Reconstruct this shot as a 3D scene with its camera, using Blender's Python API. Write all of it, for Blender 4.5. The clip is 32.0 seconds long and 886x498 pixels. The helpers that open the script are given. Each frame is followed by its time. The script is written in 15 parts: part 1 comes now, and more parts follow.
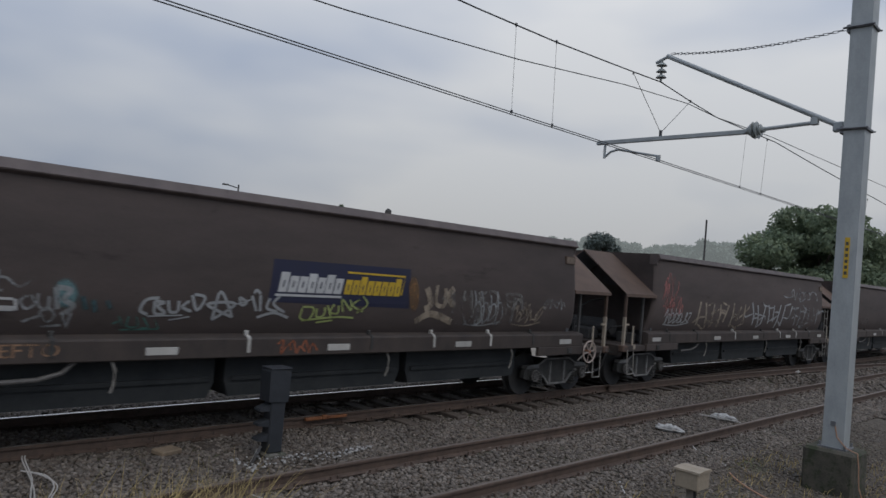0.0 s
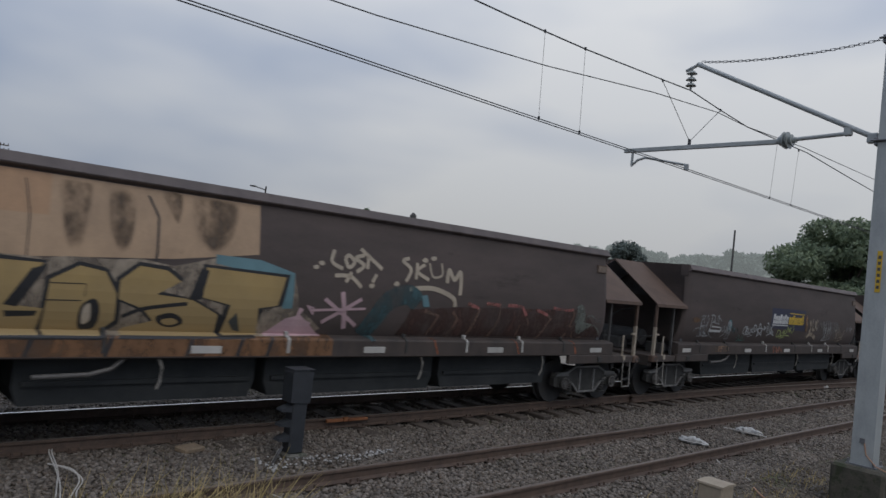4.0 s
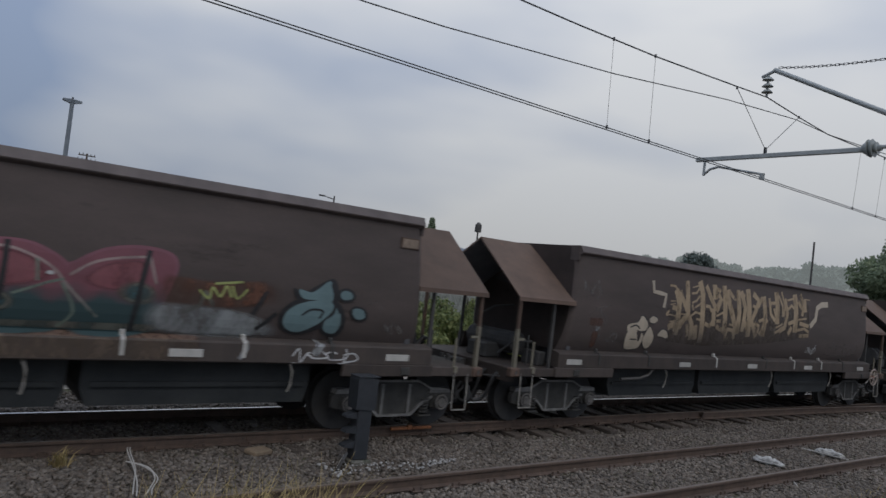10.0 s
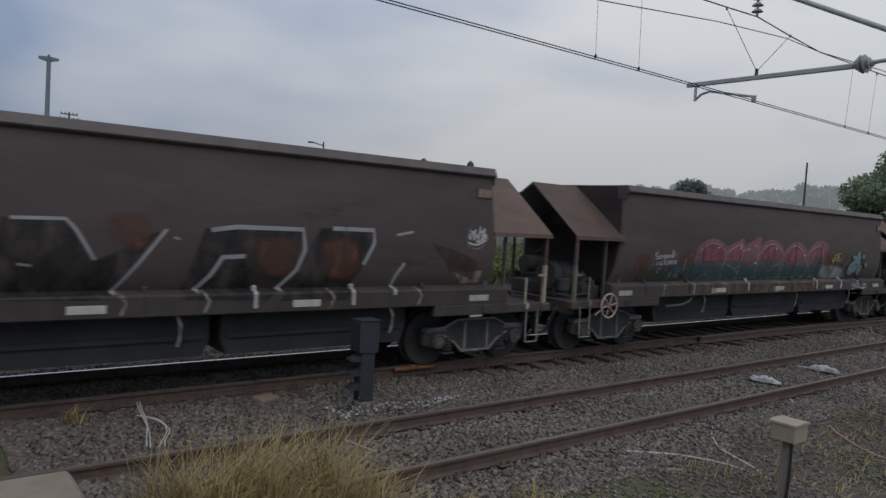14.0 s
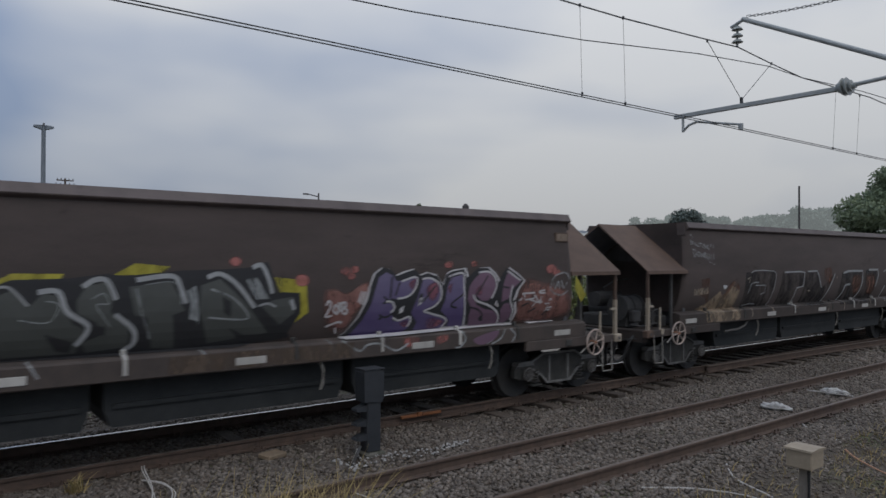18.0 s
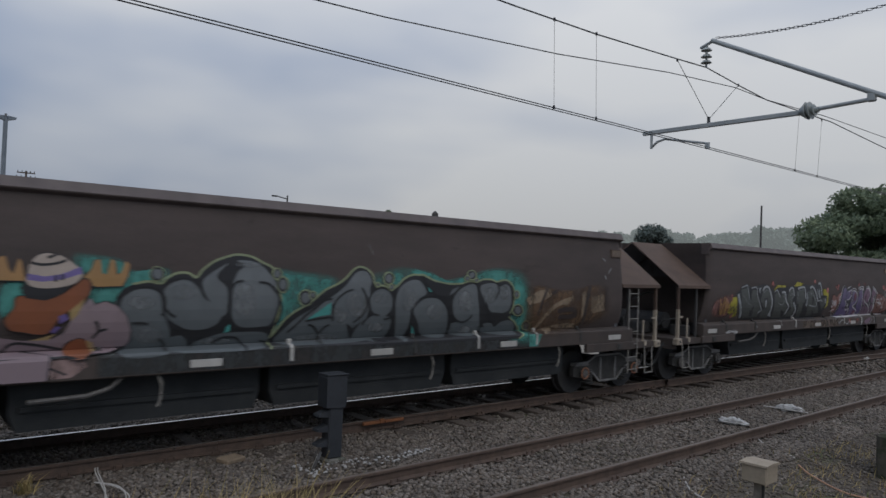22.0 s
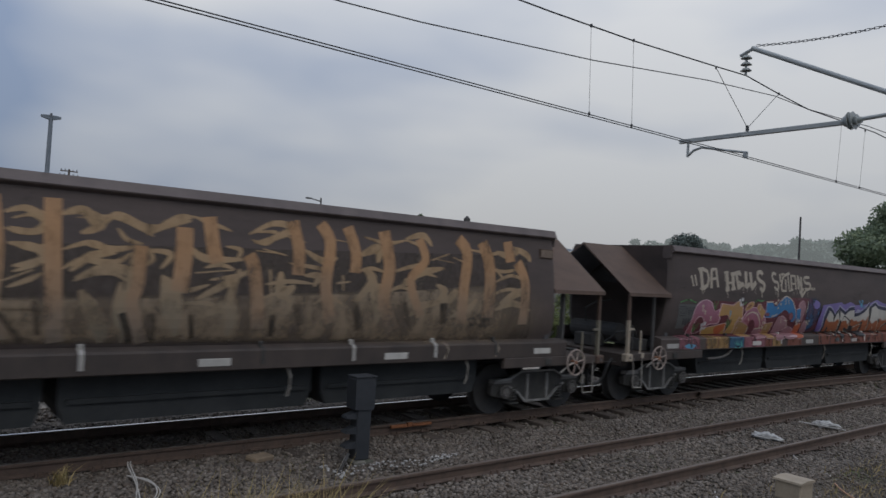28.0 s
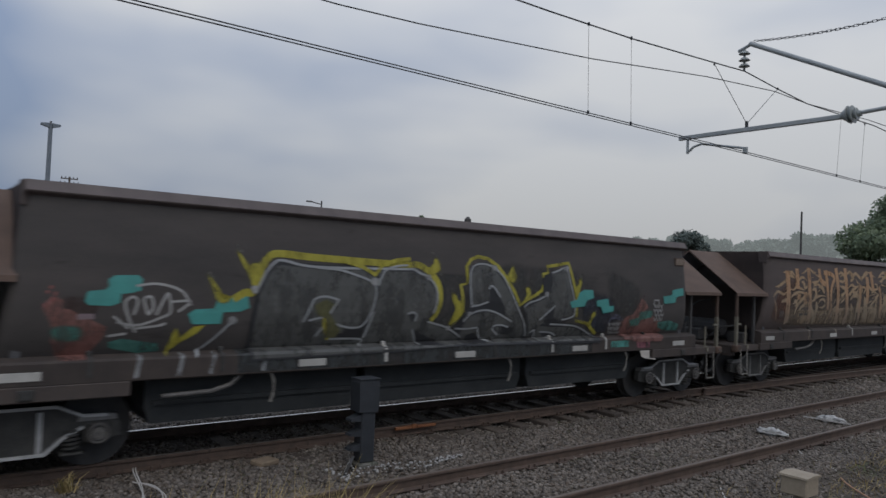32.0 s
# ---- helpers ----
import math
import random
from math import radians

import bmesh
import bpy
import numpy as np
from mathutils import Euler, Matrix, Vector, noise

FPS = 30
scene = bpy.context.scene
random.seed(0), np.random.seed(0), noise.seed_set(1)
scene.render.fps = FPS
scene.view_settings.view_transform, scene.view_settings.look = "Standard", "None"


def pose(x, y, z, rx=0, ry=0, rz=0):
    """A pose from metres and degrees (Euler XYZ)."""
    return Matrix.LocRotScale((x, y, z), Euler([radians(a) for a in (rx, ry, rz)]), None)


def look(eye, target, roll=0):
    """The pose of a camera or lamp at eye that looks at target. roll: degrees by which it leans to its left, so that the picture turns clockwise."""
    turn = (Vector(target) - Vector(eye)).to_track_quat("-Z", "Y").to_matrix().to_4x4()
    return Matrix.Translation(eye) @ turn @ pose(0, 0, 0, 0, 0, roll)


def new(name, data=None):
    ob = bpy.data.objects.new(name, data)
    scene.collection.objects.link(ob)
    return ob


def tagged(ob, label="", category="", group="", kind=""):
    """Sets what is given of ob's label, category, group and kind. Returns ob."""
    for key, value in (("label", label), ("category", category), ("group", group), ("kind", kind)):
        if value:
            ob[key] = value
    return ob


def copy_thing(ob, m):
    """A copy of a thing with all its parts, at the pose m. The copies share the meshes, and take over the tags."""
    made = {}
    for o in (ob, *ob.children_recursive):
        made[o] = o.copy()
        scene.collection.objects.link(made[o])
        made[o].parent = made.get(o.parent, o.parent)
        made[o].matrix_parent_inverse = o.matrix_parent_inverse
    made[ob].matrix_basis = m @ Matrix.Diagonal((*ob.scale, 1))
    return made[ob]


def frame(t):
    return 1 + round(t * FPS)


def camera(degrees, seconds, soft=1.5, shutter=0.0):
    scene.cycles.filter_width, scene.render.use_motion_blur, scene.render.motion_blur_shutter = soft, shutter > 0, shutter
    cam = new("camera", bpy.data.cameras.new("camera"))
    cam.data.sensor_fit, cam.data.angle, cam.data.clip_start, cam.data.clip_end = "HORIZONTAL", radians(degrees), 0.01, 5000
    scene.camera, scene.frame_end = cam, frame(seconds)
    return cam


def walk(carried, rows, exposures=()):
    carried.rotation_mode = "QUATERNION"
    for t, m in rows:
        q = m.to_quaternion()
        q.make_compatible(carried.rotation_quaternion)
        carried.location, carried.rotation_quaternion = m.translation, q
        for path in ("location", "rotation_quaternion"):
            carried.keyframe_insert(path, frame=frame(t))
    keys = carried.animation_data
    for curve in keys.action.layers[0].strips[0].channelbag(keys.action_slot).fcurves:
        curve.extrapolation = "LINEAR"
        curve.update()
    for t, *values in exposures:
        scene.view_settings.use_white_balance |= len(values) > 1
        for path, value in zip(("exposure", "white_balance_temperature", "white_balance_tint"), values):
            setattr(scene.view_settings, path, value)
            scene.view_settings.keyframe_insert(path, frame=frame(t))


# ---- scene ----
cam = camera(64.09, 32.0, soft=1.5, shutter=0.35)
EYE = Vector((0.0, 0.0, 2.575))


def aim(t, yaw, pitch, roll):
    y, p = radians(yaw), radians(pitch)
    way = Vector((-math.sin(y) * math.cos(p), math.cos(y) * math.cos(p), math.sin(p)))
    return t, look(EYE, EYE + 10 * way, roll)


# seconds, yaw (0 looks square across the tracks, negative to the right), pitch, lean to the left
PATH = [
    (0, -44.63, 1.49, 4.82), (0.5, -45.06, 1.79, 4.32), (1, -44.21, 1.87, 4.18), (1.5, -43.22, 1.76, 4.46), (2, -42.33, 1.80, 5.09),
    (2.5, -41.43, 1.71, 5.99), (4.5, -42.86, 1.73, 6.05), (5, -42.43, 1.90, 6.32), (5.5, -41.78, 1.76, 6.66), (6, -41.50, 1.27, 7.29),
    (6.5, -42.22, 1.10, 7.04), (7, -40.03, 1.49, 7.15), (7.5, -37.31, 2.18, 5.81), (8, -37.43, 2.10, 4.27), (8.5, -36.63, 2.18, 4.97),
    (9, -35.68, 2.32, 6.37), (9.5, -37.08, 2.19, 5.63), (10, -37.32, 1.90, 6.71), (10.5, -38.52, 1.54, 6.79), (11, -38.33, 1.52, 8.24),
    (11.5, -38.08, 1.66, 8.28), (12, -38.07, 1.77, 7.87), (12.5, -38.06, 2.03, 9.18), (13, -38.79, 0.99, 9.87), (13.5, -38.54, -2.75, 3.87),
    (15.5, -37.54, -1.38, 3.06), (16, -38.04, 1.04, 2.10), (16.5, -38.58, 2.47, 2.89), (17, -39.05, 2.59, 2.29), (17.5, -38.75, 1.84, 1.71),
    (18, -38.15, 0.69, 0.28), (18.5, -38.68, -0.61, 2.41), (19, -42.81, -0.42, 1.43), (19.5, -43.56, 0.83, 0.84), (20, -42.90, 1.66, 2.31),
    (20.5, -42.23, 1.80, 1.66), (21, -41.17, 1.57, 1.03), (21.5, -40.88, 1.52, 1.46), (22, -40.71, 1.34, 2.13), (22.5, -40.12, 1.29, 1.53),
    (23, -39.33, 1.43, 1.53), (23.5, -38.92, 1.52, 1.96), (24, -38.70, 1.62, 2.50), (24.5, -39.70, 1.71, 2.51), (25, -40.21, 1.75, 2.74),
    (25.5, -39.96, 1.47, 2.14), (26, -40.02, 1.53, 1.98), (26.5, -39.94, 1.47, 2.31), (28.5, -37.55, 1.63, 3.17), (29, -37.25, 1.66, 2.51),
    (29.5, -37.21, 1.87, 2.46), (30, -36.76, 1.84, 2.61), (30.5, -36.90, 1.77, 2.71), (31, -37.22, 1.66, 3.76), (31.5, -38.03, 1.52, 2.28),
    (32, -38.05, 1.68, 2.42)]
walk(cam, [aim(*row) for row in PATH], exposures=[(0, 0.03), (13, 0.03), (15.5, 0.15), (16, 0.14), (17, -0.06), (18, 0.02), (19, 0.14), (20, 0.08), (21, 0.04), (22, 0.0), (32, 0.0)])

# ---- light: an overcast sky with a veiled sun behind the camera ----
SUN_ELEV, SUN_AZ = 51, 195        # degrees; azimuth clockwise from the way square across the tracks
world = bpy.data.worlds.new("world")
scene.world = world
world.use_nodes = True
wn, wl = world.node_tree.nodes, world.node_tree.links
wn.clear()
w_out, w_bg = wn.new("ShaderNodeOutputWorld"), wn.new("ShaderNodeBackground")
w_sky = wn.new("ShaderNodeTexSky")
w_sky.sky_type, w_sky.sun_disc = "NISHITA", False
w_sky.sun_elevation, w_sky.sun_rotation = radians(SUN_ELEV), radians(SUN_AZ)
w_sky.air_density, w_sky.dust_density = 1.4, 3.0
w_dim = wn.new("ShaderNodeVectorMath")
w_dim.operation, w_dim.inputs[3].default_value = "SCALE", 0.05
wl.new(w_sky.outputs[0], w_dim.inputs[0])
w_tc = wn.new("ShaderNodeTexCoord")
# cloud cover: broad soft swells and finer wisps, stretched level
w_map = wn.new("ShaderNodeMapping")
w_map.inputs["Scale"].default_value = (1.0, 1.0, 2.6)
w_map.inputs["Location"].default_value = (3.1, 0.4, 1.7)
wl.new(w_tc.outputs["Generated"], w_map.inputs["Vector"])
w_n1 = wn.new("ShaderNodeTexNoise")
w_n1.inputs["Scale"].default_value, w_n1.inputs["Detail"].default_value, w_n1.inputs["Roughness"].default_value = 2.2, 3.5, 0.42
wl.new(w_map.outputs[0], w_n1.inputs["Vector"])
w_ramp = wn.new("ShaderNodeValToRGB")
w_ramp.color_ramp.elements[0].position, w_ramp.color_ramp.elements[1].position = 0.32, 0.68
w_ramp.color_ramp.elements[0].color = (0.20, 0.252, 0.36, 1)
w_ramp.color_ramp.elements[1].color = (0.475, 0.487, 0.508, 1)
# brighter towards the veiled sun
w_dot = wn.new("ShaderNodeVectorMath")
w_dot.operation = "DOT_PRODUCT"
w_dot.inputs[1].default_value = (0.80, 0.35, 0.48)
wl.new(w_tc.outputs["Generated"], w_dot.inputs[0])
w_glow = wn.new("ShaderNodeMapRange")
w_glow.inputs[1].default_value, w_glow.inputs[2].default_value = 0.0, 1.0
w_glow.inputs[3].default_value, w_glow.inputs[4].default_value = 0.94, 0.965
wl.new(w_dot.outputs["Value"], w_glow.inputs[0])
w_part = wn.new("ShaderNodeMapRange")
w_part.inputs[1].default_value, w_part.inputs[2].default_value = -1.0, 1.0
wl.new(w_dot.outputs["Value"], w_part.inputs[0])
w_bank = wn.new("ShaderNodeValToRGB")      # a dim bank of cloud low on one side, brighter cover elsewhere
w_bank.color_ramp.interpolation = "EASE"
e = w_bank.color_ramp.elements
e[0].position, e[1].position = 0.45, 0.88
e.new(0.70)
for q, v in zip(e, (0.465, 0.19, 0.565)):
    q.color = (v, v, v, 1)
wl.new(w_part.outputs[0], w_bank.inputs["Fac"])
w_tone = wn.new("ShaderNodeMath")
w_tone.operation, w_tone.inputs[1].default_value = "SUBTRACT", 0.5
wl.new(w_bank.outputs[0], w_tone.inputs[0])
w_sum = wn.new("ShaderNodeMath")
w_sum.operation = "ADD"
wl.new(w_n1.outputs["Fac"], w_sum.inputs[0])
wl.new(w_tone.outputs[0], w_sum.inputs[1])
wl.new(w_sum.outputs[0], w_ramp.inputs["Fac"])
w_up = wn.new("ShaderNodeSeparateXYZ")
wl.new(w_tc.outputs["Generated"], w_up.inputs[0])
w_zen = wn.new("ShaderNodeMapRange")      # an overcast sky is about twice as bright overhead
w_zen.inputs[1].default_value, w_zen.inputs[2].default_value = 0.0, 1.0
w_zen.inputs[3].default_value, w_zen.inputs[4].default_value = 1.0, 2.7
wl.new(w_up.outputs["Z"], w_zen.inputs[0])
w_all = wn.new("ShaderNodeMath")
w_all.operation = "MULTIPLY"
wl.new(w_glow.outputs[0], w_all.inputs[0])
wl.new(w_zen.outputs[0], w_all.inputs[1])
w_lit = wn.new("ShaderNodeVectorMath")
w_lit.operation = "SCALE"
wl.new(w_ramp.outputs[0], w_lit.inputs[0])
wl.new(w_all.outputs[0], w_lit.inputs[3])
w_mix = wn.new("ShaderNodeMixRGB")
w_mix.inputs[0].default_value = 0.88
wl.new(w_dim.outputs[0], w_mix.inputs[1])
wl.new(w_lit.outputs[0], w_mix.inputs[2])
wl.new(w_mix.outputs[0], w_bg.inputs[0])
w_bg.inputs[1].default_value = 1.0
wl.new(w_bg.outputs[0], w_out.inputs[0])
sun_data = bpy.data.lights.new("sun", "SUN")
sun_data.energy, sun_data.angle, sun_data.color = 0.70, radians(40), (1.0, 0.96, 0.92)
sun = new("sun", sun_data)
sun_way = Vector((math.sin(radians(SUN_AZ)) * math.cos(radians(SUN_ELEV)), math.cos(radians(SUN_AZ)) * math.cos(radians(SUN_ELEV)), math.sin(radians(SUN_ELEV))))
sun.matrix_basis = look(sun_way * 50, (0, 0, 0))


# ---- materials ----
MATS = {}


def mat(name, c1, c2=None, scale=3.0, rough=0.7, bump=0.0, metal=0.0, stretch=(1, 1, 1), fine=40.0, wear=None, wear_at=0.62, rand=0.0, spec=0.4):
    """Two scales of variation between c1 and c2, an optional third colour in worn patches, and fine relief."""
    if name in MATS:
        return MATS[name]
    m = bpy.data.materials.new(name)
    m.use_nodes = True
    n, l = m.node_tree.nodes, m.node_tree.links
    b = n["Principled BSDF"]
    c2 = c2 or tuple(0.7 * v for v in c1)
    tc, mp = n.new("ShaderNodeTexCoord"), n.new("ShaderNodeMapping")
    mp.inputs["Scale"].default_value = stretch
    l.new(tc.outputs["Object"], mp.inputs["Vector"])
    a, f = n.new("ShaderNodeTexNoise"), n.new("ShaderNodeTexNoise")
    a.inputs["Scale"].default_value, a.inputs["Detail"].default_value, a.inputs["Roughness"].default_value = scale, 6.0, 0.62
    f.inputs["Scale"].default_value, f.inputs["Detail"].default_value = fine, 3.0
    l.new(mp.outputs[0], a.inputs["Vector"])
    l.new(tc.outputs["Object"], f.inputs["Vector"])
    add = n.new("ShaderNodeMath")
    add.operation, add.inputs[1].default_value = "MULTIPLY_ADD", 0.35
    l.new(f.outputs["Fac"], add.inputs[0])
    l.new(a.outputs["Fac"], add.inputs[2])
    rp = n.new("ShaderNodeValToRGB")
    rp.color_ramp.elements[0].position, rp.color_ramp.elements[1].position = 0.48, 0.88
    rp.color_ramp.elements[0].color, rp.color_ramp.elements[1].color = (*c1, 1), (*c2, 1)
    l.new(add.outputs[0], rp.inputs["Fac"])
    colour = rp.outputs[0]
    if wear:
        w = n.new("ShaderNodeTexNoise")
        w.inputs["Scale"].default_value, w.inputs["Detail"].default_value, w.inputs["Roughness"].default_value = scale * 1.7, 8.0, 0.7
        l.new(mp.outputs[0], w.inputs["Vector"])
        wr = n.new("ShaderNodeMapRange")
        wr.inputs[1].default_value, wr.inputs[2].default_value = wear_at, wear_at + 0.1
        l.new(w.outputs["Fac"], wr.inputs[0])
        mx = n.new("ShaderNodeMixRGB")
        mx.inputs[2].default_value = (*wear, 1)
        l.new(wr.outputs[0], mx.inputs[0])
        l.new(colour, mx.inputs[1])
        colour = mx.outputs[0]
    if rand:
        oi, hs, mr = n.new("ShaderNodeObjectInfo"), n.new("ShaderNodeHueSaturation"), n.new("ShaderNodeMapRange")
        mr.inputs[3].default_value, mr.inputs[4].default_value = 1 - rand, 1 + rand
        l.new(oi.outputs["Random"], mr.inputs[0])
        l.new(mr.outputs[0], hs.inputs["Value"])
        l.new(colour, hs.inputs["Color"])
        colour = hs.outputs[0]
    l.new(colour, b.inputs["Base Color"])
    rr = n.new("ShaderNodeMapRange")
    rr.inputs[3].default_value, rr.inputs[4].default_value = max(rough - 0.12, 0.05), min(rough + 0.12, 1)
    l.new(f.outputs["Fac"], rr.inputs[0])
    l.new(rr.outputs[0], b.inputs["Roughness"])
    b.inputs["Metallic"].default_value = metal
    b.inputs["Specular IOR Level"].default_value = spec
    if bump:
        bp = n.new("ShaderNodeBump")
        bp.inputs["Strength"].default_value, bp.inputs["Distance"].default_value = bump, 0.02
        l.new(add.outputs[0], bp.inputs["Height"])
        l.new(bp.outputs[0], b.inputs["Normal"])
    MATS[name] = m
    return m


def island_mat(name, stops, rough=0.85, spec=0.3, through_leaf=0.0):
    """One colour an island, drawn from the stops."""
    m = bpy.data.materials.new(name)
    m.use_nodes = True
    n, l = m.node_tree.nodes, m.node_tree.links
    b = n["Principled BSDF"]
    g, rp = n.new("ShaderNodeNewGeometry"), n.new("ShaderNodeValToRGB")
    l.new(g.outputs["Random Per Island"], rp.inputs["Fac"])
    e = rp.color_ramp.elements
    while len(e) < len(stops):
        e.new(0.5)
    for i, c in enumerate(stops):
        e[i].position, e[i].color = i / (len(stops) - 1), (*c, 1)
    tc, nz, mx = n.new("ShaderNodeTexCoord"), n.new("ShaderNodeTexNoise"), n.new("ShaderNodeMixRGB")
    nz.inputs["Scale"].default_value = 0.8
    l.new(tc.outputs["Object"], nz.inputs["Vector"])
    mx.blend_type, mx.inputs[0].default_value = "MULTIPLY", 0.5
    l.new(rp.outputs[0], mx.inputs[1])
    l.new(nz.outputs["Fac"], mx.inputs[2])
    l.new(mx.outputs[0], b.inputs["Base Color"])
    b.inputs["Roughness"].default_value, b.inputs["Specular IOR Level"].default_value = rough, spec
    if through_leaf:
        tl, ms = n.new("ShaderNodeBsdfTranslucent"), n.new("ShaderNodeMixShader")
        l.new(mx.outputs[0], tl.inputs[0])
        ms.inputs[0].default_value = through_leaf
        l.new(b.outputs[0], ms.inputs[1])
        l.new(tl.outputs[0], ms.inputs[2])
        l.new(ms.outputs[0], n["Material Output"].inputs["Surface"])
    MATS[name] = m
    return m


BROWN = mat("wagon_brown", (0.070, 0.0575, 0.0525), (0.104, 0.082, 0.075), 1.1, 0.7, 0.10, stretch=(0.45, 1, 1.7), wear=(0.056, 0.045, 0.041), wear_at=0.60, rand=0.12, spec=0.22)
# wagon brown lightened for the top chord's skyward tilt, light put into colour
BROWN_SKYLIT = mat("wagon_brown_skylit", (0.085, 0.068, 0.064), (0.13, 0.104, 0.096), 1.6, 0.6, 0.15, stretch=(2, 1, 1), wear=(0.06, 0.045, 0.04), rand=0.1)
HOOD_BROWN = mat("hood_brown", (0.084, 0.059, 0.047), (0.127, 0.085, 0.065), 1.8, 0.75, 0.15, wear=(0.15, 0.08, 0.052), wear_at=0.62, rand=0.14, spec=0.22)
SILL = mat("sill_brown", (0.052, 0.044, 0.040), (0.082, 0.065, 0.056), 2.0, 0.72, 0.25, stretch=(1.5, 1, 1), wear=(0.085, 0.055, 0.044), wear_at=0.64, rand=0.15, spec=0.25)
DARK = mat("underframe_dark", (0.060, 0.060, 0.059), (0.095, 0.090, 0.086), 3, 0.75, 0.3, spec=0.15)
CHUTE = mat("chute_black", (0.026, 0.029, 0.030), (0.045, 0.047, 0.047), 2, 0.6, 0.2, spec=0.15)
BOGIE = mat("bogie_grime", (0.046, 0.046, 0.044), (0.075, 0.072, 0.067), 5, 0.8, 0.35, wear=(0.085, 0.078, 0.07), wear_at=0.62, spec=0.15)
RIB = mat("bogie_rib", (0.13, 0.128, 0.122), (0.21, 0.205, 0.195), 6, 0.75, 0.3, wear=(0.06, 0.052, 0.047), wear_at=0.58, rand=0.3)
HUB = mat("hub_grey", (0.075, 0.072, 0.068), (0.14, 0.13, 0.12), 14, 0.6, 0.2, rand=0.3)
WHEEL = mat("wheel_grime", (0.034, 0.034, 0.034), (0.052, 0.050, 0.048), 6, 0.8, 0.2)
SLOPE = mat("slope_sheet_grey", (0.055, 0.055, 0.058), (0.095, 0.092, 0.094), 2, 0.7, 0.2, wear=(0.07, 0.06, 0.056), wear_at=0.55)
# hood underside paled in colour to stand in for light missing there
HOOD_UNDER_LIT = mat("hood_underside_lit", (0.15, 0.16, 0.19), (0.22, 0.23, 0.26), 2, 0.8, 0.1)
GEAR = mat("gear_black", (0.042, 0.042, 0.042), (0.07, 0.067, 0.064), 5, 0.75, 0.3)
POST_PAINT = mat("post_cream", (0.27, 0.22, 0.165), (0.38, 0.33, 0.26), 6, 0.7, 0.2, wear=(0.12, 0.07, 0.05), wear_at=0.63)
PLATE = mat("plate_white", (0.46, 0.445, 0.41), (0.36, 0.345, 0.315), 6, 0.6, 0.05, wear=(0.3, 0.28, 0.26), wear_at=0.66, rand=0.15)
CARD = mat("card_worn", (0.24, 0.185, 0.14), (0.15, 0.115, 0.09), 9, 0.8, 0.1, wear=(0.34, 0.31, 0.27), wear_at=0.6, rand=0.2)
WHEELPAINT = mat("handwheel_cream", (0.42, 0.36, 0.31), (0.28, 0.21, 0.18), 9, 0.65, 0.15, rand=0.25)
RUSTWHEEL = mat("handwheel_rust", (0.34, 0.16, 0.09), (0.22, 0.10, 0.06), 9, 0.7, 0.2)
RUBBER = mat("rubber", (0.014, 0.014, 0.014), (0.03, 0.03, 0.03), 9, 0.55, 0.1)
RAIL_SIDE = mat("rail_rust", (0.066, 0.046, 0.036), (0.11, 0.075, 0.056), 6, 0.8, 0.35, wear=(0.028, 0.023, 0.02), wear_at=0.6)
RAIL_TOP = mat("rail_head", (0.115, 0.090, 0.074), (0.16, 0.13, 0.108), 8, 0.55, 0.1, metal=0.15, stretch=(0.2, 1, 1))
RAIL_BRIGHT = mat("rail_head_polished", (0.62, 0.62, 0.63), (0.72, 0.72, 0.73), 8, 0.28, 0.02, metal=1.0, stretch=(0.2, 1, 1))
SLEEPER = mat("sleeper_timber", (0.062, 0.050, 0.042), (0.10, 0.08, 0.064), 5, 0.85, 0.5, stretch=(6, 0.6, 1), rand=0.35)
GALV = mat("galvanised", (0.30, 0.32, 0.32), (0.40, 0.42, 0.415), 5, 0.5, 0.08, metal=0.15, stretch=(1, 1, 0.4))
FOOTING = mat("concrete_mossy", (0.05, 0.047, 0.036), (0.095, 0.085, 0.066), 4, 0.95, 0.5, wear=(0.035, 0.042, 0.022), wear_at=0.5)
GALV_M = mat("galvanised_dull", (0.15, 0.175, 0.20), (0.20, 0.225, 0.25), 5, 0.55, 0.08)
PEELED = mat("hood_peeled", (0.080, 0.053, 0.043), (0.12, 0.078, 0.06), 3.4, 0.65, 0.15, stretch=(1, 1.2, 1.8), wear=(0.17, 0.145, 0.128), wear_at=0.57)
INSUL = mat("insulator_grey", (0.26, 0.285, 0.275), (0.34, 0.36, 0.35), 8, 0.35, 0.02)
GALV_D = mat("galvanised_dark", (0.13, 0.135, 0.14), (0.2, 0.2, 0.21), 8, 0.55, 0.1, metal=0.4)
WIRE = mat("wire_dark", (0.045, 0.045, 0.047), (0.075, 0.075, 0.078), 20, 0.5, 0, metal=0.5)
CONCRETE = mat("concrete_weathered", (0.10, 0.095, 0.08), (0.16, 0.15, 0.13), 4, 0.9, 0.4, wear=(0.04, 0.046, 0.028), wear_at=0.50)
BOXPAINT = mat("box_putty", (0.33, 0.275, 0.205), (0.25, 0.205, 0.15), 4, 0.6, 0.08)
SIGNAL = mat("signal_slate", (0.024, 0.027, 0.031), (0.037, 0.040, 0.045), 5, 0.6, 0.1)
ORANGE = mat("orange_rust", (0.26, 0.105, 0.042), (0.17, 0.065, 0.03), 12, 0.8, 0.3)
BAG = mat("sandbag_white", (0.50, 0.49, 0.47), (0.36, 0.355, 0.34), 9, 0.9, 0.6, wear=(0.24, 0.23, 0.21), wear_at=0.6)
YELLOW = mat("tag_yellow", (0.62, 0.40, 0.03), (0.5, 0.32, 0.03), 8, 0.55)
ROPE = mat("rope_white", (0.46, 0.44, 0.41), (0.30, 0.28, 0.25), 30, 0.9, 0.3)
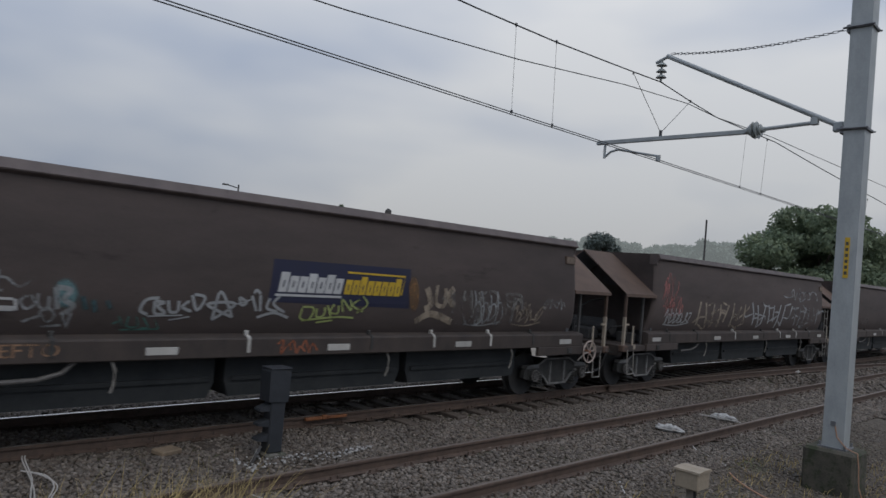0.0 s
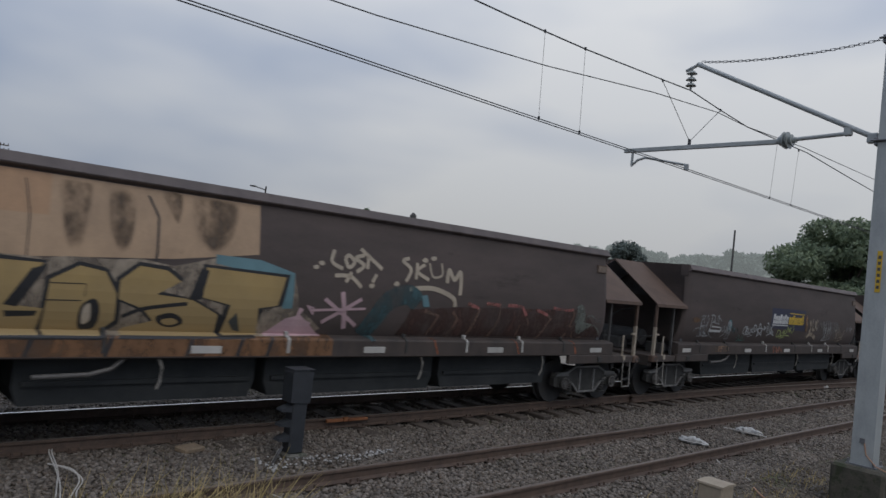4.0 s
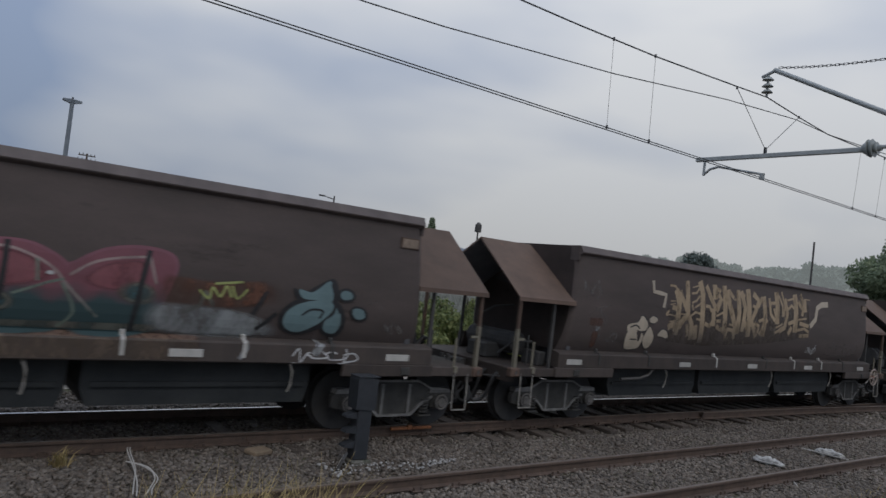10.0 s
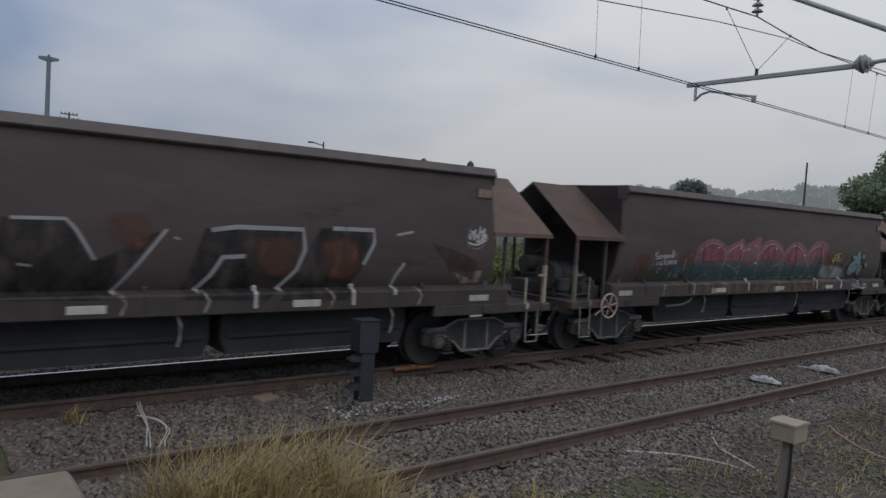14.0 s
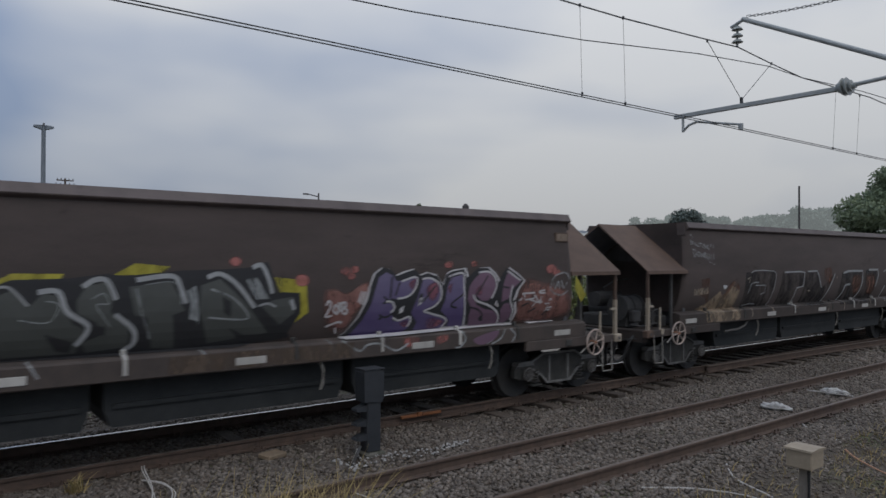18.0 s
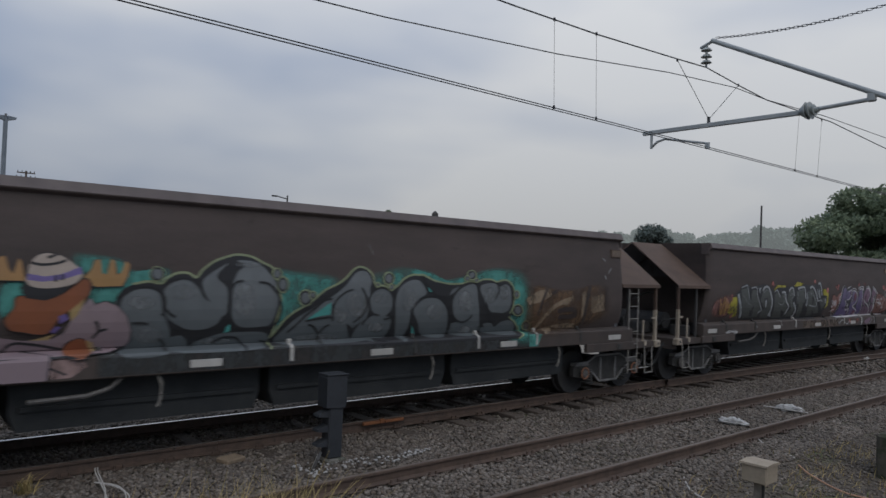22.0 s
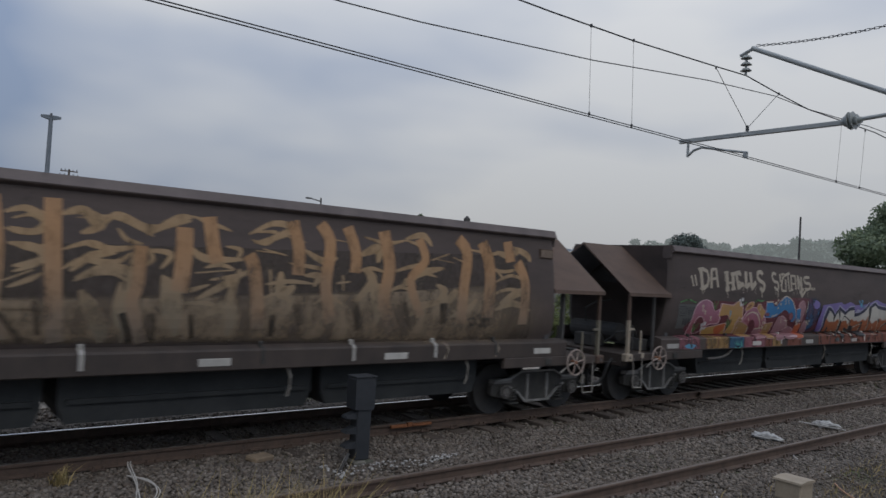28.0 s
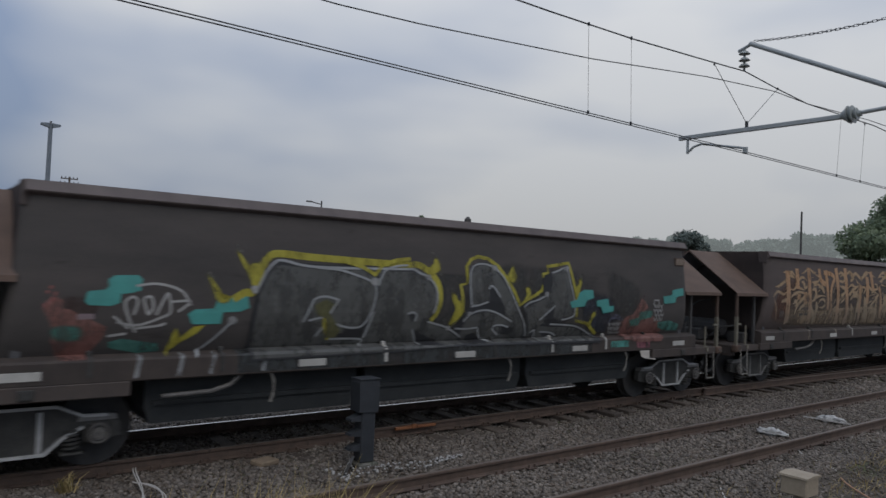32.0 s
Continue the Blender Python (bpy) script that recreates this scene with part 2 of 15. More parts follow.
CABLE = mat("cable_orange", (0.42, 0.24, 0.15), (0.34, 0.2, 0.13), 20, 0.7)
ROD = mat("rod_grey", (0.20, 0.19, 0.17), (0.3, 0.28, 0.25), 10, 0.7, 0.2)
STRAW = island_mat("dry_grass", [(0.30, 0.22, 0.09), (0.52, 0.40, 0.19), (0.44, 0.33, 0.14), (0.22, 0.19, 0.07)])
BALLAST = island_mat("ballast_stone", [(0.084, 0.071, 0.059), (0.190, 0.164, 0.141), (0.150, 0.117, 0.091), (0.280, 0.243, 0.207), (0.116, 0.097, 0.079)])
PALE = island_mat("pale_stone", [(0.42, 0.41, 0.39), (0.55, 0.53, 0.5)])
LEAF = island_mat("leaf_bush", [(0.09, 0.13, 0.05), (0.19, 0.24, 0.085), (0.34, 0.36, 0.14), (0.13, 0.18, 0.07)], 0.6, through_leaf=0.35)
LEAF_TREE = island_mat("leaf_tree", [(0.17, 0.225, 0.145), (0.26, 0.325, 0.205), (0.33, 0.39, 0.24), (0.21, 0.275, 0.17)], 0.6, through_leaf=0.4)
LEAF_FAR = island_mat("leaf_far", [(0.13, 0.165, 0.15), (0.17, 0.20, 0.18), (0.15, 0.185, 0.165)], 0.8)
BARK = mat("bark", (0.07, 0.055, 0.045), (0.12, 0.095, 0.08), 6, 0.9, 0.6, stretch=(2, 2, 0.4))
GRASS_GREEN = island_mat("green_grass", [(0.09, 0.125, 0.03), (0.16, 0.20, 0.045), (0.23, 0.24, 0.07)], 0.7)


# ---- mesh helpers ----
def part(name, bm, material, parent=None, label="", smooth=False):
    """Links a bmesh as one mesh object under a thing or a part."""
    me = bpy.data.meshes.new(name)
    bmesh.ops.recalc_face_normals(bm, faces=bm.faces)
    bm.to_mesh(me)
    bm.free()
    for m in (material if isinstance(material, (list, tuple)) else [material]):
        me.materials.append(m)
    if smooth:
        me.polygons.foreach_set("use_smooth", [True] * len(me.polygons))
    ob = new(name, me)
    ob.parent = parent
    if label:
        ob["label"] = label
    return ob


def arrays(name, verts, faces, material, parent=None, label=""):
    """A mesh from numpy arrays of places and of equal-sided faces."""
    me = bpy.data.meshes.new(name)
    verts, faces = np.asarray(verts, np.float32), np.asarray(faces, np.int32)
    k = faces.shape[1]
    me.vertices.add(len(verts))
    me.vertices.foreach_set("co", verts.ravel())
    me.loops.add(faces.size)
    me.loops.foreach_set("vertex_index", faces.ravel())
    me.polygons.add(len(faces))
    me.polygons.foreach_set("loop_start", np.arange(0, faces.size, k, dtype=np.int32))
    me.polygons.foreach_set("loop_total", np.full(len(faces), k, np.int32))
    me.update(calc_edges=True)
    me.validate()
    me.materials.append(material)
    ob = new(name, me)
    ob.parent = parent
    if label:
        ob["label"] = label
    return ob


def empty(name, m, label, category, group="", kind=""):
    ob = new(name)
    ob.empty_display_size = 0.2
    ob.matrix_basis = m
    return tagged(ob, label, category, group, kind)


def box(bm, x0, x1, y0, y1, z0, z1, bevel=0.0, mi=0):
    v = [bm.verts.new(c) for c in ((x0, y0, z0), (x1, y0, z0), (x1, y1, z0), (x0, y1, z0), (x0, y0, z1), (x1, y0, z1), (x1, y1, z1), (x0, y1, z1))]
    fs = [bm.faces.new([v[i] for i in q]) for q in ((3, 2, 1, 0), (4, 5, 6, 7), (0, 1, 5, 4), (1, 2, 6, 5), (2, 3, 7, 6), (3, 0, 4, 7))]
    for f in fs:
        f.material_index = mi
    if bevel:
        bmesh.ops.bevel(bm, geom=list({e for f in fs for e in f.edges}), offset=bevel, segments=1, affect="EDGES")
    return bm


def prism(bm, profile, x0, x1, mi=0, axis="x"):
    """A closed outline, of (y, z) pairs, drawn out along x; with axis y, of (x, z) pairs along y."""
    put = (lambda a, p: (a, p[0], p[1])) if axis == "x" else (lambda a, p: (p[0], a, p[1]))
    lo, hi = [bm.verts.new(put(x0, p)) for p in profile], [bm.verts.new(put(x1, p)) for p in profile]
    k = len(profile)
    fs = [bm.faces.new((lo[i], lo[(i + 1) % k], hi[(i + 1) % k], hi[i])) for i in range(k)]
    fs += [bm.faces.new(lo[::-1]), bm.faces.new(hi)]
    for f in fs:
        f.material_index = mi
    return bm


def rod(bm, p0, p1, r, seg=8, r1=None, mi=0):
    """A round bar between two places, tapered to r1."""
    p0, p1 = Vector(p0), Vector(p1)
    q = (p1 - p0).to_track_quat("Z", "Y")
    r1 = r if r1 is None else r1
    rings = [[bm.verts.new(p + q @ Vector((rr * math.cos(2 * math.pi * i / seg), rr * math.sin(2 * math.pi * i / seg), 0))) for i in range(seg)] for p, rr in ((p0, r), (p1, r1))]
    fs = [bm.faces.new((rings[0][i], rings[0][(i + 1) % seg], rings[1][(i + 1) % seg], rings[1][i])) for i in range(seg)]
    fs += [bm.faces.new(rings[0][::-1]), bm.faces.new(rings[1])]
    for f in fs:
        f.material_index = mi
    return bm


def tube(bm, pts, r, seg=6):
    """A bent round bar through the places."""
    pts = [Vector(p) for p in pts]
    rings = []
    for i, p in enumerate(pts):
        d = pts[min(i + 1, len(pts) - 1)] - pts[max(i - 1, 0)]
        q = d.to_track_quat("Z", "Y")
        rings.append([bm.verts.new(p + q @ Vector((r * math.cos(2 * math.pi * k / seg), r * math.sin(2 * math.pi * k / seg), 0))) for k in range(seg)])
    for a, b in zip(rings, rings[1:]):
        for k in range(seg):
            bm.faces.new((a[k], a[(k + 1) % seg], b[(k + 1) % seg], b[k]))
    bm.faces.new(rings[0][::-1])
    bm.faces.new(rings[-1])
    return bm


def ring(bm, centre, axis, R, r, seg=28, sides=6):
    """A closed hoop round an axis."""
    q = Vector(axis).to_track_quat("Z", "Y")
    rings = []
    for i in range(seg):
        a = 2 * math.pi * i / seg
        c, o = Vector((math.cos(a), math.sin(a), 0)), []
        for k in range(sides):
            b = 2 * math.pi * k / sides
            o.append(bm.verts.new(Vector(centre) + q @ (c * (R + r * math.cos(b)) + Vector((0, 0, r * math.sin(b))))))
        rings.append(o)
    for i in range(seg):
        a, b = rings[i], rings[(i + 1) % seg]
        for k in range(sides):
            bm.faces.new((a[k], a[(k + 1) % sides], b[(k + 1) % sides], b[k]))
    return bm


def smooth_line(pts, n=6, closed=False):
    """A Catmull-Rom curve through the places."""
    p = [Vector(q) for q in pts]
    k = len(p)
    if k < 3:
        return [tuple(q) for q in p]
    out = []
    for i in range(k if closed else k - 1):
        a, b, c, d = (p[(i - 1) % k], p[i], p[(i + 1) % k], p[(i + 2) % k]) if closed else (p[max(i - 1, 0)], p[i], p[i + 1], p[min(i + 2, k - 1)])
        for j in range(n):
            u = j / n
            out.append(tuple(0.5 * (2 * b + (c - a) * u + (2 * a - 5 * b + 4 * c - d) * u * u + (3 * b - a - 3 * c + d) * u ** 3)))
    if not closed:
        out.append(tuple(p[-1]))
    return out


B = bmesh.new


# ---- the hopper wagons ----
RAIL_A, RAIL_C, GAUGE = 5.655, 9.568, 1.505      # the near rail of each track, and rail to rail
MID_A, MID_C = RAIL_A + GAUGE / 2, RAIL_C + GAUGE / 2
PITCH, HALF = 16.09, 6.28

# half-width of the body's side by height, from the sill up to the top chord
SIDE = [(1.40, 1.268), (1.46, 1.302), (1.54, 1.340), (1.64, 1.376), (1.76, 1.406), (1.90, 1.428), (2.08, 1.443), (2.28, 1.448), (2.50, 1.442), (2.72, 1.428), (2.94, 1.408), (3.13, 1.384), (3.21, 1.374)]


def mirror_ends(make, name, material, parent, label=""):
    """The same part at both ends of the wagon."""
    out = []
    for s in (-1, 1):
        bm = B()
        make(bm, s)
        out.append(part(name, bm, material, parent, label))
    return out


def bogie(parent, x):
    root = B()
    box(root, -0.22, 0.22, -1.05, 1.05, 0.52, 0.72, 0.03)
    rod(root, (0, 0, 0.7), (0, 0, 0.92), 0.22, 16)
    bg = part("bogie", root, DARK, parent)
    bg.matrix_basis = pose(x, 0, 0)
    for s in (-1, 1):
        y = s * 1.02
        f = B()
        # cast frame: a deep middle hung between two raised arms that sit on the axle boxes
        top = [(-1.13, 0.56), (-0.98, 0.66), (-0.70, 0.67), (-0.42, 0.80), (0.42, 0.80), (0.70, 0.67), (0.98, 0.66), (1.13, 0.56)]
        low = [(1.13, 0.40), (1.00, 0.36), (0.98, 0.52), (0.72, 0.52), (0.50, 0.40), (0.32, 0.235), (-0.32, 0.235), (-0.50, 0.40), (-0.72, 0.52), (-0.98, 0.52), (-1.00, 0.36), (-1.13, 0.40)]
        prism(f, top + low, y - 0.05, y + 0.05, axis="y")
        o = s * 0.05
        for xa, xb in ((-0.28, -0.23), (0.23, 0.28)):
            prism(f, [(xa, 0.26), (xb, 0.26), (xb, 0.74), (xa, 0.74)], y + o - 0.03, y + o + 0.03, 1, "y")
        # ribs along the lower chord
        for k in (-1, 1):
            prism(f, [(k * 0.27, 0.235), (k * 0.32, 0.235), (k * 0.50, 0.40), (k * 0.72, 0.52), (k * 0.71, 0.55), (k * 0.485, 0.435), (k * 0.30, 0.27)], y + o, y + o + s * 0.035, 1, "y")
        prism(f, [(-0.30, 0.235), (0.30, 0.235), (0.30, 0.268), (-0.30, 0.268)], y + o, y + o + s * 0.035, 1, "y")
        for xa, za, xb, zb in ((-0.42, 0.775, 0.42, 0.775), (0.42, 0.775, 0.70, 0.65), (-0.70, 0.65, -0.42, 0.775), (0.70, 0.65, 0.98, 0.64), (-0.98, 0.64, -0.70, 0.65)):
            prism(f, [(xa, za), (xb, zb), (xb, zb + 0.035), (xa, za + 0.035)], y + o, y + o + s * 0.03, 1, "y")
        part("side_frame", f, [BOGIE, RIB], bg, "grimy cast side frame with pale scuffed ribs")
        for k in (-1, 1):
            sp = B()
            tube(sp, [(k * 0.60 + 0.085 * math.cos(q), y + s * 0.01 + 0.085 * math.sin(q), 0.26 + 0.25 * q / 31.4) for q in [0.5236 * n for n in range(61)]], 0.017, 5)
            part("coil_spring", sp, BOGIE, bg)
            sp = B()
            box(sp, k * 0.60 - 0.12, k * 0.60 + 0.12, y - 0.10, y + 0.10, 0.215, 0.245, 0.008)
            part("spring_plate", sp, BOGIE, bg)
            ab = B()
            box(ab, k * 0.87 - 0.15, k * 0.87 + 0.15, y - 0.08, y + 0.09, 0.34, 0.60, 0.03)
            rod(ab, (k * 0.87, y + s * 0.06, 0.46), (k * 0.87, y + s * 0.15, 0.46), 0.125, 18, 0.115)
            for n in range(4):
                rod(ab, (k * 0.87 + 0.13 * math.cos(n * 1.571 + 0.785), y + s * 0.085, 0.46 + 0.13 * math.sin(n * 1.571 + 0.785)), (k * 0.87 + 0.13 * math.cos(n * 1.571 + 0.785), y + s * 0.115, 0.46 + 0.13 * math.sin(n * 1.571 + 0.785)), 0.018, 6)
            part("axle_box", ab, BOGIE, bg)
            ab = B()
            ring(ab, (k * 0.87, y + s * 0.150, 0.46), (0, 1, 0), 0.112, 0.016, 22, 6)
            part("bearing_ring", ab, HUB, bg, "pale worn bearing ring")
            ab = B()
            prism(ab, [(k * 0.87 - 0.22, 0.60), (k * 0.87 + 0.22, 0.60), (k * 0.87 + 0.20, 0.665), (k * 0.87 - 0.20, 0.665)], y - 0.075, y + 0.075, axis="y")
            part("axle_saddle", ab, RIB, bg)
    axles = []
    for k in (-1, 1):
        w = B()
        for s in (-1, 1):
            rod(w, (0, s * 0.685, 0), (0, s * 0.815, 0), 0.455, 36, 0.45)
            rod(w, (0, s * 0.660, 0), (0, s * 0.690, 0), 0.485, 36)
            rod(w, (0, s * 0.80, 0), (0, s * 0.86, 0), 0.13, 14)
            # bearing cap with its three bolts turns outside the axle box
            rod(w, (0, s * 1.16, 0), (0, s * 1.19, 0), 0.075, 16, mi=1)
            for j in range(3):
                a = 2.1 * j
                rod(w, (0.05 * math.cos(a), s * 1.19, 0.05 * math.sin(a)), (0.05 * math.cos(a), s * 1.21, 0.05 * math.sin(a)), 0.016, 6, mi=1)
        rod(w, (0, -1.17, 0), (0, 1.17, 0), 0.065, 12)
        ob = part("wheelset", w, [WHEEL, HUB], bg)
        ob.matrix_basis = pose(k * 0.87, 0, 0.455)
        axles.append(ob)
    return bg


def end_x(z):
    """How far out the body's end stands at a height."""
    return HALF + 0.16 * max(0.0, (3.13 - z) / 1.69) ** 1.4


ENDS = [(-0.16, 0.0), (-0.06, 0.012), (0.0, 0.05), (0.03, 0.125)]      # how the side rounds into the end


def out(e, v):
    """Places on the end platforms; the two ends differ a little."""
    return v + 0.09 if e > 0 else -v - 0.13


def build_wagon():
    wg = empty("hopper_wagon", pose(0, 0, 0), "rusty brown coal hopper wagon with curved sides", "wagon", "hopper wagons of the train")
    # barrel body, open above, its ends leaning out towards the sill and rounded into the sides
    bm = B()
    inner = [(-1.30, 3.13), (-1.30, 2.2), (-0.5, 1.5), (0.5, 1.5), (1.30, 2.2), (1.30, 3.13)]
    rings = []
    for s, steps in ((-1, ENDS[::-1]), (1, ENDS)):
        for k, (dx, dw) in enumerate(steps):
            deep = 0.30 - 0.04 * (len(ENDS) - k if s < 0 else k + 1)
            o = [(s * (end_x(z) + dx), -w + dw, z) for z, w in SIDE] + [(s * (HALF - deep), y, z) for y, z in inner] + [(s * (end_x(z) + dx), w - dw, z) for z, w in reversed(SIDE)]
            rings.append([bm.verts.new(p) for p in o])
    for p, q in zip(rings, rings[1:]):
        for k in range(len(p)):
            m = (k + 1) % len(p)
            bm.faces.new((p[k], p[m], q[m], q[k]))
    body = part("body", bm, BROWN, wg, smooth=True)
    body.data.set_sharp_from_angle(angle=radians(40))
    def end_wall(b, s):
        levels = SIDE + [(3.375, 1.34)]
        grid = [[b.verts.new((s * (end_x(z) + 0.03 - (0.05 * (1 - u * u)) * max(0.0, (z - 1.9) / 1.4)), u * (w - 0.125), z)) for u in (-1, -0.85, -0.5, 0, 0.5, 0.85, 1)] for z, w in levels]
        for p, q in zip(grid, grid[1:]):
            for k in range(6):
                b.faces.new((p[k], p[k + 1], q[k + 1], q[k]))
        bmesh.ops.solidify(b, geom=b.faces[:], thickness=0.02)
        for y in (-1, 1):      # corner under the chord's end
            box(b, *sorted((s * (HALF - 0.02), s * (HALF + 0.035))), *sorted((y * 1.15, y * 1.362)), 3.10, 3.378)
    for ob in mirror_ends(end_wall, "end_wall", BROWN, wg):
        ob.data.polygons.foreach_set("use_smooth", [True] * len(ob.data.polygons))
        ob.data.set_sharp_from_angle(angle=radians(40))
    for s in (-1, 1):
        bm = B()
        prism(bm, [(s * 1.37, 3.385), (s * 1.440, 3.265), (s * 1.432, 3.248), (s * 1.372, 3.215), (s * 1.30, 3.13), (s * 1.30, 3.385)], -HALF - 0.01, HALF + 0.01)
        part("top_chord", bm, BROWN_SKYLIT, wg, "overhanging top chord, sky light put into its lighter brown")
        bm = B()
        prism(bm, [(s * 1.25, 1.395), (s * 1.28, 1.412), (s * 1.455, 1.375), (s * 1.475, 1.35), (s * 1.475, 1.115), (s * 1.46, 1.10), (s * 1.33, 1.10), (s * 1.28, 1.20)], -HALF - 0.40, HALF + 0.38)
        part("side_sill", bm, SILL, wg, "scuffed brown side sill")
        for e in (-1, 1):
            bm = B()
            a, b = sorted((e * 5.10, e * 6.72))
            box(bm, a, b, min(s * 1.40, s * 1.482), max(s * 1.40, s * 1.482), 0.93, 1.108, 0.012)
            part("step_sill", bm, SILL, wg)
            bm = B()
            a, b = sorted((e * 6.10, e * 6.26))
            box(bm, a, b, min(s * 1.482, s * 1.50), max(s * 1.482, s * 1.50), 0.955, 1.075, 0.008)
            box(bm, a + 0.02, b - 0.02, min(s * 1.495, s * 1.506), max(s * 1.495, s * 1.506), 0.975, 1.055)
            part("card_holder", bm, BOGIE, wg)
    # roofs over the end platforms
    def hood(b, s):
        t = 0.03
        for y in (-1, 1):
            o = [(0, 3.345), (y * 1.43, 2.32), (y * 1.445, 2.25), (y * 1.415, 2.25), (y * 1.395, 2.31), (0, 3.345 - t * 1.5)]
            v = []
            ridge_x, eave_x = (7.87, 7.745) if s > 0 else (7.60, 7.77)
            for (yy, zz), xe, xi in zip(o, (ridge_x, eave_x, eave_x, eave_x - 0.02, eave_x - 0.02, ridge_x), (-0.22, 0.04, 0.04, 0.04, 0.04, -0.22)):
                v.append((b.verts.new((s * (HALF + xi), yy, zz)), b.verts.new((s * xe, yy, zz))))
            for i in range(6):
                p, q = v[i], v[(i + 1) % 6]
                f = b.faces.new((p[0], p[1], q[1], q[0]))
                f.material_index = 1 if i in (3, 4) else 0
            b.faces.new([p[0] for p in v])
            b.faces.new([p[1] for p in v])
    mirror_ends(hood, "hood", [HOOD_BROWN, HOOD_UNDER_LIT], wg, "rust-brown gabled hood over the end platform")
    def bulkhead(b, s):
        prism(b, [(-1.30, 1.12), (-1.34, 2.3), (0, 3.2), (1.34, 2.3), (1.30, 1.12)], s * (HALF - 0.05), s * (HALF + 0.05))
    mirror_ends(bulkhead, "end_bulkhead", SLOPE, wg, "grey sloping end of the hopper under the hood")
    def deck(b, s):
        a, c = sorted((s * (HALF - 0.1), out(s, 7.62)))
        box(b, a, c, -1.36, 1.36, 1.02, 1.07, 0.008)
        box(b, *sorted((out(s, 7.45), out(s, 7.62))), -1.30, 1.30, 0.82, 1.02)
    mirror_ends(deck, "end_platform", SILL, wg)
    for s in (-1, 1):
        for e in (-1, 1):
            bm = B()
            a, b = sorted((out(e, 6.46), out(e, 7.60)))
            box(bm, a, b, min(s * 1.37, s * 1.43), max(s * 1.37, s * 1.43), 0.93, 1.075, 0.01)
            part("platform_beam", bm, SILL, wg)
            bm = B()
            a, b = sorted((out(e, 7.47), out(e, 7.68)))
            box(bm, a, b, min(s * 1.33, s * 1.47), max(s * 1.33, s * 1.47), 0.925, 1.085, 0.02)
            xm, y0, y1 = (a + b) / 2, s * 1.468, s * 1.476
            rod(bm, (xm, y0, 1.005), (xm, y1, 1.005), 0.038, 14, mi=1)
            ring(bm, (xm, s * 1.472, 1.005), (0, 1, 0), 0.045, 0.012, 16, 5)
            part("jacking_pad", bm, [POST_PAINT, DARK], wg, "cream-painted jacking pad with a dark hole")
            # hood post: bare brown above, painted below
            bm = B()
            px = out(e, 7.56)
            box(bm, px - 0.03, px + 0.03, s * 1.38 - 0.03, s * 1.38 + 0.03, 1.07, 2.28, 0.006)
            part("hood_post", bm, HOOD_BROWN, wg)
            if s < 0:
                bm = B()
                box(bm, px - 0.034, px + 0.034, -1.418, -1.346, 1.08, 1.76, 0.006)
                box(bm, *sorted((px, px - e * 0.16)), -1.418, -1.38, 1.56, 1.60)
                part("post_sleeve", bm, POST_PAINT, wg, "cream-painted lower half of the hood post")
                bm = B()
                rod(bm, (out(e, 7.12), -1.37, 1.07), (out(e, 7.12), -1.37, 1.54), 0.022, 8)
                box(bm, out(e, 7.12) - 0.04, out(e, 7.12) + 0.04, -1.45, -1.36, 0.98, 1.09, 0.008)
                part("grab_post", bm, POST_PAINT, wg)
                bm = B()
                tube(bm, [(out(e, 7.40), -1.42, 0.98), (out(e, 7.40), -1.44, 0.42), (out(e, 7.395), -1.44, 0.39), (out(e, 7.12), -1.44, 0.39), (out(e, 7.115), -1.44, 0.42), (out(e, 7.115), -1.42, 0.98)], 0.012)
                part("step_stirrup", bm, ROD, wg, "thin pale step stirrup")
            bm = B()
            px = out(e, 6.62)
            box(bm, px - 0.025, px + 0.025, s * 1.30 - 0.025, s * 1.30 + 0.025, 1.07, 2.30)
            part("hood_post", bm, DARK, wg)
    # brake gear on the platforms
    def gear(b, s):
        rod(b, (out(s, 6.72), -0.55, 1.42), (out(s, 6.72), 0.75, 1.42), 0.20, 16)
        box(b, *sorted((out(s, 6.80), out(s, 7.22))), -0.2, 0.35, 1.07, 1.36, 0.03)
        box(b, *sorted((out(s, 6.5), out(s, 6.7))), -1.1, -0.65, 1.07, 1.33, 0.02)
        tube(b, [(out(s, 6.6), -0.9, 1.3), (out(s, 6.75), -0.95, 1.5), (out(s, 7.0), -0.7, 1.45), (out(s, 7.05), -0.4, 1.2)], 0.025)
        tube(b, [(out(s, 7.0), 0.2, 1.6), (out(s, 7.05), 0.2, 1.9), (out(s, 6.8), 0.1, 2.05), (out(s, 6.4), 0.0, 2.1)], 0.022)
        rod(b, (out(s, 6.9), -1.0, 1.07), (out(s, 6.9), -1.0, 1.62), 0.018, 6)
    mirror_ends(gear, "brake_gear", GEAR, wg)
    def coupler(b, s):
        box(b, *sorted((out(s, 7.3), out(s, 7.72))), -0.13, 0.13, 0.78, 1.0, 0.02)
        pts = [(7.70, -0.12), (7.92, -0.20), (8.10, -0.15), (8.10, -0.02), (7.98, 0.0), (8.0, 0.14), (7.90, 0.19), (7.70, 0.12)]
        lo, hi = [b.verts.new((s * x, y * s, 0.75)) for x, y in pts], [b.verts.new((s * x, y * s, 1.03)) for x, y in pts]
        for i in range(8):
            b.faces.new((lo[i], lo[(i + 1) % 8], hi[(i + 1) % 8], hi[i]))
        b.faces.new(lo)
        b.faces.new(hi)
        rod(b, (out(s, 8.0), -0.1 * s, 1.03), (out(s, 8.0), -0.1 * s, 1.1), 0.04, 8)
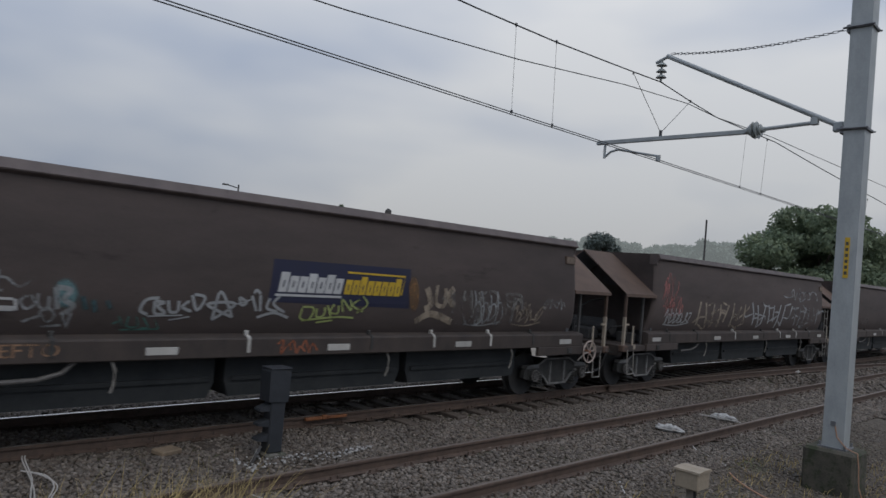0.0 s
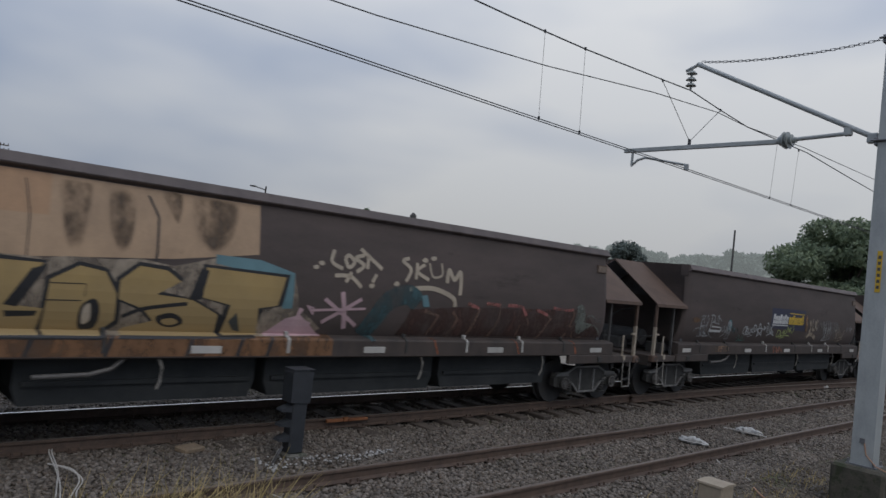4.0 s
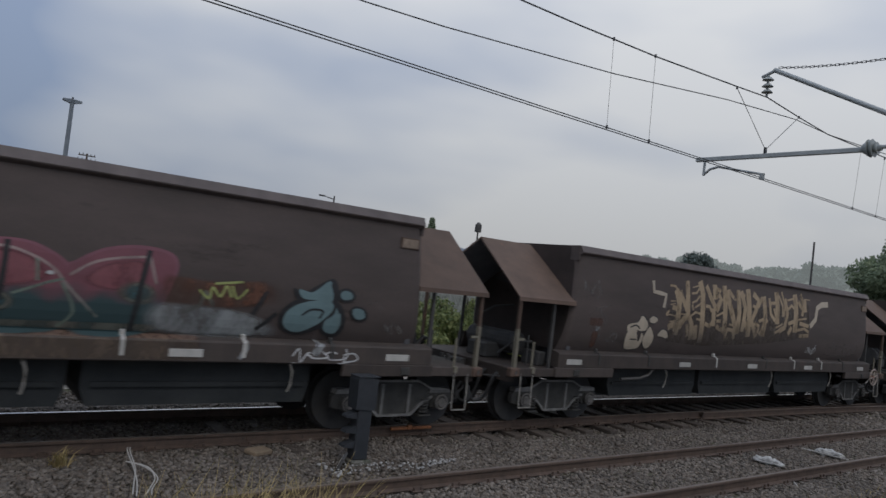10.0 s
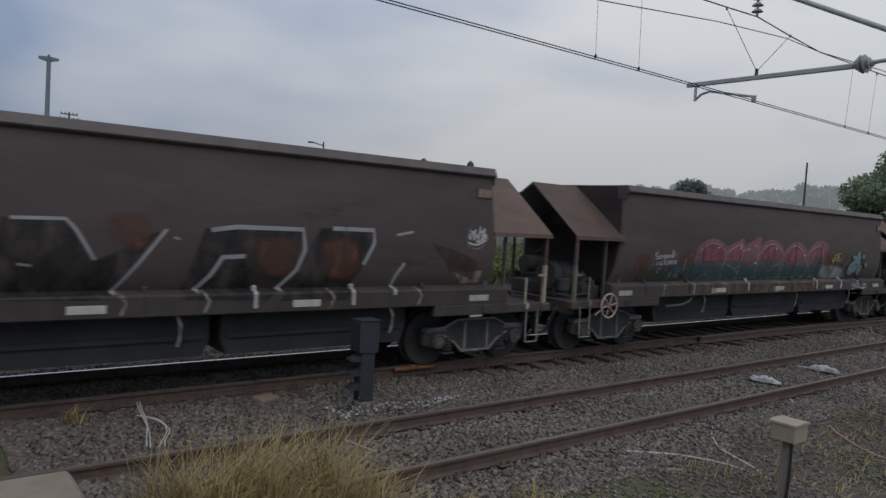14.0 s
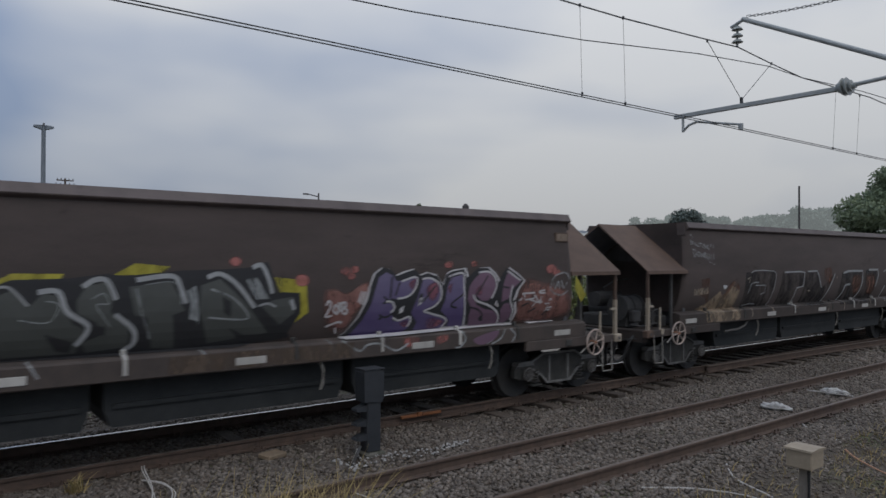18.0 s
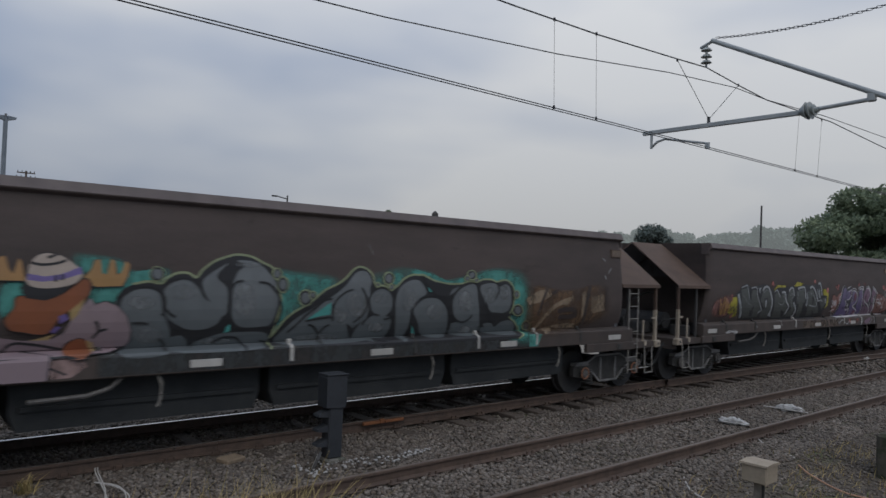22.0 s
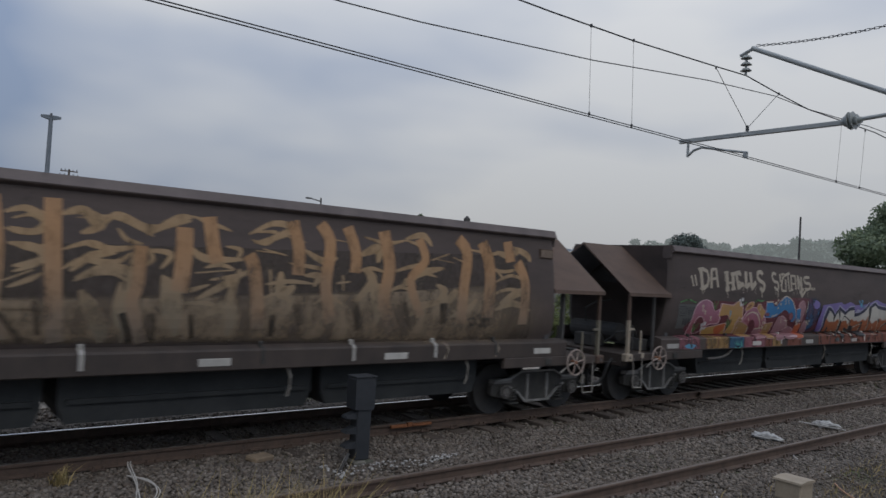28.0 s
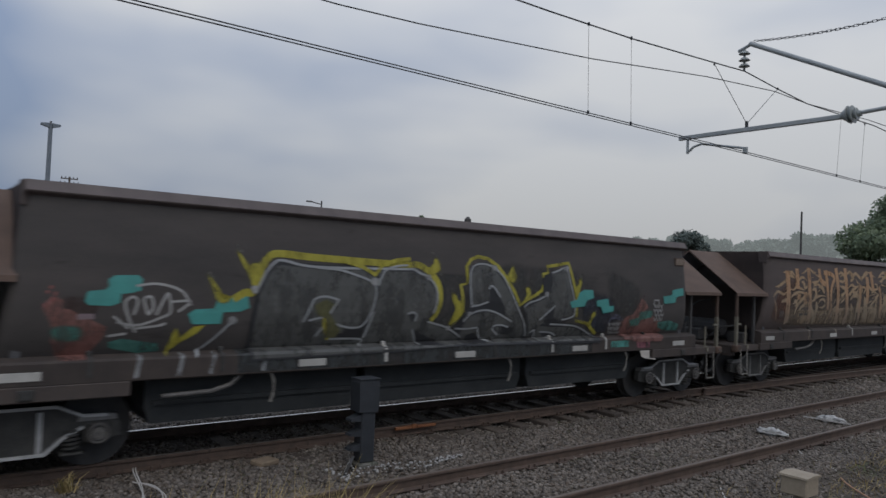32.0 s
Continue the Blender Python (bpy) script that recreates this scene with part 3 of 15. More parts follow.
        tube(b, [(out(s, 7.7), -1.2, 0.9), (out(s, 7.72), -0.3, 0.78), (out(s, 7.8), -0.2, 0.7)], 0.015)
    mirror_ends(coupler, "coupler", DARK, wg)
    for s in (-1, 1):
        for y in (-0.42, -0.28):
            bm = B()
            tube(bm, [(out(s, 7.62), y, 0.86), (out(s, 7.72), y, 0.74), (out(s, 7.82), y + 0.04, 0.52), (out(s, 7.93), y + 0.07, 0.40), (out(s, 8.03), y + 0.08, 0.38)], 0.028, 8)
            part("air_hose", bm, RUBBER, wg, "hanging black air hose")
    # slack brake hoses looped round the coupler
    for s in (-1, 1):
        for y, drop in ((-1.05, 0.42), (-0.72, 0.34)):
            bm = B()
            tube(bm, smooth_line([(out(s, 7.55), y, 0.95), (out(s, 7.70), y, 0.86), (out(s, 7.80), y + 0.1, drop + 0.08), (out(s, 7.95), y + 0.2, drop), (out(s, 8.02), y + 0.3, drop + 0.22)], 5), 0.032, 8)
            part("brake_hose", bm, RUBBER, wg, "slack black brake hose")
    # discharge chutes between the bogies
    for a, b in ((-4.85, -1.82), (-1.66, 1.60), (1.76, 4.75)):
        bm = B()
        prism(bm, [(a, 1.12), (b, 1.12), (b, 0.72), (b - 0.08, 0.51), (a + 0.08, 0.51), (a, 0.72)], -1.16, 1.16, axis="y")
        for k in (-1, 1):
            prism(bm, [(a + 0.1, 0.80), (b - 0.1, 0.80), (b - 0.1, 0.74), (a + 0.1, 0.74)], k * 1.155, k * 1.20, axis="y")
        part("discharge_chute", bm, CHUTE, wg, "black discharge chute")
        bm = B()
        xm = (a + b) / 2
        prism(bm, [(xm - 1.2, 0.52), (xm + 1.2, 0.52), (xm + 1.0, 0.38), (xm - 1.0, 0.38)], -0.5, 0.5, axis="y")
        part("chute_door", bm, CHUTE, wg)
    for x in (-3.3, 1.1, 4.3):
        bm = B()
        tube(bm, [(x, -1.40, 1.1), (x + 0.05, -1.41, 0.98), (x + 0.05, -1.39, 0.80), (x + 0.03, -1.36, 0.70)], 0.018, 6)
        part("release_handle", bm, ROD, wg)
    bm = B()
    tube(bm, [(-4.7, -1.36, 0.88), (-4.1, -1.36, 0.90), (-3.85, -1.38, 0.97), (-3.72, -1.40, 1.10)], 0.028, 8)
    part("brake_pipe", bm, HUB, wg)
    bm = B()
    box(bm, -5.0, 5.0, -0.35, 0.35, 0.9, 1.12)
    part("centre_sill", bm, DARK, wg)
    # pale plates and latch clips along the sill
    for x in (-6.25, -2.72, 0.05, 2.85, 6.02):
        for s in (-1, 1):
            bm = B()
            box(bm, x - 0.21, x + 0.21, min(s * 1.475, s * 1.483), max(s * 1.475, s * 1.483), 1.165, 1.265, 0.004)
            part("reflector_plate", bm, PLATE, wg, "pale rectangular plate")
    for x in (-5.55, -4.0, -1.5, 0.7, 2.1, 3.6, 4.9):
        bm = B()
        box(bm, x - 0.028, x + 0.028, -1.40, -1.335, 1.385, 1.465, 0.01)
        prism(bm, [(-1.487, 1.17), (-1.477, 1.17), (-1.477, 1.355), (-1.45, 1.382), (-1.40, 1.394), (-1.40, 1.406), (-1.455, 1.392), (-1.487, 1.36)], x - 0.028, x + 0.022)
        part("latch_clip", bm, BOGIE if int(x * 10) % 3 else PLATE, wg)
    bm = B()
    box(bm, 5.88, 6.22, -1.430, -1.395, 2.87, 3.04, 0.006)
    part("card_frame", bm, HOOD_BROWN, wg, "small rusty card frame")
    bm = B()
    box(bm, 5.905, 6.195, -1.436, -1.424, 2.89, 3.02)
    part("card", bm, CARD, wg, "faded tan card")
    bogie(wg, -6.22)
    bogie(wg, 6.34)
    return wg


def brake_set(wg):
    """Compressed-air brake set on the platform: cylinder, reservoir and valves."""
    bm = B()
    rod(bm, (-7.62, -0.55, 1.50), (-7.02, -0.55, 1.50), 0.25, 20)
    for x in (-7.63, -7.36, -7.06):
        rod(bm, (x, -0.55, 1.50), (x + 0.04, -0.55, 1.50), 0.28, 20)
    part("brake_cylinder", bm, GEAR, wg, "dark flanged brake cylinder")
    bm = B()
    box(bm, -7.55, -7.10, -0.75, 0.5, 1.07, 1.34, 0.03)
    part("cylinder_cradle", bm, GEAR, wg)
    bm = B()
    box(bm, -7.58, -7.30, -0.95, -0.80, 1.20, 1.46, 0.03)
    part("valve_box", bm, GEAR, wg)
    bm = B()
    rod(bm, (-7.55, 0.15, 1.66), (-6.75, 0.15, 1.66), 0.17, 14)
    part("air_reservoir", bm, GEAR, wg)
    bm = B()
    box(bm, -6.98, -6.66, -0.95, 0.3, 1.07, 1.36, 0.05)
    part("valve_block", bm, GEAR, wg)
    bm = B()
    rod(bm, (-7.0, -0.62, 1.46), (-6.60, -0.62, 1.46), 0.10, 14)
    part("air_reservoir", bm, GEAR, wg)
    bm = B()
    rod(bm, (-6.98, -1.02, 1.34), (-6.98, -0.9, 1.34), 0.07, 12)
    part("air_cock", bm, GEAR, wg)
    bm = B()
    box(bm, -6.80, -6.66, -1.03, -0.94, 1.26, 1.42, 0.02)
    part("relay_valve", bm, GEAR, wg)
    bm = B()
    tube(bm, smooth_line([(-7.12, -0.95, 1.20), (-7.05, -1.05, 1.42), (-6.84, -1.04, 1.46), (-6.72, -1.0, 1.34)], 5), 0.018, 6)
    part("brake_pipe", bm, GEAR, wg)
    bm = B()
    tube(bm, smooth_line([(-7.62, -0.9, 1.16), (-7.35, -1.0, 1.12), (-7.0, -1.02, 1.16), (-6.6, -0.98, 1.13)], 5), 0.022, 6)
    part("brake_pipe", bm, GEAR, wg)


def handwheel(wg, x, material):
    """Spoked brake wheel on its shaft, proud of the side."""
    bm = B()
    y = -1.53
    ring(bm, (x, y, 0.985), (0, 1, 0), 0.235, 0.017, 32, 6)
    hw = part("handwheel", bm, material, wg, "spoked hand brake wheel")
    bm = B()
    rod(bm, (x, y - 0.015, 0.985), (x, y + 0.12, 0.985), 0.035, 12)
    part("hub", bm, RUSTWHEEL, hw)
    for j in range(6):
        a = radians(60 * j + 12)
        bm = B()
        rod(bm, (x, y, 0.985), (x + 0.23 * math.cos(a), y, 0.985 + 0.23 * math.sin(a)), 0.012, 6)
        part("spoke", bm, material, hw)
    bm = B()
    rod(bm, (x - 0.02, y + 0.06, 0.985), (x - 0.34, y + 0.06, 0.80), 0.016, 6)
    part("brake_lever", bm, ROD, wg)
    return hw


def ladder(wg, x):
    bm = B()
    for k in (-0.16, 0.16):
        rod(bm, (x + k, -1.46, 0.42), (x + k, -1.46, 2.22), 0.012, 6)
    for j in range(7):
        rod(bm, (x - 0.16, -1.46, 0.5 + 0.27 * j), (x + 0.16, -1.46, 0.5 + 0.27 * j), 0.009, 6)
    part("ladder", bm, ROD, wg, "narrow steel side ladder")


def train_place(t):
    """How far the train has come at t seconds."""
    u = (t - 16) / 16
    return sum(c * u ** (k + 1) for k, c in enumerate((73.4587, 4.8074, 0.835, -1.5241, -0.8119, 1.0462, 0.18)))


# each wagon's own slack in the couplings, beside the even spacing
SLACK = {-1: 1.19, 0: 1.067, 1: 0.951, 2: 0.835, 3: 0.463, 4: 0.32, 5: 0.238, 6: -0.084, 7: -0.28, 8: -0.432, 9: -0.629, 10: -0.74, 11: -0.88}
MASTER = build_wagon()
WAGONS = {}
LABELS = {
    -1: "dark brown coal hopper wagon with faint pale tags", 0: "dark brown hopper wagon with silver scrawled tags along its side",
    1: "dark brown hopper wagon with a blue logo panel and white tags", 2: "rust-brown hopper wagon with gold lettering LOST and a faded tan panel",
    3: "dark brown hopper wagon covered in tan angular lettering and white bubbles", 4: "brown hopper wagon with faded pink and teal bubble lettering",
    5: "brown hopper wagon with outlined letters and worn tan patches", 6: "hopper wagon painted with grey MONSTA lettering and a purple piece",
    7: "hopper wagon painted with grey bubble letters on a teal ground", 8: "hopper wagon painted with bright pink, orange and blue lettering",
    9: "hopper wagon covered in dense tan calligraphic strokes", 10: "hopper wagon with grey outlined letters, yellow spikes and teal bars",
    11: "dark brown coal hopper wagon at the train's tail end"}
for k in range(-1, 12):
    wg = MASTER if k == -1 else copy_thing(MASTER, pose(0, 0, 0))
    wg["label"] = LABELS[k]
    WAGONS[k] = wg
for k, x, m in ((1, 6.88, WHEELPAINT), (2, -6.80, WHEELPAINT), (3, 6.88, WHEELPAINT), (4, -6.80, WHEELPAINT), (5, -6.80, WHEELPAINT), (6, 6.88, WHEELPAINT), (7, -6.80, WHEELPAINT), (8, -6.80, WHEELPAINT), (9, 6.88, WHEELPAINT)):
    handwheel(WAGONS[k], x, m)
for k in (2, 4, 5, 7):
    brake_set(WAGONS[k])
for k, x in ((0, 6.7), (7, 6.7), (8, 6.7)):
    ladder(WAGONS[k], x)
# the ribs of one wagon's bogies are painted white
RIB_WHITE = mat("bogie_rib_white", (0.34, 0.34, 0.33), (0.45, 0.45, 0.44), 6, 0.7, 0.3, wear=(0.10, 0.095, 0.09), wear_at=0.58)
for bg in [c for c in WAGONS[10].children if c.name.startswith("bogie")]:
    for fr in [c for c in bg.children if c.name.startswith("side_frame")]:
        fr.material_slots[1].link = "OBJECT"
        fr.material_slots[1].material = RIB_WHITE
for bg in [c for c in WAGONS[7].children if c.name.startswith("bogie")]:
    for hb in [c for c in bg.children if c.name.startswith("bearing_ring")]:
        hb.material_slots[0].link = "OBJECT"
        hb.material_slots[0].material = RUSTWHEEL
for hd in [c for c in WAGONS[8].children if c.name.startswith("hood") and "post" not in c.name and c.data.vertices[0].co.x > 0]:
    hd.material_slots[0].link = "OBJECT"
    hd.material_slots[0].material = PEELED
    hd["label"] = "rusty gabled hood with peeling pale paint"


# jacking pads are cream on three wagons only, brown on the rest; some sleeves have gone dull
SLEEVE_DULL = mat("sleeve_dull", (0.13, 0.12, 0.09), (0.19, 0.17, 0.13), 6, 0.75, 0.2, wear=(0.08, 0.055, 0.042), wear_at=0.6)
for k, wg in WAGONS.items():
    for c in wg.children:
        if c.name.startswith("jacking_pad") and k not in (6, 7, 8):
            c.material_slots[0].link = "OBJECT"
            c.material_slots[0].material = HOOD_BROWN
            c["label"] = "rusty brown jacking pad with a dark hole"
        if c.name.startswith(("post_sleeve", "grab_post")) and k in (3, 4, 9, 10):
            c.material_slots[0].link = "OBJECT"
            c.material_slots[0].material = SLEEVE_DULL


# one wagon's side has weathered to a greyer brown
BROWN_GREY = mat("wagon_grey_brown", (0.060, 0.055, 0.052), (0.092, 0.080, 0.074), 1.1, 0.7, 0.10, stretch=(0.45, 1, 1.7), wear=(0.050, 0.044, 0.041), wear_at=0.60, spec=0.22)
for bd in [c for c in WAGONS[10].children if c.name.startswith("body")]:
    bd.material_slots[0].link = "OBJECT"
    bd.material_slots[0].material = BROWN_GREY


# ---- paint on the wagons' near sides ----
# height and half-width of the painted face, over the sill, its ledge and the curved side
FACE = [(1.112, 1.475), (1.35, 1.475), (1.375, 1.455), (1.414, 1.278)] + SIDE[1:]


def face_at(z):
    z = min(max(z, FACE[0][0]), FACE[-1][0])
    for (z0, w0), (z1, w1) in zip(FACE, FACE[1:]):
        if z <= z1:
            return w0 + (w1 - w0) * (z - z0) / (z1 - z0)
    return FACE[-1][1]


def paint(name, c, haze=0.0, c_low=None, span=(1.4, 2.4), rough=0.55, scale=2.5, streak=(1.6, 1, 0.8)):
    """Sprayed paint: two scales of variation, chips of rust, thin where haze lets the steel show; it may run into c_low downwards."""
    if name in MATS:
        return MATS[name]
    c = tuple(0.95 * v for v in c)
    c_low = c_low and tuple(0.95 * v for v in c_low)
    m = mat(name, c, tuple(0.72 * v + 0.01 for v in c), scale, rough, 0.05, wear=(0.06, 0.045, 0.04), wear_at=0.66, stretch=(1, 1, 0.7))
    n, l = m.node_tree.nodes, m.node_tree.links
    b, out = n["Principled BSDF"], n["Material Output"]
    tc = n.new("ShaderNodeTexCoord")
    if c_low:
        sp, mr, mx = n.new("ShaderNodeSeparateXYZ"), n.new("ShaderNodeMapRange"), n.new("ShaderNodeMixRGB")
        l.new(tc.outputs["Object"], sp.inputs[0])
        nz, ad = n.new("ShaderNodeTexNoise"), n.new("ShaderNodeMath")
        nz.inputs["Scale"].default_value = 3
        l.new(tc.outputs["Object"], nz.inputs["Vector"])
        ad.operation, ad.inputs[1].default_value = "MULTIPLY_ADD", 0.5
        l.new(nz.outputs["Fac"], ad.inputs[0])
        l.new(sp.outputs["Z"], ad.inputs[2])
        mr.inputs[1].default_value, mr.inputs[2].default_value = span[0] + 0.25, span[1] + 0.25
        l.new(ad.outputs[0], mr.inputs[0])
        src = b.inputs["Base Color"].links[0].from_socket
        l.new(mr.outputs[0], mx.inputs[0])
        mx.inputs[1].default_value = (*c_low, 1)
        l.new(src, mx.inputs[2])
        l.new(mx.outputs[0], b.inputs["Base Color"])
    if haze:
        nz, mp, mr = n.new("ShaderNodeTexNoise"), n.new("ShaderNodeMapping"), n.new("ShaderNodeMapRange")
        mp.inputs["Scale"].default_value = streak
        nz.inputs["Scale"].default_value, nz.inputs["Detail"].default_value, nz.inputs["Roughness"].default_value = 2.4, 9, 0.72
        l.new(tc.outputs["Object"], mp.inputs["Vector"])
        l.new(mp.outputs[0], nz.inputs["Vector"])
        mr.inputs[1].default_value, mr.inputs[2].default_value = 0.5 - 0.3 * (1 - haze), 0.5 + 0.35 * haze
        l.new(nz.outputs["Fac"], mr.inputs[0])
        m["sprayed"] = True
        at, mu, sm = n.new("ShaderNodeAttribute"), n.new("ShaderNodeMath"), n.new("ShaderNodeMapRange")
        at.attribute_name, mu.operation, sm.interpolation_type = "fade", "MULTIPLY", "SMOOTHSTEP"
        l.new(at.outputs["Fac"], sm.inputs[0])
        l.new(sm.outputs[0], mu.inputs[0])
        l.new(mr.outputs[0], mu.inputs[1])
        tr, ms = n.new("ShaderNodeBsdfTransparent"), n.new("ShaderNodeMixShader")
        l.new(mu.outputs[0], ms.inputs[0])
        l.new(tr.outputs[0], ms.inputs[1])
        l.new(b.outputs[0], ms.inputs[2])
        l.new(ms.outputs[0], out.inputs["Surface"])
    return m


GLYPHS = {}


def glyph(ch, bold):
    """A letter of the built-in font as flat triangles and quads, thickened by bold."""
    key = (ch, round(bold, 3))
    if key not in GLYPHS:
        cu = bpy.data.curves.new("glyph", "FONT")
        cu.body, cu.size, cu.offset, cu.resolution_u = ch, 1.0, bold, 3
        ob = bpy.data.objects.new("glyph", cu)
        me = bpy.data.meshes.new_from_object(ob)
        GLYPHS[key] = ([tuple(v.co[:2]) for v in me.vertices], [tuple(p.vertices) for p in me.polygons])
        bpy.data.objects.remove(ob)
        bpy.data.meshes.remove(me)
        bpy.data.curves.remove(cu)
    return GLYPHS[key]


from mathutils.geometry import tessellate_polygon


class Side:
    """Paint laid coat on coat upon one wagon's near side; places are x along the wagon and height z."""

    def __init__(self, wagon, seed):
        self.wagon, self.coat, self.low_coat, self.rnd = wagon, 0, 0, random.Random(seed)

    def lay(self, name, shapes, material, label="", apart=False):
        """shapes: pairs of flat places and faces; each lies a hair above the last; apart makes each a part of its own."""
        if apart and len(shapes) > 1:
            for q in shapes:
                self.lay(name, [q], material, label)
                self.coat -= 1
            self.coat += 1
            return None
        self.coat += 1
        # the sill below keeps its own, thinner count of coats
        low = max(z for pts, *_ in shapes for _, z in pts) < 1.43
        if low:
            self.low_coat += 1
        bm = B()
        for i, (pts, faces, *edge) in enumerate(shapes):
            sub = B()
            thick = sub.verts.layers.float.new("fade")
            vs = [sub.verts.new((x, 0, z)) for x, z in pts]
            for j, v in enumerate(vs):
                v[thick] = edge[0][j] if edge else 1.0
            for f in faces:
                if len(set(f)) > 2:
                    try:
                        sub.faces.new([vs[j] for j in f])
                    except ValueError:
                        pass
            zs = [z for _, z in pts]
            for zc, _ in FACE[1:-1]:
                if min(zs) < zc < max(zs):
                    bmesh.ops.bisect_plane(sub, geom=sub.verts[:] + sub.edges[:] + sub.faces[:], plane_co=(0, 0, zc), plane_no=(0, 0, 1), dist=1e-5)
            off = 0.002 + 0.00025 * (self.low_coat if low else self.coat) + 0.0002 * i / max(len(shapes), 4)
            for v in sub.verts:
                z = v.co.z
                v.co.y = -face_at(z) - off
                v.co.z = min(max(z, FACE[0][0]), 3.20) + (off * 0.9 if 1.36 < z < 1.43 else 0)
            me = bpy.data.meshes.new("sheet")
            sub.to_mesh(me)
            bm.from_mesh(me)
            bpy.data.meshes.remove(me)
            sub.free()
        for f in bm.faces:
            if f.normal.y > 0:
                f.normal_flip()
        me = bpy.data.meshes.new(name)
        bm.to_mesh(me)
        bm.free()
        me.materials.append(material)
        ob = new(name, me)
        ob.parent = self.wagon
        if label:
            ob["label"] = label
        return ob

    def ribbon(self, pts, width, taper=False):
        """Places and faces of a brush stroke; width may be a pair, start and end."""
        w0, w1 = width if isinstance(width, tuple) else (width, width)
        k, vs = len(pts), []
        for i, p in enumerate(pts):
            a, b = pts[max(i - 1, 0)], pts[min(i + 1, k - 1)]
            dx, dz = b[0] - a[0], b[1] - a[1]
            d = math.hypot(dx, dz) or 1
            u = i / max(k - 1, 1)
            w = (w0 + (w1 - w0) * u) / 2 * (1 if not taper else max(0.12, math.sin(math.pi * (0.08 + 0.84 * u))))
            vs += [(p[0] - dz / d * w, p[1] + dx / d * w), (p[0] + dz / d * w, p[1] - dx / d * w)]
        return vs, [(2 * i, 2 * i + 1, 2 * i + 3, 2 * i + 2) for i in range(k - 1)]

    def strokes(self, lines, width, material, name="paint_stroke", curved=True, taper=False, label=""):
        self.lay(name, [self.ribbon(smooth_line(q) if curved else q, width, taper) for q in lines], material, label, len(lines) > 1 and name != "scrawled_tag")

    def patch(self, pts, material, name="paint_patch", curved=True, label=""):
        pts = smooth_line(pts, 5, True) if curved else pts
        cx, cz = sum(p[0] for p in pts) / len(pts), sum(p[1] for p in pts) / len(pts)
        k = len(pts)
        if curved and material.get("sprayed"):
            # overspray: the paint thins out towards its edge
            inner = [(cx + (x - cx) * 0.72, cz + (z - cz) * 0.72) for x, z in pts]
            outer = [(cx + (x - cx) * 1.08, cz + (z - cz) * 1.08) for x, z in pts]
            self.lay(name, [(outer + inner + [(cx, cz)], [(i, (i + 1) % k, k + (i + 1) % k, k + i) for i in range(k)] + [(k + i, k + (i + 1) % k, 2 * k) for i in range(k)], [0.0] * k + [1.0] * (k + 1))], material, label)
            return
        self.lay(name, [(list(pts), tessellate_polygon([[Vector((x, z, 0)) for x, z in pts]]))], material, label)

    def blob(self, x, z, rx, rz, material, wob=0.12, name="paint_patch", label="", n=14):
        self.patch([(x + rx * math.cos(2 * math.pi * i / n) * (1 + self.rnd.uniform(-wob, wob)), z + rz * math.sin(2 * math.pi * i / n) * (1 + self.rnd.uniform(-wob, wob))) for i in range(n)], material, name, True, label)

    def blobs(self, items, material, name="paint_dots", label=""):
        shapes = []
        for x, z, r in items:
            pts = [(x + r * math.cos(i * math.pi / 6), z + r * math.sin(i * math.pi / 6)) for i in range(12)]
            shapes.append((pts + [(x, z)], [(i, (i + 1) % 12, 12) for i in range(12)]))
        self.lay(name, shapes, material, label, True)

    def word(self, text, x0, x1, z0, z1, material, bold=0.03, lean=0.0, bounce=0.0, slope=0.0, name="painted_lettering", label="", swell=0.0, tight=0.0):
        """Letters filling the box, each tilted and bobbing a little; slope lifts the far end."""
        cells, at = [], 0.0
        for ch in text:
            if ch == " ":
                at += 0.35
                continue
            vs, fs = glyph(ch, 0.0)
            lo, hi = min(v[0] for v in vs), max(v[0] for v in vs)
            cells.append((ch, at - lo, at, at + hi - lo))
            at += hi - lo + 0.07 - tight
        at -= 0.07 - tight
        shapes, rnd = [], random.Random(text)
        for ch, sh, a, b in cells:
            vs, fs = glyph(ch, bold)
            tilt, bob, fat = rnd.uniform(-1, 1) * bounce, rnd.uniform(-1, 1) * bounce * 0.6, 1 + rnd.uniform(-0.5, 1) * swell
            mid, pts = (a + b) / 2, []
            for x, y in vs:
                u, v = x + sh - mid, y / 0.73
                v = 0.5 + (v - 0.5) * fat
                u, v = u * fat + lean * (v - 0.5) - tilt * (v - 0.5) * 0.5, v + tilt * u + bob
                f = (mid + u) / at
                pts.append((x0 + (x1 - x0) * f, z0 + (z1 - z0) * v + slope * (f - 0.5)))
            shapes.append((pts, fs))
        self.lay(name, shapes, material, label, z1 - z0 > 0.3)

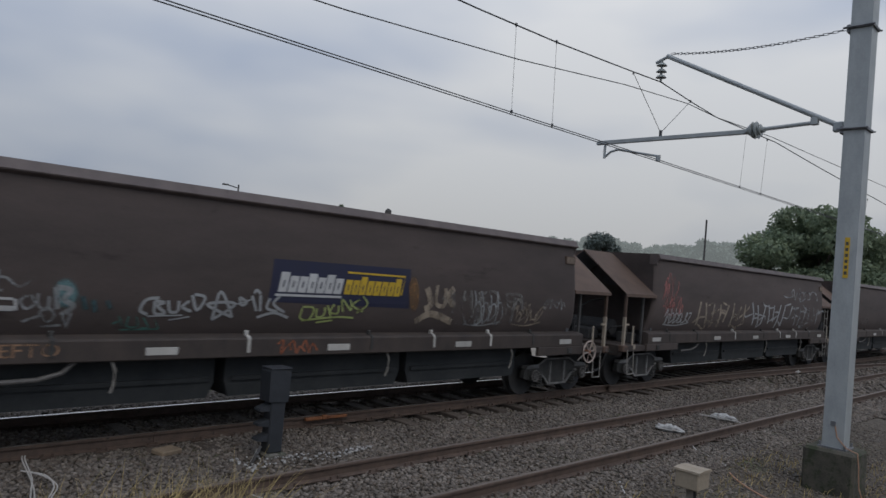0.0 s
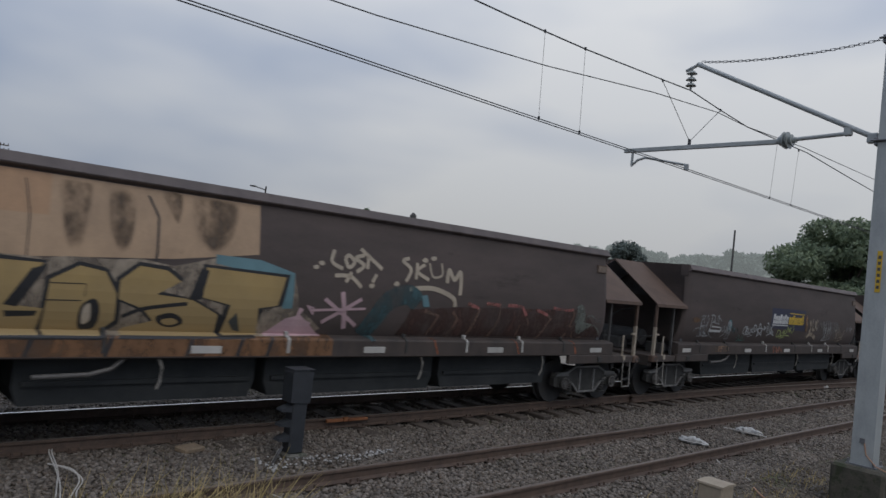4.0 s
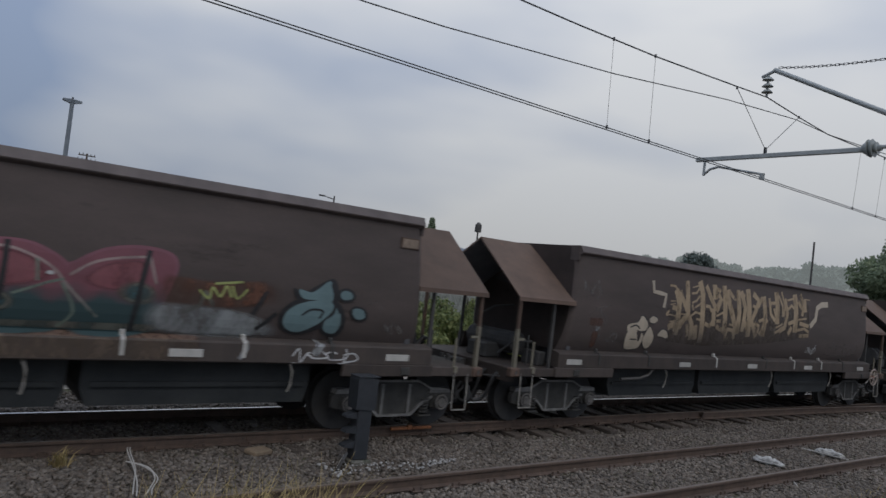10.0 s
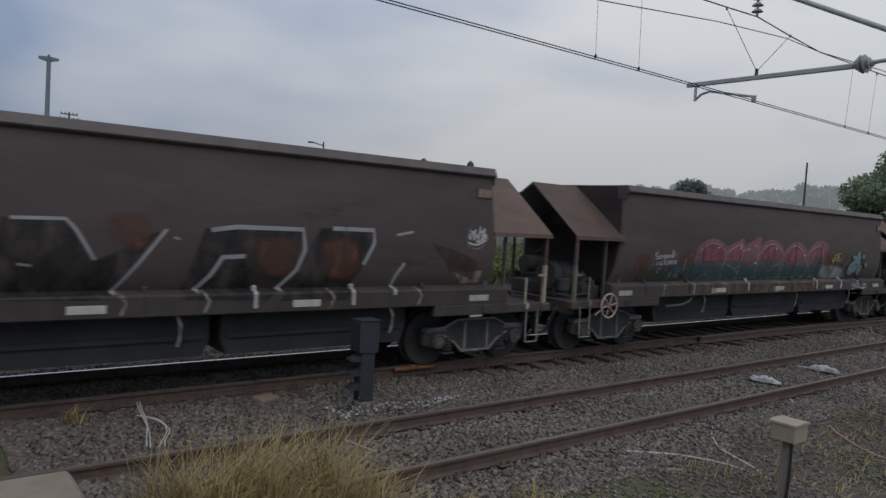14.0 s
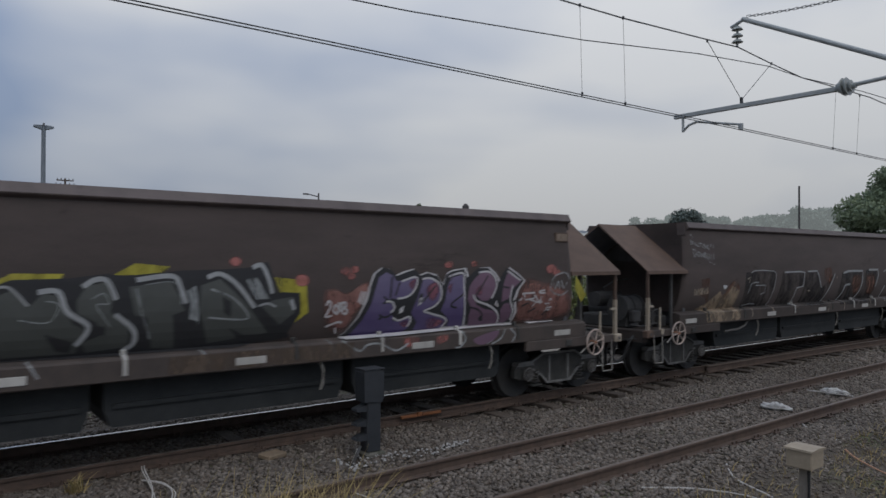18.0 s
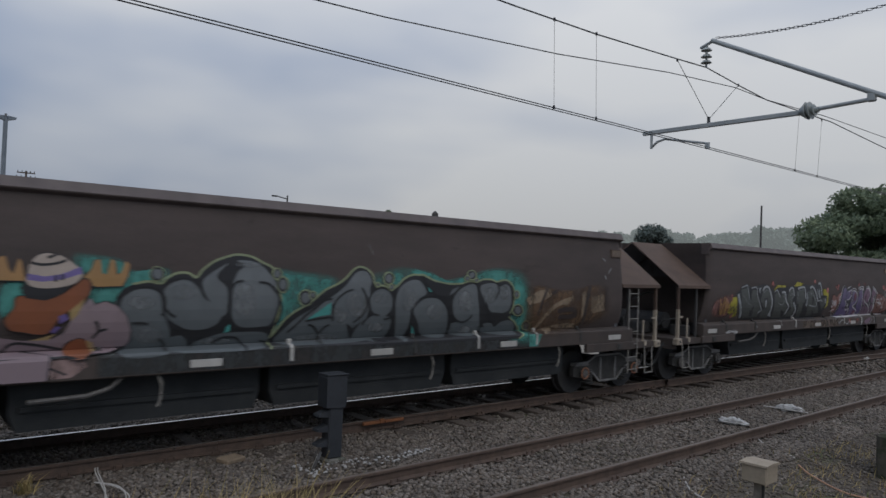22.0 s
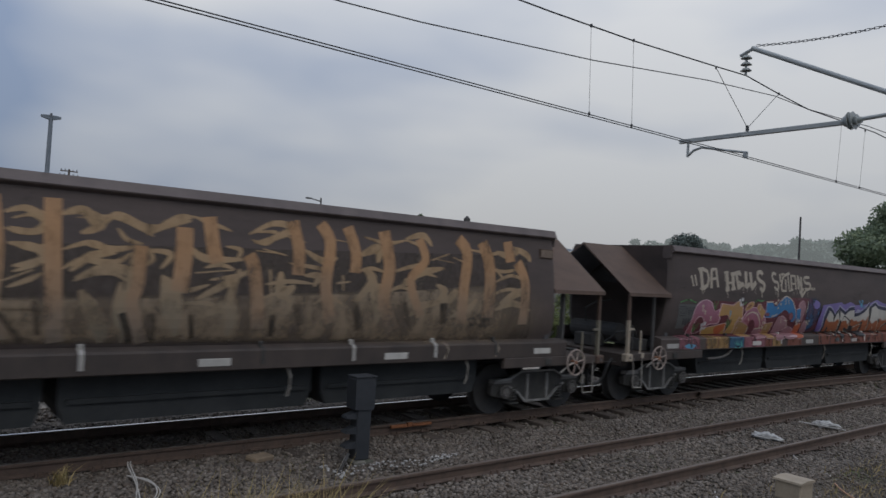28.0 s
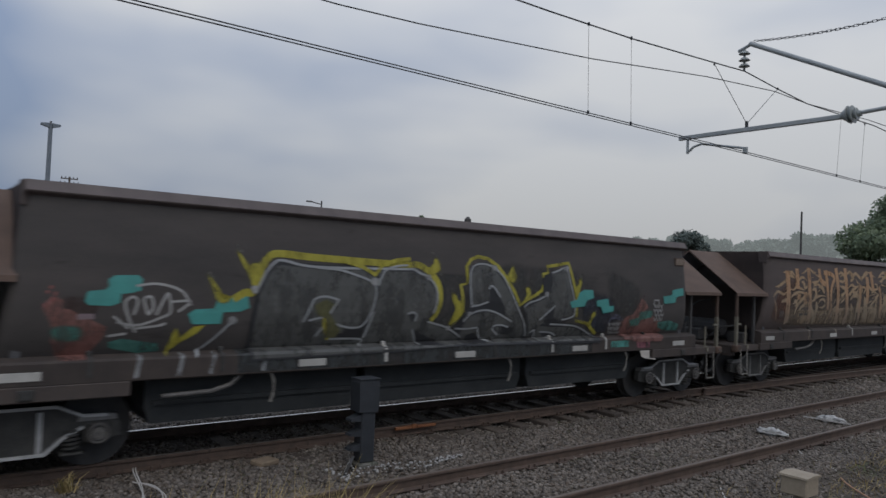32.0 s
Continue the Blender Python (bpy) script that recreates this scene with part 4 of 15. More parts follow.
    def scrawl(self, x0, x1, z0, z1, material, width=0.028, count=5, name="scrawled_tag", label=""):
        """An unreadable tag: quick loops, hooks and downstrokes run together."""
        lines, r = [], self.rnd
        step, mid, half = (x1 - x0) / count, (z0 + z1) / 2, (z1 - z0) / 2
        for i in range(count):
            x, kind = x0 + step * (i + 0.5), r.random()
            tilt, high = r.uniform(-0.3, 0.5), r.uniform(0.7, 1.2)
            if kind < 0.35:
                a0, sweep, q = r.uniform(20, 200), r.choice((-1, 1)) * r.uniform(200, 380), []
                for j in range(9):
                    a = radians(a0 + sweep * j / 8)
                    q.append((step * r.uniform(0.35, 0.6) * math.cos(a) + step * 0.5 * (j / 8 - 0.5), half * r.uniform(0.6, 1.0) * math.sin(a)))
            elif kind < 0.7:
                q = [(-0.55 * step, half * r.uniform(-0.3, 0.6)), (-0.2 * step, half), (0, -half), (0.3 * step, half * r.uniform(0, 0.5)), (0.7 * step, -half * r.uniform(0.3, 0.9))]
            else:
                q = [(-0.3 * step, half * 1.25), (-0.1 * step, 0), (-0.25 * step, -half), (0.6 * step, -half * r.uniform(0.2, 0.9)), (0.3 * step, half * 0.5), (-0.4 * step, half * 0.2)]
            q = [(x + u + tilt * v, mid + v * high) for u, v in q]
            lines.append(q)
        if r.random() < 0.6:
            lines.append([(x0, z0 - 0.03), ((x0 + x1) / 2, z0 - 0.06), (x1, z0 + 0.02)])
        self.strokes(lines, width, material, name, label=label)

    def wild(self, x0, x1, z0, z1, material, cols, width, name="calligraphy", arms=3, hook=0.5, label="", tilt=0.0):
        """Dense interlaced strokes that fill the box: upright bars with hooked arms between them."""
        r, lines = self.rnd, []
        step, h = (x1 - x0) / cols, z1 - z0
        bars, thin = [], []
        for i in range(cols):
            x = x0 + step * (i + 0.5)
            a, b = z0 + h * r.uniform(0, 0.35), z1 - h * r.uniform(0, 0.14)
            d = r.uniform(-0.3, 0.3) * step + tilt
            bars.append([(x - d, a), (x - 0.2 * d + r.uniform(-0.1, 0.1) * step, (a + b) / 2), (x + d, b)])
            for _ in range(arms):
                zz, s = z0 + h * r.uniform(0.08, 0.95), r.choice((-1, 1))
                ln, up = step * r.uniform(0.7, 1.6), h * r.uniform(-0.25, 0.25)
                thin.append([(x, zz), (x + s * ln * 0.4, zz + up * hook), (x + s * ln * 0.8, zz + up), (x + s * ln, zz + up - 0.3 * h * r.uniform(-0.4, 0.7))])
        self.strokes(thin, width * 0.62, material, name, taper=True, label=label)
        self.strokes(bars, width, material, name, label=label)


P_WHITE = paint("paint_white", (0.56, 0.56, 0.55))
P_SILVER = paint("paint_silver", (0.36, 0.37, 0.37), haze=0.35)
P_FAINT = paint("paint_faint", (0.30, 0.29, 0.27), haze=0.75)
P_CREAM = paint("paint_cream", (0.52, 0.44, 0.34))
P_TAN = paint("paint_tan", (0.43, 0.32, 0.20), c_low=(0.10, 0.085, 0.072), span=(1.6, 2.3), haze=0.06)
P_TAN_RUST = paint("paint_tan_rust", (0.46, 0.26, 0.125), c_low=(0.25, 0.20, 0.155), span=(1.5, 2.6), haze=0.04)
P_FADE = paint("paint_faded_tan", (0.50, 0.345, 0.22))
P_FADE_TOP = paint("paint_faded_orange", (0.50, 0.31, 0.18))
P_GROUND = paint("paint_worn_ground", (0.40, 0.33, 0.25), haze=0.3)
P_CALLI = paint("paint_tan_grey", (0.42, 0.28, 0.15), c_low=(0.25, 0.21, 0.155), span=(1.6, 2.6), haze=0.04)
P_SOOT = paint("paint_dark_brown", (0.045, 0.033, 0.03))
P_TANW = paint("paint_worn_tan", (0.33, 0.25, 0.17), haze=0.3)
P_STREAK = paint("paint_soot_streak", (0.13, 0.09, 0.06), haze=0.5)
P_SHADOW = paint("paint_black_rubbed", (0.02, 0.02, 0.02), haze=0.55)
P_OLIVE = paint("paint_olive", (0.12, 0.115, 0.05), haze=0.2)
P_PALE_H = paint("paint_pale_haze", (0.20, 0.19, 0.17), haze=0.55)
P_LIME_D = paint("paint_dull_lime", (0.29, 0.33, 0.19))
P_BLUSH_D = paint("paint_dusty_blush", (0.33, 0.25, 0.26), c_low=(0.25, 0.19, 0.205), span=(1.4, 2.0))
P_CAP = paint("paint_cap_cream", (0.47, 0.39, 0.33))
P_OCHRE_D = paint("paint_brown_ground", (0.15, 0.09, 0.05), haze=0.3)
P_NAVY_D = paint("paint_dark_haze", (0.04, 0.045, 0.06), haze=0.4)
P_SWELL_G = paint("paint_smoke_swell", (0.16, 0.16, 0.15), haze=0.5)
P_LAV_D = paint("paint_dull_lavender", (0.14, 0.14, 0.20), haze=0.2)
P_LIME = paint("paint_pale_lime", (0.40, 0.46, 0.16), haze=0.1)
P_SLATE_L = paint("paint_slate_light", (0.36, 0.38, 0.38), haze=0.2)
P_BLOOD = paint("paint_red_brown", (0.085, 0.043, 0.034), haze=0.4)
P_MINT = paint("paint_grey_mint", (0.20, 0.22, 0.19), haze=0.25)
P_GROUND_D = paint("paint_dull_tan", (0.19, 0.12, 0.09), haze=0.2)
P_MOSS = paint("paint_moss", (0.075, 0.09, 0.05), haze=0.35)
P_PINK_D = paint("paint_dusty_pink", (0.26, 0.105, 0.135), c_low=(0.055, 0.07, 0.07), span=(1.7, 2.0))
P_GOLD = paint("paint_gold", (0.43, 0.30, 0.12), c_low=(0.37, 0.27, 0.135))
P_BLACK = paint("paint_black", (0.028, 0.028, 0.030))
P_GREY = paint("paint_grey", (0.100, 0.105, 0.097), c_low=(0.064, 0.068, 0.062), span=(1.45, 2.3), scale=5)
P_EDGE = paint("paint_pale_edge", (0.36, 0.37, 0.37))
P_GREY_D = paint("paint_dark_grey", (0.105, 0.105, 0.098), haze=0.12)
P_SLATE = paint("paint_slate", (0.175, 0.19, 0.195), c_low=(0.105, 0.12, 0.125), span=(1.45, 2.3))
P_TEAL = paint("paint_teal", (0.09, 0.33, 0.28), haze=0.22)
P_TEALS = paint("paint_teal_solid", (0.09, 0.37, 0.33))
P_TEAL_D = paint("paint_teal_dark", (0.055, 0.115, 0.125), haze=0.4)
P_PINK = paint("paint_pink", (0.23, 0.085, 0.105), c_low=(0.045, 0.078, 0.082), span=(1.74, 2.0))
P_PINK_IN = paint("paint_pink_inner", (0.26, 0.092, 0.105), haze=0.12)
P_DUST = paint("paint_dusty_green", (0.17, 0.165, 0.135), haze=0.25)
P_LINEGREEN = paint("paint_green_line", (0.20, 0.25, 0.20), haze=0.15)
P_PALE = paint("paint_pale", (0.44, 0.43, 0.41))
P_PETAL = paint("paint_petal", (0.17, 0.255, 0.265))
P_RUST_D = paint("paint_dark_rust", (0.16, 0.072, 0.045), haze=0.4)
P_PALE_OUT = paint("paint_pale_outline", (0.60, 0.58, 0.58))
P_MAUVE_V = paint("paint_mauve_violet", (0.20, 0.12, 0.17), c_low=(0.15, 0.09, 0.13), span=(1.6, 2.3))
P_ROSE_H = paint("paint_rose_haze", (0.26, 0.10, 0.13), haze=0.35)
P_PINKL = paint("paint_pink_bright", (0.33, 0.14, 0.20), c_low=(0.28, 0.085, 0.10), span=(1.5, 2.1))
P_CORAL = paint("paint_coral", (0.46, 0.17, 0.15), haze=0.4)
P_RUST = paint("paint_rust_orange", (0.38, 0.12, 0.055), haze=0.35)
P_ORANGE = paint("paint_orange", (0.55, 0.16, 0.04), c_low=(0.38, 0.09, 0.035))
P_YELLOW = paint("paint_yellow", (0.44, 0.39, 0.05), haze=0.15)
P_AMBER = paint("paint_amber", (0.40, 0.23, 0.10), c_low=(0.40, 0.24, 0.07))
P_BLUE_H = paint("paint_blue_haze", (0.03, 0.085, 0.18), haze=0.35)
P_BLUE = paint("paint_blue", (0.035, 0.17, 0.36))
P_LAV = paint("paint_lavender", (0.36, 0.35, 0.45))
P_SKY = paint("paint_sky_blue", (0.10, 0.30, 0.45))
P_NAVY = paint("paint_navy", (0.022, 0.024, 0.055))
P_PURPLE = paint("paint_purple", (0.20, 0.155, 0.36), c_low=(0.12, 0.08, 0.24))
P_LILAC = paint("paint_lilac", (0.18, 0.15, 0.255), c_low=(0.085, 0.062, 0.15), span=(1.55, 2.25))
P_CORAL_P = paint("paint_coral_pink", (0.31, 0.15, 0.125), c_low=(0.19, 0.09, 0.075), span=(1.5, 2.1), haze=0.12)
P_TEALD = paint("paint_teal_dull", (0.075, 0.22, 0.18), haze=0.15)
P_TANHAZE = paint("paint_tan_haze", (0.10, 0.078, 0.06), haze=0.5)
P_AQUA = paint("paint_aqua_faded", (0.15, 0.27, 0.30), c_low=(0.10, 0.19, 0.21), span=(1.5, 2.1))
P_FAINTL = paint("paint_pale_rose_line", (0.40, 0.30, 0.28), c_low=(0.22, 0.23, 0.20), span=(1.6, 2.2), haze=0.1)
P_LEDGE_TAN_LIT = paint("ledge_tan_lit", (0.20, 0.125, 0.09), haze=0.15)
P_SWELL = paint("paint_slate_swell", (0.25, 0.265, 0.27), haze=0.45)
P_LEDGE_LIT = paint("paint_ledge_lit_grey", (0.105, 0.113, 0.107))
P_SMOKE = paint("paint_smoke", (0.062, 0.061, 0.056), haze=0.45)
P_WHITE_S = paint("paint_white_glow", (0.42, 0.42, 0.41), haze=0.4)
P_MAROON = paint("paint_maroon", (0.115, 0.022, 0.03))
P_MAUVE = paint("paint_mauve", (0.34, 0.19, 0.21), c_low=(0.26, 0.13, 0.14))
P_AMBER_D = paint("paint_amber_dark", (0.25, 0.16, 0.09), c_low=(0.30, 0.17, 0.06))
P_SKIN = paint("paint_brown", (0.27, 0.095, 0.045))
P_BLUSH = paint("paint_blush", (0.58, 0.40, 0.42))
P_GREEN = paint("paint_green", (0.10, 0.30, 0.09), haze=0.2)
P_OCHRE = paint("paint_ochre_brown", (0.29, 0.155, 0.06), haze=0.45)
P_LOGO_Y = paint("logo_yellow", (0.60, 0.40, 0.03))
P_SLOGAN = paint("paint_slogan", (0.43, 0.37, 0.29))
P_AQUA_H = paint("paint_aqua_haze", (0.15, 0.27, 0.28), haze=0.4)
P_PLATE = paint("plate_grey", (0.10, 0.10, 0.095), haze=0.0)
P_PLATEL = paint("plate_pale", (0.33, 0.30, 0.25), haze=0.15)


def number_plate(a, x, z, ground, ink, w=0.72, h=0.5, frame_box=True):
    """Wagon code on its panel; the number below it stays plain bars."""
    a.patch([(x, z), (x + w, z), (x + w, z + h), (x, z + h)], ground, "code_panel", False)
    if frame_box:
        c, s = (x + 0.16, z + h * 0.72), 0.10
        a.strokes([[(c[0] - s, c[1] - s), (c[0] + s, c[1] - s), (c[0] + s, c[1] + s), (c[0] - s, c[1] + s), (c[0] - s, c[1] - s)], [(c[0] - 0.06, c[1] - 0.05), (c[0] + 0.06, c[1] - 0.05), (c[0], c[1] + 0.06), (c[0] - 0.06, c[1] - 0.05)]], 0.018, ink, "code_mark", False)
    a.word("NHSH", x + (0.30 if frame_box else 0.04), x + w - 0.03, z + h * 0.58, z + h * 0.90, ink, 0.0, name="code_lettering")
    for i in range(5):
        x0 = x + (0.22 if frame_box else 0.05) + i * 0.095
        a.patch([(x0, z + h * 0.14), (x0 + 0.055, z + h * 0.14), (x0 + 0.055, z + h * 0.42), (x0, z + h * 0.42)], ink, "code_bar", False)


P_SILL_OR = paint("sill_orange", (0.22, 0.11, 0.05), haze=0.2)
P_SILL_BLUSH = paint("sill_blush", (0.36, 0.245, 0.225), haze=0.15)
P_SILL_TAN = paint("sill_tan", (0.12, 0.085, 0.06), haze=0.35)
P_SILL_PE = paint("sill_peach", (0.36, 0.21, 0.12), haze=0.2)
P_SILL_RED = paint("sill_red", (0.185, 0.058, 0.034), haze=0.12)
P_SILL_GR = paint("sill_slate", (0.042, 0.046, 0.045), haze=0.25)
P_SILL_YE = paint("sill_amber", (0.30, 0.18, 0.065), haze=0.12)
P_SILL_BL = paint("sill_blue", (0.025, 0.09, 0.16), haze=0.12)
P_SILL_PI = paint("sill_pink", (0.25, 0.09, 0.11), haze=0.15)


def sill_band(a, x0, x1, material):
    a.patch([(x0, 1.13), (x1, 1.13), (x1, 1.42), (x0, 1.42)], material, "sill_paint", False)


def paint_wagon_tags(a):      # pale scrawls, mostly worn
    a.scrawl(-6.0, -5.3, 2.1, 2.95, P_CORAL, 0.045, 3)
    a.scrawl(-5.9, -4.9, 1.9, 2.3, P_CORAL, 0.04, 4)
    a.scrawl(-5.8, -4.4, 1.62, 1.98, P_EDGE, 0.035, 6)
    a.wild(-4.1, -0.6, 1.46, 2.25, P_GROUND, 8, 0.095, "pale_lettering", 2, label="rubbed pale lettering")
    a.wild(-0.4, 2.6, 1.46, 2.30, P_EDGE, 7, 0.085, "silver_lettering", 2, label="rubbed silver lettering")
    a.wild(2.8, 6.0, 1.46, 2.25, P_SILVER, 7, 0.085, "silver_lettering", 2)
    a.scrawl(2.4, 5.6, 2.45, 2.85, P_SILVER, 0.045, 5)


def paint_wagon_logo(a):      # company panel and white tags
    a.patch([(-1.24, 1.88), (1.48, 1.83), (1.44, 2.50), (-1.20, 2.50)], P_NAVY, "logo_panel", False, "faded blue logo panel")
    for i in range(7):
        x, up = -1.10 + 0.162 * i, 2.32 if i in (0, 3, 5) else 2.27
        a.patch([(x, 2.03), (x + 0.145, 2.03), (x + 0.185, up), (x + 0.04, up)], P_WHITE, "logo_bar", False, "slanted white logo bar")
        a.patch([(x + 0.07, 2.10), (x + 0.095, 2.10), (x + 0.115, 2.20), (x + 0.09, 2.20)], P_NAVY, "logo_gap", False)
    for i in range(8):
        x, up = 0.07 + 0.146 * i, 2.32 if i in (2, 7) else 2.26
        a.patch([(x, 2.03), (x + 0.125, 2.03), (x + 0.165, up), (x + 0.04, up)], P_LOGO_Y, "logo_bar", False, "slanted yellow logo bar")
        a.patch([(x + 0.06, 2.08), (x + 0.08, 2.08), (x + 0.10, 2.19), (x + 0.08, 2.19)], P_NAVY, "logo_gap", False)
    a.strokes([[(-1.14, 1.985), (0.03, 1.985)]], 0.035, P_WHITE, "logo_rule", False)
    a.strokes([[(0.12, 2.375), (1.32, 2.365), (1.26, 2.05)]], 0.03, P_LOGO_Y, "logo_rule", False)
    a.patch([(-5.59, 2.00), (-5.62, 1.96), (-5.70, 1.93), (-5.82, 1.92), (-5.93, 1.93), (-6.01, 1.95), (-6.05, 1.99), (-6.02, 2.03), (-5.94, 2.06), (-5.83, 2.07), (-5.72, 2.07), (-5.63, 2.04)], P_OCHRE, "rust_stain", True)
    a.patch([(-3.76, 1.91), (-3.76, 1.82), (-3.80, 1.75), (-3.87, 1.73), (-3.95, 1.75), (-4.01, 1.82), (-4.04, 1.91), (-4.03, 2.00), (-3.99, 2.06), (-3.92, 2.09), (-3.85, 2.07), (-3.79, 2.00)], P_AQUA_H, "teal_haze", True)
    a.strokes([[(-5.56, 1.97), (-5.53, 1.74), (-5.45, 1.63)], [(-5.52, 1.84), (-5.33, 1.84), (-5.21, 1.88)], [(-5.30, 1.85), (-5.30, 1.68), (-5.18, 1.64)], [(-4.01, 1.98), (-3.97, 1.72)], [(-4.01, 1.98), (-3.85, 1.95), (-3.91, 1.84), (-3.80, 1.76), (-3.92, 1.65)]], 0.06, P_SILVER, "tag_stroke", label="silver scrawled tag")
    a.strokes([[(-5.60, 2.09), (-5.51, 2.10), (-5.46, 2.14)], [(-5.56, 1.99), (-5.49, 2.03), (-5.45, 2.07)], [(-5.37, 2.14), (-5.43, 2.03), (-5.39, 1.94), (-5.28, 1.93)], [(-5.21, 2.15), (-5.26, 2.05), (-5.28, 1.95), (-5.19, 1.94), (-5.14, 2.05)], [(-5.06, 2.14), (-4.92, 2.15), (-4.83, 2.10), (-4.87, 1.99), (-4.96, 1.95)], [(-4.98, 2.13), (-5.01, 1.92)], [(-4.90, 1.96), (-4.74, 2.03), (-4.61, 2.16), (-4.62, 1.93)], [(-4.86, 1.95), (-4.55, 1.92)], [(-4.70, 2.02), (-4.54, 2.07), (-4.40, 1.97), (-4.31, 2.01), (-4.26, 2.07)], [(-5.40, 1.81), (-5.35, 1.64)], [(-5.22, 1.85), (-5.19, 1.71)], [(-5.51, 1.63), (-5.23, 1.57), (-4.91, 1.61)], [(-5.60, 1.56), (-5.11, 1.61)], [(-5.90, 1.69), (-5.74, 1.78), (-5.54, 1.81)]], 0.03, P_SILVER, "tag_stroke", label="silver scrawled tag")
    a.strokes([[(-5.09, 1.71), (-4.94, 1.61), (-4.75, 1.50)], [(-5.55, 1.91), (-5.59, 1.57)], [(-4.29, 1.87), (-4.36, 1.81), (-4.29, 1.72), (-4.21, 1.78), (-4.26, 1.88)], [(-4.19, 1.90), (-4.17, 1.76), (-4.07, 1.72), (-4.07, 1.87)], [(-4.15, 1.68), (-4.05, 1.57), (-3.99, 1.65), (-4.07, 1.74), (-4.15, 1.68)], [(-3.92, 1.68), (-3.85, 1.53)], [(-3.81, 1.68), (-3.84, 1.49)], [(-4.31, 1.57), (-4.14, 1.64)], [(-4.11, 1.51), (-3.89, 1.53)]], 0.03, P_SILVER, "tag_stroke", label="silver scrawled tag")
    a.strokes([[(-4.90, 1.73), (-4.41, 1.72)], [(-5.01, 1.74), (-4.86, 1.71)]], 0.06, P_WHITE, "tag_stroke", False)
    a.strokes([[(-5.03, 1.70), (-5.01, 1.92), (-4.88, 1.82)], [(-4.88, 1.84), (-4.43, 1.83)], [(-4.41, 1.83), (-4.39, 1.70)]], 0.03, P_WHITE, "tag_stroke", False)
    a.strokes([[(-3.72, 1.88), (-3.65, 1.72)], [(-3.59, 1.84), (-3.54, 1.69)], [(-3.43, 1.84), (-3.37, 1.73)]], 0.06, P_TEAL_D, "teal_tag", False)
    a.strokes([[(-3.26, 1.65), (-3.19, 1.52)], [(-3.14, 1.65), (-3.14, 1.52), (-3.01, 1.52), (-3.05, 1.65)], [(-2.96, 1.63), (-2.87, 1.50), (-2.96, 1.50)], [(-2.81, 1.61), (-2.73, 1.48)], [(-3.32, 1.55), (-3.25, 1.58)], [(-3.21, 1.47), (-2.73, 1.48)]], 0.02, P_TEALD, "tag_stroke")
    a.strokes([[(-2.92, 1.67), (-3.02, 1.73), (-2.96, 1.86), (-2.80, 1.89)], [(-2.85, 1.85), (-2.83, 1.69), (-2.70, 1.69), (-2.81, 1.79), (-2.73, 1.83), (-2.85, 1.85)], [(-2.68, 1.86), (-2.64, 1.72), (-2.54, 1.72), (-2.54, 1.86)], [(-2.40, 1.86), (-2.48, 1.78), (-2.35, 1.72)], [(-2.37, 1.94), (-2.28, 1.74), (-2.19, 1.91), (-2.34, 1.95)], [(-2.04, 1.61), (-1.98, 2.00), (-1.75, 1.65)], [(-1.75, 1.65), (-2.15, 1.82), (-1.74, 1.84), (-2.04, 1.61)], [(-1.69, 1.93), (-1.57, 1.87), (-1.64, 1.82), (-1.69, 1.93)], [(-1.50, 1.96), (-1.40, 1.74)], [(-1.37, 1.97), (-1.34, 1.74)], [(-1.47, 1.99), (-1.44, 2.04), (-1.37, 1.99)], [(-1.21, 1.93), (-1.24, 1.79), (-1.06, 1.74)], [(-1.05, 1.97), (-1.14, 1.85), (-0.94, 1.73)]], 0.04, P_EDGE, "tag_stroke", label="looping white tag")
    a.strokes([[(-1.37, 1.65), (-1.11, 1.72), (-0.86, 1.65)]], 0.04, P_EDGE, "tag_stroke", label="looping white tag")
    a.strokes([[(-2.91, 1.65), (-2.46, 1.67)], [(-2.63, 1.60), (-2.36, 1.65)], [(-1.74, 1.83), (-1.59, 1.87), (-1.49, 1.92)]], 0.02, P_EDGE, "tag_stroke", label="looping white tag")
    a.strokes([[(-0.64, 1.80), (-0.65, 1.65), (-0.49, 1.63), (-0.44, 1.80), (-0.64, 1.82)], [(-0.39, 1.80), (-0.36, 1.67), (-0.24, 1.70), (-0.24, 1.82)], [(-0.20, 1.85), (-0.10, 1.67)], [(-0.08, 1.87), (-0.13, 1.75), (0.01, 1.73), (0.01, 1.85)], [(0.11, 1.75), (0.06, 1.95), (0.26, 1.78), (0.22, 1.95)], [(0.40, 1.96), (0.28, 1.86), (0.51, 1.76)], [(0.46, 2.01), (0.57, 1.88), (0.38, 1.74)], [(-0.61, 1.61), (0.00, 1.67), (0.34, 1.66)], [(-0.35, 1.58), (-0.05, 1.62)]], 0.03, P_LIME, "tag_stroke", label="thin yellow-green tag")
    a.strokes([[(1.84, 2.20), (1.97, 1.93), (1.84, 1.82)], [(2.51, 2.22), (2.36, 2.05), (2.56, 1.91)], [(1.68, 1.60), (2.02, 1.75), (2.59, 1.60)]], 0.12, P_GROUND, "pale_lettering")
    a.strokes([[(2.08, 2.26), (2.10, 1.94), (2.31, 1.91), (2.29, 2.21)]], 0.08, P_GROUND, "pale_lettering")
    a.patch([(1.67, 2.09), (1.68, 1.93), (1.67, 1.81), (1.62, 1.77), (1.54, 1.81), (1.47, 1.92), (1.42, 2.08), (1.41, 2.24), (1.45, 2.35), (1.51, 2.40), (1.57, 2.36), (1.63, 2.25)], P_OCHRE, "rust_stain", True)
    a.wild(2.4, 4.6, 1.52, 2.20, P_FAINT, 9, 0.10, "faint_lettering", 2)
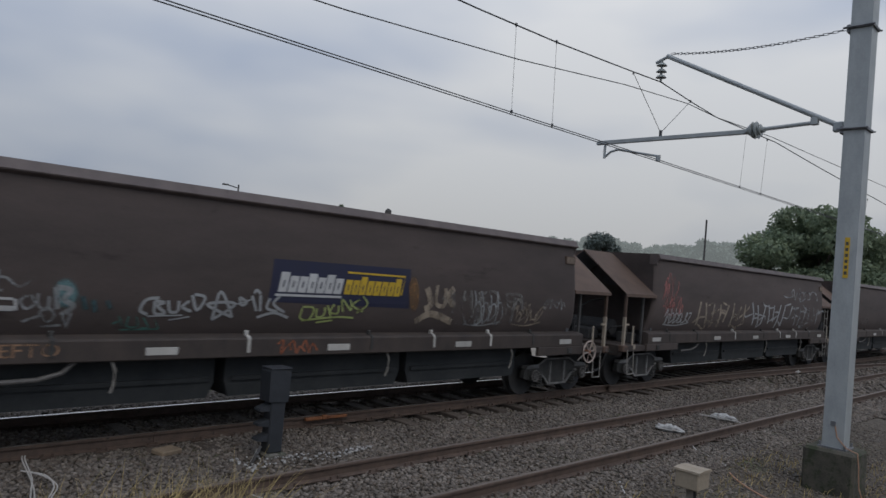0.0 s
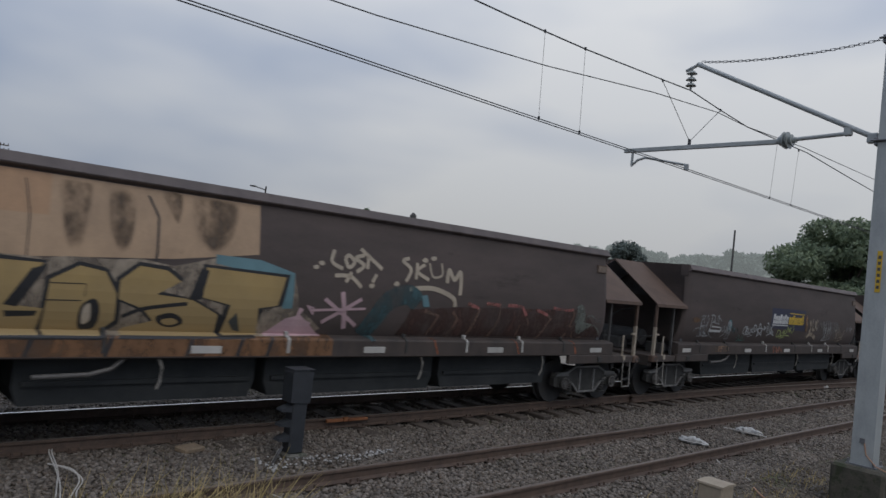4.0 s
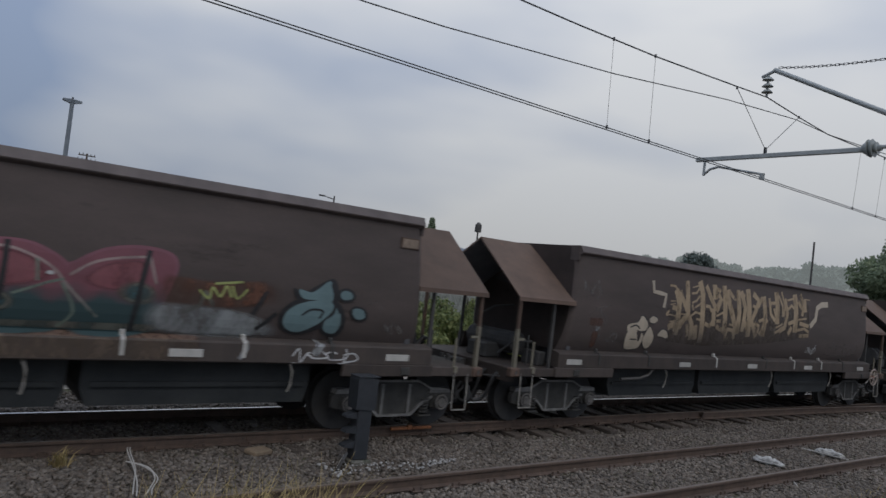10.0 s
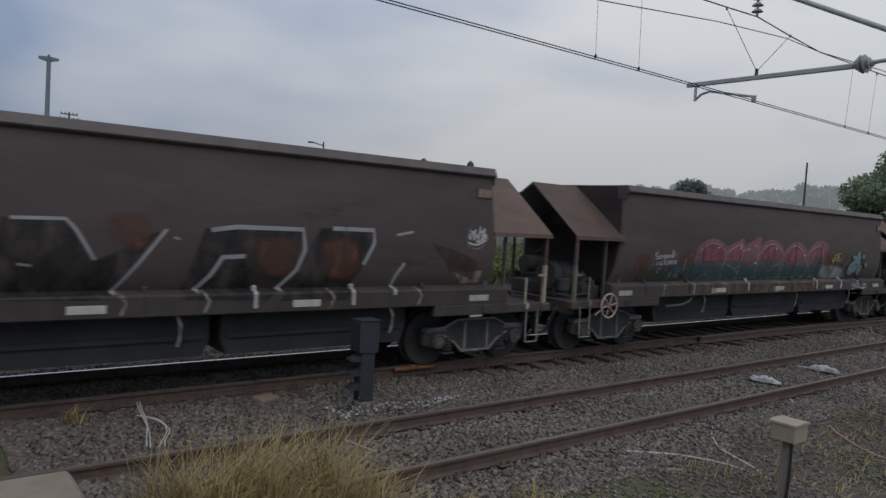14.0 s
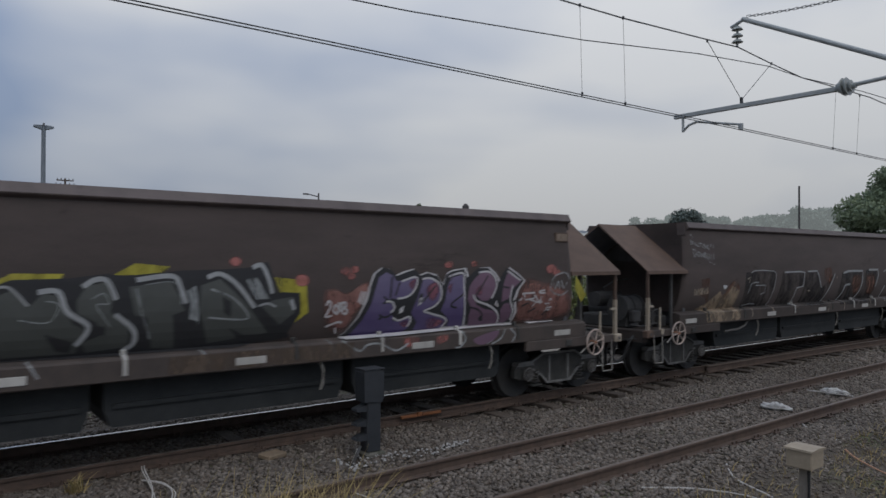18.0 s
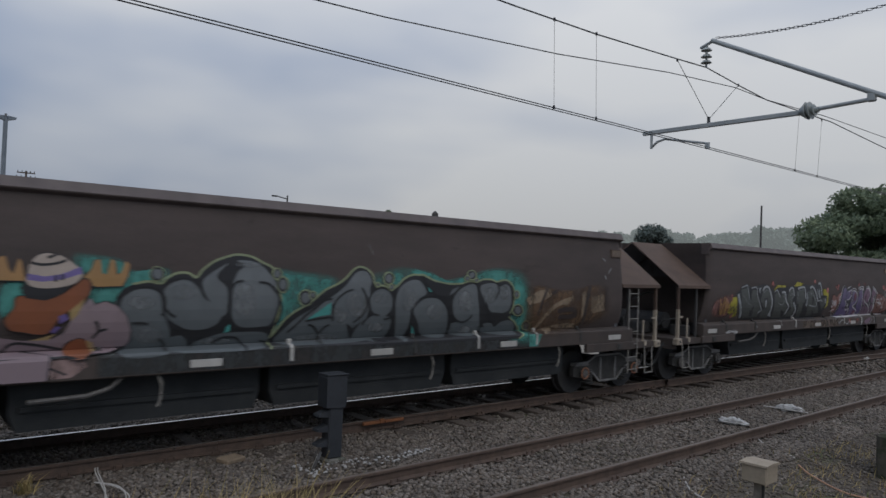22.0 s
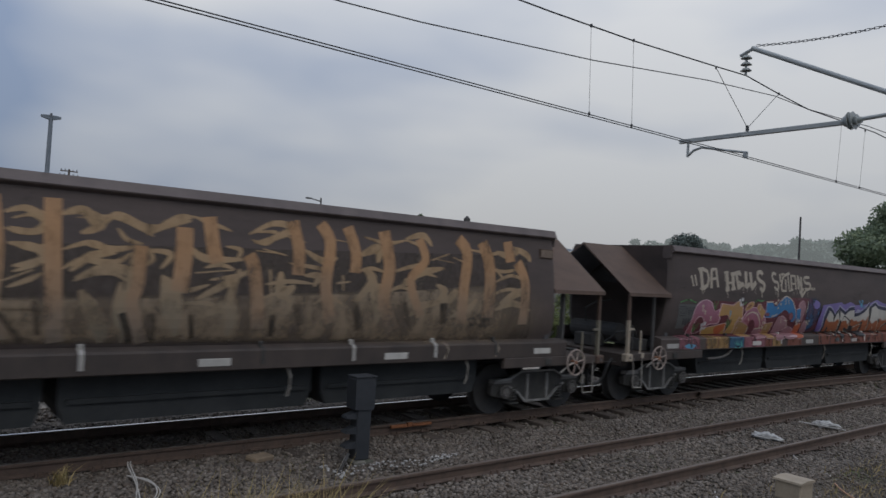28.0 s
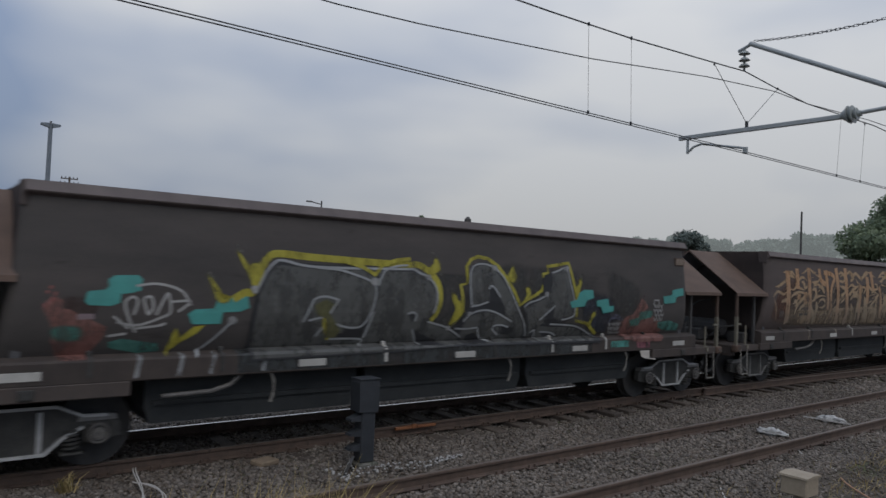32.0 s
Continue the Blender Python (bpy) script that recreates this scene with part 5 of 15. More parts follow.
    a.scrawl(2.9, 3.9, 1.6, 2.1, P_SILVER, 0.03, 5)
    a.scrawl(4.3, 5.2, 1.6, 2.0, P_GROUND, 0.03, 5)
    a.scrawl(5.2, 5.9, 1.9, 2.1, P_SILVER, 0.022, 4)
    a.word("DEFTO", -4.72, -3.92, 1.18, 1.34, P_SILL_PE, 0.0, name="sill_lettering")
    a.scrawl(-1.05, -0.4, 1.15, 1.32, P_RUST, 0.03, 3)


def paint_wagon_lost(a):      # gold letters under a faded tan field
    a.patch([(-6.20, 3.20), (-4.74, 3.20), (-2.13, 3.20), (-2.10, 2.52), (-3.27, 2.36), (-4.65, 2.27), (-6.11, 2.15)], P_FADE, "faded_field", False, label="streaked faded tan field")
    a.patch([(-6.20, 3.20), (-5.35, 3.20), (-4.74, 3.20), (-4.74, 2.73), (-5.55, 2.72), (-6.15, 2.72)], P_FADE_TOP, "faded_field", False)
    a.patch([(-4.65, 3.20), (-4.32, 3.20), (-4.32, 2.69), (-4.39, 2.40), (-4.53, 2.43), (-4.62, 2.82)], P_STREAK, "soot_streak", True)
    a.patch([(-4.11, 3.09), (-3.81, 3.08), (-3.80, 2.57), (-3.92, 2.39), (-4.07, 2.63)], P_STREAK, "soot_streak", True)
    a.patch([(-3.07, 3.20), (-2.49, 3.20), (-2.49, 2.74), (-2.73, 2.49), (-3.00, 2.69)], P_STREAK, "soot_streak", True)
    a.patch([(-3.50, 3.20), (-3.23, 3.20), (-3.26, 2.80)], P_STREAK, "soot_streak", True)
    a.strokes([[(-6.11, 2.84), (-6.07, 2.19)], [(-6.04, 2.79), (-6.03, 2.19)], [(-5.98, 2.74), (-5.95, 2.20)], [(-5.93, 2.86), (-5.91, 2.20)], [(-5.86, 2.81), (-5.83, 2.21)], [(-5.79, 2.76), (-5.79, 2.21)], [(-5.74, 2.88), (-5.71, 2.22)], [(-5.67, 2.83), (-5.67, 2.22)], [(-5.61, 2.78), (-5.58, 2.23)], [(-5.55, 2.91), (-5.54, 2.23)], [(-5.48, 2.86), (-5.45, 2.24)], [(-5.41, 2.80), (-5.41, 2.24)]], 0.012, P_GROUND, "paint_drips", False)
    a.strokes([[(-3.65, 3.11), (-3.51, 2.86), (-3.49, 2.43), (-3.53, 1.86)]], 0.03, P_BLACK, "seam_line", False)
    a.strokes([[(-5.00, 3.11), (-4.93, 2.71), (-4.92, 2.16), (-4.92, 1.84)]], 0.015, P_BLACK, "seam_line", False)
    a.patch([(-5.40, 1.37), (-5.44, 2.08), (-5.30, 2.26), (-4.74, 2.25), (-4.47, 2.29), (-3.99, 2.29), (-3.69, 2.33), (-3.26, 2.27), (-2.72, 2.42), (-1.52, 2.31), (-1.35, 1.81), (-0.92, 1.51), (-1.12, 1.39)], P_GROUND, "letter_ground", False, label="pale ground round the letters")
    a.patch([(-2.72, 2.47), (-2.06, 2.45), (-1.51, 2.31), (-1.48, 1.80), (-1.64, 1.79), (-1.70, 2.20), (-2.71, 2.35)], P_AQUA, "letter_edge", False)
    a.patch([(-5.29, 2.25), (-4.70, 2.22), (-4.98, 1.65), (-4.62, 1.66), (-4.68, 1.33), (-5.44, 1.32), (-5.48, 1.82), (-5.41, 2.09)], P_BLACK, "letter_rim", False)
    a.patch([(-4.70, 2.04), (-4.37, 2.24), (-4.05, 2.18), (-3.86, 1.90), (-3.82, 1.51), (-4.04, 1.33), (-4.70, 1.33), (-4.71, 1.68)], P_BLACK, "letter_rim", False)
    a.patch([(-3.94, 2.08), (-3.70, 2.29), (-3.33, 2.26), (-3.11, 2.12), (-3.45, 1.95), (-2.91, 1.86), (-2.51, 1.66), (-2.54, 1.36), (-3.86, 1.34), (-3.79, 1.42), (-3.41, 1.51), (-3.61, 1.69), (-3.94, 1.82)], P_BLACK, "letter_rim", False)
    a.patch([(-2.88, 2.33), (-1.58, 2.28), (-1.64, 1.83), (-1.93, 1.77), (-2.02, 1.37), (-2.56, 1.35), (-2.50, 1.80), (-2.90, 1.90)], P_BLACK, "letter_rim", False)
    a.patch([(-5.27, 2.20), (-4.74, 2.19), (-5.01, 1.70), (-4.68, 1.67), (-4.71, 1.37), (-5.41, 1.36), (-5.43, 1.81), (-5.37, 2.06)], P_GOLD, "painted_letter", False, label="gold letter edged in black")
    a.patch([(-4.65, 2.01), (-4.36, 2.19), (-4.07, 2.14), (-3.91, 1.88), (-3.88, 1.55), (-4.06, 1.37), (-4.66, 1.37), (-4.66, 1.69)], P_GOLD, "painted_letter", False, label="gold letter edged in black")
    a.patch([(-3.89, 2.05), (-3.68, 2.24), (-3.34, 2.21), (-3.15, 2.08), (-3.43, 1.90), (-2.98, 1.86), (-2.58, 1.67), (-2.56, 1.38), (-3.82, 1.38), (-3.76, 1.46), (-3.42, 1.56), (-3.57, 1.71), (-3.88, 1.82)], P_GOLD, "painted_letter", False, label="gold letter edged in black")
    a.patch([(-2.83, 2.29), (-1.64, 2.24), (-1.72, 1.83), (-2.01, 1.78), (-1.94, 1.40), (-2.48, 1.39), (-2.43, 1.81), (-2.83, 1.89)], P_GOLD, "painted_letter", False, label="gold letter edged in black")
    a.patch([(-5.08, 1.70), (-4.85, 2.12), (-4.69, 2.17), (-4.94, 1.68)], P_BLACK, "letter_gap", False)
    a.patch([(-5.06, 1.63), (-4.73, 1.64), (-4.75, 1.58), (-5.04, 1.56)], P_BLACK, "letter_gap", False)
    a.patch([(-4.26, 1.44), (-4.29, 1.70), (-4.15, 1.81), (-4.07, 1.67), (-4.09, 1.46)], P_BLACK, "letter_hole", True)
    a.patch([(-4.24, 1.50), (-4.26, 1.68), (-4.19, 1.75), (-4.16, 1.55)], P_CREAM, "letter_hole", True)
    a.strokes([[(-3.80, 1.60), (-3.60, 1.70), (-3.30, 1.76), (-3.02, 1.80)]], 0.05, P_BLACK, "letter_gap")
    a.patch([(-3.04, 1.58), (-3.04, 1.53), (-3.09, 1.50), (-3.17, 1.48), (-3.26, 1.49), (-3.34, 1.53), (-3.38, 1.57), (-3.38, 1.62), (-3.32, 1.65), (-3.24, 1.67), (-3.15, 1.66), (-3.08, 1.62)], P_BLACK, "letter_hole", True)
    a.patch([(-3.10, 1.56), (-3.10, 1.54), (-3.13, 1.52), (-3.18, 1.51), (-3.24, 1.51), (-3.29, 1.53), (-3.31, 1.55), (-3.31, 1.58), (-3.27, 1.59), (-3.22, 1.60), (-3.17, 1.60), (-3.12, 1.58)], P_GOLD, "letter_hole", True)
    a.patch([(-3.02, 1.85), (-2.90, 2.26), (-2.79, 2.25), (-2.85, 1.86)], P_BLACK, "letter_gap", False)
    a.patch([(-2.41, 1.58), (-2.32, 1.71), (-2.20, 1.44), (-2.31, 1.46)], P_GREY, "letter_gap", False)
    a.strokes([[(-4.65, 1.97), (-4.27, 1.98), (-4.26, 1.83)], [(-4.70, 1.77), (-4.29, 1.78)]], 0.012, P_BLACK, "letter_line", False)
    a.patch([(-1.87, 1.39), (-1.56, 1.65), (-1.32, 1.71), (-0.90, 1.40)], P_BLUSH, "pink_foot", False)
    a.strokes([[(1.48, 2.36), (1.51, 2.59), (1.65, 2.43), (1.79, 2.57), (1.82, 2.17)], [(0.66, 2.21), (1.17, 2.25), (1.65, 2.12), (1.74, 1.96)]], 0.08, P_CREAM, "painted_lettering", label="cream scrawled letters")
    a.strokes([[(-0.87, 2.71), (-0.90, 2.53), (-0.70, 2.44)], [(-0.67, 2.60), (-0.59, 2.47), (-0.49, 2.56), (-0.60, 2.65), (-0.67, 2.60)], [(-0.31, 2.68), (-0.47, 2.62), (-0.31, 2.52), (-0.44, 2.41)], [(-0.39, 2.77), (0.05, 2.49)], [(-0.23, 2.68), (-0.24, 2.47)], [(-0.83, 2.33), (-0.54, 2.33), (-0.32, 2.18)], [(-0.05, 2.40), (-0.12, 2.27)], [(0.60, 2.71), (0.47, 2.66), (0.65, 2.53), (0.56, 2.33)], [(0.78, 2.65), (0.77, 2.38)], [(0.95, 2.64), (0.79, 2.51), (1.06, 2.39)], [(-0.62, 2.24), (-0.53, 2.40)]], 0.06, P_CREAM, "painted_lettering", label="cream scrawled letters")
    a.strokes([[(1.05, 2.67), (1.14, 2.45), (1.35, 2.49), (1.32, 2.69)]], 0.04, P_CREAM, "painted_lettering", label="cream scrawled letters")
    a.patch([(-1.12, 2.43), (-1.13, 2.41), (-1.16, 2.40), (-1.20, 2.40), (-1.22, 2.43), (-1.21, 2.45), (-1.17, 2.46), (-1.14, 2.46)], P_CREAM, "cream_dot", True)
    a.patch([(-1.03, 2.50), (-1.04, 2.47), (-1.08, 2.46), (-1.11, 2.47), (-1.13, 2.49), (-1.12, 2.52), (-1.08, 2.53), (-1.05, 2.52)], P_CREAM, "cream_dot", True)
    a.patch([(0.43, 2.28), (0.41, 2.25), (0.38, 2.24), (0.33, 2.25), (0.31, 2.27), (0.33, 2.30), (0.36, 2.32), (0.41, 2.31)], P_CREAM, "cream_dot", True)
    a.patch([(1.01, 2.71), (0.99, 2.68), (0.95, 2.67), (0.90, 2.68), (0.88, 2.70), (0.90, 2.73), (0.94, 2.75), (0.99, 2.74)], P_CREAM, "cream_dot", True)
    a.patch([(1.20, 2.76), (1.18, 2.73), (1.14, 2.72), (1.09, 2.72), (1.07, 2.75), (1.09, 2.78), (1.13, 2.79), (1.18, 2.79)], P_CREAM, "cream_dot", True)
    a.patch([(-0.07, 2.22), (-0.09, 2.19), (-0.12, 2.18), (-0.16, 2.19), (-0.18, 2.22), (-0.17, 2.24), (-0.13, 2.25), (-0.09, 2.25)], P_CREAM, "cream_dot", True)
    a.strokes([[(-0.65, 2.09), (-0.50, 1.52)], [(-1.32, 1.81), (-1.38, 1.65), (-1.12, 1.56)]], 0.08, P_BLUSH, "star_ray", False)
    a.strokes([[(-0.95, 1.97), (-0.29, 1.57)], [(-0.28, 2.00), (-0.94, 1.61)]], 0.06, P_BLUSH, "star_ray", False)
    a.strokes([[(-1.14, 1.79), (-0.18, 1.85)], [(-1.11, 1.81), (-1.23, 1.86), (-1.11, 1.73)]], 0.04, P_BLUSH, "star_ray", False)
    a.strokes([[(-0.13, 1.41), (0.06, 1.73), (0.25, 1.99), (0.65, 2.12), (0.88, 1.97)]], 0.33, P_TEAL_D, "teal_sweep")
    a.patch([(0.94, 2.11), (1.05, 2.14), (1.15, 1.94), (1.00, 1.93)], P_AQUA, "teal_patch", False)
    a.patch([(0.55, 1.42), (0.74, 1.88), (1.97, 1.97), (5.48, 2.05), (6.33, 1.47)], P_BLOOD, "red_brown_ground", False)
    a.strokes([[(2.52, 2.06), (2.90, 2.04), (2.92, 1.77), (2.74, 1.41)], [(1.71, 1.88), (1.85, 1.74), (1.68, 1.41)], [(1.05, 1.87), (1.38, 1.79), (1.22, 1.43)], [(2.04, 2.04), (2.36, 1.94), (2.20, 1.47)]], 0.07, P_GROUND_D, "letter_outline", False)
    a.strokes([[(2.52, 2.06), (2.90, 2.04)], [(2.04, 2.04), (2.35, 1.96)]], 0.06, P_CORAL, "letter_outline", False)
    a.strokes([[(3.11, 2.05), (3.32, 2.05), (3.52, 2.04)], [(3.52, 2.04), (3.60, 1.95), (3.68, 1.87)], [(4.47, 2.06), (4.66, 2.04), (4.87, 2.03), (5.14, 2.04)], [(3.94, 2.00), (4.12, 1.96), (4.32, 1.90)]], 0.06, P_CORAL, "letter_outline", False)
    a.strokes([[(4.32, 1.90), (4.44, 1.83), (4.37, 1.75), (4.30, 1.60), (4.16, 1.40)], [(5.05, 1.55), (4.98, 1.40)], [(5.12, 1.79), (5.20, 2.00)], [(5.14, 2.04), (5.19, 1.92), (5.10, 1.70), (5.20, 1.69)]], 0.06, P_GROUND_D, "letter_outline", False)
    a.strokes([[(3.70, 1.83), (3.75, 1.77), (3.79, 1.68)], [(3.56, 1.70), (3.54, 1.60), (3.52, 1.48)], [(3.52, 1.44), (3.69, 1.45)]], 0.03, P_GROUND_D, "letter_outline", False)
    a.patch([(5.22, 2.12), (5.32, 2.17), (5.44, 2.16), (5.53, 2.07), (5.58, 1.94), (5.58, 1.83), (5.46, 1.77), (5.30, 1.82), (5.23, 1.78), (5.26, 1.93), (5.27, 2.04)], P_MINT, "pale_shape", False, label="pale grey-green looping shape")
    a.patch([(5.26, 1.82), (5.41, 1.82), (5.73, 1.78), (5.84, 1.72), (5.64, 1.62), (5.51, 1.54), (5.39, 1.57), (5.30, 1.71)], P_MINT, "pale_shape", False)
    a.strokes([[(5.61, 1.81), (5.64, 1.90), (5.76, 1.95), (5.88, 1.91), (5.96, 1.82)], [(5.73, 1.76), (5.98, 1.72), (6.18, 1.61), (6.22, 1.53)]], 0.03, P_MINT, "pale_line")
    a.strokes([[(5.25, 1.59), (5.30, 1.48), (5.49, 1.46), (5.76, 1.50)]], 0.03, P_GROUND_D, "pale_line")
    a.strokes([[(6.03, 1.91), (5.96, 1.91), (5.99, 1.82), (6.21, 1.84)], [(6.02, 1.88), (6.24, 1.89)]], 0.03, P_FAINT, "faint_tag", False)
    a.patch([(-6.05, 1.52), (-5.42, 1.52), (-5.42, 2.22), (-6.05, 2.22)], P_GROUND, "code_panel", False)
    a.word("NHSH", -6.02, -5.46, 1.95, 2.17, P_BLACK, 0.0, name="code_lettering")
    for i in range(5):
        a.patch([(-6.0 + 0.11 * i, 1.77), (-5.94 + 0.11 * i, 1.77), (-5.94 + 0.11 * i, 1.91), (-6.0 + 0.11 * i, 1.91)], P_BLACK, "code_bar", False)
    a.word("H", -5.54, -5.46, 1.60, 1.74, P_BLACK, 0.0, name="code_lettering")
    sill_band(a, -5.5, -0.75, P_SILL_OR)
    for x in (-4.75, -3.9, -2.9, -2.2, -1.75):
        a.strokes([[(x, 1.41), (x - 0.08, 1.13)]], 0.05, P_BLACK, "letter_rim", False)
    for x in (1.3, 3.4, 5.2):
        a.strokes([[(x, 1.40), (x + 0.12, 1.14)]], 0.04, P_RUST, "paint_stroke", False)


def paint_wagon_angular(a):      # tan angular strokes and cream bubbles
    a.strokes([[(-6.17, 2.82), (-6.13, 2.71), (-6.05, 2.61), (-5.92, 2.53), (-5.91, 2.57), (-5.83, 2.68), (-5.75, 2.77), (-5.71, 2.69), (-5.65, 2.60), (-5.70, 2.51), (-5.75, 2.42)], [(-6.15, 2.55), (-6.14, 2.68)], [(-5.91, 2.56), (-5.86, 2.63), (-5.74, 2.65), (-5.66, 2.55), (-5.52, 2.54)], [(-5.63, 2.79), (-5.54, 2.84), (-5.48, 2.78), (-5.52, 2.69), (-5.60, 2.67)], [(-5.57, 2.40), (-5.65, 2.27), (-5.70, 2.10)], [(-5.96, 2.09), (-5.80, 2.19), (-5.50, 2.29), (-5.31, 2.33)], [(-5.80, 2.26), (-5.65, 2.20), (-5.51, 2.11), (-5.43, 2.00), (-5.47, 1.93)]], 0.03, P_FAINT, "faint_tag")
    a.patch([(-5.91, 2.06), (-5.53, 2.06), (-5.54, 1.91), (-5.90, 1.91)], P_RUST_D, "rust_panel", False)
    a.patch([(-5.77, 1.80), (-5.60, 1.79), (-5.59, 1.50), (-5.74, 1.50)], P_RUST_D, "rust_panel", True)
    a.strokes([[(-5.66, 1.89), (-5.70, 1.89), (-5.70, 1.86), (-5.66, 1.85), (-5.66, 1.82), (-5.70, 1.82)], [(-5.63, 1.90), (-5.63, 1.82)], [(-5.59, 1.90), (-5.58, 1.82)], [(-5.63, 1.86), (-5.59, 1.86)], [(-5.56, 1.74), (-5.53, 1.69)]], 0.03, P_SILVER, "code_lettering", False)
    a.strokes([[(-5.33, 1.69), (-5.31, 1.80), (-5.24, 1.81), (-5.19, 1.75), (-5.22, 1.64), (-5.28, 1.63), (-5.33, 1.69)], [(-5.18, 1.71), (-5.13, 1.79), (-5.06, 1.78), (-5.03, 1.68), (-5.10, 1.62), (-5.18, 1.71)]], 0.03, P_FAINT, "faint_tag")
    a.patch([(-3.46, 2.31), (-2.10, 2.43), (2.68, 2.86), (2.77, 2.00), (0.62, 1.77), (-1.98, 1.63), (-3.38, 1.68)], P_TANHAZE, "tan_haze", False)
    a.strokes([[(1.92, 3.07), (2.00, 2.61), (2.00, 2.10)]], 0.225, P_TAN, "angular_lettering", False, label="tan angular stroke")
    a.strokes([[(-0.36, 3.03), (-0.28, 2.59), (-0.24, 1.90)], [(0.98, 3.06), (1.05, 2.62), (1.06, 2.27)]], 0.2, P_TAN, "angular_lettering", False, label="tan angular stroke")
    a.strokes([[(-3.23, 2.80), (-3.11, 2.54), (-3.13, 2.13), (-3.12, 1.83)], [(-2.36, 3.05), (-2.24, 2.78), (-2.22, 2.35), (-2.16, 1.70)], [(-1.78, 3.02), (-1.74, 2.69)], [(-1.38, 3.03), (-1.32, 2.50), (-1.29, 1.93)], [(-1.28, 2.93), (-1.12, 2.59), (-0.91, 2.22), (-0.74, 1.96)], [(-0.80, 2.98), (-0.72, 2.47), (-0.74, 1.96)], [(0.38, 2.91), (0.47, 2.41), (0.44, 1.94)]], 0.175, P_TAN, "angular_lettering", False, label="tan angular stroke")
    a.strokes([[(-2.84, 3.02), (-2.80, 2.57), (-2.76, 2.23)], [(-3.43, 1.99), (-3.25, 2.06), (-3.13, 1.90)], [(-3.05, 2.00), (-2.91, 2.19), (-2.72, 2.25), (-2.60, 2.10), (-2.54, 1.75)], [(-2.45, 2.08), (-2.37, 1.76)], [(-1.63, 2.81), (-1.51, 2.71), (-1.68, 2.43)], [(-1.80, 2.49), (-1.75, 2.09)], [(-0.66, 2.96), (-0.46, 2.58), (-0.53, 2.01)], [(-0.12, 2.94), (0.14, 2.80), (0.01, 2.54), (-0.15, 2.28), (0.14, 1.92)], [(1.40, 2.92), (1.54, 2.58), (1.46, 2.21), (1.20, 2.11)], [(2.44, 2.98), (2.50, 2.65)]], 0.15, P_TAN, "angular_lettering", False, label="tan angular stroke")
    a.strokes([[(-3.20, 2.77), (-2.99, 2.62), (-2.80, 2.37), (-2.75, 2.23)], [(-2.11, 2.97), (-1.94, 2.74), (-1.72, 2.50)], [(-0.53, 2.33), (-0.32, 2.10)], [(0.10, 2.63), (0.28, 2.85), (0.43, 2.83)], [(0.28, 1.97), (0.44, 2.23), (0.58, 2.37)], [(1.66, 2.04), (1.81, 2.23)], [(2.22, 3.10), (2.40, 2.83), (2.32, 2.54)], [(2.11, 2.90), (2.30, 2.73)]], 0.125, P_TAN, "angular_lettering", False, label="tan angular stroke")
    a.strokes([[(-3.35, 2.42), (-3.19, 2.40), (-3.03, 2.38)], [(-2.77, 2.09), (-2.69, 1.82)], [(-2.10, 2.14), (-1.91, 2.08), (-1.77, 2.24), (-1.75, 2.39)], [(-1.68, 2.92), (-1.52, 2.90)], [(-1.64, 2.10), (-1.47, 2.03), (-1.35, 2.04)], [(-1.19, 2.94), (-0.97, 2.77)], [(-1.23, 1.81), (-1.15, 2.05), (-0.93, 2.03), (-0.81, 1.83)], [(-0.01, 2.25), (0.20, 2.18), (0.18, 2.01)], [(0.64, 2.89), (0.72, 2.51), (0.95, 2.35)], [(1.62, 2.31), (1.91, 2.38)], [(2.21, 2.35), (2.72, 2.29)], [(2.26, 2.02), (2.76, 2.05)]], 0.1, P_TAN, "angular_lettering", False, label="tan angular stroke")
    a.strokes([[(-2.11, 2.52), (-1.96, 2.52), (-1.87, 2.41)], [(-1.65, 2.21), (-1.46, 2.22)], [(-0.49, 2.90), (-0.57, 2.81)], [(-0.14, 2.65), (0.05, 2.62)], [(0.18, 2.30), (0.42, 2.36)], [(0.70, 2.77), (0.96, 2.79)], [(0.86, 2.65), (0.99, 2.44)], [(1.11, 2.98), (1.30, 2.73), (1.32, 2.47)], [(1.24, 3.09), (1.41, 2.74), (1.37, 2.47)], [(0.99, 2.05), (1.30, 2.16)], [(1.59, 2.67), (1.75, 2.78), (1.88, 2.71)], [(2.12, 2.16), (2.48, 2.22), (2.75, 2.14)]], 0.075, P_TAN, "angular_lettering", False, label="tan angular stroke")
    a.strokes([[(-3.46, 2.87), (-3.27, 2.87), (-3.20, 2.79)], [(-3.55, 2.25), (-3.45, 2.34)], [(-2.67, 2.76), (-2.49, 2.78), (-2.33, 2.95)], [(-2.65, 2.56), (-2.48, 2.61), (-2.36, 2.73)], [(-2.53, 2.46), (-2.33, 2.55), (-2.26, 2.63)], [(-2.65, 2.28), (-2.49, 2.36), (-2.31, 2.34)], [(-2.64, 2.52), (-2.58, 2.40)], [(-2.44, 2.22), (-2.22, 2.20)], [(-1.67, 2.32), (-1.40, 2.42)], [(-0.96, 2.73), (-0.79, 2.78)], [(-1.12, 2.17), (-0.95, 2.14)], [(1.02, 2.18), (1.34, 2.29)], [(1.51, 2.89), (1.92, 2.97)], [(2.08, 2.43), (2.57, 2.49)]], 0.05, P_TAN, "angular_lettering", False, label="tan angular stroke")
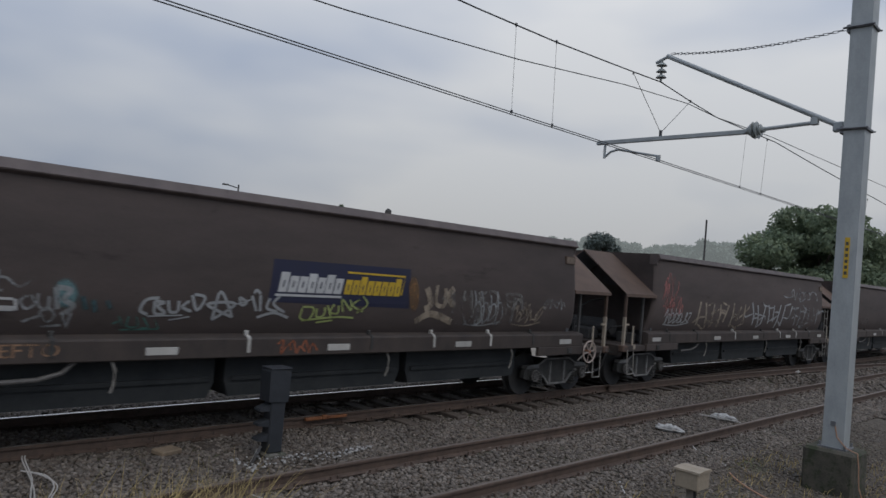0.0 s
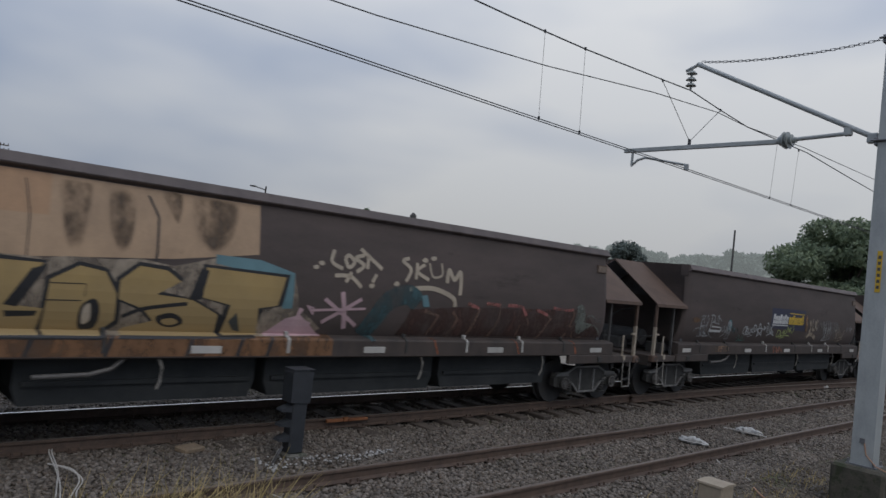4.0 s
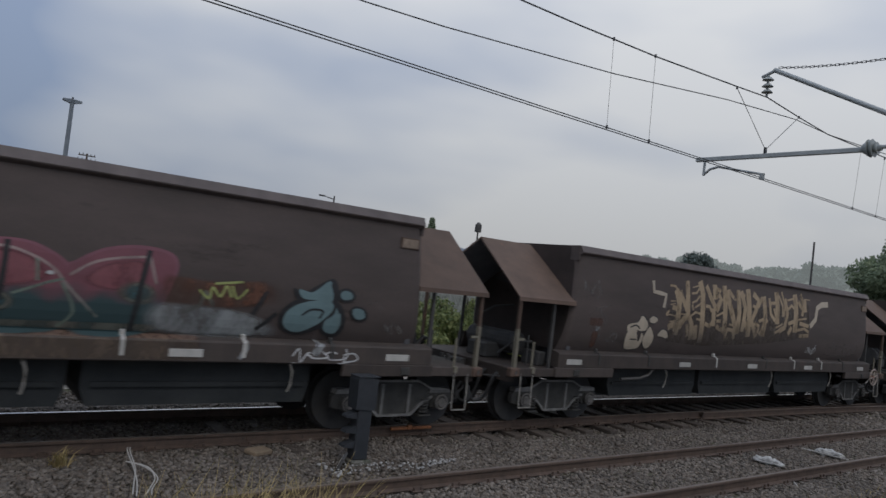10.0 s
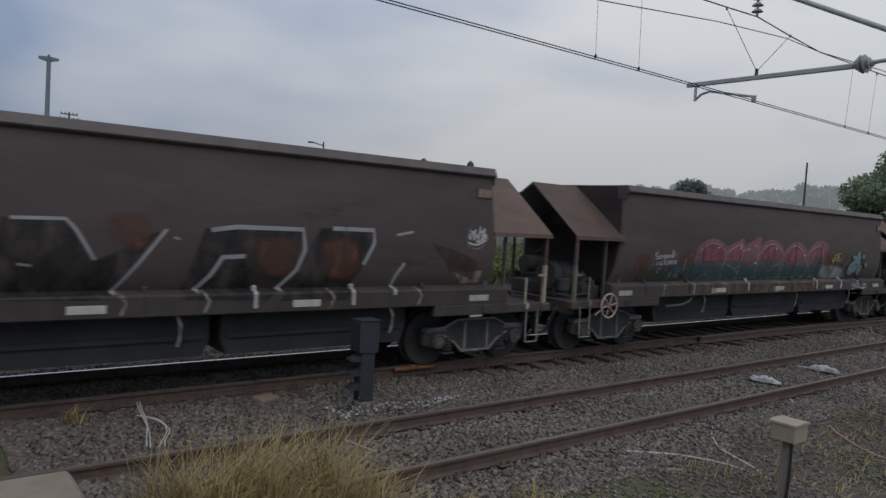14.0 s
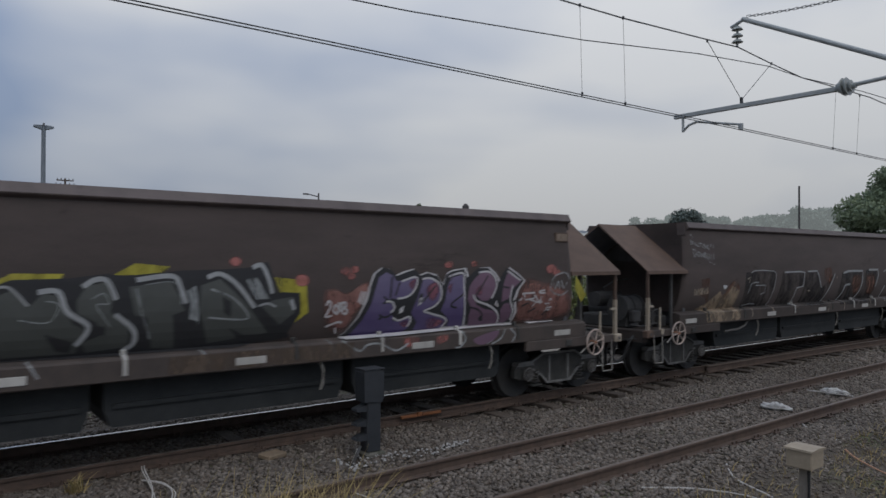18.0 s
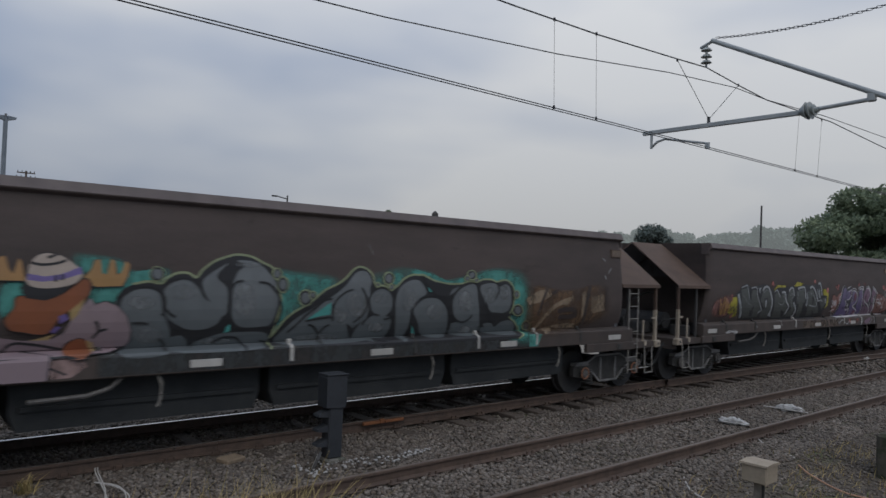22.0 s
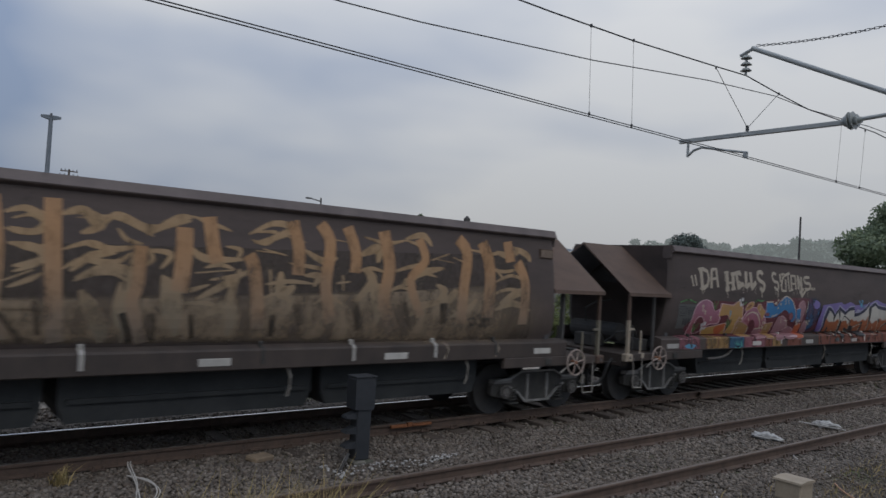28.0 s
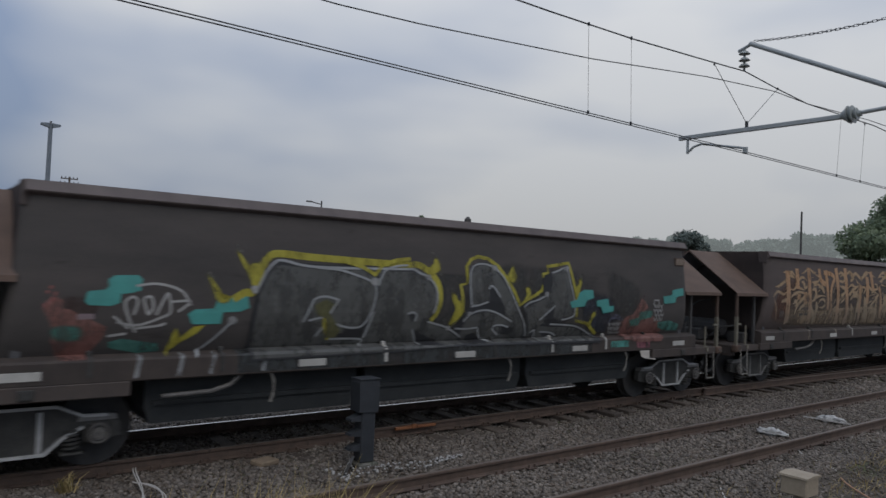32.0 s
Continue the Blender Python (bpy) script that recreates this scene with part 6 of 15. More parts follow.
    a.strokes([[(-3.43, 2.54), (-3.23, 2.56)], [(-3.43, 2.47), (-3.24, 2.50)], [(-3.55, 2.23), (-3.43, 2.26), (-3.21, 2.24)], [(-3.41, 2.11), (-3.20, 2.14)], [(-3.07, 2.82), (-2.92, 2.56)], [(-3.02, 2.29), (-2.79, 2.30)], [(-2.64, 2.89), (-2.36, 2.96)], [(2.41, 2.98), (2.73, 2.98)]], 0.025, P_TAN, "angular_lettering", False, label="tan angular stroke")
    a.strokes([[(2.79, 2.29), (3.07, 2.50), (3.14, 2.80), (3.41, 2.90), (3.77, 2.93)]], 0.15, P_CREAM, "squiggle", False)
    a.strokes([[(-4.05, 2.92), (-4.01, 2.70), (-3.77, 2.68), (-3.59, 2.66), (-3.63, 2.49), (-3.65, 2.39)]], 0.09, P_CREAM, "squiggle", False)
    a.patch([(-4.77, 1.98), (-4.47, 2.07), (-4.34, 2.20), (-4.17, 2.12), (-4.09, 1.99), (-4.15, 1.88), (-4.34, 1.85), (-4.53, 1.90), (-4.73, 1.83)], P_BLACK, "bubble_rim", True)
    a.patch([(-4.77, 1.77), (-4.63, 1.92), (-4.47, 1.93), (-4.29, 1.66), (-4.27, 1.81), (-4.22, 1.84), (-4.18, 1.71), (-4.21, 1.53), (-4.35, 1.46), (-4.68, 1.48)], P_BLACK, "bubble_rim", True)
    a.patch([(-4.04, 2.00), (-3.85, 1.80), (-3.83, 1.61), (-3.94, 1.48), (-4.11, 1.54), (-4.20, 1.67), (-4.18, 1.82)], P_BLACK, "bubble_rim", True)
    a.patch([(-3.75, 1.79), (-3.65, 1.94), (-3.46, 1.93), (-3.36, 1.81), (-3.40, 1.73), (-3.60, 1.77)], P_BLACK, "bubble_rim", True)
    a.patch([(-3.80, 2.13), (-3.84, 2.07), (-3.95, 2.02), (-4.07, 2.05), (-4.12, 2.10), (-4.08, 2.17), (-3.97, 2.21), (-3.85, 2.19)], P_BLACK, "bubble_rim", True)
    a.patch([(-4.75, 1.98), (-4.45, 2.05), (-4.35, 2.18), (-4.19, 2.10), (-4.11, 1.99), (-4.17, 1.89), (-4.35, 1.87), (-4.52, 1.91), (-4.71, 1.83)], P_CREAM, "bubble", True, label="cream bubble shape")
    a.patch([(-4.75, 1.77), (-4.62, 1.90), (-4.46, 1.91), (-4.31, 1.67), (-4.29, 1.80), (-4.24, 1.83), (-4.20, 1.71), (-4.23, 1.54), (-4.36, 1.49), (-4.67, 1.50)], P_CREAM, "bubble", True, label="cream bubble shape")
    a.patch([(-4.04, 1.97), (-3.87, 1.79), (-3.85, 1.63), (-3.95, 1.51), (-4.09, 1.56), (-4.18, 1.68), (-4.16, 1.80)], P_CREAM, "bubble", True, label="cream bubble shape")
    a.patch([(-3.73, 1.80), (-3.63, 1.92), (-3.48, 1.91), (-3.38, 1.81), (-3.42, 1.75), (-3.58, 1.78)], P_CREAM, "bubble", True, label="cream bubble shape")
    a.patch([(-3.82, 2.13), (-3.86, 2.07), (-3.95, 2.05), (-4.05, 2.06), (-4.09, 2.11), (-4.06, 2.16), (-3.97, 2.19), (-3.87, 2.17)], P_CREAM, "bubble", True, label="cream bubble shape")
    a.strokes([[(-4.67, 1.93), (-4.50, 1.98), (-4.36, 1.92)], [(-4.43, 1.85), (-4.32, 1.66), (-4.30, 1.80)], [(-4.59, 1.69), (-4.38, 1.69)]], 0.03, P_BLACK, "bubble_line")
    a.scrawl(2.8, 3.3, 1.55, 1.78, P_WHITE, 0.022, 4)
    a.scrawl(3.9, 5.8, 1.6, 1.9, P_FAINT, 0.03, 6)


def paint_wagon_bubbles(a):      # pink over teal bubble letters
    a.patch([(-5.95, 1.98), (-5.50, 2.01), (-5.44, 1.63), (-5.86, 1.57)], P_RUST_D, "rust_panel", True, label="dark rust panel")
    a.patch([(-5.89, 1.68), (-5.07, 1.69), (-4.08, 1.79), (-3.60, 1.47), (-3.76, 1.43), (-5.13, 1.43), (-5.87, 1.43)], P_MOSS, "moss_haze", True)
    a.patch([(-5.14, 1.65), (-4.60, 1.78), (-3.72, 1.82), (-3.32, 1.75), (-3.29, 1.43), (-4.39, 1.43), (-5.12, 1.43)], P_TEAL_D, "teal_haze", True)
    a.patch([(-4.33, 2.06), (-3.87, 2.11), (-3.72, 1.82), (-4.26, 1.75)], P_RUST_D, "rust_haze", True)
    a.patch([(-4.90, 1.48), (-4.90, 1.43), (-4.94, 1.43), (-4.99, 1.43), (-5.02, 1.47), (-5.02, 1.51), (-4.98, 1.53), (-4.93, 1.51)], P_DUST, "pale_dot", True)
    a.patch([(-4.29, 1.56), (-4.30, 1.51), (-4.38, 1.48), (-4.47, 1.50), (-4.52, 1.54), (-4.50, 1.59), (-4.43, 1.61), (-4.34, 1.60)], P_DUST, "pale_dot", True)
    a.patch([(-5.05, 1.64), (-5.05, 1.60), (-5.09, 1.58), (-5.14, 1.59), (-5.17, 1.63), (-5.16, 1.68), (-5.12, 1.70), (-5.08, 1.68)], P_DUST, "pale_dot", True)
    a.patch([(-4.56, 1.56), (-4.56, 1.50), (-4.59, 1.48), (-4.65, 1.50), (-4.69, 1.55), (-4.69, 1.61), (-4.65, 1.64), (-4.59, 1.62)], P_DUST, "pale_dot", True)
    a.patch([(-4.12, 1.73), (-4.11, 1.66), (-4.14, 1.62), (-4.19, 1.65), (-4.22, 1.72), (-4.22, 1.79), (-4.19, 1.82), (-4.15, 1.79)], P_DUST, "pale_dot", True)
    a.patch([(-3.87, 2.00), (-3.72, 2.05), (-3.58, 1.73), (-3.64, 1.43), (-3.80, 1.43), (-3.79, 1.72)], P_DUST, "pale_edge", True)
    a.patch([(-3.71, 1.43), (-3.78, 1.88), (-3.81, 2.10), (-3.68, 2.24), (-3.46, 2.34), (-3.22, 2.39), (-2.93, 2.37), (-2.67, 2.28), (-2.48, 2.17), (-2.37, 1.99), (-2.32, 1.71), (-2.42, 1.43)], P_PINK_D, "letter_glow", True)
    a.patch([(-2.46, 1.43), (-2.62, 2.17), (-2.43, 2.26), (-2.06, 2.37), (-1.84, 2.43), (-1.80, 2.15), (-1.69, 1.65), (-1.84, 1.43)], P_PINK_D, "letter_glow", True)
    a.patch([(-1.86, 1.43), (-1.89, 2.04), (-1.84, 2.24), (-1.48, 2.36), (-1.07, 2.50), (-1.00, 2.26), (-0.95, 1.90), (-1.04, 1.43)], P_PINK_D, "letter_glow", True)
    a.patch([(-1.07, 1.43), (-1.14, 2.10), (-0.99, 2.26), (-0.74, 2.40), (-0.39, 2.44), (-0.13, 2.38), (0.09, 2.24), (0.25, 2.04), (0.33, 1.67), (0.15, 1.43)], P_PINK_D, "letter_glow", True)
    a.patch([(0.11, 1.43), (0.14, 1.88), (0.20, 2.13), (0.38, 2.29), (0.68, 2.40), (1.02, 2.40), (1.29, 2.29), (1.48, 2.13), (1.59, 1.86), (1.51, 1.43)], P_PINK_D, "letter_glow", True)
    a.patch([(1.46, 1.43), (1.36, 2.08), (1.50, 2.24), (1.79, 2.41), (2.18, 2.48), (2.53, 2.43), (2.64, 2.27), (2.58, 1.98), (2.50, 1.66), (2.41, 1.43)], P_PINK_D, "letter_glow", True)
    a.patch([(-3.69, 1.43), (-3.75, 1.89), (-3.78, 2.10), (-3.65, 2.23), (-3.44, 2.32), (-3.21, 2.36), (-2.94, 2.35), (-2.69, 2.27), (-2.51, 2.16), (-2.40, 1.99), (-2.35, 1.73), (-2.41, 1.43)], P_PINK, "bubble_letter", True, label="faded pink letter running into teal")
    a.patch([(-2.41, 1.43), (-2.59, 2.15), (-2.41, 2.24), (-2.07, 2.35), (-1.86, 2.40), (-1.83, 2.13), (-1.72, 1.67), (-1.84, 1.43)], P_PINK, "bubble_letter", True, label="faded pink letter running into teal")
    a.patch([(-1.84, 1.43), (-1.86, 2.04), (-1.81, 2.22), (-1.47, 2.33), (-1.09, 2.48), (-1.02, 2.25), (-0.99, 1.91), (-1.03, 1.43)], P_PINK, "bubble_letter", True, label="faded pink letter running into teal")
    a.patch([(-1.03, 1.43), (-1.11, 2.10), (-0.96, 2.25), (-0.72, 2.38), (-0.39, 2.41), (-0.15, 2.35), (0.06, 2.23), (0.20, 2.04), (0.29, 1.69), (0.17, 1.43)], P_PINK, "bubble_letter", True, label="faded pink letter running into teal")
    a.patch([(0.17, 1.43), (0.18, 1.89), (0.24, 2.12), (0.41, 2.27), (0.69, 2.37), (1.00, 2.37), (1.26, 2.27), (1.43, 2.12), (1.54, 1.87), (1.51, 1.43)], P_PINK, "bubble_letter", True, label="faded pink letter running into teal")
    a.patch([(1.51, 1.43), (1.41, 2.08), (1.54, 2.23), (1.81, 2.38), (2.18, 2.44), (2.50, 2.40), (2.60, 2.25), (2.53, 1.98), (2.46, 1.69), (2.45, 1.43)], P_PINK, "bubble_letter", True, label="faded pink letter running into teal")
    a.patch([(-3.56, 2.17), (-3.23, 2.28), (-2.92, 2.25), (-2.67, 2.15), (-2.59, 1.93), (-2.84, 1.85), (-3.24, 1.84), (-3.49, 1.86)], P_PINK_IN, "letter_fill", True)
    a.patch([(-2.36, 2.13), (-1.94, 2.27), (-1.89, 1.92), (-2.31, 1.89)], P_PINK_IN, "letter_fill", True)
    a.patch([(-0.90, 2.06), (-0.70, 2.27), (-0.38, 2.31), (-0.07, 2.18), (0.07, 1.99), (-0.35, 1.90), (-0.85, 1.90)], P_PINK_IN, "letter_fill", True)
    a.patch([(0.32, 2.02), (0.50, 2.20), (0.78, 2.30), (1.11, 2.22), (1.27, 2.00), (0.81, 1.88), (0.35, 1.90)], P_PINK_IN, "letter_fill", True)
    a.patch([(1.59, 2.02), (1.84, 2.24), (2.23, 2.30), (2.27, 2.02), (1.92, 1.91)], P_PINK_IN, "letter_fill", True)
    a.patch([(-3.60, 1.47), (-2.38, 1.48), (0.23, 1.51), (2.54, 1.53), (2.45, 1.44), (0.17, 1.44), (-2.44, 1.44), (-3.69, 1.44)], P_DUST, "pale_foot", False)
    a.strokes([[(-3.65, 2.11), (-3.46, 2.22), (-3.23, 2.28), (-3.01, 2.28), (-2.78, 2.21), (-2.63, 2.11), (-2.57, 1.94), (-2.60, 1.80), (-2.70, 1.68)], [(-2.55, 2.07), (-2.32, 2.18), (-2.06, 2.27), (-1.92, 2.29), (-1.88, 2.13), (-1.86, 1.85), (-1.90, 1.66), (-1.86, 1.41)], [(-1.86, 2.12), (-1.62, 2.21), (-1.42, 2.16), (-1.19, 2.04), (-1.11, 1.95)], [(-1.18, 2.37), (-1.11, 2.00), (-1.10, 1.71), (-1.09, 1.41)], [(-1.07, 2.05), (-0.87, 2.21), (-0.68, 2.30), (-0.41, 2.33), (-0.13, 2.27), (0.07, 2.09), (0.14, 1.95)], [(0.17, 2.03), (0.37, 2.18), (0.59, 2.28), (0.78, 2.32), (1.02, 2.26), (1.27, 2.13), (1.46, 1.92), (1.80, 1.59)], [(1.45, 2.06), (1.67, 2.22), (1.92, 2.30), (2.26, 2.35)]], 0.03, P_FAINTL, "letter_line")
    a.strokes([[(2.29, 2.36), (2.40, 2.03)]], 0.03, P_FAINTL, "letter_line")
    a.strokes([[(-2.51, 1.82), (-2.13, 1.72), (-1.88, 1.80)], [(-2.13, 1.72), (-1.95, 1.62)], [(-3.29, 1.61), (-3.13, 1.67)], [(-3.59, 1.39), (-3.35, 1.55), (-3.14, 1.53), (-3.03, 1.41)], [(-2.66, 1.61), (-2.49, 1.44)], [(-0.35, 1.73), (-0.06, 1.85), (0.16, 1.89), (0.15, 1.68), (0.09, 1.40)], [(-0.06, 1.85), (0.17, 1.63)], [(0.91, 1.81), (1.25, 1.96), (1.40, 2.01)], [(1.11, 2.22), (1.14, 1.97)], [(1.38, 1.97), (1.54, 1.65), (1.40, 1.45)]], 0.03, P_LINEGREEN, "letter_line")
    a.strokes([[(-3.73, 2.12), (-3.68, 1.81)], [(-3.17, 1.80), (-3.01, 1.41)]], 0.06, P_DUST, "pale_stroke")
    a.patch([(-0.34, 1.78), (-0.34, 1.70), (-0.39, 1.65), (-0.49, 1.62), (-0.60, 1.63), (-0.70, 1.68), (-0.75, 1.75), (-0.75, 1.82), (-0.69, 1.88), (-0.59, 1.90), (-0.48, 1.89), (-0.39, 1.85)], P_DUST, "pale_ring", True)
    a.patch([(-0.40, 1.77), (-0.40, 1.72), (-0.44, 1.68), (-0.51, 1.66), (-0.59, 1.67), (-0.65, 1.71), (-0.69, 1.75), (-0.69, 1.80), (-0.65, 1.84), (-0.58, 1.86), (-0.50, 1.85), (-0.44, 1.82)], P_TEAL_D, "ring_centre", True)
    a.patch([(0.94, 1.75), (0.94, 1.68), (0.89, 1.63), (0.80, 1.61), (0.69, 1.62), (0.60, 1.66), (0.55, 1.72), (0.55, 1.79), (0.61, 1.83), (0.70, 1.86), (0.80, 1.85), (0.89, 1.81)], P_DUST, "pale_ring", True)
    a.patch([(0.88, 1.74), (0.88, 1.70), (0.84, 1.66), (0.78, 1.65), (0.71, 1.66), (0.64, 1.69), (0.61, 1.73), (0.61, 1.77), (0.65, 1.80), (0.71, 1.82), (0.78, 1.81), (0.84, 1.78)], P_TEAL_D, "ring_centre", True)
    a.patch([(2.44, 1.92), (2.43, 1.85), (2.36, 1.79), (2.25, 1.77), (2.13, 1.78), (2.02, 1.83), (1.96, 1.89), (1.97, 1.96), (2.04, 2.02), (2.16, 2.05), (2.28, 2.04), (2.38, 1.99)], P_DUST, "pale_ring", True)
    a.patch([(2.37, 1.92), (2.36, 1.87), (2.31, 1.83), (2.23, 1.81), (2.15, 1.82), (2.07, 1.85), (2.03, 1.90), (2.04, 1.95), (2.09, 1.99), (2.17, 2.00), (2.26, 2.00), (2.33, 1.96)], P_TEAL_D, "ring_centre", True)
    a.strokes([[(0.81, 2.39), (0.80, 1.82), (0.75, 1.49)], [(2.28, 2.43), (2.23, 2.02), (2.19, 1.42)]], 0.06, P_BLACK, "seam_line")
    a.strokes([[(-3.53, 2.29), (-3.51, 1.82), (-3.67, 1.36)], [(-0.65, 2.40), (-0.63, 1.94), (-0.70, 1.42)]], 0.03, P_BLACK, "seam_line")
    a.patch([(-2.88, 2.20), (-2.90, 2.18), (-2.92, 2.18), (-2.94, 2.19), (-2.93, 2.21), (-2.90, 2.21)], P_WHITE, "white_dot", True)
    a.patch([(-1.93, 2.24), (-1.94, 2.22), (-1.97, 2.22), (-1.99, 2.24), (-1.97, 2.25), (-1.94, 2.26)], P_WHITE, "white_dot", True)
    a.patch([(-1.94, 2.19), (-1.95, 2.18), (-1.98, 2.17), (-2.00, 2.19), (-1.99, 2.21), (-1.96, 2.21)], P_WHITE, "white_dot", True)
    a.patch([(-1.58, 2.17), (-1.59, 2.15), (-1.62, 2.15), (-1.64, 2.16), (-1.63, 2.18), (-1.60, 2.19)], P_WHITE, "white_dot", True)
    a.patch([(-1.27, 2.27), (-1.28, 2.25), (-1.32, 2.25), (-1.34, 2.27), (-1.32, 2.28), (-1.29, 2.29)], P_WHITE, "white_dot", True)
    a.patch([(-0.26, 2.24), (-0.27, 2.22), (-0.31, 2.22), (-0.33, 2.24), (-0.31, 2.26), (-0.28, 2.26)], P_WHITE, "white_dot", True)
    a.patch([(-0.20, 2.21), (-0.21, 2.19), (-0.24, 2.18), (-0.27, 2.20), (-0.25, 2.22), (-0.22, 2.22)], P_WHITE, "white_dot", True)
    a.patch([(1.29, 2.07), (1.28, 2.05), (1.24, 2.05), (1.21, 2.06), (1.23, 2.09), (1.27, 2.09)], P_WHITE, "white_dot", True)
    a.patch([(-1.17, 1.85), (-1.18, 1.83), (-1.22, 1.83), (-1.24, 1.85), (-1.23, 1.87), (-1.20, 1.87)], P_WHITE, "white_dot", True)
    a.patch([(2.48, 2.15), (3.11, 2.13), (3.87, 2.18), (3.96, 1.89), (3.04, 1.77), (2.48, 1.81)], P_RUST_D, "rust_haze", True)
    a.patch([(2.39, 1.80), (3.62, 1.75), (4.03, 1.44), (2.53, 1.43)], P_SLATE_L, "grey_haze", True)
    a.strokes([[(2.74, 1.71), (2.95, 1.81), (3.00, 1.98), (3.13, 1.82)]], 0.06, P_DUST, "faint_tag")
    a.strokes([[(2.92, 2.01), (3.06, 1.91), (3.09, 2.05), (3.20, 1.94), (3.27, 2.08), (3.35, 1.94)], [(3.34, 2.09), (3.43, 1.93), (3.55, 2.06)], [(3.11, 2.10), (3.48, 2.15)]], 0.03, P_LIME, "yellow_tag")
    a.strokes([[(3.67, 1.73), (3.75, 1.90), (3.83, 2.05)], [(3.76, 1.53), (3.91, 1.67), (4.01, 1.77)]], 0.06, P_BLACK, "tag_line")
    a.patch([(4.06, 1.64), (4.07, 1.81), (4.24, 1.96), (4.56, 2.03), (4.83, 2.02), (4.93, 1.90), (4.84, 1.73), (4.64, 1.56), (4.38, 1.48), (4.16, 1.53)], P_BLACK, "petal_rim", True)
    a.patch([(4.30, 1.97), (4.20, 2.13), (4.37, 2.09), (4.53, 2.18), (4.79, 2.31), (4.90, 2.12), (4.88, 1.94), (4.60, 1.94)], P_BLACK, "petal_rim", True)
    a.patch([(4.75, 1.52), (4.66, 1.71), (4.87, 1.85), (4.93, 1.97), (5.07, 1.77), (5.07, 1.56), (4.96, 1.47)], P_BLACK, "petal_rim", True)
    a.patch([(4.12, 1.66), (4.15, 1.80), (4.29, 1.91), (4.53, 1.98), (4.78, 1.99), (4.85, 1.88), (4.75, 1.74), (4.59, 1.61), (4.38, 1.52), (4.20, 1.56)], P_PETAL, "petal", True, label="faded aqua petal")
    a.patch([(4.36, 2.00), (4.28, 2.12), (4.46, 2.09), (4.55, 2.13), (4.74, 2.27), (4.81, 2.11), (4.80, 1.98), (4.59, 1.99)], P_PETAL, "petal", True, label="faded aqua petal")
    a.patch([(4.78, 1.56), (4.75, 1.70), (4.87, 1.79), (4.92, 1.92), (5.00, 1.75), (5.00, 1.60), (4.93, 1.52)], P_PETAL, "petal", True, label="faded aqua petal")
    a.patch([(5.18, 2.10), (5.17, 2.04), (5.11, 2.00), (5.01, 1.99), (4.93, 2.02), (4.88, 2.08), (4.89, 2.14), (4.96, 2.18), (5.05, 2.19), (5.14, 2.15)], P_BLACK, "petal_rim", True)
    a.patch([(5.13, 2.09), (5.13, 2.05), (5.08, 2.03), (5.02, 2.02), (4.96, 2.04), (4.93, 2.08), (4.94, 2.12), (4.98, 2.15), (5.04, 2.15), (5.10, 2.13)], P_PETAL, "petal", True)
    a.patch([(5.43, 1.84), (5.44, 1.77), (5.38, 1.73), (5.29, 1.72), (5.19, 1.76), (5.13, 1.83), (5.13, 1.89), (5.19, 1.94), (5.28, 1.94), (5.37, 1.91)], P_BLACK, "petal_rim", True)
    a.patch([(5.38, 1.84), (5.39, 1.79), (5.35, 1.76), (5.28, 1.75), (5.22, 1.78), (5.18, 1.83), (5.17, 1.88), (5.21, 1.91), (5.28, 1.91), (5.34, 1.89)], P_PETAL, "petal", True)
    a.strokes([[(4.38, 1.76), (4.51, 1.85), (4.69, 1.84), (4.66, 1.73)], [(4.77, 2.23), (4.96, 1.82)]], 0.03, P_BLACK, "petal_line")
    a.strokes([[(5.74, 1.70), (5.92, 1.57), (5.90, 1.73), (6.10, 1.58)]], 0.06, P_FAINT, "faint_tag")
    a.strokes([[(5.24, 1.99), (5.38, 1.97), (5.54, 2.03), (5.67, 1.93)], [(5.84, 1.81), (5.91, 1.86)]], 0.03, P_FAINT, "faint_tag")
    a.strokes([[(-5.34, 2.01), (-5.27, 2.08), (-5.25, 2.11)], [(-5.35, 1.92), (-5.35, 1.83), (-5.29, 1.76)], [(-4.78, 2.12), (-4.66, 2.08), (-4.54, 1.98)], [(-4.27, 1.78), (-4.19, 1.81), (-4.19, 1.95)], [(-5.11, 1.73), (-5.07, 1.69), (-5.03, 1.74)]], 0.03, P_SILVER, "tag_line")
    a.strokes([[(-5.23, 2.04), (-5.30, 2.03), (-5.31, 1.99), (-5.22, 1.95), (-5.22, 1.91), (-5.30, 1.91)], [(-5.19, 1.98), (-5.15, 1.98), (-5.14, 1.92), (-5.19, 1.92), (-5.19, 1.98)], [(-5.11, 1.91), (-5.11, 2.00), (-5.07, 1.96), (-5.04, 2.00), (-5.01, 1.92)], [(-4.94, 2.00), (-4.99, 1.99), (-4.98, 1.93), (-4.93, 1.93)], [(-4.99, 1.96), (-4.94, 1.97)], [(-4.90, 1.99), (-4.86, 2.00), (-4.85, 1.94), (-4.90, 1.93), (-4.90, 1.99)], [(-4.82, 1.93), (-4.82, 2.00), (-4.76, 1.95), (-4.76, 2.01)], [(-4.69, 2.01), (-4.73, 2.01), (-4.72, 1.95), (-4.67, 1.95)], [(-4.73, 1.98), (-4.68, 1.98)]], 0.03, P_PALE, "painted_lettering", False)
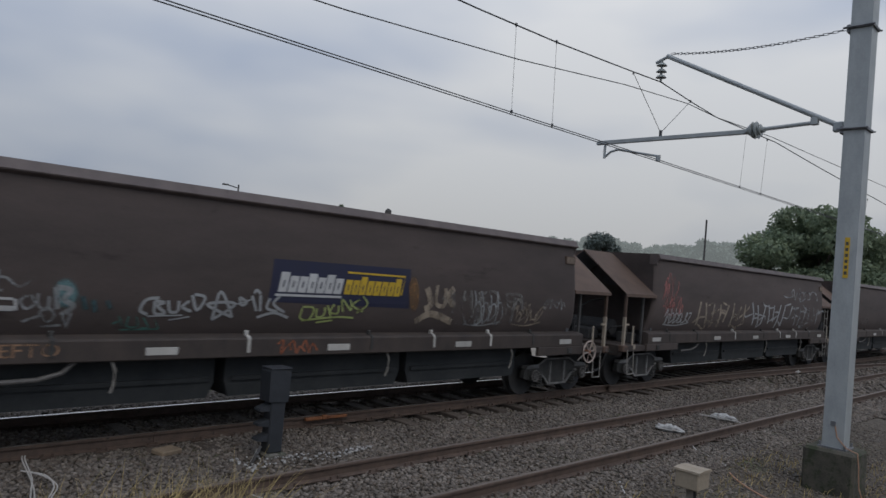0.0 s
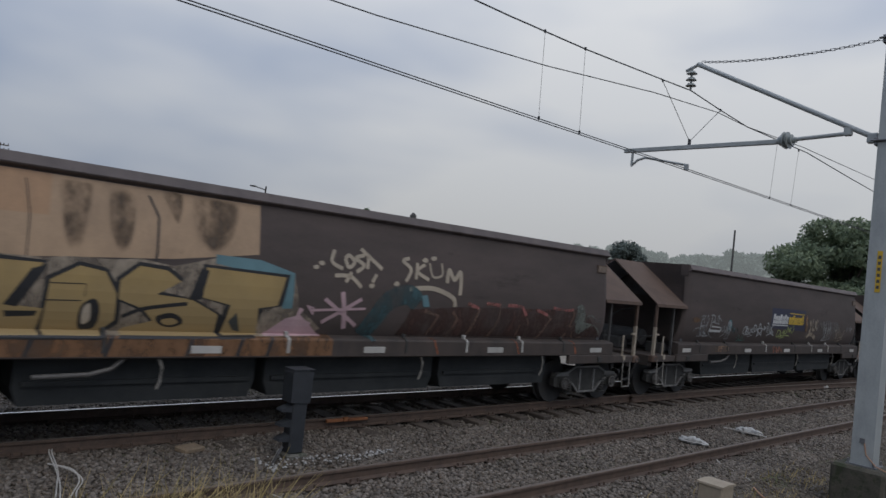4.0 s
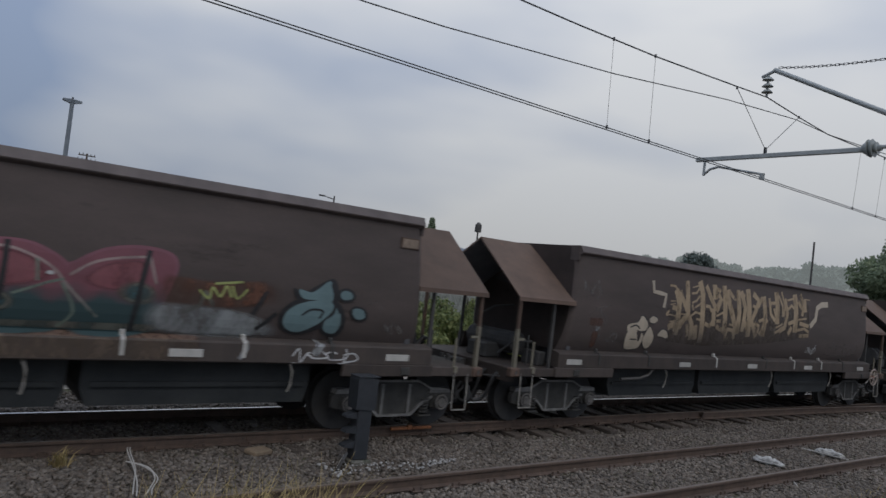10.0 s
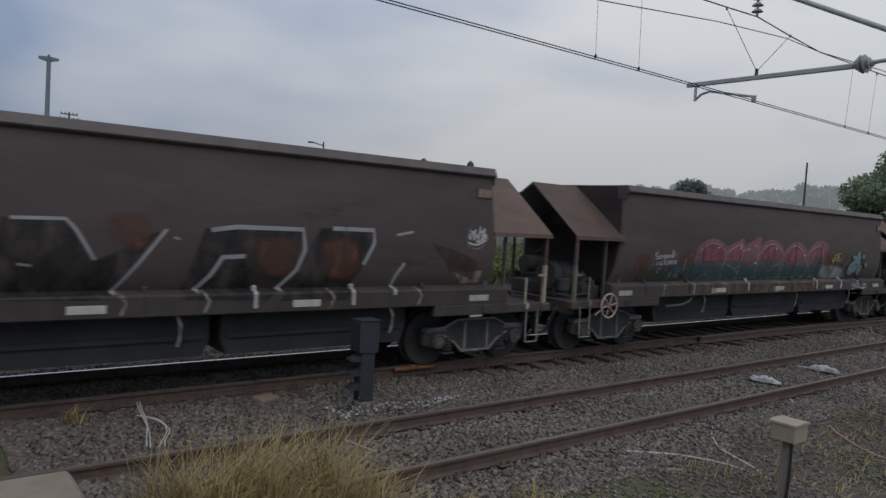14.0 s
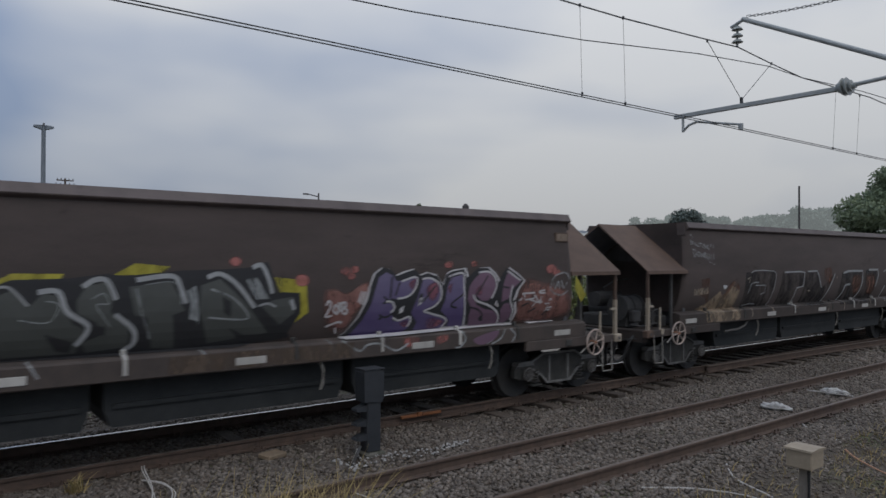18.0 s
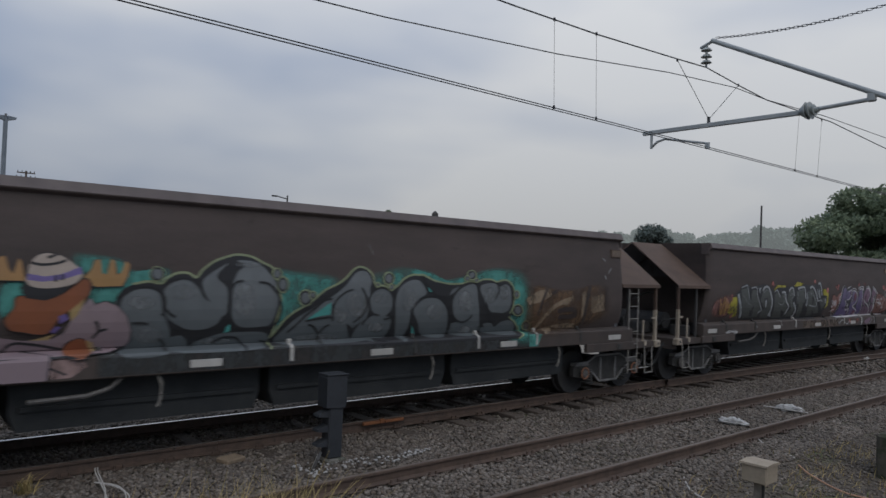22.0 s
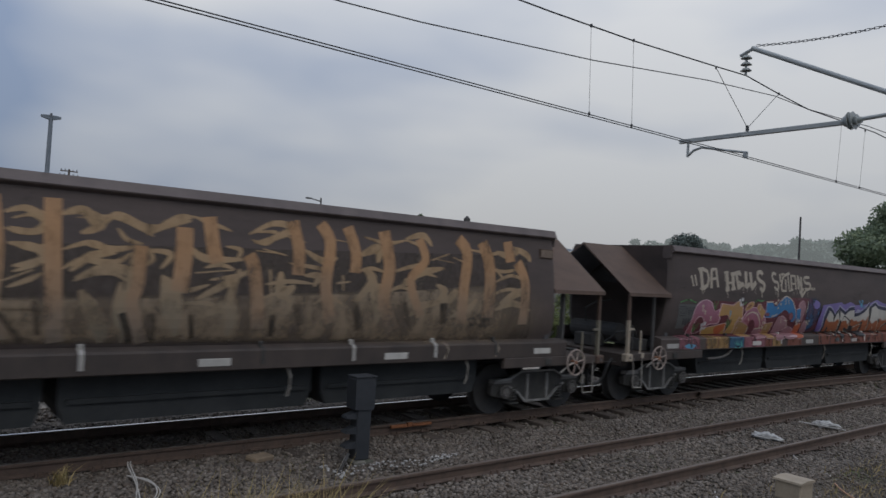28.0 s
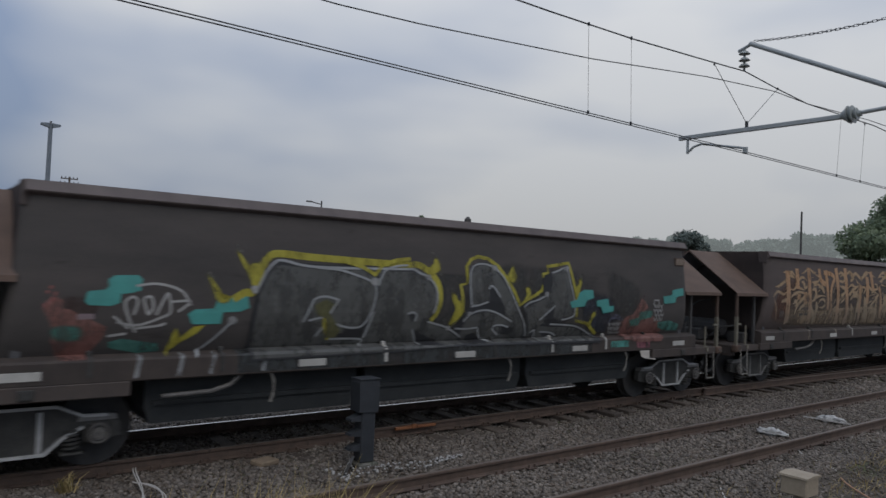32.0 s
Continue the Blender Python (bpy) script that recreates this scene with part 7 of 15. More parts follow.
    a.strokes([[(-4.66, 2.06), (-4.73, 2.07), (-4.67, 2.02)], [(-4.65, 2.03), (-4.66, 1.95)], [(-5.24, 1.84), (-5.19, 1.77), (-5.18, 1.83), (-5.14, 1.78), (-5.13, 1.86)], [(-5.09, 1.77), (-5.07, 1.87), (-5.02, 1.78)], [(-5.09, 1.80), (-5.03, 1.81)], [(-5.01, 1.87), (-4.93, 1.88)], [(-4.97, 1.87), (-4.95, 1.78)], [(-4.87, 1.87), (-4.90, 1.84), (-4.89, 1.80), (-4.84, 1.80)], [(-4.83, 1.89), (-4.82, 1.79)], [(-4.77, 1.89), (-4.76, 1.80)], [(-4.82, 1.84), (-4.76, 1.84)], [(-4.73, 1.89), (-4.72, 1.80)], [(-4.68, 1.80), (-4.69, 1.89), (-4.62, 1.81), (-4.63, 1.89)], [(-4.53, 1.89), (-4.59, 1.88), (-4.60, 1.83), (-4.54, 1.81), (-4.52, 1.85), (-4.56, 1.85)]], 0.03, P_PALE, "painted_lettering", False)
    sill_band(a, -3.6, 3.0, P_SILL_TAN)
    # tan ledge strip, paled so the lit upper edge is in its colour
    a.patch([(-4.6, 1.372), (3.0, 1.372), (3.0, 1.415), (-4.6, 1.415)], P_LEDGE_TAN_LIT, "ledge_paint", False)
    a.scrawl(4.3, 5.3, 1.14, 1.3, P_WHITE, 0.02, 4)
    a.strokes([[(4.72, 1.40), (4.68, 1.32), (4.62, 1.22)]], 0.12, P_SILVER, "paint_stroke", False)
    a.strokes([[(-4.91, 1.39), (-4.93, 1.30), (-4.97, 1.13)], [(-3.85, 1.41), (-3.80, 1.30), (-3.84, 1.14)], [(3.61, 1.38), (3.63, 1.29), (3.54, 1.15)]], 0.06, P_SILVER, "paint_stroke", False)
    a.patch([(-3.13, 1.26), (-2.77, 1.26), (-2.79, 1.14), (-3.11, 1.15)], P_PLATEL, "pale_mark", False)
    a.patch([(-0.28, 1.28), (0.00, 1.27), (0.00, 1.13), (-0.28, 1.14)], P_PLATEL, "pale_mark", False)


def paint_wagon_outlines(a):      # outlined letters and worn tan ground
    a.patch([(-5.62, 1.14), (-4.19, 1.14), (-4.17, 1.42), (-5.72, 1.42)], P_TANW, "sill_paint", False)
    a.patch([(-3.89, 2.25), (-2.47, 2.29), (-2.45, 2.02), (-2.71, 1.39), (-3.95, 1.41)], P_SHADOW, "letter_fill", False)
    a.patch([(-2.08, 2.25), (-0.90, 2.25), (-1.00, 1.84), (-1.37, 1.82), (-1.57, 1.36), (-2.30, 1.38)], P_SHADOW, "letter_fill", False)
    a.patch([(-0.80, 2.25), (-0.15, 2.26), (0.16, 1.79), (0.84, 2.16), (0.28, 1.32), (-1.01, 1.35)], P_SHADOW, "letter_fill", False)
    a.patch([(1.39, 2.21), (2.75, 2.25), (2.70, 1.67), (2.27, 1.27), (1.11, 1.30)], P_SHADOW, "letter_fill", False)
    a.patch([(3.03, 2.27), (3.94, 2.28), (3.78, 1.72), (3.47, 1.24), (2.45, 1.26)], P_SHADOW, "letter_fill", False)
    a.patch([(0.23, 2.30), (0.67, 2.36), (0.72, 1.95), (0.35, 1.95)], P_RUST_D, "ochre_stain", True)
    a.patch([(2.07, 2.07), (2.69, 2.07), (2.73, 1.61), (2.23, 1.61)], P_RUST_D, "ochre_stain", True)
    a.patch([(3.05, 2.07), (3.62, 2.10), (3.68, 1.60), (3.23, 1.54)], P_RUST_D, "ochre_stain", True)
    a.patch([(-5.88, 1.42), (-5.67, 1.50), (-5.49, 1.55), (-4.98, 1.84), (-4.88, 1.70), (-4.40, 2.04), (-4.29, 1.86), (-4.14, 1.83), (-4.24, 1.51), (-4.33, 1.39)], P_TANW, "tan_ground", False, label="worn tan ground")
    a.patch([(-4.88, 1.69), (-4.54, 2.02), (-4.29, 2.12), (-4.13, 1.84), (-4.26, 1.86), (-4.41, 1.99), (-4.83, 1.61)], P_RUST_D, "rusty_ground", False)
    a.patch([(-5.79, 2.11), (-5.48, 2.15), (-5.43, 1.54), (-5.59, 1.69), (-5.90, 1.78), (-5.87, 1.91), (-5.78, 1.93)], P_RUST_D, "rust_panel", False)
    a.patch([(-6.05, 1.90), (-5.50, 1.93), (-5.49, 1.78), (-6.04, 1.76)], P_GROUND, "code_panel", False)
    a.patch([(-4.88, 1.97), (-4.70, 1.95), (-4.77, 1.87), (-4.86, 1.89)], P_WHITE, "pale_mark", False)
    a.strokes([[(1.47, 2.19), (1.80, 2.24), (2.75, 2.24), (2.80, 1.96), (2.70, 1.67), (2.45, 1.39)], [(1.94, 1.86), (1.64, 1.84), (1.52, 1.62), (1.32, 1.39)], [(3.21, 2.27), (3.90, 2.27), (3.92, 2.08), (3.77, 1.75)], [(4.51, 1.78), (4.39, 1.59), (4.32, 1.30)]], 0.06, P_EDGE, "letter_outline", False, label="worn pale outline")
    a.strokes([[(-1.99, 2.24), (-1.18, 2.25), (-0.90, 2.23), (-0.94, 1.86), (-1.31, 1.82), (-1.40, 1.41), (-1.58, 1.39)], [(-0.73, 2.25), (-0.19, 2.26), (-0.08, 2.14), (0.13, 1.79)], [(0.92, 2.18), (0.79, 2.00), (0.56, 1.68), (0.33, 1.38)], [(4.31, 2.21), (4.62, 2.27)]], 0.04, P_EDGE, "letter_outline", False, label="worn pale outline")
    a.strokes([[(-3.65, 2.24), (-3.51, 2.29), (-3.11, 2.30), (-2.53, 2.27), (-2.43, 2.20), (-2.49, 1.89), (-2.61, 1.48), (-2.68, 1.40)], [(-3.74, 1.74), (-3.63, 1.97), (-3.44, 2.01), (-3.29, 2.00)], [(-3.43, 1.93), (-2.95, 1.93), (-2.94, 1.74), (-3.14, 1.71)], [(-3.90, 1.45), (-3.72, 1.46), (-3.58, 1.48), (-3.28, 1.47)]], 0.02, P_EDGE, "letter_outline", False, label="worn pale outline")
    a.strokes([[(-3.83, 2.09), (-3.69, 2.13), (-3.73, 2.01)], [(-1.22, 1.79), (-1.14, 1.78)], [(-0.65, 1.74), (-0.51, 1.72)], [(1.01, 2.08), (1.09, 2.06)]], 0.03, P_GROUND, "pale_mark", False)
    a.strokes([[(-5.29, 2.46), (-5.26, 2.44)]], 0.03, P_EDGE, "painted_lettering", label="thin white scrawled words")
    a.strokes([[(-6.18, 3.11), (-6.13, 3.10), (-6.08, 3.03)], [(-6.16, 2.88), (-6.18, 2.98), (-6.09, 2.90), (-6.08, 2.98)], [(-6.01, 2.95), (-6.03, 2.89), (-5.96, 2.88)], [(-5.91, 2.93), (-5.93, 2.86), (-5.86, 2.86)], [(-5.79, 2.94), (-5.80, 2.84)], [(-5.85, 2.92), (-5.73, 2.92)], [(-5.70, 2.92), (-5.71, 2.82)], [(-5.65, 2.80), (-5.64, 2.91), (-5.58, 2.81), (-5.56, 2.90)], [(-5.46, 2.89), (-5.53, 2.86), (-5.50, 2.78), (-5.45, 2.82)], [(-5.38, 2.92), (-5.39, 2.84)], [(-5.29, 2.90), (-5.30, 2.81)], [(-6.12, 2.79), (-6.07, 2.62), (-5.99, 2.67), (-6.02, 2.77), (-6.12, 2.79)], [(-5.89, 2.74), (-5.94, 2.69), (-5.90, 2.62), (-5.86, 2.68), (-5.89, 2.74)]], 0.015, P_EDGE, "painted_lettering", label="thin white scrawled words")
    a.strokes([[(-5.82, 2.74), (-5.80, 2.61), (-5.74, 2.68), (-5.69, 2.60), (-5.68, 2.72)], [(-5.63, 2.57), (-5.64, 2.72), (-5.54, 2.56), (-5.53, 2.69)], [(-5.46, 2.69), (-5.47, 2.57)], [(-5.38, 2.67), (-5.39, 2.55)], [(-5.30, 2.71), (-5.31, 2.56)], [(-5.48, 2.51), (-5.45, 2.49)], [(-5.38, 2.48), (-5.35, 2.47)]], 0.015, P_EDGE, "painted_lettering", label="thin white scrawled words")
    a.word("SH", -5.65, -5.51, 1.86, 1.97, P_BLACK, 0.0)
    a.patch([(5.36, 1.76), (5.78, 1.64), (6.12, 1.66), (6.12, 1.43), (5.75, 1.43)], P_GROUND, "pale_ground", False)
    a.patch([(5.0, 2.1), (5.5, 2.0), (5.96, 1.83), (5.98, 1.5), (5.44, 1.66)], P_BLOOD, "rusty_ground", False)
    for x in (-3.7, -2.7, -1.4, 0.4, 1.4, 3.2, 4.75):
        a.strokes([[(x, 1.40), (x + 0.08, 1.28), (x + 0.02, 1.14)]], 0.035, P_GROUND, "letter_outline", False)
    a.scrawl(5.72, 6.12, 2.16, 2.36, P_WHITE, 0.03, 4)
    a.strokes([[(5.72, 2.08), (5.95, 2.03), (6.1, 2.12)], [(5.75, 2.38), (5.7, 2.2), (5.74, 2.1)]], 0.014, P_SILVER, "tag_line")


def paint_wagon_monsta(a):      # grey block letters and a purple piece
    a.blob(-5.65, 1.78, 0.5, 0.30, P_CORAL_P)
    a.patch([(-5.22, 2.03), (-4.98, 2.05), (-4.84, 1.55), (-5.03, 1.52), (-5.34, 1.63), (-5.32, 1.85)], P_YELLOW, "yellow_ground", False)
    a.patch([(-2.96, 2.21), (-2.66, 2.38), (-2.16, 2.37), (-2.21, 2.25), (-2.58, 2.22)], P_YELLOW, "yellow_ground", False)
    a.patch([(-1.64, 2.35), (-1.39, 2.49), (-0.99, 2.45), (-1.10, 2.35)], P_YELLOW, "yellow_ground", False)
    a.patch([(0.38, 2.30), (0.85, 2.25), (0.90, 1.80), (0.56, 1.57), (0.49, 1.99)], P_YELLOW, "yellow_ground", False)
    a.patch([(-5.18, 2.02), (-5.19, 1.97), (-5.23, 1.93), (-5.27, 1.91), (-5.32, 1.93), (-5.36, 1.97), (-5.37, 2.02), (-5.36, 2.08), (-5.33, 2.12), (-5.28, 2.13), (-5.23, 2.12), (-5.20, 2.08)], P_CORAL, "pink_dot", True)
    a.patch([(-2.89, 2.41), (-2.90, 2.37), (-2.93, 2.34), (-2.98, 2.32), (-3.02, 2.33), (-3.06, 2.36), (-3.07, 2.41), (-3.06, 2.45), (-3.03, 2.48), (-2.98, 2.50), (-2.94, 2.49), (-2.91, 2.46)], P_CORAL, "pink_dot", True)
    a.patch([(-0.07, 2.51), (-0.09, 2.48), (-0.12, 2.45), (-0.16, 2.44), (-0.20, 2.45), (-0.23, 2.47), (-0.25, 2.51), (-0.23, 2.54), (-0.20, 2.57), (-0.16, 2.58), (-0.12, 2.57), (-0.09, 2.55)], P_CORAL, "pink_dot", True)
    a.patch([(0.91, 2.25), (0.89, 2.20), (0.85, 2.17), (0.79, 2.16), (0.73, 2.17), (0.69, 2.20), (0.67, 2.25), (0.68, 2.29), (0.72, 2.33), (0.78, 2.34), (0.84, 2.33), (0.89, 2.30)], P_CORAL, "pink_dot", True)
    a.patch([(-5.04, 1.56), (-5.04, 1.51), (-5.07, 1.48), (-5.11, 1.47), (-5.15, 1.48), (-5.18, 1.52), (-5.19, 1.56), (-5.19, 1.61), (-5.16, 1.64), (-5.12, 1.65), (-5.08, 1.64), (-5.05, 1.60)], P_CORAL, "pink_dot", True)
    a.patch([(-5.07, 2.15), (-4.85, 2.22), (-4.79, 2.32), (-4.48, 2.40), (-4.26, 2.31), (-3.89, 2.34), (-3.79, 1.44), (-4.62, 1.43)], P_BLACK, "letter_rim", False)
    a.patch([(-3.91, 2.34), (-3.61, 2.38), (-3.30, 2.38), (-3.00, 2.26), (-2.89, 2.24), (-2.75, 1.41), (-3.83, 1.44)], P_BLACK, "letter_rim", False)
    a.patch([(-2.92, 2.21), (-2.66, 2.31), (-2.09, 2.32), (-1.70, 2.37), (-1.55, 2.34), (-1.46, 1.39), (-2.83, 1.41)], P_BLACK, "letter_rim", False)
    a.patch([(-1.61, 2.33), (-0.82, 2.40), (-0.31, 2.41), (0.01, 2.43), (0.29, 2.51), (0.44, 2.10), (0.76, 2.08), (0.78, 1.80), (0.57, 1.45), (-0.11, 1.39), (-1.52, 1.40)], P_BLACK, "letter_rim", False)
    a.patch([(-4.80, 2.24), (-4.47, 2.28), (-4.26, 1.96), (-4.16, 2.23), (-3.94, 2.24), (-3.81, 1.98), (-3.60, 1.74), (-3.64, 1.49), (-4.45, 1.49), (-4.61, 1.65)], P_GREY, "painted_letter", False, label="dark grey letter edged in black and silver")
    a.patch([(-3.61, 2.13), (-3.41, 2.28), (-3.17, 2.21), (-2.97, 1.96), (-2.94, 1.68), (-3.02, 1.46), (-3.45, 1.47), (-3.58, 1.71), (-3.67, 1.94)], P_GREY, "painted_letter", False, label="dark grey letter edged in black and silver")
    a.patch([(-2.86, 2.11), (-2.65, 2.20), (-2.50, 2.00), (-2.36, 2.15), (-2.23, 2.13), (-2.05, 1.79), (-1.94, 1.74), (-2.00, 1.45), (-2.75, 1.45)], P_GREY, "painted_letter", False, label="dark grey letter edged in black and silver")
    a.patch([(-2.02, 2.06), (-1.92, 2.23), (-1.70, 2.27), (-1.63, 2.08), (-1.66, 1.92), (-1.45, 1.71), (-1.44, 1.49), (-1.89, 1.45), (-1.96, 1.57), (-1.72, 1.66), (-1.81, 1.81), (-2.01, 1.92)], P_GREY, "painted_letter", False, label="dark grey letter edged in black and silver")
    a.patch([(-1.46, 2.21), (-0.97, 2.27), (-0.80, 1.90), (-0.95, 1.85), (-0.89, 1.42), (-1.16, 1.43), (-1.25, 1.84), (-1.39, 1.87)], P_GREY, "painted_letter", False, label="dark grey letter edged in black and silver")
    a.patch([(-0.61, 2.21), (-0.36, 2.29), (-0.04, 1.99), (0.33, 1.55), (-0.48, 1.46), (-0.62, 1.90)], P_GREY, "painted_letter", False, label="dark grey letter edged in black and silver")
    a.patch([(0.22, 1.90), (0.36, 1.99), (0.66, 2.03), (0.70, 1.82), (0.47, 1.64)], P_GREY, "painted_letter", False, label="dark grey letter edged in black and silver")
    a.patch([(-4.98, 2.11), (-4.88, 2.14), (-4.52, 1.51), (-4.63, 1.47)], P_SLATE_L, "letter_face", False)
    a.patch([(-3.81, 2.27), (-3.62, 2.33), (-3.72, 2.14), (-3.78, 2.17)], P_SLATE_L, "letter_face", False)
    a.patch([(-0.78, 2.15), (-0.67, 2.21), (-0.62, 1.86), (-0.64, 1.57), (-0.75, 1.73), (-0.73, 1.99)], P_SLATE_L, "letter_face", False)
    a.patch([(-0.02, 2.27), (0.13, 2.30), (0.31, 2.01), (0.11, 2.01)], P_SLATE_L, "letter_face", False)
    a.patch([(-3.41, 1.93), (-3.30, 1.96), (-3.27, 1.82), (-3.32, 1.73)], P_SLATE_L, "letter_face", False)
    a.patch([(-3.07, 1.52), (-2.97, 1.68), (-2.79, 1.48)], P_SLATE_L, "letter_face", False)
    a.patch([(-4.20, 1.68), (-4.08, 1.70), (-4.01, 1.83), (-3.98, 1.52), (-4.11, 1.52)], P_BLACK, "letter_gap", False)
    a.patch([(-2.34, 1.70), (-2.05, 1.59), (-2.07, 1.46), (-2.21, 1.49)], P_BLACK, "letter_gap", False)
    a.patch([(-1.35, 1.75), (-1.23, 1.82), (-1.26, 1.57)], P_BLACK, "letter_gap", False)
    a.patch([(-0.93, 1.85), (-0.64, 1.76), (-0.61, 1.55), (-0.82, 1.66)], P_BLACK, "letter_gap", False)
    a.patch([(-0.33, 2.06), (-0.21, 1.99), (-0.21, 1.79), (-0.30, 1.85)], P_BLACK, "letter_gap", False)
    a.patch([(-0.22, 1.65), (0.00, 1.54), (0.36, 1.53), (-0.04, 1.43)], P_BLACK, "letter_gap", False)
    a.patch([(-1.91, 1.81), (-1.71, 1.74), (-1.71, 1.64), (-1.88, 1.71)], P_BLACK, "letter_gap", False)
    a.strokes([[(-3.89, 2.24), (-3.76, 1.98), (-3.41, 1.70)], [(-0.15, 2.29), (0.17, 1.90), (0.64, 1.47)]], 0.06, P_BLACK, "letter_line", False)
    a.strokes([[(-3.48, 1.98), (-3.28, 2.01), (-3.23, 1.85), (-3.28, 1.69), (-3.39, 1.79), (-3.45, 1.96)], [(-4.87, 2.15), (-4.70, 1.86), (-4.50, 1.46)], [(-4.29, 2.21), (-4.21, 1.96)], [(-3.74, 2.17), (-3.62, 2.33)]], 0.03, P_BLACK, "letter_line", False)
    a.strokes([[(-3.60, 2.22), (-3.40, 2.33), (-3.22, 2.28), (-3.06, 2.09), (-2.96, 1.87), (-2.97, 1.64), (-3.04, 1.55)], [(-2.41, 2.17), (-2.21, 2.17), (-2.11, 1.94), (-1.89, 1.76), (-2.01, 1.54)], [(-1.96, 2.22), (-1.83, 2.30), (-1.70, 2.28), (-1.60, 2.06)], [(-1.61, 1.89), (-1.40, 1.70), (-1.38, 1.53), (-1.49, 1.45)], [(-1.38, 2.29), (-0.96, 2.33), (-0.85, 2.15), (-0.79, 1.99)], [(-0.53, 2.31), (-0.36, 2.35), (-0.14, 2.21), (0.11, 1.90)], [(0.07, 2.43), (0.20, 2.46), (0.30, 2.26), (0.35, 2.08)], [(0.63, 1.99), (0.68, 1.85)]], 0.06, P_EDGE, "letter_line", label="silver highlight along the letter")
    a.strokes([[(-4.79, 2.29), (-4.50, 2.35), (-4.45, 2.30), (-4.31, 1.99)], [(-4.24, 2.28), (-3.94, 2.30), (-3.87, 2.08), (-3.68, 1.84), (-3.55, 1.69), (-3.69, 1.61)], [(-2.87, 2.19), (-2.69, 2.23), (-2.50, 2.02)], [(0.16, 1.92), (0.29, 1.95), (0.41, 1.90)]], 0.03, P_EDGE, "letter_line", label="silver highlight along the letter")
    a.strokes([[(-1.38, 2.19), (-1.31, 1.90), (-1.20, 1.57)], [(-0.48, 2.16), (-0.18, 2.03), (0.02, 1.76), (-0.51, 1.80)]], 0.024, P_SLATE_L, "letter_line")
    a.strokes([[(-3.53, 2.17), (-3.29, 2.23), (-3.08, 1.98)], [(-4.67, 2.10), (-4.42, 1.91), (-4.17, 1.83)], [(-2.59, 1.87), (-2.30, 1.83), (-2.20, 2.02), (-2.33, 2.07)], [(-1.86, 2.08), (-1.74, 2.14), (-1.68, 2.02), (-1.81, 2.00), (-1.65, 1.74)], [(-1.29, 2.23), (-0.93, 2.25), (-0.85, 1.98)]], 0.012, P_SLATE_L, "letter_line")
    a.patch([(1.56, 2.38), (1.54, 2.33), (1.47, 2.31), (1.41, 2.33), (1.38, 2.37), (1.41, 2.42), (1.47, 2.44), (1.53, 2.42)], P_CORAL, "pink_dot", True)
    a.patch([(1.70, 2.40), (1.68, 2.36), (1.63, 2.34), (1.57, 2.35), (1.55, 2.39), (1.57, 2.44), (1.62, 2.45), (1.68, 2.44)], P_CORAL, "pink_dot", True)
    a.patch([(1.64, 2.30), (1.62, 2.26), (1.57, 2.24), (1.51, 2.26), (1.49, 2.30), (1.51, 2.34), (1.56, 2.36), (1.62, 2.34)], P_CORAL, "pink_dot", True)
    a.patch([(3.47, 2.46), (3.44, 2.42), (3.37, 2.40), (3.31, 2.41), (3.28, 2.46), (3.30, 2.50), (3.37, 2.52), (3.44, 2.51)], P_CORAL, "pink_dot", True)
    a.patch([(4.00, 2.48), (3.97, 2.44), (3.92, 2.42), (3.86, 2.43), (3.83, 2.47), (3.85, 2.51), (3.91, 2.53), (3.97, 2.51)], P_CORAL, "pink_dot", True)
    a.patch([(5.90, 2.38), (5.86, 2.32), (5.75, 2.29), (5.64, 2.31), (5.59, 2.38), (5.64, 2.44), (5.74, 2.47), (5.85, 2.45)], P_CORAL, "pink_dot", True)
    a.patch([(6.00, 2.31), (5.97, 2.26), (5.89, 2.24), (5.81, 2.26), (5.77, 2.31), (5.80, 2.36), (5.88, 2.38), (5.97, 2.36)], P_CORAL, "pink_dot", True)
    a.patch([(6.41, 2.25), (6.72, 1.88), (6.60, 1.74), (6.38, 2.01)], P_YELLOW, "yellow_ground", False)
    a.patch([(1.12, 2.05), (1.28, 2.13), (1.49, 2.06), (1.75, 2.19), (1.91, 2.20), (1.84, 1.95), (1.64, 1.71), (1.50, 1.50), (1.20, 1.57)], P_CORAL_P, "coral_ground", True)
    a.patch([(4.86, 1.56), (4.92, 1.95), (5.11, 2.20), (5.53, 2.16), (6.14, 2.00), (6.32, 1.81), (6.34, 1.53), (5.69, 1.41), (5.01, 1.43)], P_CORAL_P, "coral_ground", True)
    a.patch([(1.41, 1.39), (1.54, 1.49), (1.69, 1.68), (1.81, 1.93), (1.87, 2.16), (1.94, 2.33), (2.08, 2.42), (2.22, 2.40), (2.33, 2.30), (2.47, 2.36), (2.67, 2.40), (2.77, 2.30), (2.92, 2.35), (3.11, 2.31), (3.25, 2.16), (3.33, 2.33), (3.44, 2.38), (3.73, 2.41), (3.79, 2.26), (4.03, 2.41), (4.24, 2.42), (4.39, 2.32), (4.50, 2.16), (4.58, 2.31), (4.70, 2.42), (4.90, 2.31), (5.09, 2.18), (4.94, 2.03), (4.87, 1.85), (4.94, 1.62), (4.85, 1.40), (3.78, 1.40), (2.36, 1.38)], P_PALE_OUT, "letter_glow", False, label="pale outline round the letters")
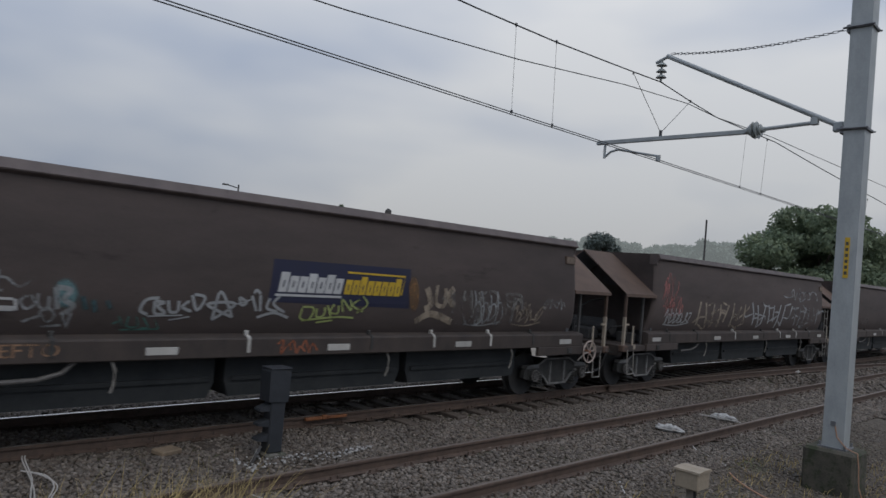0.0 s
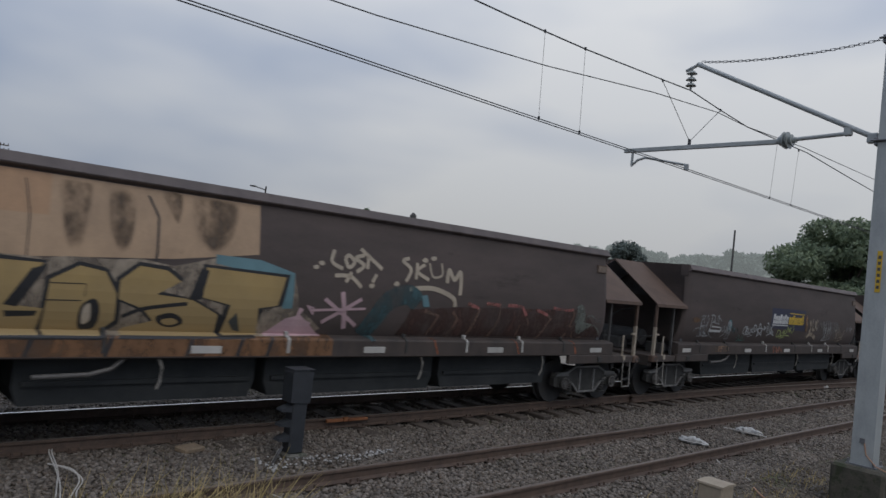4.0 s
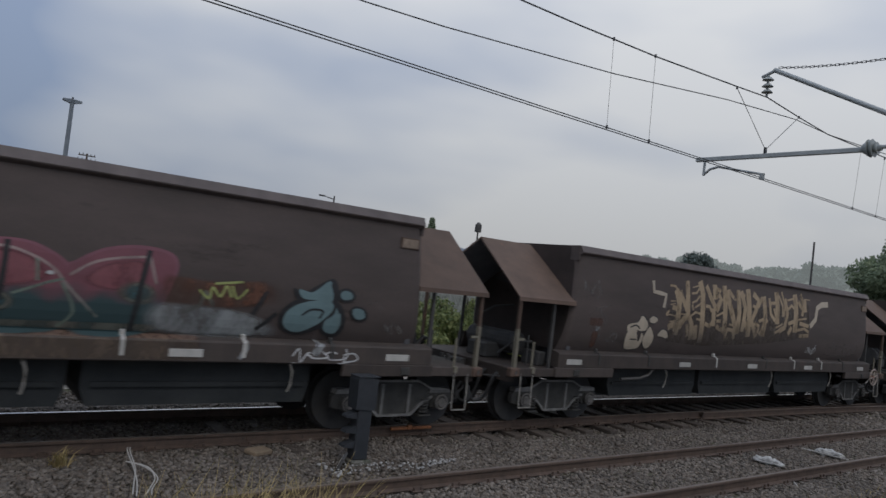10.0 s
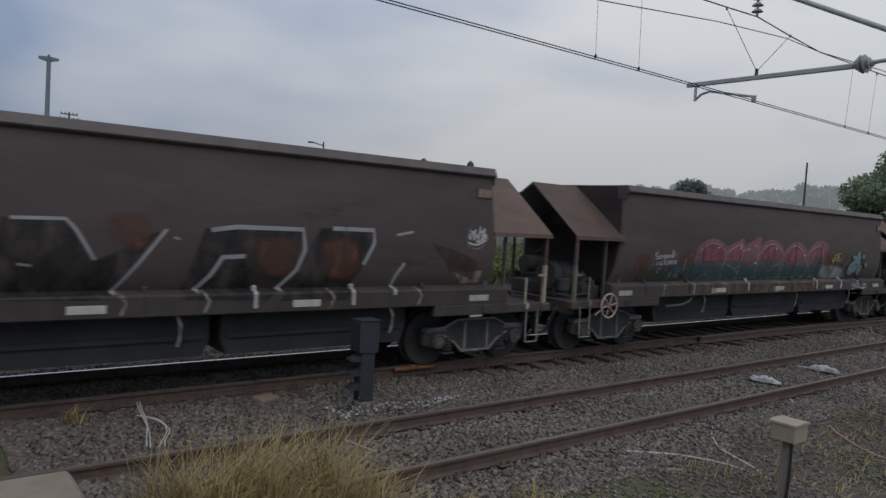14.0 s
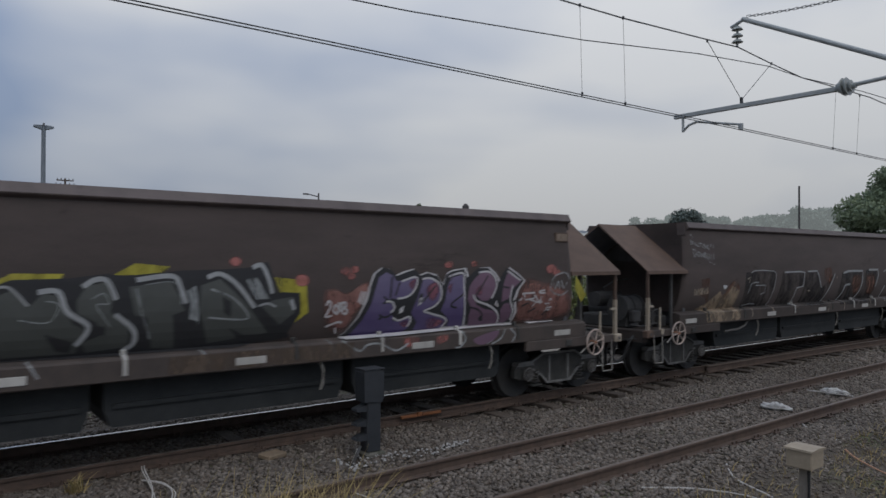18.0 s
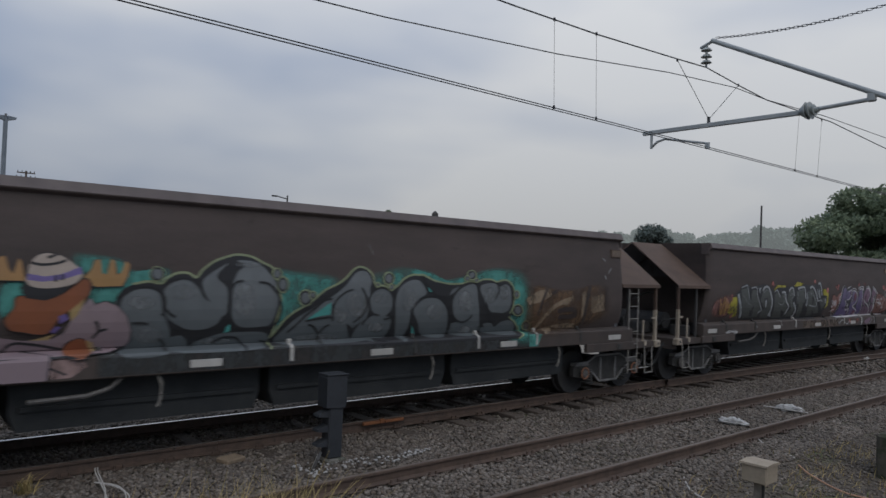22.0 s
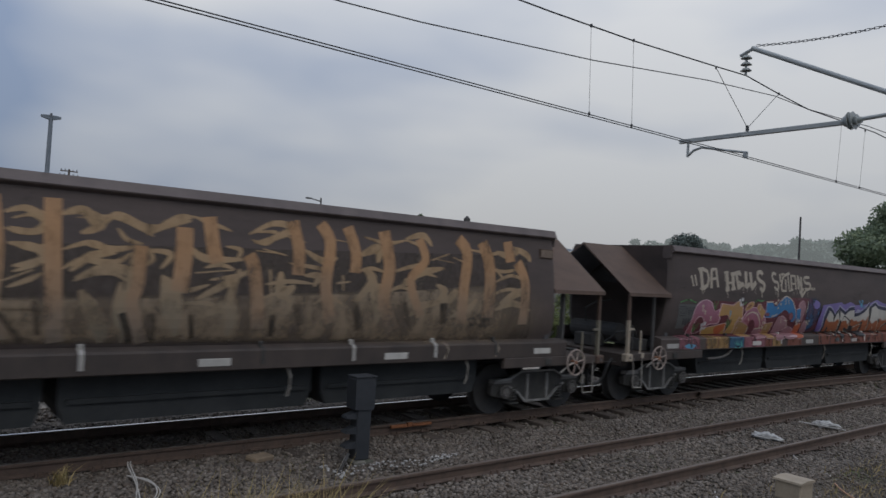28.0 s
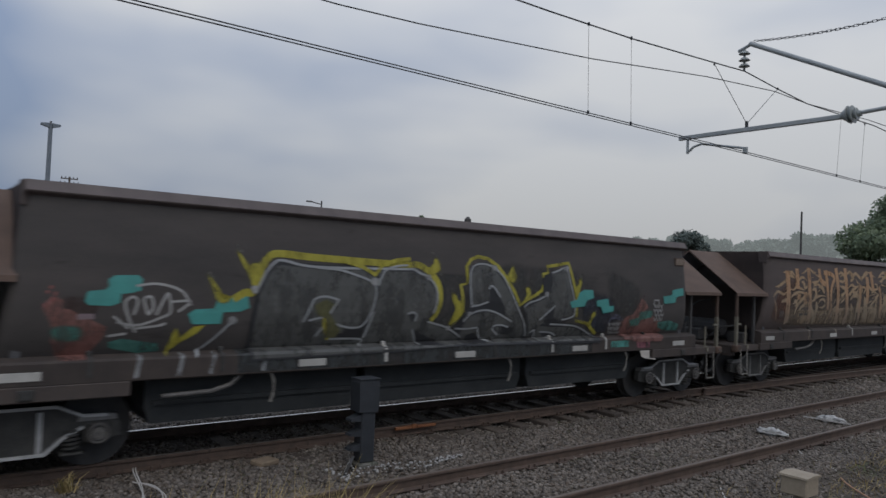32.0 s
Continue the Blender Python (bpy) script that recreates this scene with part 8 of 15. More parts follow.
    a.patch([(1.45, 1.39), (1.56, 1.50), (1.72, 1.69), (1.85, 1.94), (1.90, 2.16), (1.97, 2.32), (2.11, 2.42), (2.25, 2.39), (2.36, 2.29), (2.50, 2.34), (2.70, 2.39), (2.80, 2.29), (2.95, 2.33), (3.13, 2.28), (3.26, 2.13), (3.32, 2.30), (3.42, 2.35), (3.69, 2.39), (3.75, 2.25), (3.99, 2.40), (4.20, 2.41), (4.35, 2.31), (4.46, 2.16), (4.53, 2.30), (4.65, 2.41), (4.85, 2.31), (5.05, 2.18), (4.89, 2.03), (4.82, 1.86), (4.89, 1.64), (4.84, 1.42), (3.82, 1.42), (2.42, 1.40)], P_BLACK, "letter_rim", False)
    a.patch([(1.60, 1.40), (1.79, 1.65), (1.92, 1.88), (1.99, 2.13), (2.04, 2.28), (2.17, 2.35), (2.29, 2.30), (2.35, 2.22), (2.51, 2.21), (2.66, 2.27), (2.74, 2.26), (2.73, 2.14), (2.65, 2.01), (2.52, 1.96), (2.36, 1.94), (2.26, 1.96), (2.30, 1.89), (2.35, 1.78), (2.28, 1.71), (2.43, 1.62), (2.57, 1.65), (2.66, 1.63), (2.67, 1.50), (2.59, 1.41), (2.02, 1.40)], P_LILAC, "painted_letter", False, label="violet letter edged in black")
    a.patch([(2.86, 2.24), (3.02, 2.25), (3.15, 2.18), (3.22, 2.05), (3.21, 1.91), (3.11, 1.80), (2.94, 1.75), (2.95, 1.71), (3.22, 1.63), (3.37, 1.59), (3.33, 1.46), (3.28, 1.41), (2.76, 1.40), (2.80, 1.56), (2.66, 1.72), (2.71, 1.84), (2.78, 2.01)], P_LILAC, "painted_letter", False, label="violet letter edged in black")
    a.patch([(3.31, 1.89), (3.34, 2.10), (3.41, 2.25), (3.66, 2.30), (3.69, 2.08), (3.71, 1.75), (3.75, 1.44), (3.46, 1.43), (3.43, 1.57), (3.32, 1.67), (3.24, 1.73)], P_LILAC, "painted_letter", False, label="violet letter edged in black")
    a.patch([(3.80, 2.09), (3.88, 2.20), (4.05, 2.33), (4.23, 2.33), (4.36, 2.22), (4.39, 2.08), (4.32, 1.95), (4.23, 1.85), (4.08, 1.86), (3.98, 1.94), (3.92, 1.90), (3.99, 1.79), (4.16, 1.72), (4.39, 1.68), (4.52, 1.57), (4.51, 1.45), (3.89, 1.44), (3.85, 1.60), (3.87, 1.75), (3.78, 1.89)], P_MAUVE_V, "painted_letter", False, label="mauve letter edged in black")
    a.patch([(4.54, 1.82), (4.55, 2.06), (4.61, 2.25), (4.68, 2.34), (4.89, 2.23), (4.98, 2.17), (4.79, 2.05), (4.72, 1.88)], P_MAUVE_V, "painted_letter", False, label="mauve letter edged in black")
    a.patch([(4.54, 1.69), (4.60, 1.79), (4.73, 1.80), (4.81, 1.66), (4.80, 1.54), (4.70, 1.44), (4.59, 1.47)], P_MAUVE_V, "painted_letter", False)
    a.patch([(2.62, 2.21), (2.72, 2.25), (2.71, 2.12), (2.65, 2.07), (2.58, 2.15)], P_ROSE_H, "letter_blush", True)
    a.patch([(2.91, 2.10), (3.11, 2.20), (3.19, 2.07), (3.10, 1.89), (2.97, 1.93)], P_ROSE_H, "letter_blush", True)
    a.patch([(3.00, 1.63), (3.33, 1.56), (3.22, 1.45), (3.01, 1.46)], P_ROSE_H, "letter_blush", True)
    a.patch([(2.48, 1.56), (2.62, 1.61), (2.61, 1.48)], P_ROSE_H, "letter_blush", True)
    a.patch([(3.35, 2.10), (3.45, 2.17), (3.41, 1.99)], P_ROSE_H, "letter_blush", True)
    a.patch([(3.96, 2.07), (4.08, 2.12), (4.07, 1.96), (3.94, 1.96)], P_ROSE_H, "letter_blush", True)
    a.strokes([[(2.16, 1.92), (2.36, 1.91), (2.59, 1.95), (2.73, 2.05), (2.80, 2.19)], [(2.66, 1.72), (2.48, 1.69), (2.34, 1.62)], [(2.84, 2.01), (2.79, 1.88)]], 0.06, P_BLACK, "letter_line")
    a.strokes([[(2.12, 1.69), (2.21, 1.67), (2.28, 1.71)], [(2.07, 1.64), (2.12, 1.67), (2.08, 1.72)], [(2.13, 1.99), (2.20, 1.92), (2.12, 1.88)], [(2.27, 2.28), (2.25, 1.96)], [(2.41, 2.19), (2.34, 1.99)], [(3.11, 2.14), (2.86, 1.88)], [(3.70, 1.99), (3.47, 1.85), (3.45, 1.79)], [(3.43, 1.79), (3.56, 1.76)], [(4.20, 2.27), (4.01, 2.02), (3.92, 1.94)], [(4.00, 1.86), (4.18, 1.82), (4.31, 1.82)], [(3.84, 1.76), (4.03, 1.71), (4.14, 1.61), (4.12, 1.55)], [(4.52, 2.09), (4.70, 2.06)], [(4.52, 1.81), (4.76, 1.82)]], 0.03, P_BLACK, "letter_line")
    a.patch([(4.17, 1.55), (4.17, 1.52), (4.15, 1.51), (4.11, 1.52), (4.08, 1.55), (4.09, 1.59), (4.12, 1.60), (4.15, 1.58)], P_BLACK, "letter_gap", True)
    a.strokes([[(2.45, 2.21), (2.67, 2.27), (2.74, 2.24), (2.72, 2.12), (2.63, 2.01), (2.51, 1.96), (2.38, 1.95)], [(2.18, 1.91), (2.28, 1.90), (2.34, 1.81), (2.28, 1.74)], [(2.33, 1.66), (2.45, 1.61), (2.63, 1.66), (2.67, 1.59), (2.64, 1.50)], [(2.84, 2.24), (2.99, 2.25), (3.15, 2.18), (3.22, 2.06), (3.21, 1.91), (3.09, 1.80), (2.94, 1.75), (2.94, 1.72), (3.37, 1.59), (3.33, 1.46)], [(3.36, 2.27), (3.66, 2.32), (3.69, 2.08), (3.78, 1.46)], [(4.00, 2.33), (4.23, 2.34), (4.37, 2.23), (4.40, 2.08), (4.30, 1.89)], [(3.89, 1.96), (3.98, 1.86), (4.24, 1.78), (4.44, 1.67), (4.53, 1.55), (4.53, 1.45)], [(4.66, 2.35), (4.97, 2.18)]], 0.03, P_PALE_OUT, "letter_line")
    a.strokes([[(4.78, 2.11), (4.74, 1.86), (4.84, 1.66), (4.81, 1.50)]], 0.03, P_PALE_OUT, "letter_line")
    a.patch([(2.44, 1.79), (2.51, 1.84), (2.50, 1.74), (2.43, 1.71)], P_PALE_OUT, "letter_hole", False)
    a.patch([(2.80, 1.95), (2.87, 1.95), (2.84, 1.85), (2.78, 1.82)], P_PALE_OUT, "letter_hole", False)
    a.patch([(2.82, 1.93), (2.85, 1.94), (2.84, 1.88), (2.80, 1.86)], P_BLACK, "letter_hole", False)
    a.strokes([[(4.39, 1.77), (4.42, 1.84), (4.46, 1.74)]], 0.03, P_PALE_OUT, "letter_line", False)
    a.strokes([[(1.46, 1.39), (2.40, 1.39), (3.80, 1.41), (4.92, 1.42)], [(5.24, 1.41), (5.92, 1.42)]], 0.03, P_PALE_OUT, "ledge_line", False)
    a.strokes([[(1.75, 2.08), (1.69, 1.92)], [(1.80, 2.07), (1.73, 1.89)], [(1.85, 2.05), (1.77, 1.87)]], 0.03, P_PALE_OUT, "pale_tick", False)
    a.strokes([[(1.17, 1.89), (1.20, 1.95), (1.24, 1.91), (1.21, 1.81), (1.17, 1.73), (1.27, 1.74)], [(1.31, 1.90), (1.36, 1.85), (1.35, 1.76), (1.29, 1.82), (1.31, 1.90)], [(1.37, 1.93), (1.41, 1.79)], [(1.45, 1.84), (1.41, 1.91), (1.47, 1.92), (1.49, 1.87), (1.45, 1.84), (1.43, 1.79), (1.49, 1.75), (1.51, 1.81), (1.45, 1.84)], [(1.19, 1.58), (1.38, 1.64), (1.45, 1.62)], [(1.35, 1.56), (1.38, 1.47)]], 0.03, P_PALE_OUT, "painted_date")
    a.strokes([[(5.05, 1.96), (5.11, 1.84), (5.33, 1.86), (5.32, 1.96), (5.01, 1.95)], [(5.44, 1.98), (5.57, 2.00), (5.59, 1.95), (5.46, 1.95), (5.44, 1.98)], [(5.22, 1.84), (5.38, 1.80), (5.30, 1.72)], [(5.32, 1.92), (5.46, 1.79), (5.51, 1.89), (5.48, 1.75)], [(5.37, 1.79), (5.54, 1.79)], [(5.61, 1.75), (5.75, 1.76), (5.64, 1.67), (5.80, 1.69), (5.75, 1.64), (5.64, 1.63)], [(5.71, 1.81), (5.74, 1.85), (5.77, 1.81)], [(4.96, 1.83), (5.02, 1.87)]], 0.03, P_PALE_OUT, "white_tag", False)
    a.strokes([[(4.80, 1.81), (4.97, 1.87)], [(5.04, 1.73), (5.20, 1.79)], [(5.21, 1.61), (5.39, 1.69)], [(5.58, 1.55), (5.70, 1.63)], [(5.16, 2.19), (5.14, 2.03)]], 0.03, P_BLACK, "tag_shadow", False)
    a.strokes([[(5.72, 2.03), (5.77, 2.19), (5.91, 2.28), (6.13, 2.30), (6.22, 2.18)], [(5.72, 2.01), (5.84, 1.93), (6.03, 1.90), (6.20, 1.98)], [(5.80, 2.13), (5.84, 2.01), (5.92, 2.15), (5.96, 2.01)], [(6.01, 2.17), (6.06, 2.03), (6.16, 2.13)]], 0.03, P_SILVER, "round_tag")
    a.patch([(2.50, 1.35), (2.76, 1.34), (2.78, 1.21), (2.57, 1.19), (2.49, 1.26)], P_CORAL, "sill_paint", True)
    a.strokes([[(1.42, 1.38), (1.53, 1.30), (1.71, 1.21), (1.84, 1.29), (2.06, 1.29), (2.34, 1.17), (2.57, 1.26)], [(4.43, 1.36), (4.32, 1.21), (4.16, 1.15)], [(4.58, 1.36), (4.50, 1.22), (4.29, 1.13)], [(4.72, 1.36), (4.83, 1.25), (4.75, 1.13)], [(3.64, 1.38), (3.71, 1.25), (3.60, 1.13), (3.50, 1.13)]], 0.03, P_SLATE_L, "letter_glow")
    a.patch([(3.89, 1.24), (4.42, 1.35), (4.35, 1.21), (4.04, 1.13)], P_MAUVE_V, "sill_paint", True)
    a.patch([(3.09, 1.31), (3.32, 1.35), (3.34, 1.26), (3.15, 1.20)], P_CORAL, "sill_paint", True)
    a.scrawl(-5.35, -4.95, 1.66, 1.84, P_BLACK, 0.018, 4)
    a.scrawl(-5.85, -5.35, 1.62, 1.98, P_AMBER, 0.022, 4)
    for x in (-4.0, -2.5, -0.6, 1.2):
        a.strokes([[(x, 1.40), (x + 0.1, 1.22)]], 0.03, P_SILVER, "paint_stroke", False)
    a.scrawl(-5.6, -5.0, 1.13, 1.2, P_WHITE, 0.02, 5)
    a.patch([(-1.0, 1.13), (1.6, 1.13), (1.6, 1.34), (-1.0, 1.34)], P_SILL_TAN, "sill_paint", False)


def paint_wagon_teal(a):      # grey bubble letters on teal beside a reclining shape
    a.patch([(-6.27, 2.55), (-5.90, 2.72), (-5.29, 2.79), (-5.16, 2.40), (-5.50, 2.06), (-5.89, 1.77), (-6.14, 1.41)], P_PALE_H, "pale_haze", True)
    a.strokes([[(-6.04, 2.70), (-6.06, 2.92), (-6.10, 3.02), (-5.99, 3.06), (-5.92, 2.98), (-6.04, 2.88), (-5.86, 2.74)], [(-5.84, 2.89), (-5.83, 2.75)], [(-5.78, 2.80), (-5.73, 2.84), (-5.67, 2.79), (-5.73, 2.72), (-5.78, 2.79)]], 0.03, P_SILVER, "pale_tag")
    number_plate(a, -6.02, 1.58, P_PLATE, P_BLACK, 0.78, 0.54)
    a.patch([(-5.03, 2.20), (-4.74, 2.23), (-4.69, 1.85), (-5.01, 1.83)], P_TEAL, "teal_ground", True, label="hazy teal ground")
    a.patch([(-4.33, 2.53), (-4.15, 2.56), (-3.81, 2.51), (-3.64, 2.38), (-3.24, 2.42), (-3.22, 2.11), (-3.62, 2.04), (-4.06, 1.94), (-4.25, 2.11)], P_TEAL, "teal_ground", True, label="hazy teal ground")
    a.patch([(-1.77, 2.42), (-1.42, 2.42), (-0.96, 2.38), (-0.76, 2.28), (-0.86, 1.78), (-1.43, 1.59), (-1.75, 1.48), (-1.79, 1.96)], P_TEAL, "teal_ground", True, label="hazy teal ground")
    a.patch([(-0.21, 2.33), (0.16, 2.49), (0.49, 2.53), (0.96, 2.47), (1.33, 2.35), (1.97, 2.47), (2.38, 2.56), (3.03, 2.55), (3.33, 2.33), (3.53, 1.91), (3.43, 1.24), (2.83, 1.31), (2.56, 1.92), (0.29, 2.03), (-0.14, 2.03)], P_TEAL, "teal_ground", True, label="hazy teal ground")
    a.patch([(2.88, 2.33), (3.18, 2.33), (3.40, 2.02), (3.37, 1.29), (3.05, 1.27), (2.96, 1.71)], P_TEAL, "teal_ground", True)
    a.patch([(-3.82, 1.36), (-3.85, 1.84), (-3.84, 2.04), (-3.78, 2.14), (-3.67, 2.21), (-3.49, 2.25), (-3.33, 2.23), (-3.25, 2.30), (-3.13, 2.36), (-2.99, 2.36), (-2.89, 2.31), (-2.81, 2.41), (-2.66, 2.52), (-2.51, 2.58), (-2.35, 2.62), (-2.15, 2.60), (-1.99, 2.53), (-1.81, 2.44), (-1.75, 2.27), (-1.68, 2.03), (-1.69, 1.88), (-1.73, 1.68), (-1.77, 1.48), (-1.82, 1.34)], P_BLACK, "letter_rim", False)
    a.patch([(-1.82, 1.39), (-1.63, 1.70), (-1.47, 1.84), (-1.22, 1.98), (-1.00, 2.15), (-0.76, 2.26), (-0.62, 2.36), (-0.52, 2.46), (-0.40, 2.51), (-0.27, 2.48), (-0.16, 2.39), (-0.11, 2.25), (0.06, 2.23), (0.22, 2.19), (0.32, 2.24), (0.45, 2.35), (0.61, 2.41), (0.75, 2.41), (0.84, 2.41), (1.06, 2.33), (1.33, 2.28), (1.64, 2.28), (1.84, 2.32), (2.04, 2.32), (2.17, 2.36), (2.38, 2.36), (2.52, 2.32), (2.62, 2.35), (2.78, 2.35), (2.91, 2.27), (2.98, 2.12), (2.98, 1.92), (2.92, 1.76), (2.93, 1.68), (3.09, 1.59), (3.28, 1.42), (3.11, 1.30), (0.30, 1.31)], P_BLACK, "letter_rim", False)
    a.strokes([[(-3.67, 2.21), (-3.49, 2.25), (-3.33, 2.23), (-3.25, 2.30), (-3.13, 2.36), (-2.99, 2.36), (-2.89, 2.31), (-2.81, 2.41), (-2.66, 2.52), (-2.51, 2.58), (-2.35, 2.62), (-2.15, 2.60), (-1.99, 2.53), (-1.81, 2.44), (-1.75, 2.27), (-1.68, 2.03), (-1.69, 1.88), (-1.73, 1.68), (-1.77, 1.48), (-1.82, 1.34)]], 0.03, P_LIME_D, "letter_glow")
    a.strokes([[(-1.82, 1.39), (-1.63, 1.70), (-1.47, 1.84), (-1.22, 1.98), (-1.00, 2.15), (-0.76, 2.26), (-0.62, 2.36), (-0.52, 2.46), (-0.40, 2.51), (-0.27, 2.48), (-0.16, 2.39), (-0.11, 2.25), (0.06, 2.23), (0.22, 2.19), (0.32, 2.24), (0.45, 2.35), (0.61, 2.41), (0.75, 2.41), (0.84, 2.41), (1.06, 2.33), (1.33, 2.28), (1.64, 2.28), (1.84, 2.32), (2.04, 2.32), (2.17, 2.36), (2.38, 2.36), (2.52, 2.32), (2.62, 2.35), (2.78, 2.35), (2.91, 2.27), (2.98, 2.12), (2.98, 1.92), (2.92, 1.76), (2.93, 1.68), (3.09, 1.59), (3.28, 1.42), (3.11, 1.30)]], 0.03, P_LIME_D, "letter_glow")
    a.patch([(-3.78, 1.37), (-3.79, 1.84), (-3.78, 2.01), (-3.72, 2.09), (-3.60, 2.15), (-3.44, 2.15), (-3.33, 2.08), (-3.30, 1.93), (-3.27, 1.83), (-3.17, 1.61), (-3.20, 1.36)], P_SLATE, "bubble_letter", True, label="swelling slate-grey letter")
    a.patch([(-3.29, 2.11), (-3.23, 2.21), (-3.10, 2.27), (-2.98, 2.27), (-2.87, 2.20), (-2.77, 2.04), (-2.59, 1.93), (-2.50, 1.78), (-2.60, 1.67), (-2.82, 1.63), (-3.00, 1.66), (-3.16, 1.75), (-3.26, 1.86)], P_SLATE, "bubble_letter", True, label="swelling slate-grey letter")
    a.patch([(-2.81, 2.25), (-2.71, 2.36), (-2.57, 2.45), (-2.47, 2.50), (-2.62, 2.33), (-2.48, 2.18), (-2.44, 1.92), (-2.50, 1.81), (-2.63, 1.93), (-2.75, 2.07)], P_SLATE, "bubble_letter", True, label="swelling slate-grey letter")
    a.patch([(-2.40, 2.26), (-2.35, 2.38), (-2.24, 2.48), (-2.35, 2.54), (-2.15, 2.54), (-1.98, 2.47), (-1.84, 2.34), (-1.78, 2.27), (-1.73, 2.03), (-1.75, 1.84), (-1.81, 1.68), (-1.96, 1.65), (-2.20, 1.65), (-2.34, 1.73), (-2.40, 1.92)], P_SLATE, "bubble_letter", True, label="swelling slate-grey letter")
    a.patch([(-3.16, 1.54), (-2.95, 1.56), (-2.83, 1.48), (-2.65, 1.53), (-2.43, 1.58), (-1.86, 1.56), (-1.94, 1.36), (-3.19, 1.37)], P_SLATE, "bubble_letter", True, label="swelling slate-grey letter")
    a.patch([(-1.69, 1.41), (-1.56, 1.63), (-1.37, 1.79), (-1.12, 1.93), (-0.87, 2.06), (-0.64, 2.23), (-0.49, 2.40), (-0.37, 2.45), (-0.25, 2.42), (-0.18, 2.29), (-0.20, 2.18), (-0.21, 1.77), (-0.29, 1.64), (-0.07, 1.41), (-1.11, 1.37)], P_SLATE, "bubble_letter", True, label="swelling slate-grey letter")
    a.patch([(-0.19, 1.99), (-0.15, 2.12), (0.01, 2.18), (0.17, 2.13), (0.24, 1.98), (0.21, 1.83), (0.06, 1.75), (-0.12, 1.83)], P_SLATE, "bubble_letter", True, label="swelling slate-grey letter")
    a.patch([(-0.24, 1.40), (-0.26, 1.61), (-0.11, 1.77), (0.20, 1.74), (0.26, 1.58), (0.15, 1.39)], P_SLATE, "bubble_letter", True, label="swelling slate-grey letter")
    a.patch([(0.42, 1.40), (0.30, 1.94), (0.35, 2.17), (0.47, 2.28), (0.63, 2.33), (0.78, 2.30), (0.91, 2.12), (0.75, 2.01), (0.62, 1.89), (0.63, 1.62), (0.57, 1.39)], P_SLATE, "bubble_letter", True, label="swelling slate-grey letter")
    a.patch([(0.81, 1.99), (0.98, 2.04), (1.20, 2.01), (1.37, 1.85), (1.44, 1.64), (1.44, 1.41), (0.97, 1.40), (0.82, 1.61), (0.68, 1.83)], P_SLATE, "bubble_letter", True, label="swelling slate-grey letter")
    a.patch([(1.02, 2.27), (1.33, 2.22), (1.61, 2.23), (1.40, 2.08), (1.15, 2.12)], P_SLATE, "bubble_letter", True, label="swelling slate-grey letter")
    a.patch([(1.50, 1.98), (1.59, 2.14), (1.79, 2.25), (2.00, 2.26), (2.07, 2.02), (2.15, 1.73), (2.19, 1.42), (1.60, 1.40), (1.51, 1.59), (1.70, 1.64), (1.56, 1.74)], P_SLATE, "bubble_letter", True, label="swelling slate-grey letter")
    a.patch([(2.11, 2.22), (2.27, 2.29), (2.47, 2.29), (2.58, 2.24), (2.75, 2.28), (2.86, 2.20), (2.91, 1.97), (2.84, 1.80), (2.59, 1.76), (2.38, 1.82), (2.24, 1.97)], P_SLATE, "bubble_letter", True, label="swelling slate-grey letter")
    a.patch([(2.33, 1.41), (2.31, 1.58), (2.64, 1.59), (2.92, 1.63), (3.11, 1.52), (3.03, 1.37)], P_SLATE, "bubble_letter", True, label="swelling slate-grey letter")
    a.patch([(-3.39, 1.99), (-3.42, 1.93), (-3.50, 1.90), (-3.60, 1.90), (-3.68, 1.94), (-3.71, 1.99), (-3.68, 2.05), (-3.61, 2.08), (-3.51, 2.08), (-3.43, 2.05)], P_SWELL, "letter_shine", True)
    a.patch([(-2.88, 2.12), (-2.91, 2.06), (-3.00, 2.02), (-3.12, 2.02), (-3.21, 2.06), (-3.25, 2.12), (-3.22, 2.18), (-3.13, 2.22), (-3.02, 2.23), (-2.92, 2.19)], P_SWELL, "letter_shine", True)
    a.patch([(-2.04, 2.02), (-2.06, 1.87), (-2.15, 1.77), (-2.27, 1.78), (-2.37, 1.87), (-2.42, 2.02), (-2.39, 2.17), (-2.30, 2.26), (-2.19, 2.27), (-2.08, 2.17)], P_SWELL, "letter_shine", True)
    a.patch([(-0.19, 1.94), (-0.22, 1.82), (-0.32, 1.75), (-0.46, 1.75), (-0.58, 1.83), (-0.64, 1.95), (-0.61, 2.07), (-0.51, 2.14), (-0.37, 2.14), (-0.25, 2.06)], P_SWELL, "letter_shine", True)
    a.patch([(0.16, 2.03), (0.14, 1.97), (0.07, 1.94), (-0.01, 1.94), (-0.09, 1.97), (-0.12, 2.03), (-0.10, 2.09), (-0.03, 2.12), (0.05, 2.12), (0.13, 2.09)], P_SWELL, "letter_shine", True)
    a.patch([(0.71, 2.03), (0.69, 1.90), (0.62, 1.82), (0.51, 1.82), (0.41, 1.90), (0.37, 2.03), (0.39, 2.15), (0.47, 2.23), (0.57, 2.23), (0.67, 2.15)], P_SWELL, "letter_shine", True)
    a.patch([(1.30, 1.81), (1.28, 1.72), (1.20, 1.67), (1.08, 1.67), (0.97, 1.73), (0.91, 1.81), (0.94, 1.90), (1.03, 1.95), (1.15, 1.95), (1.25, 1.90)], P_SWELL, "letter_shine", True)
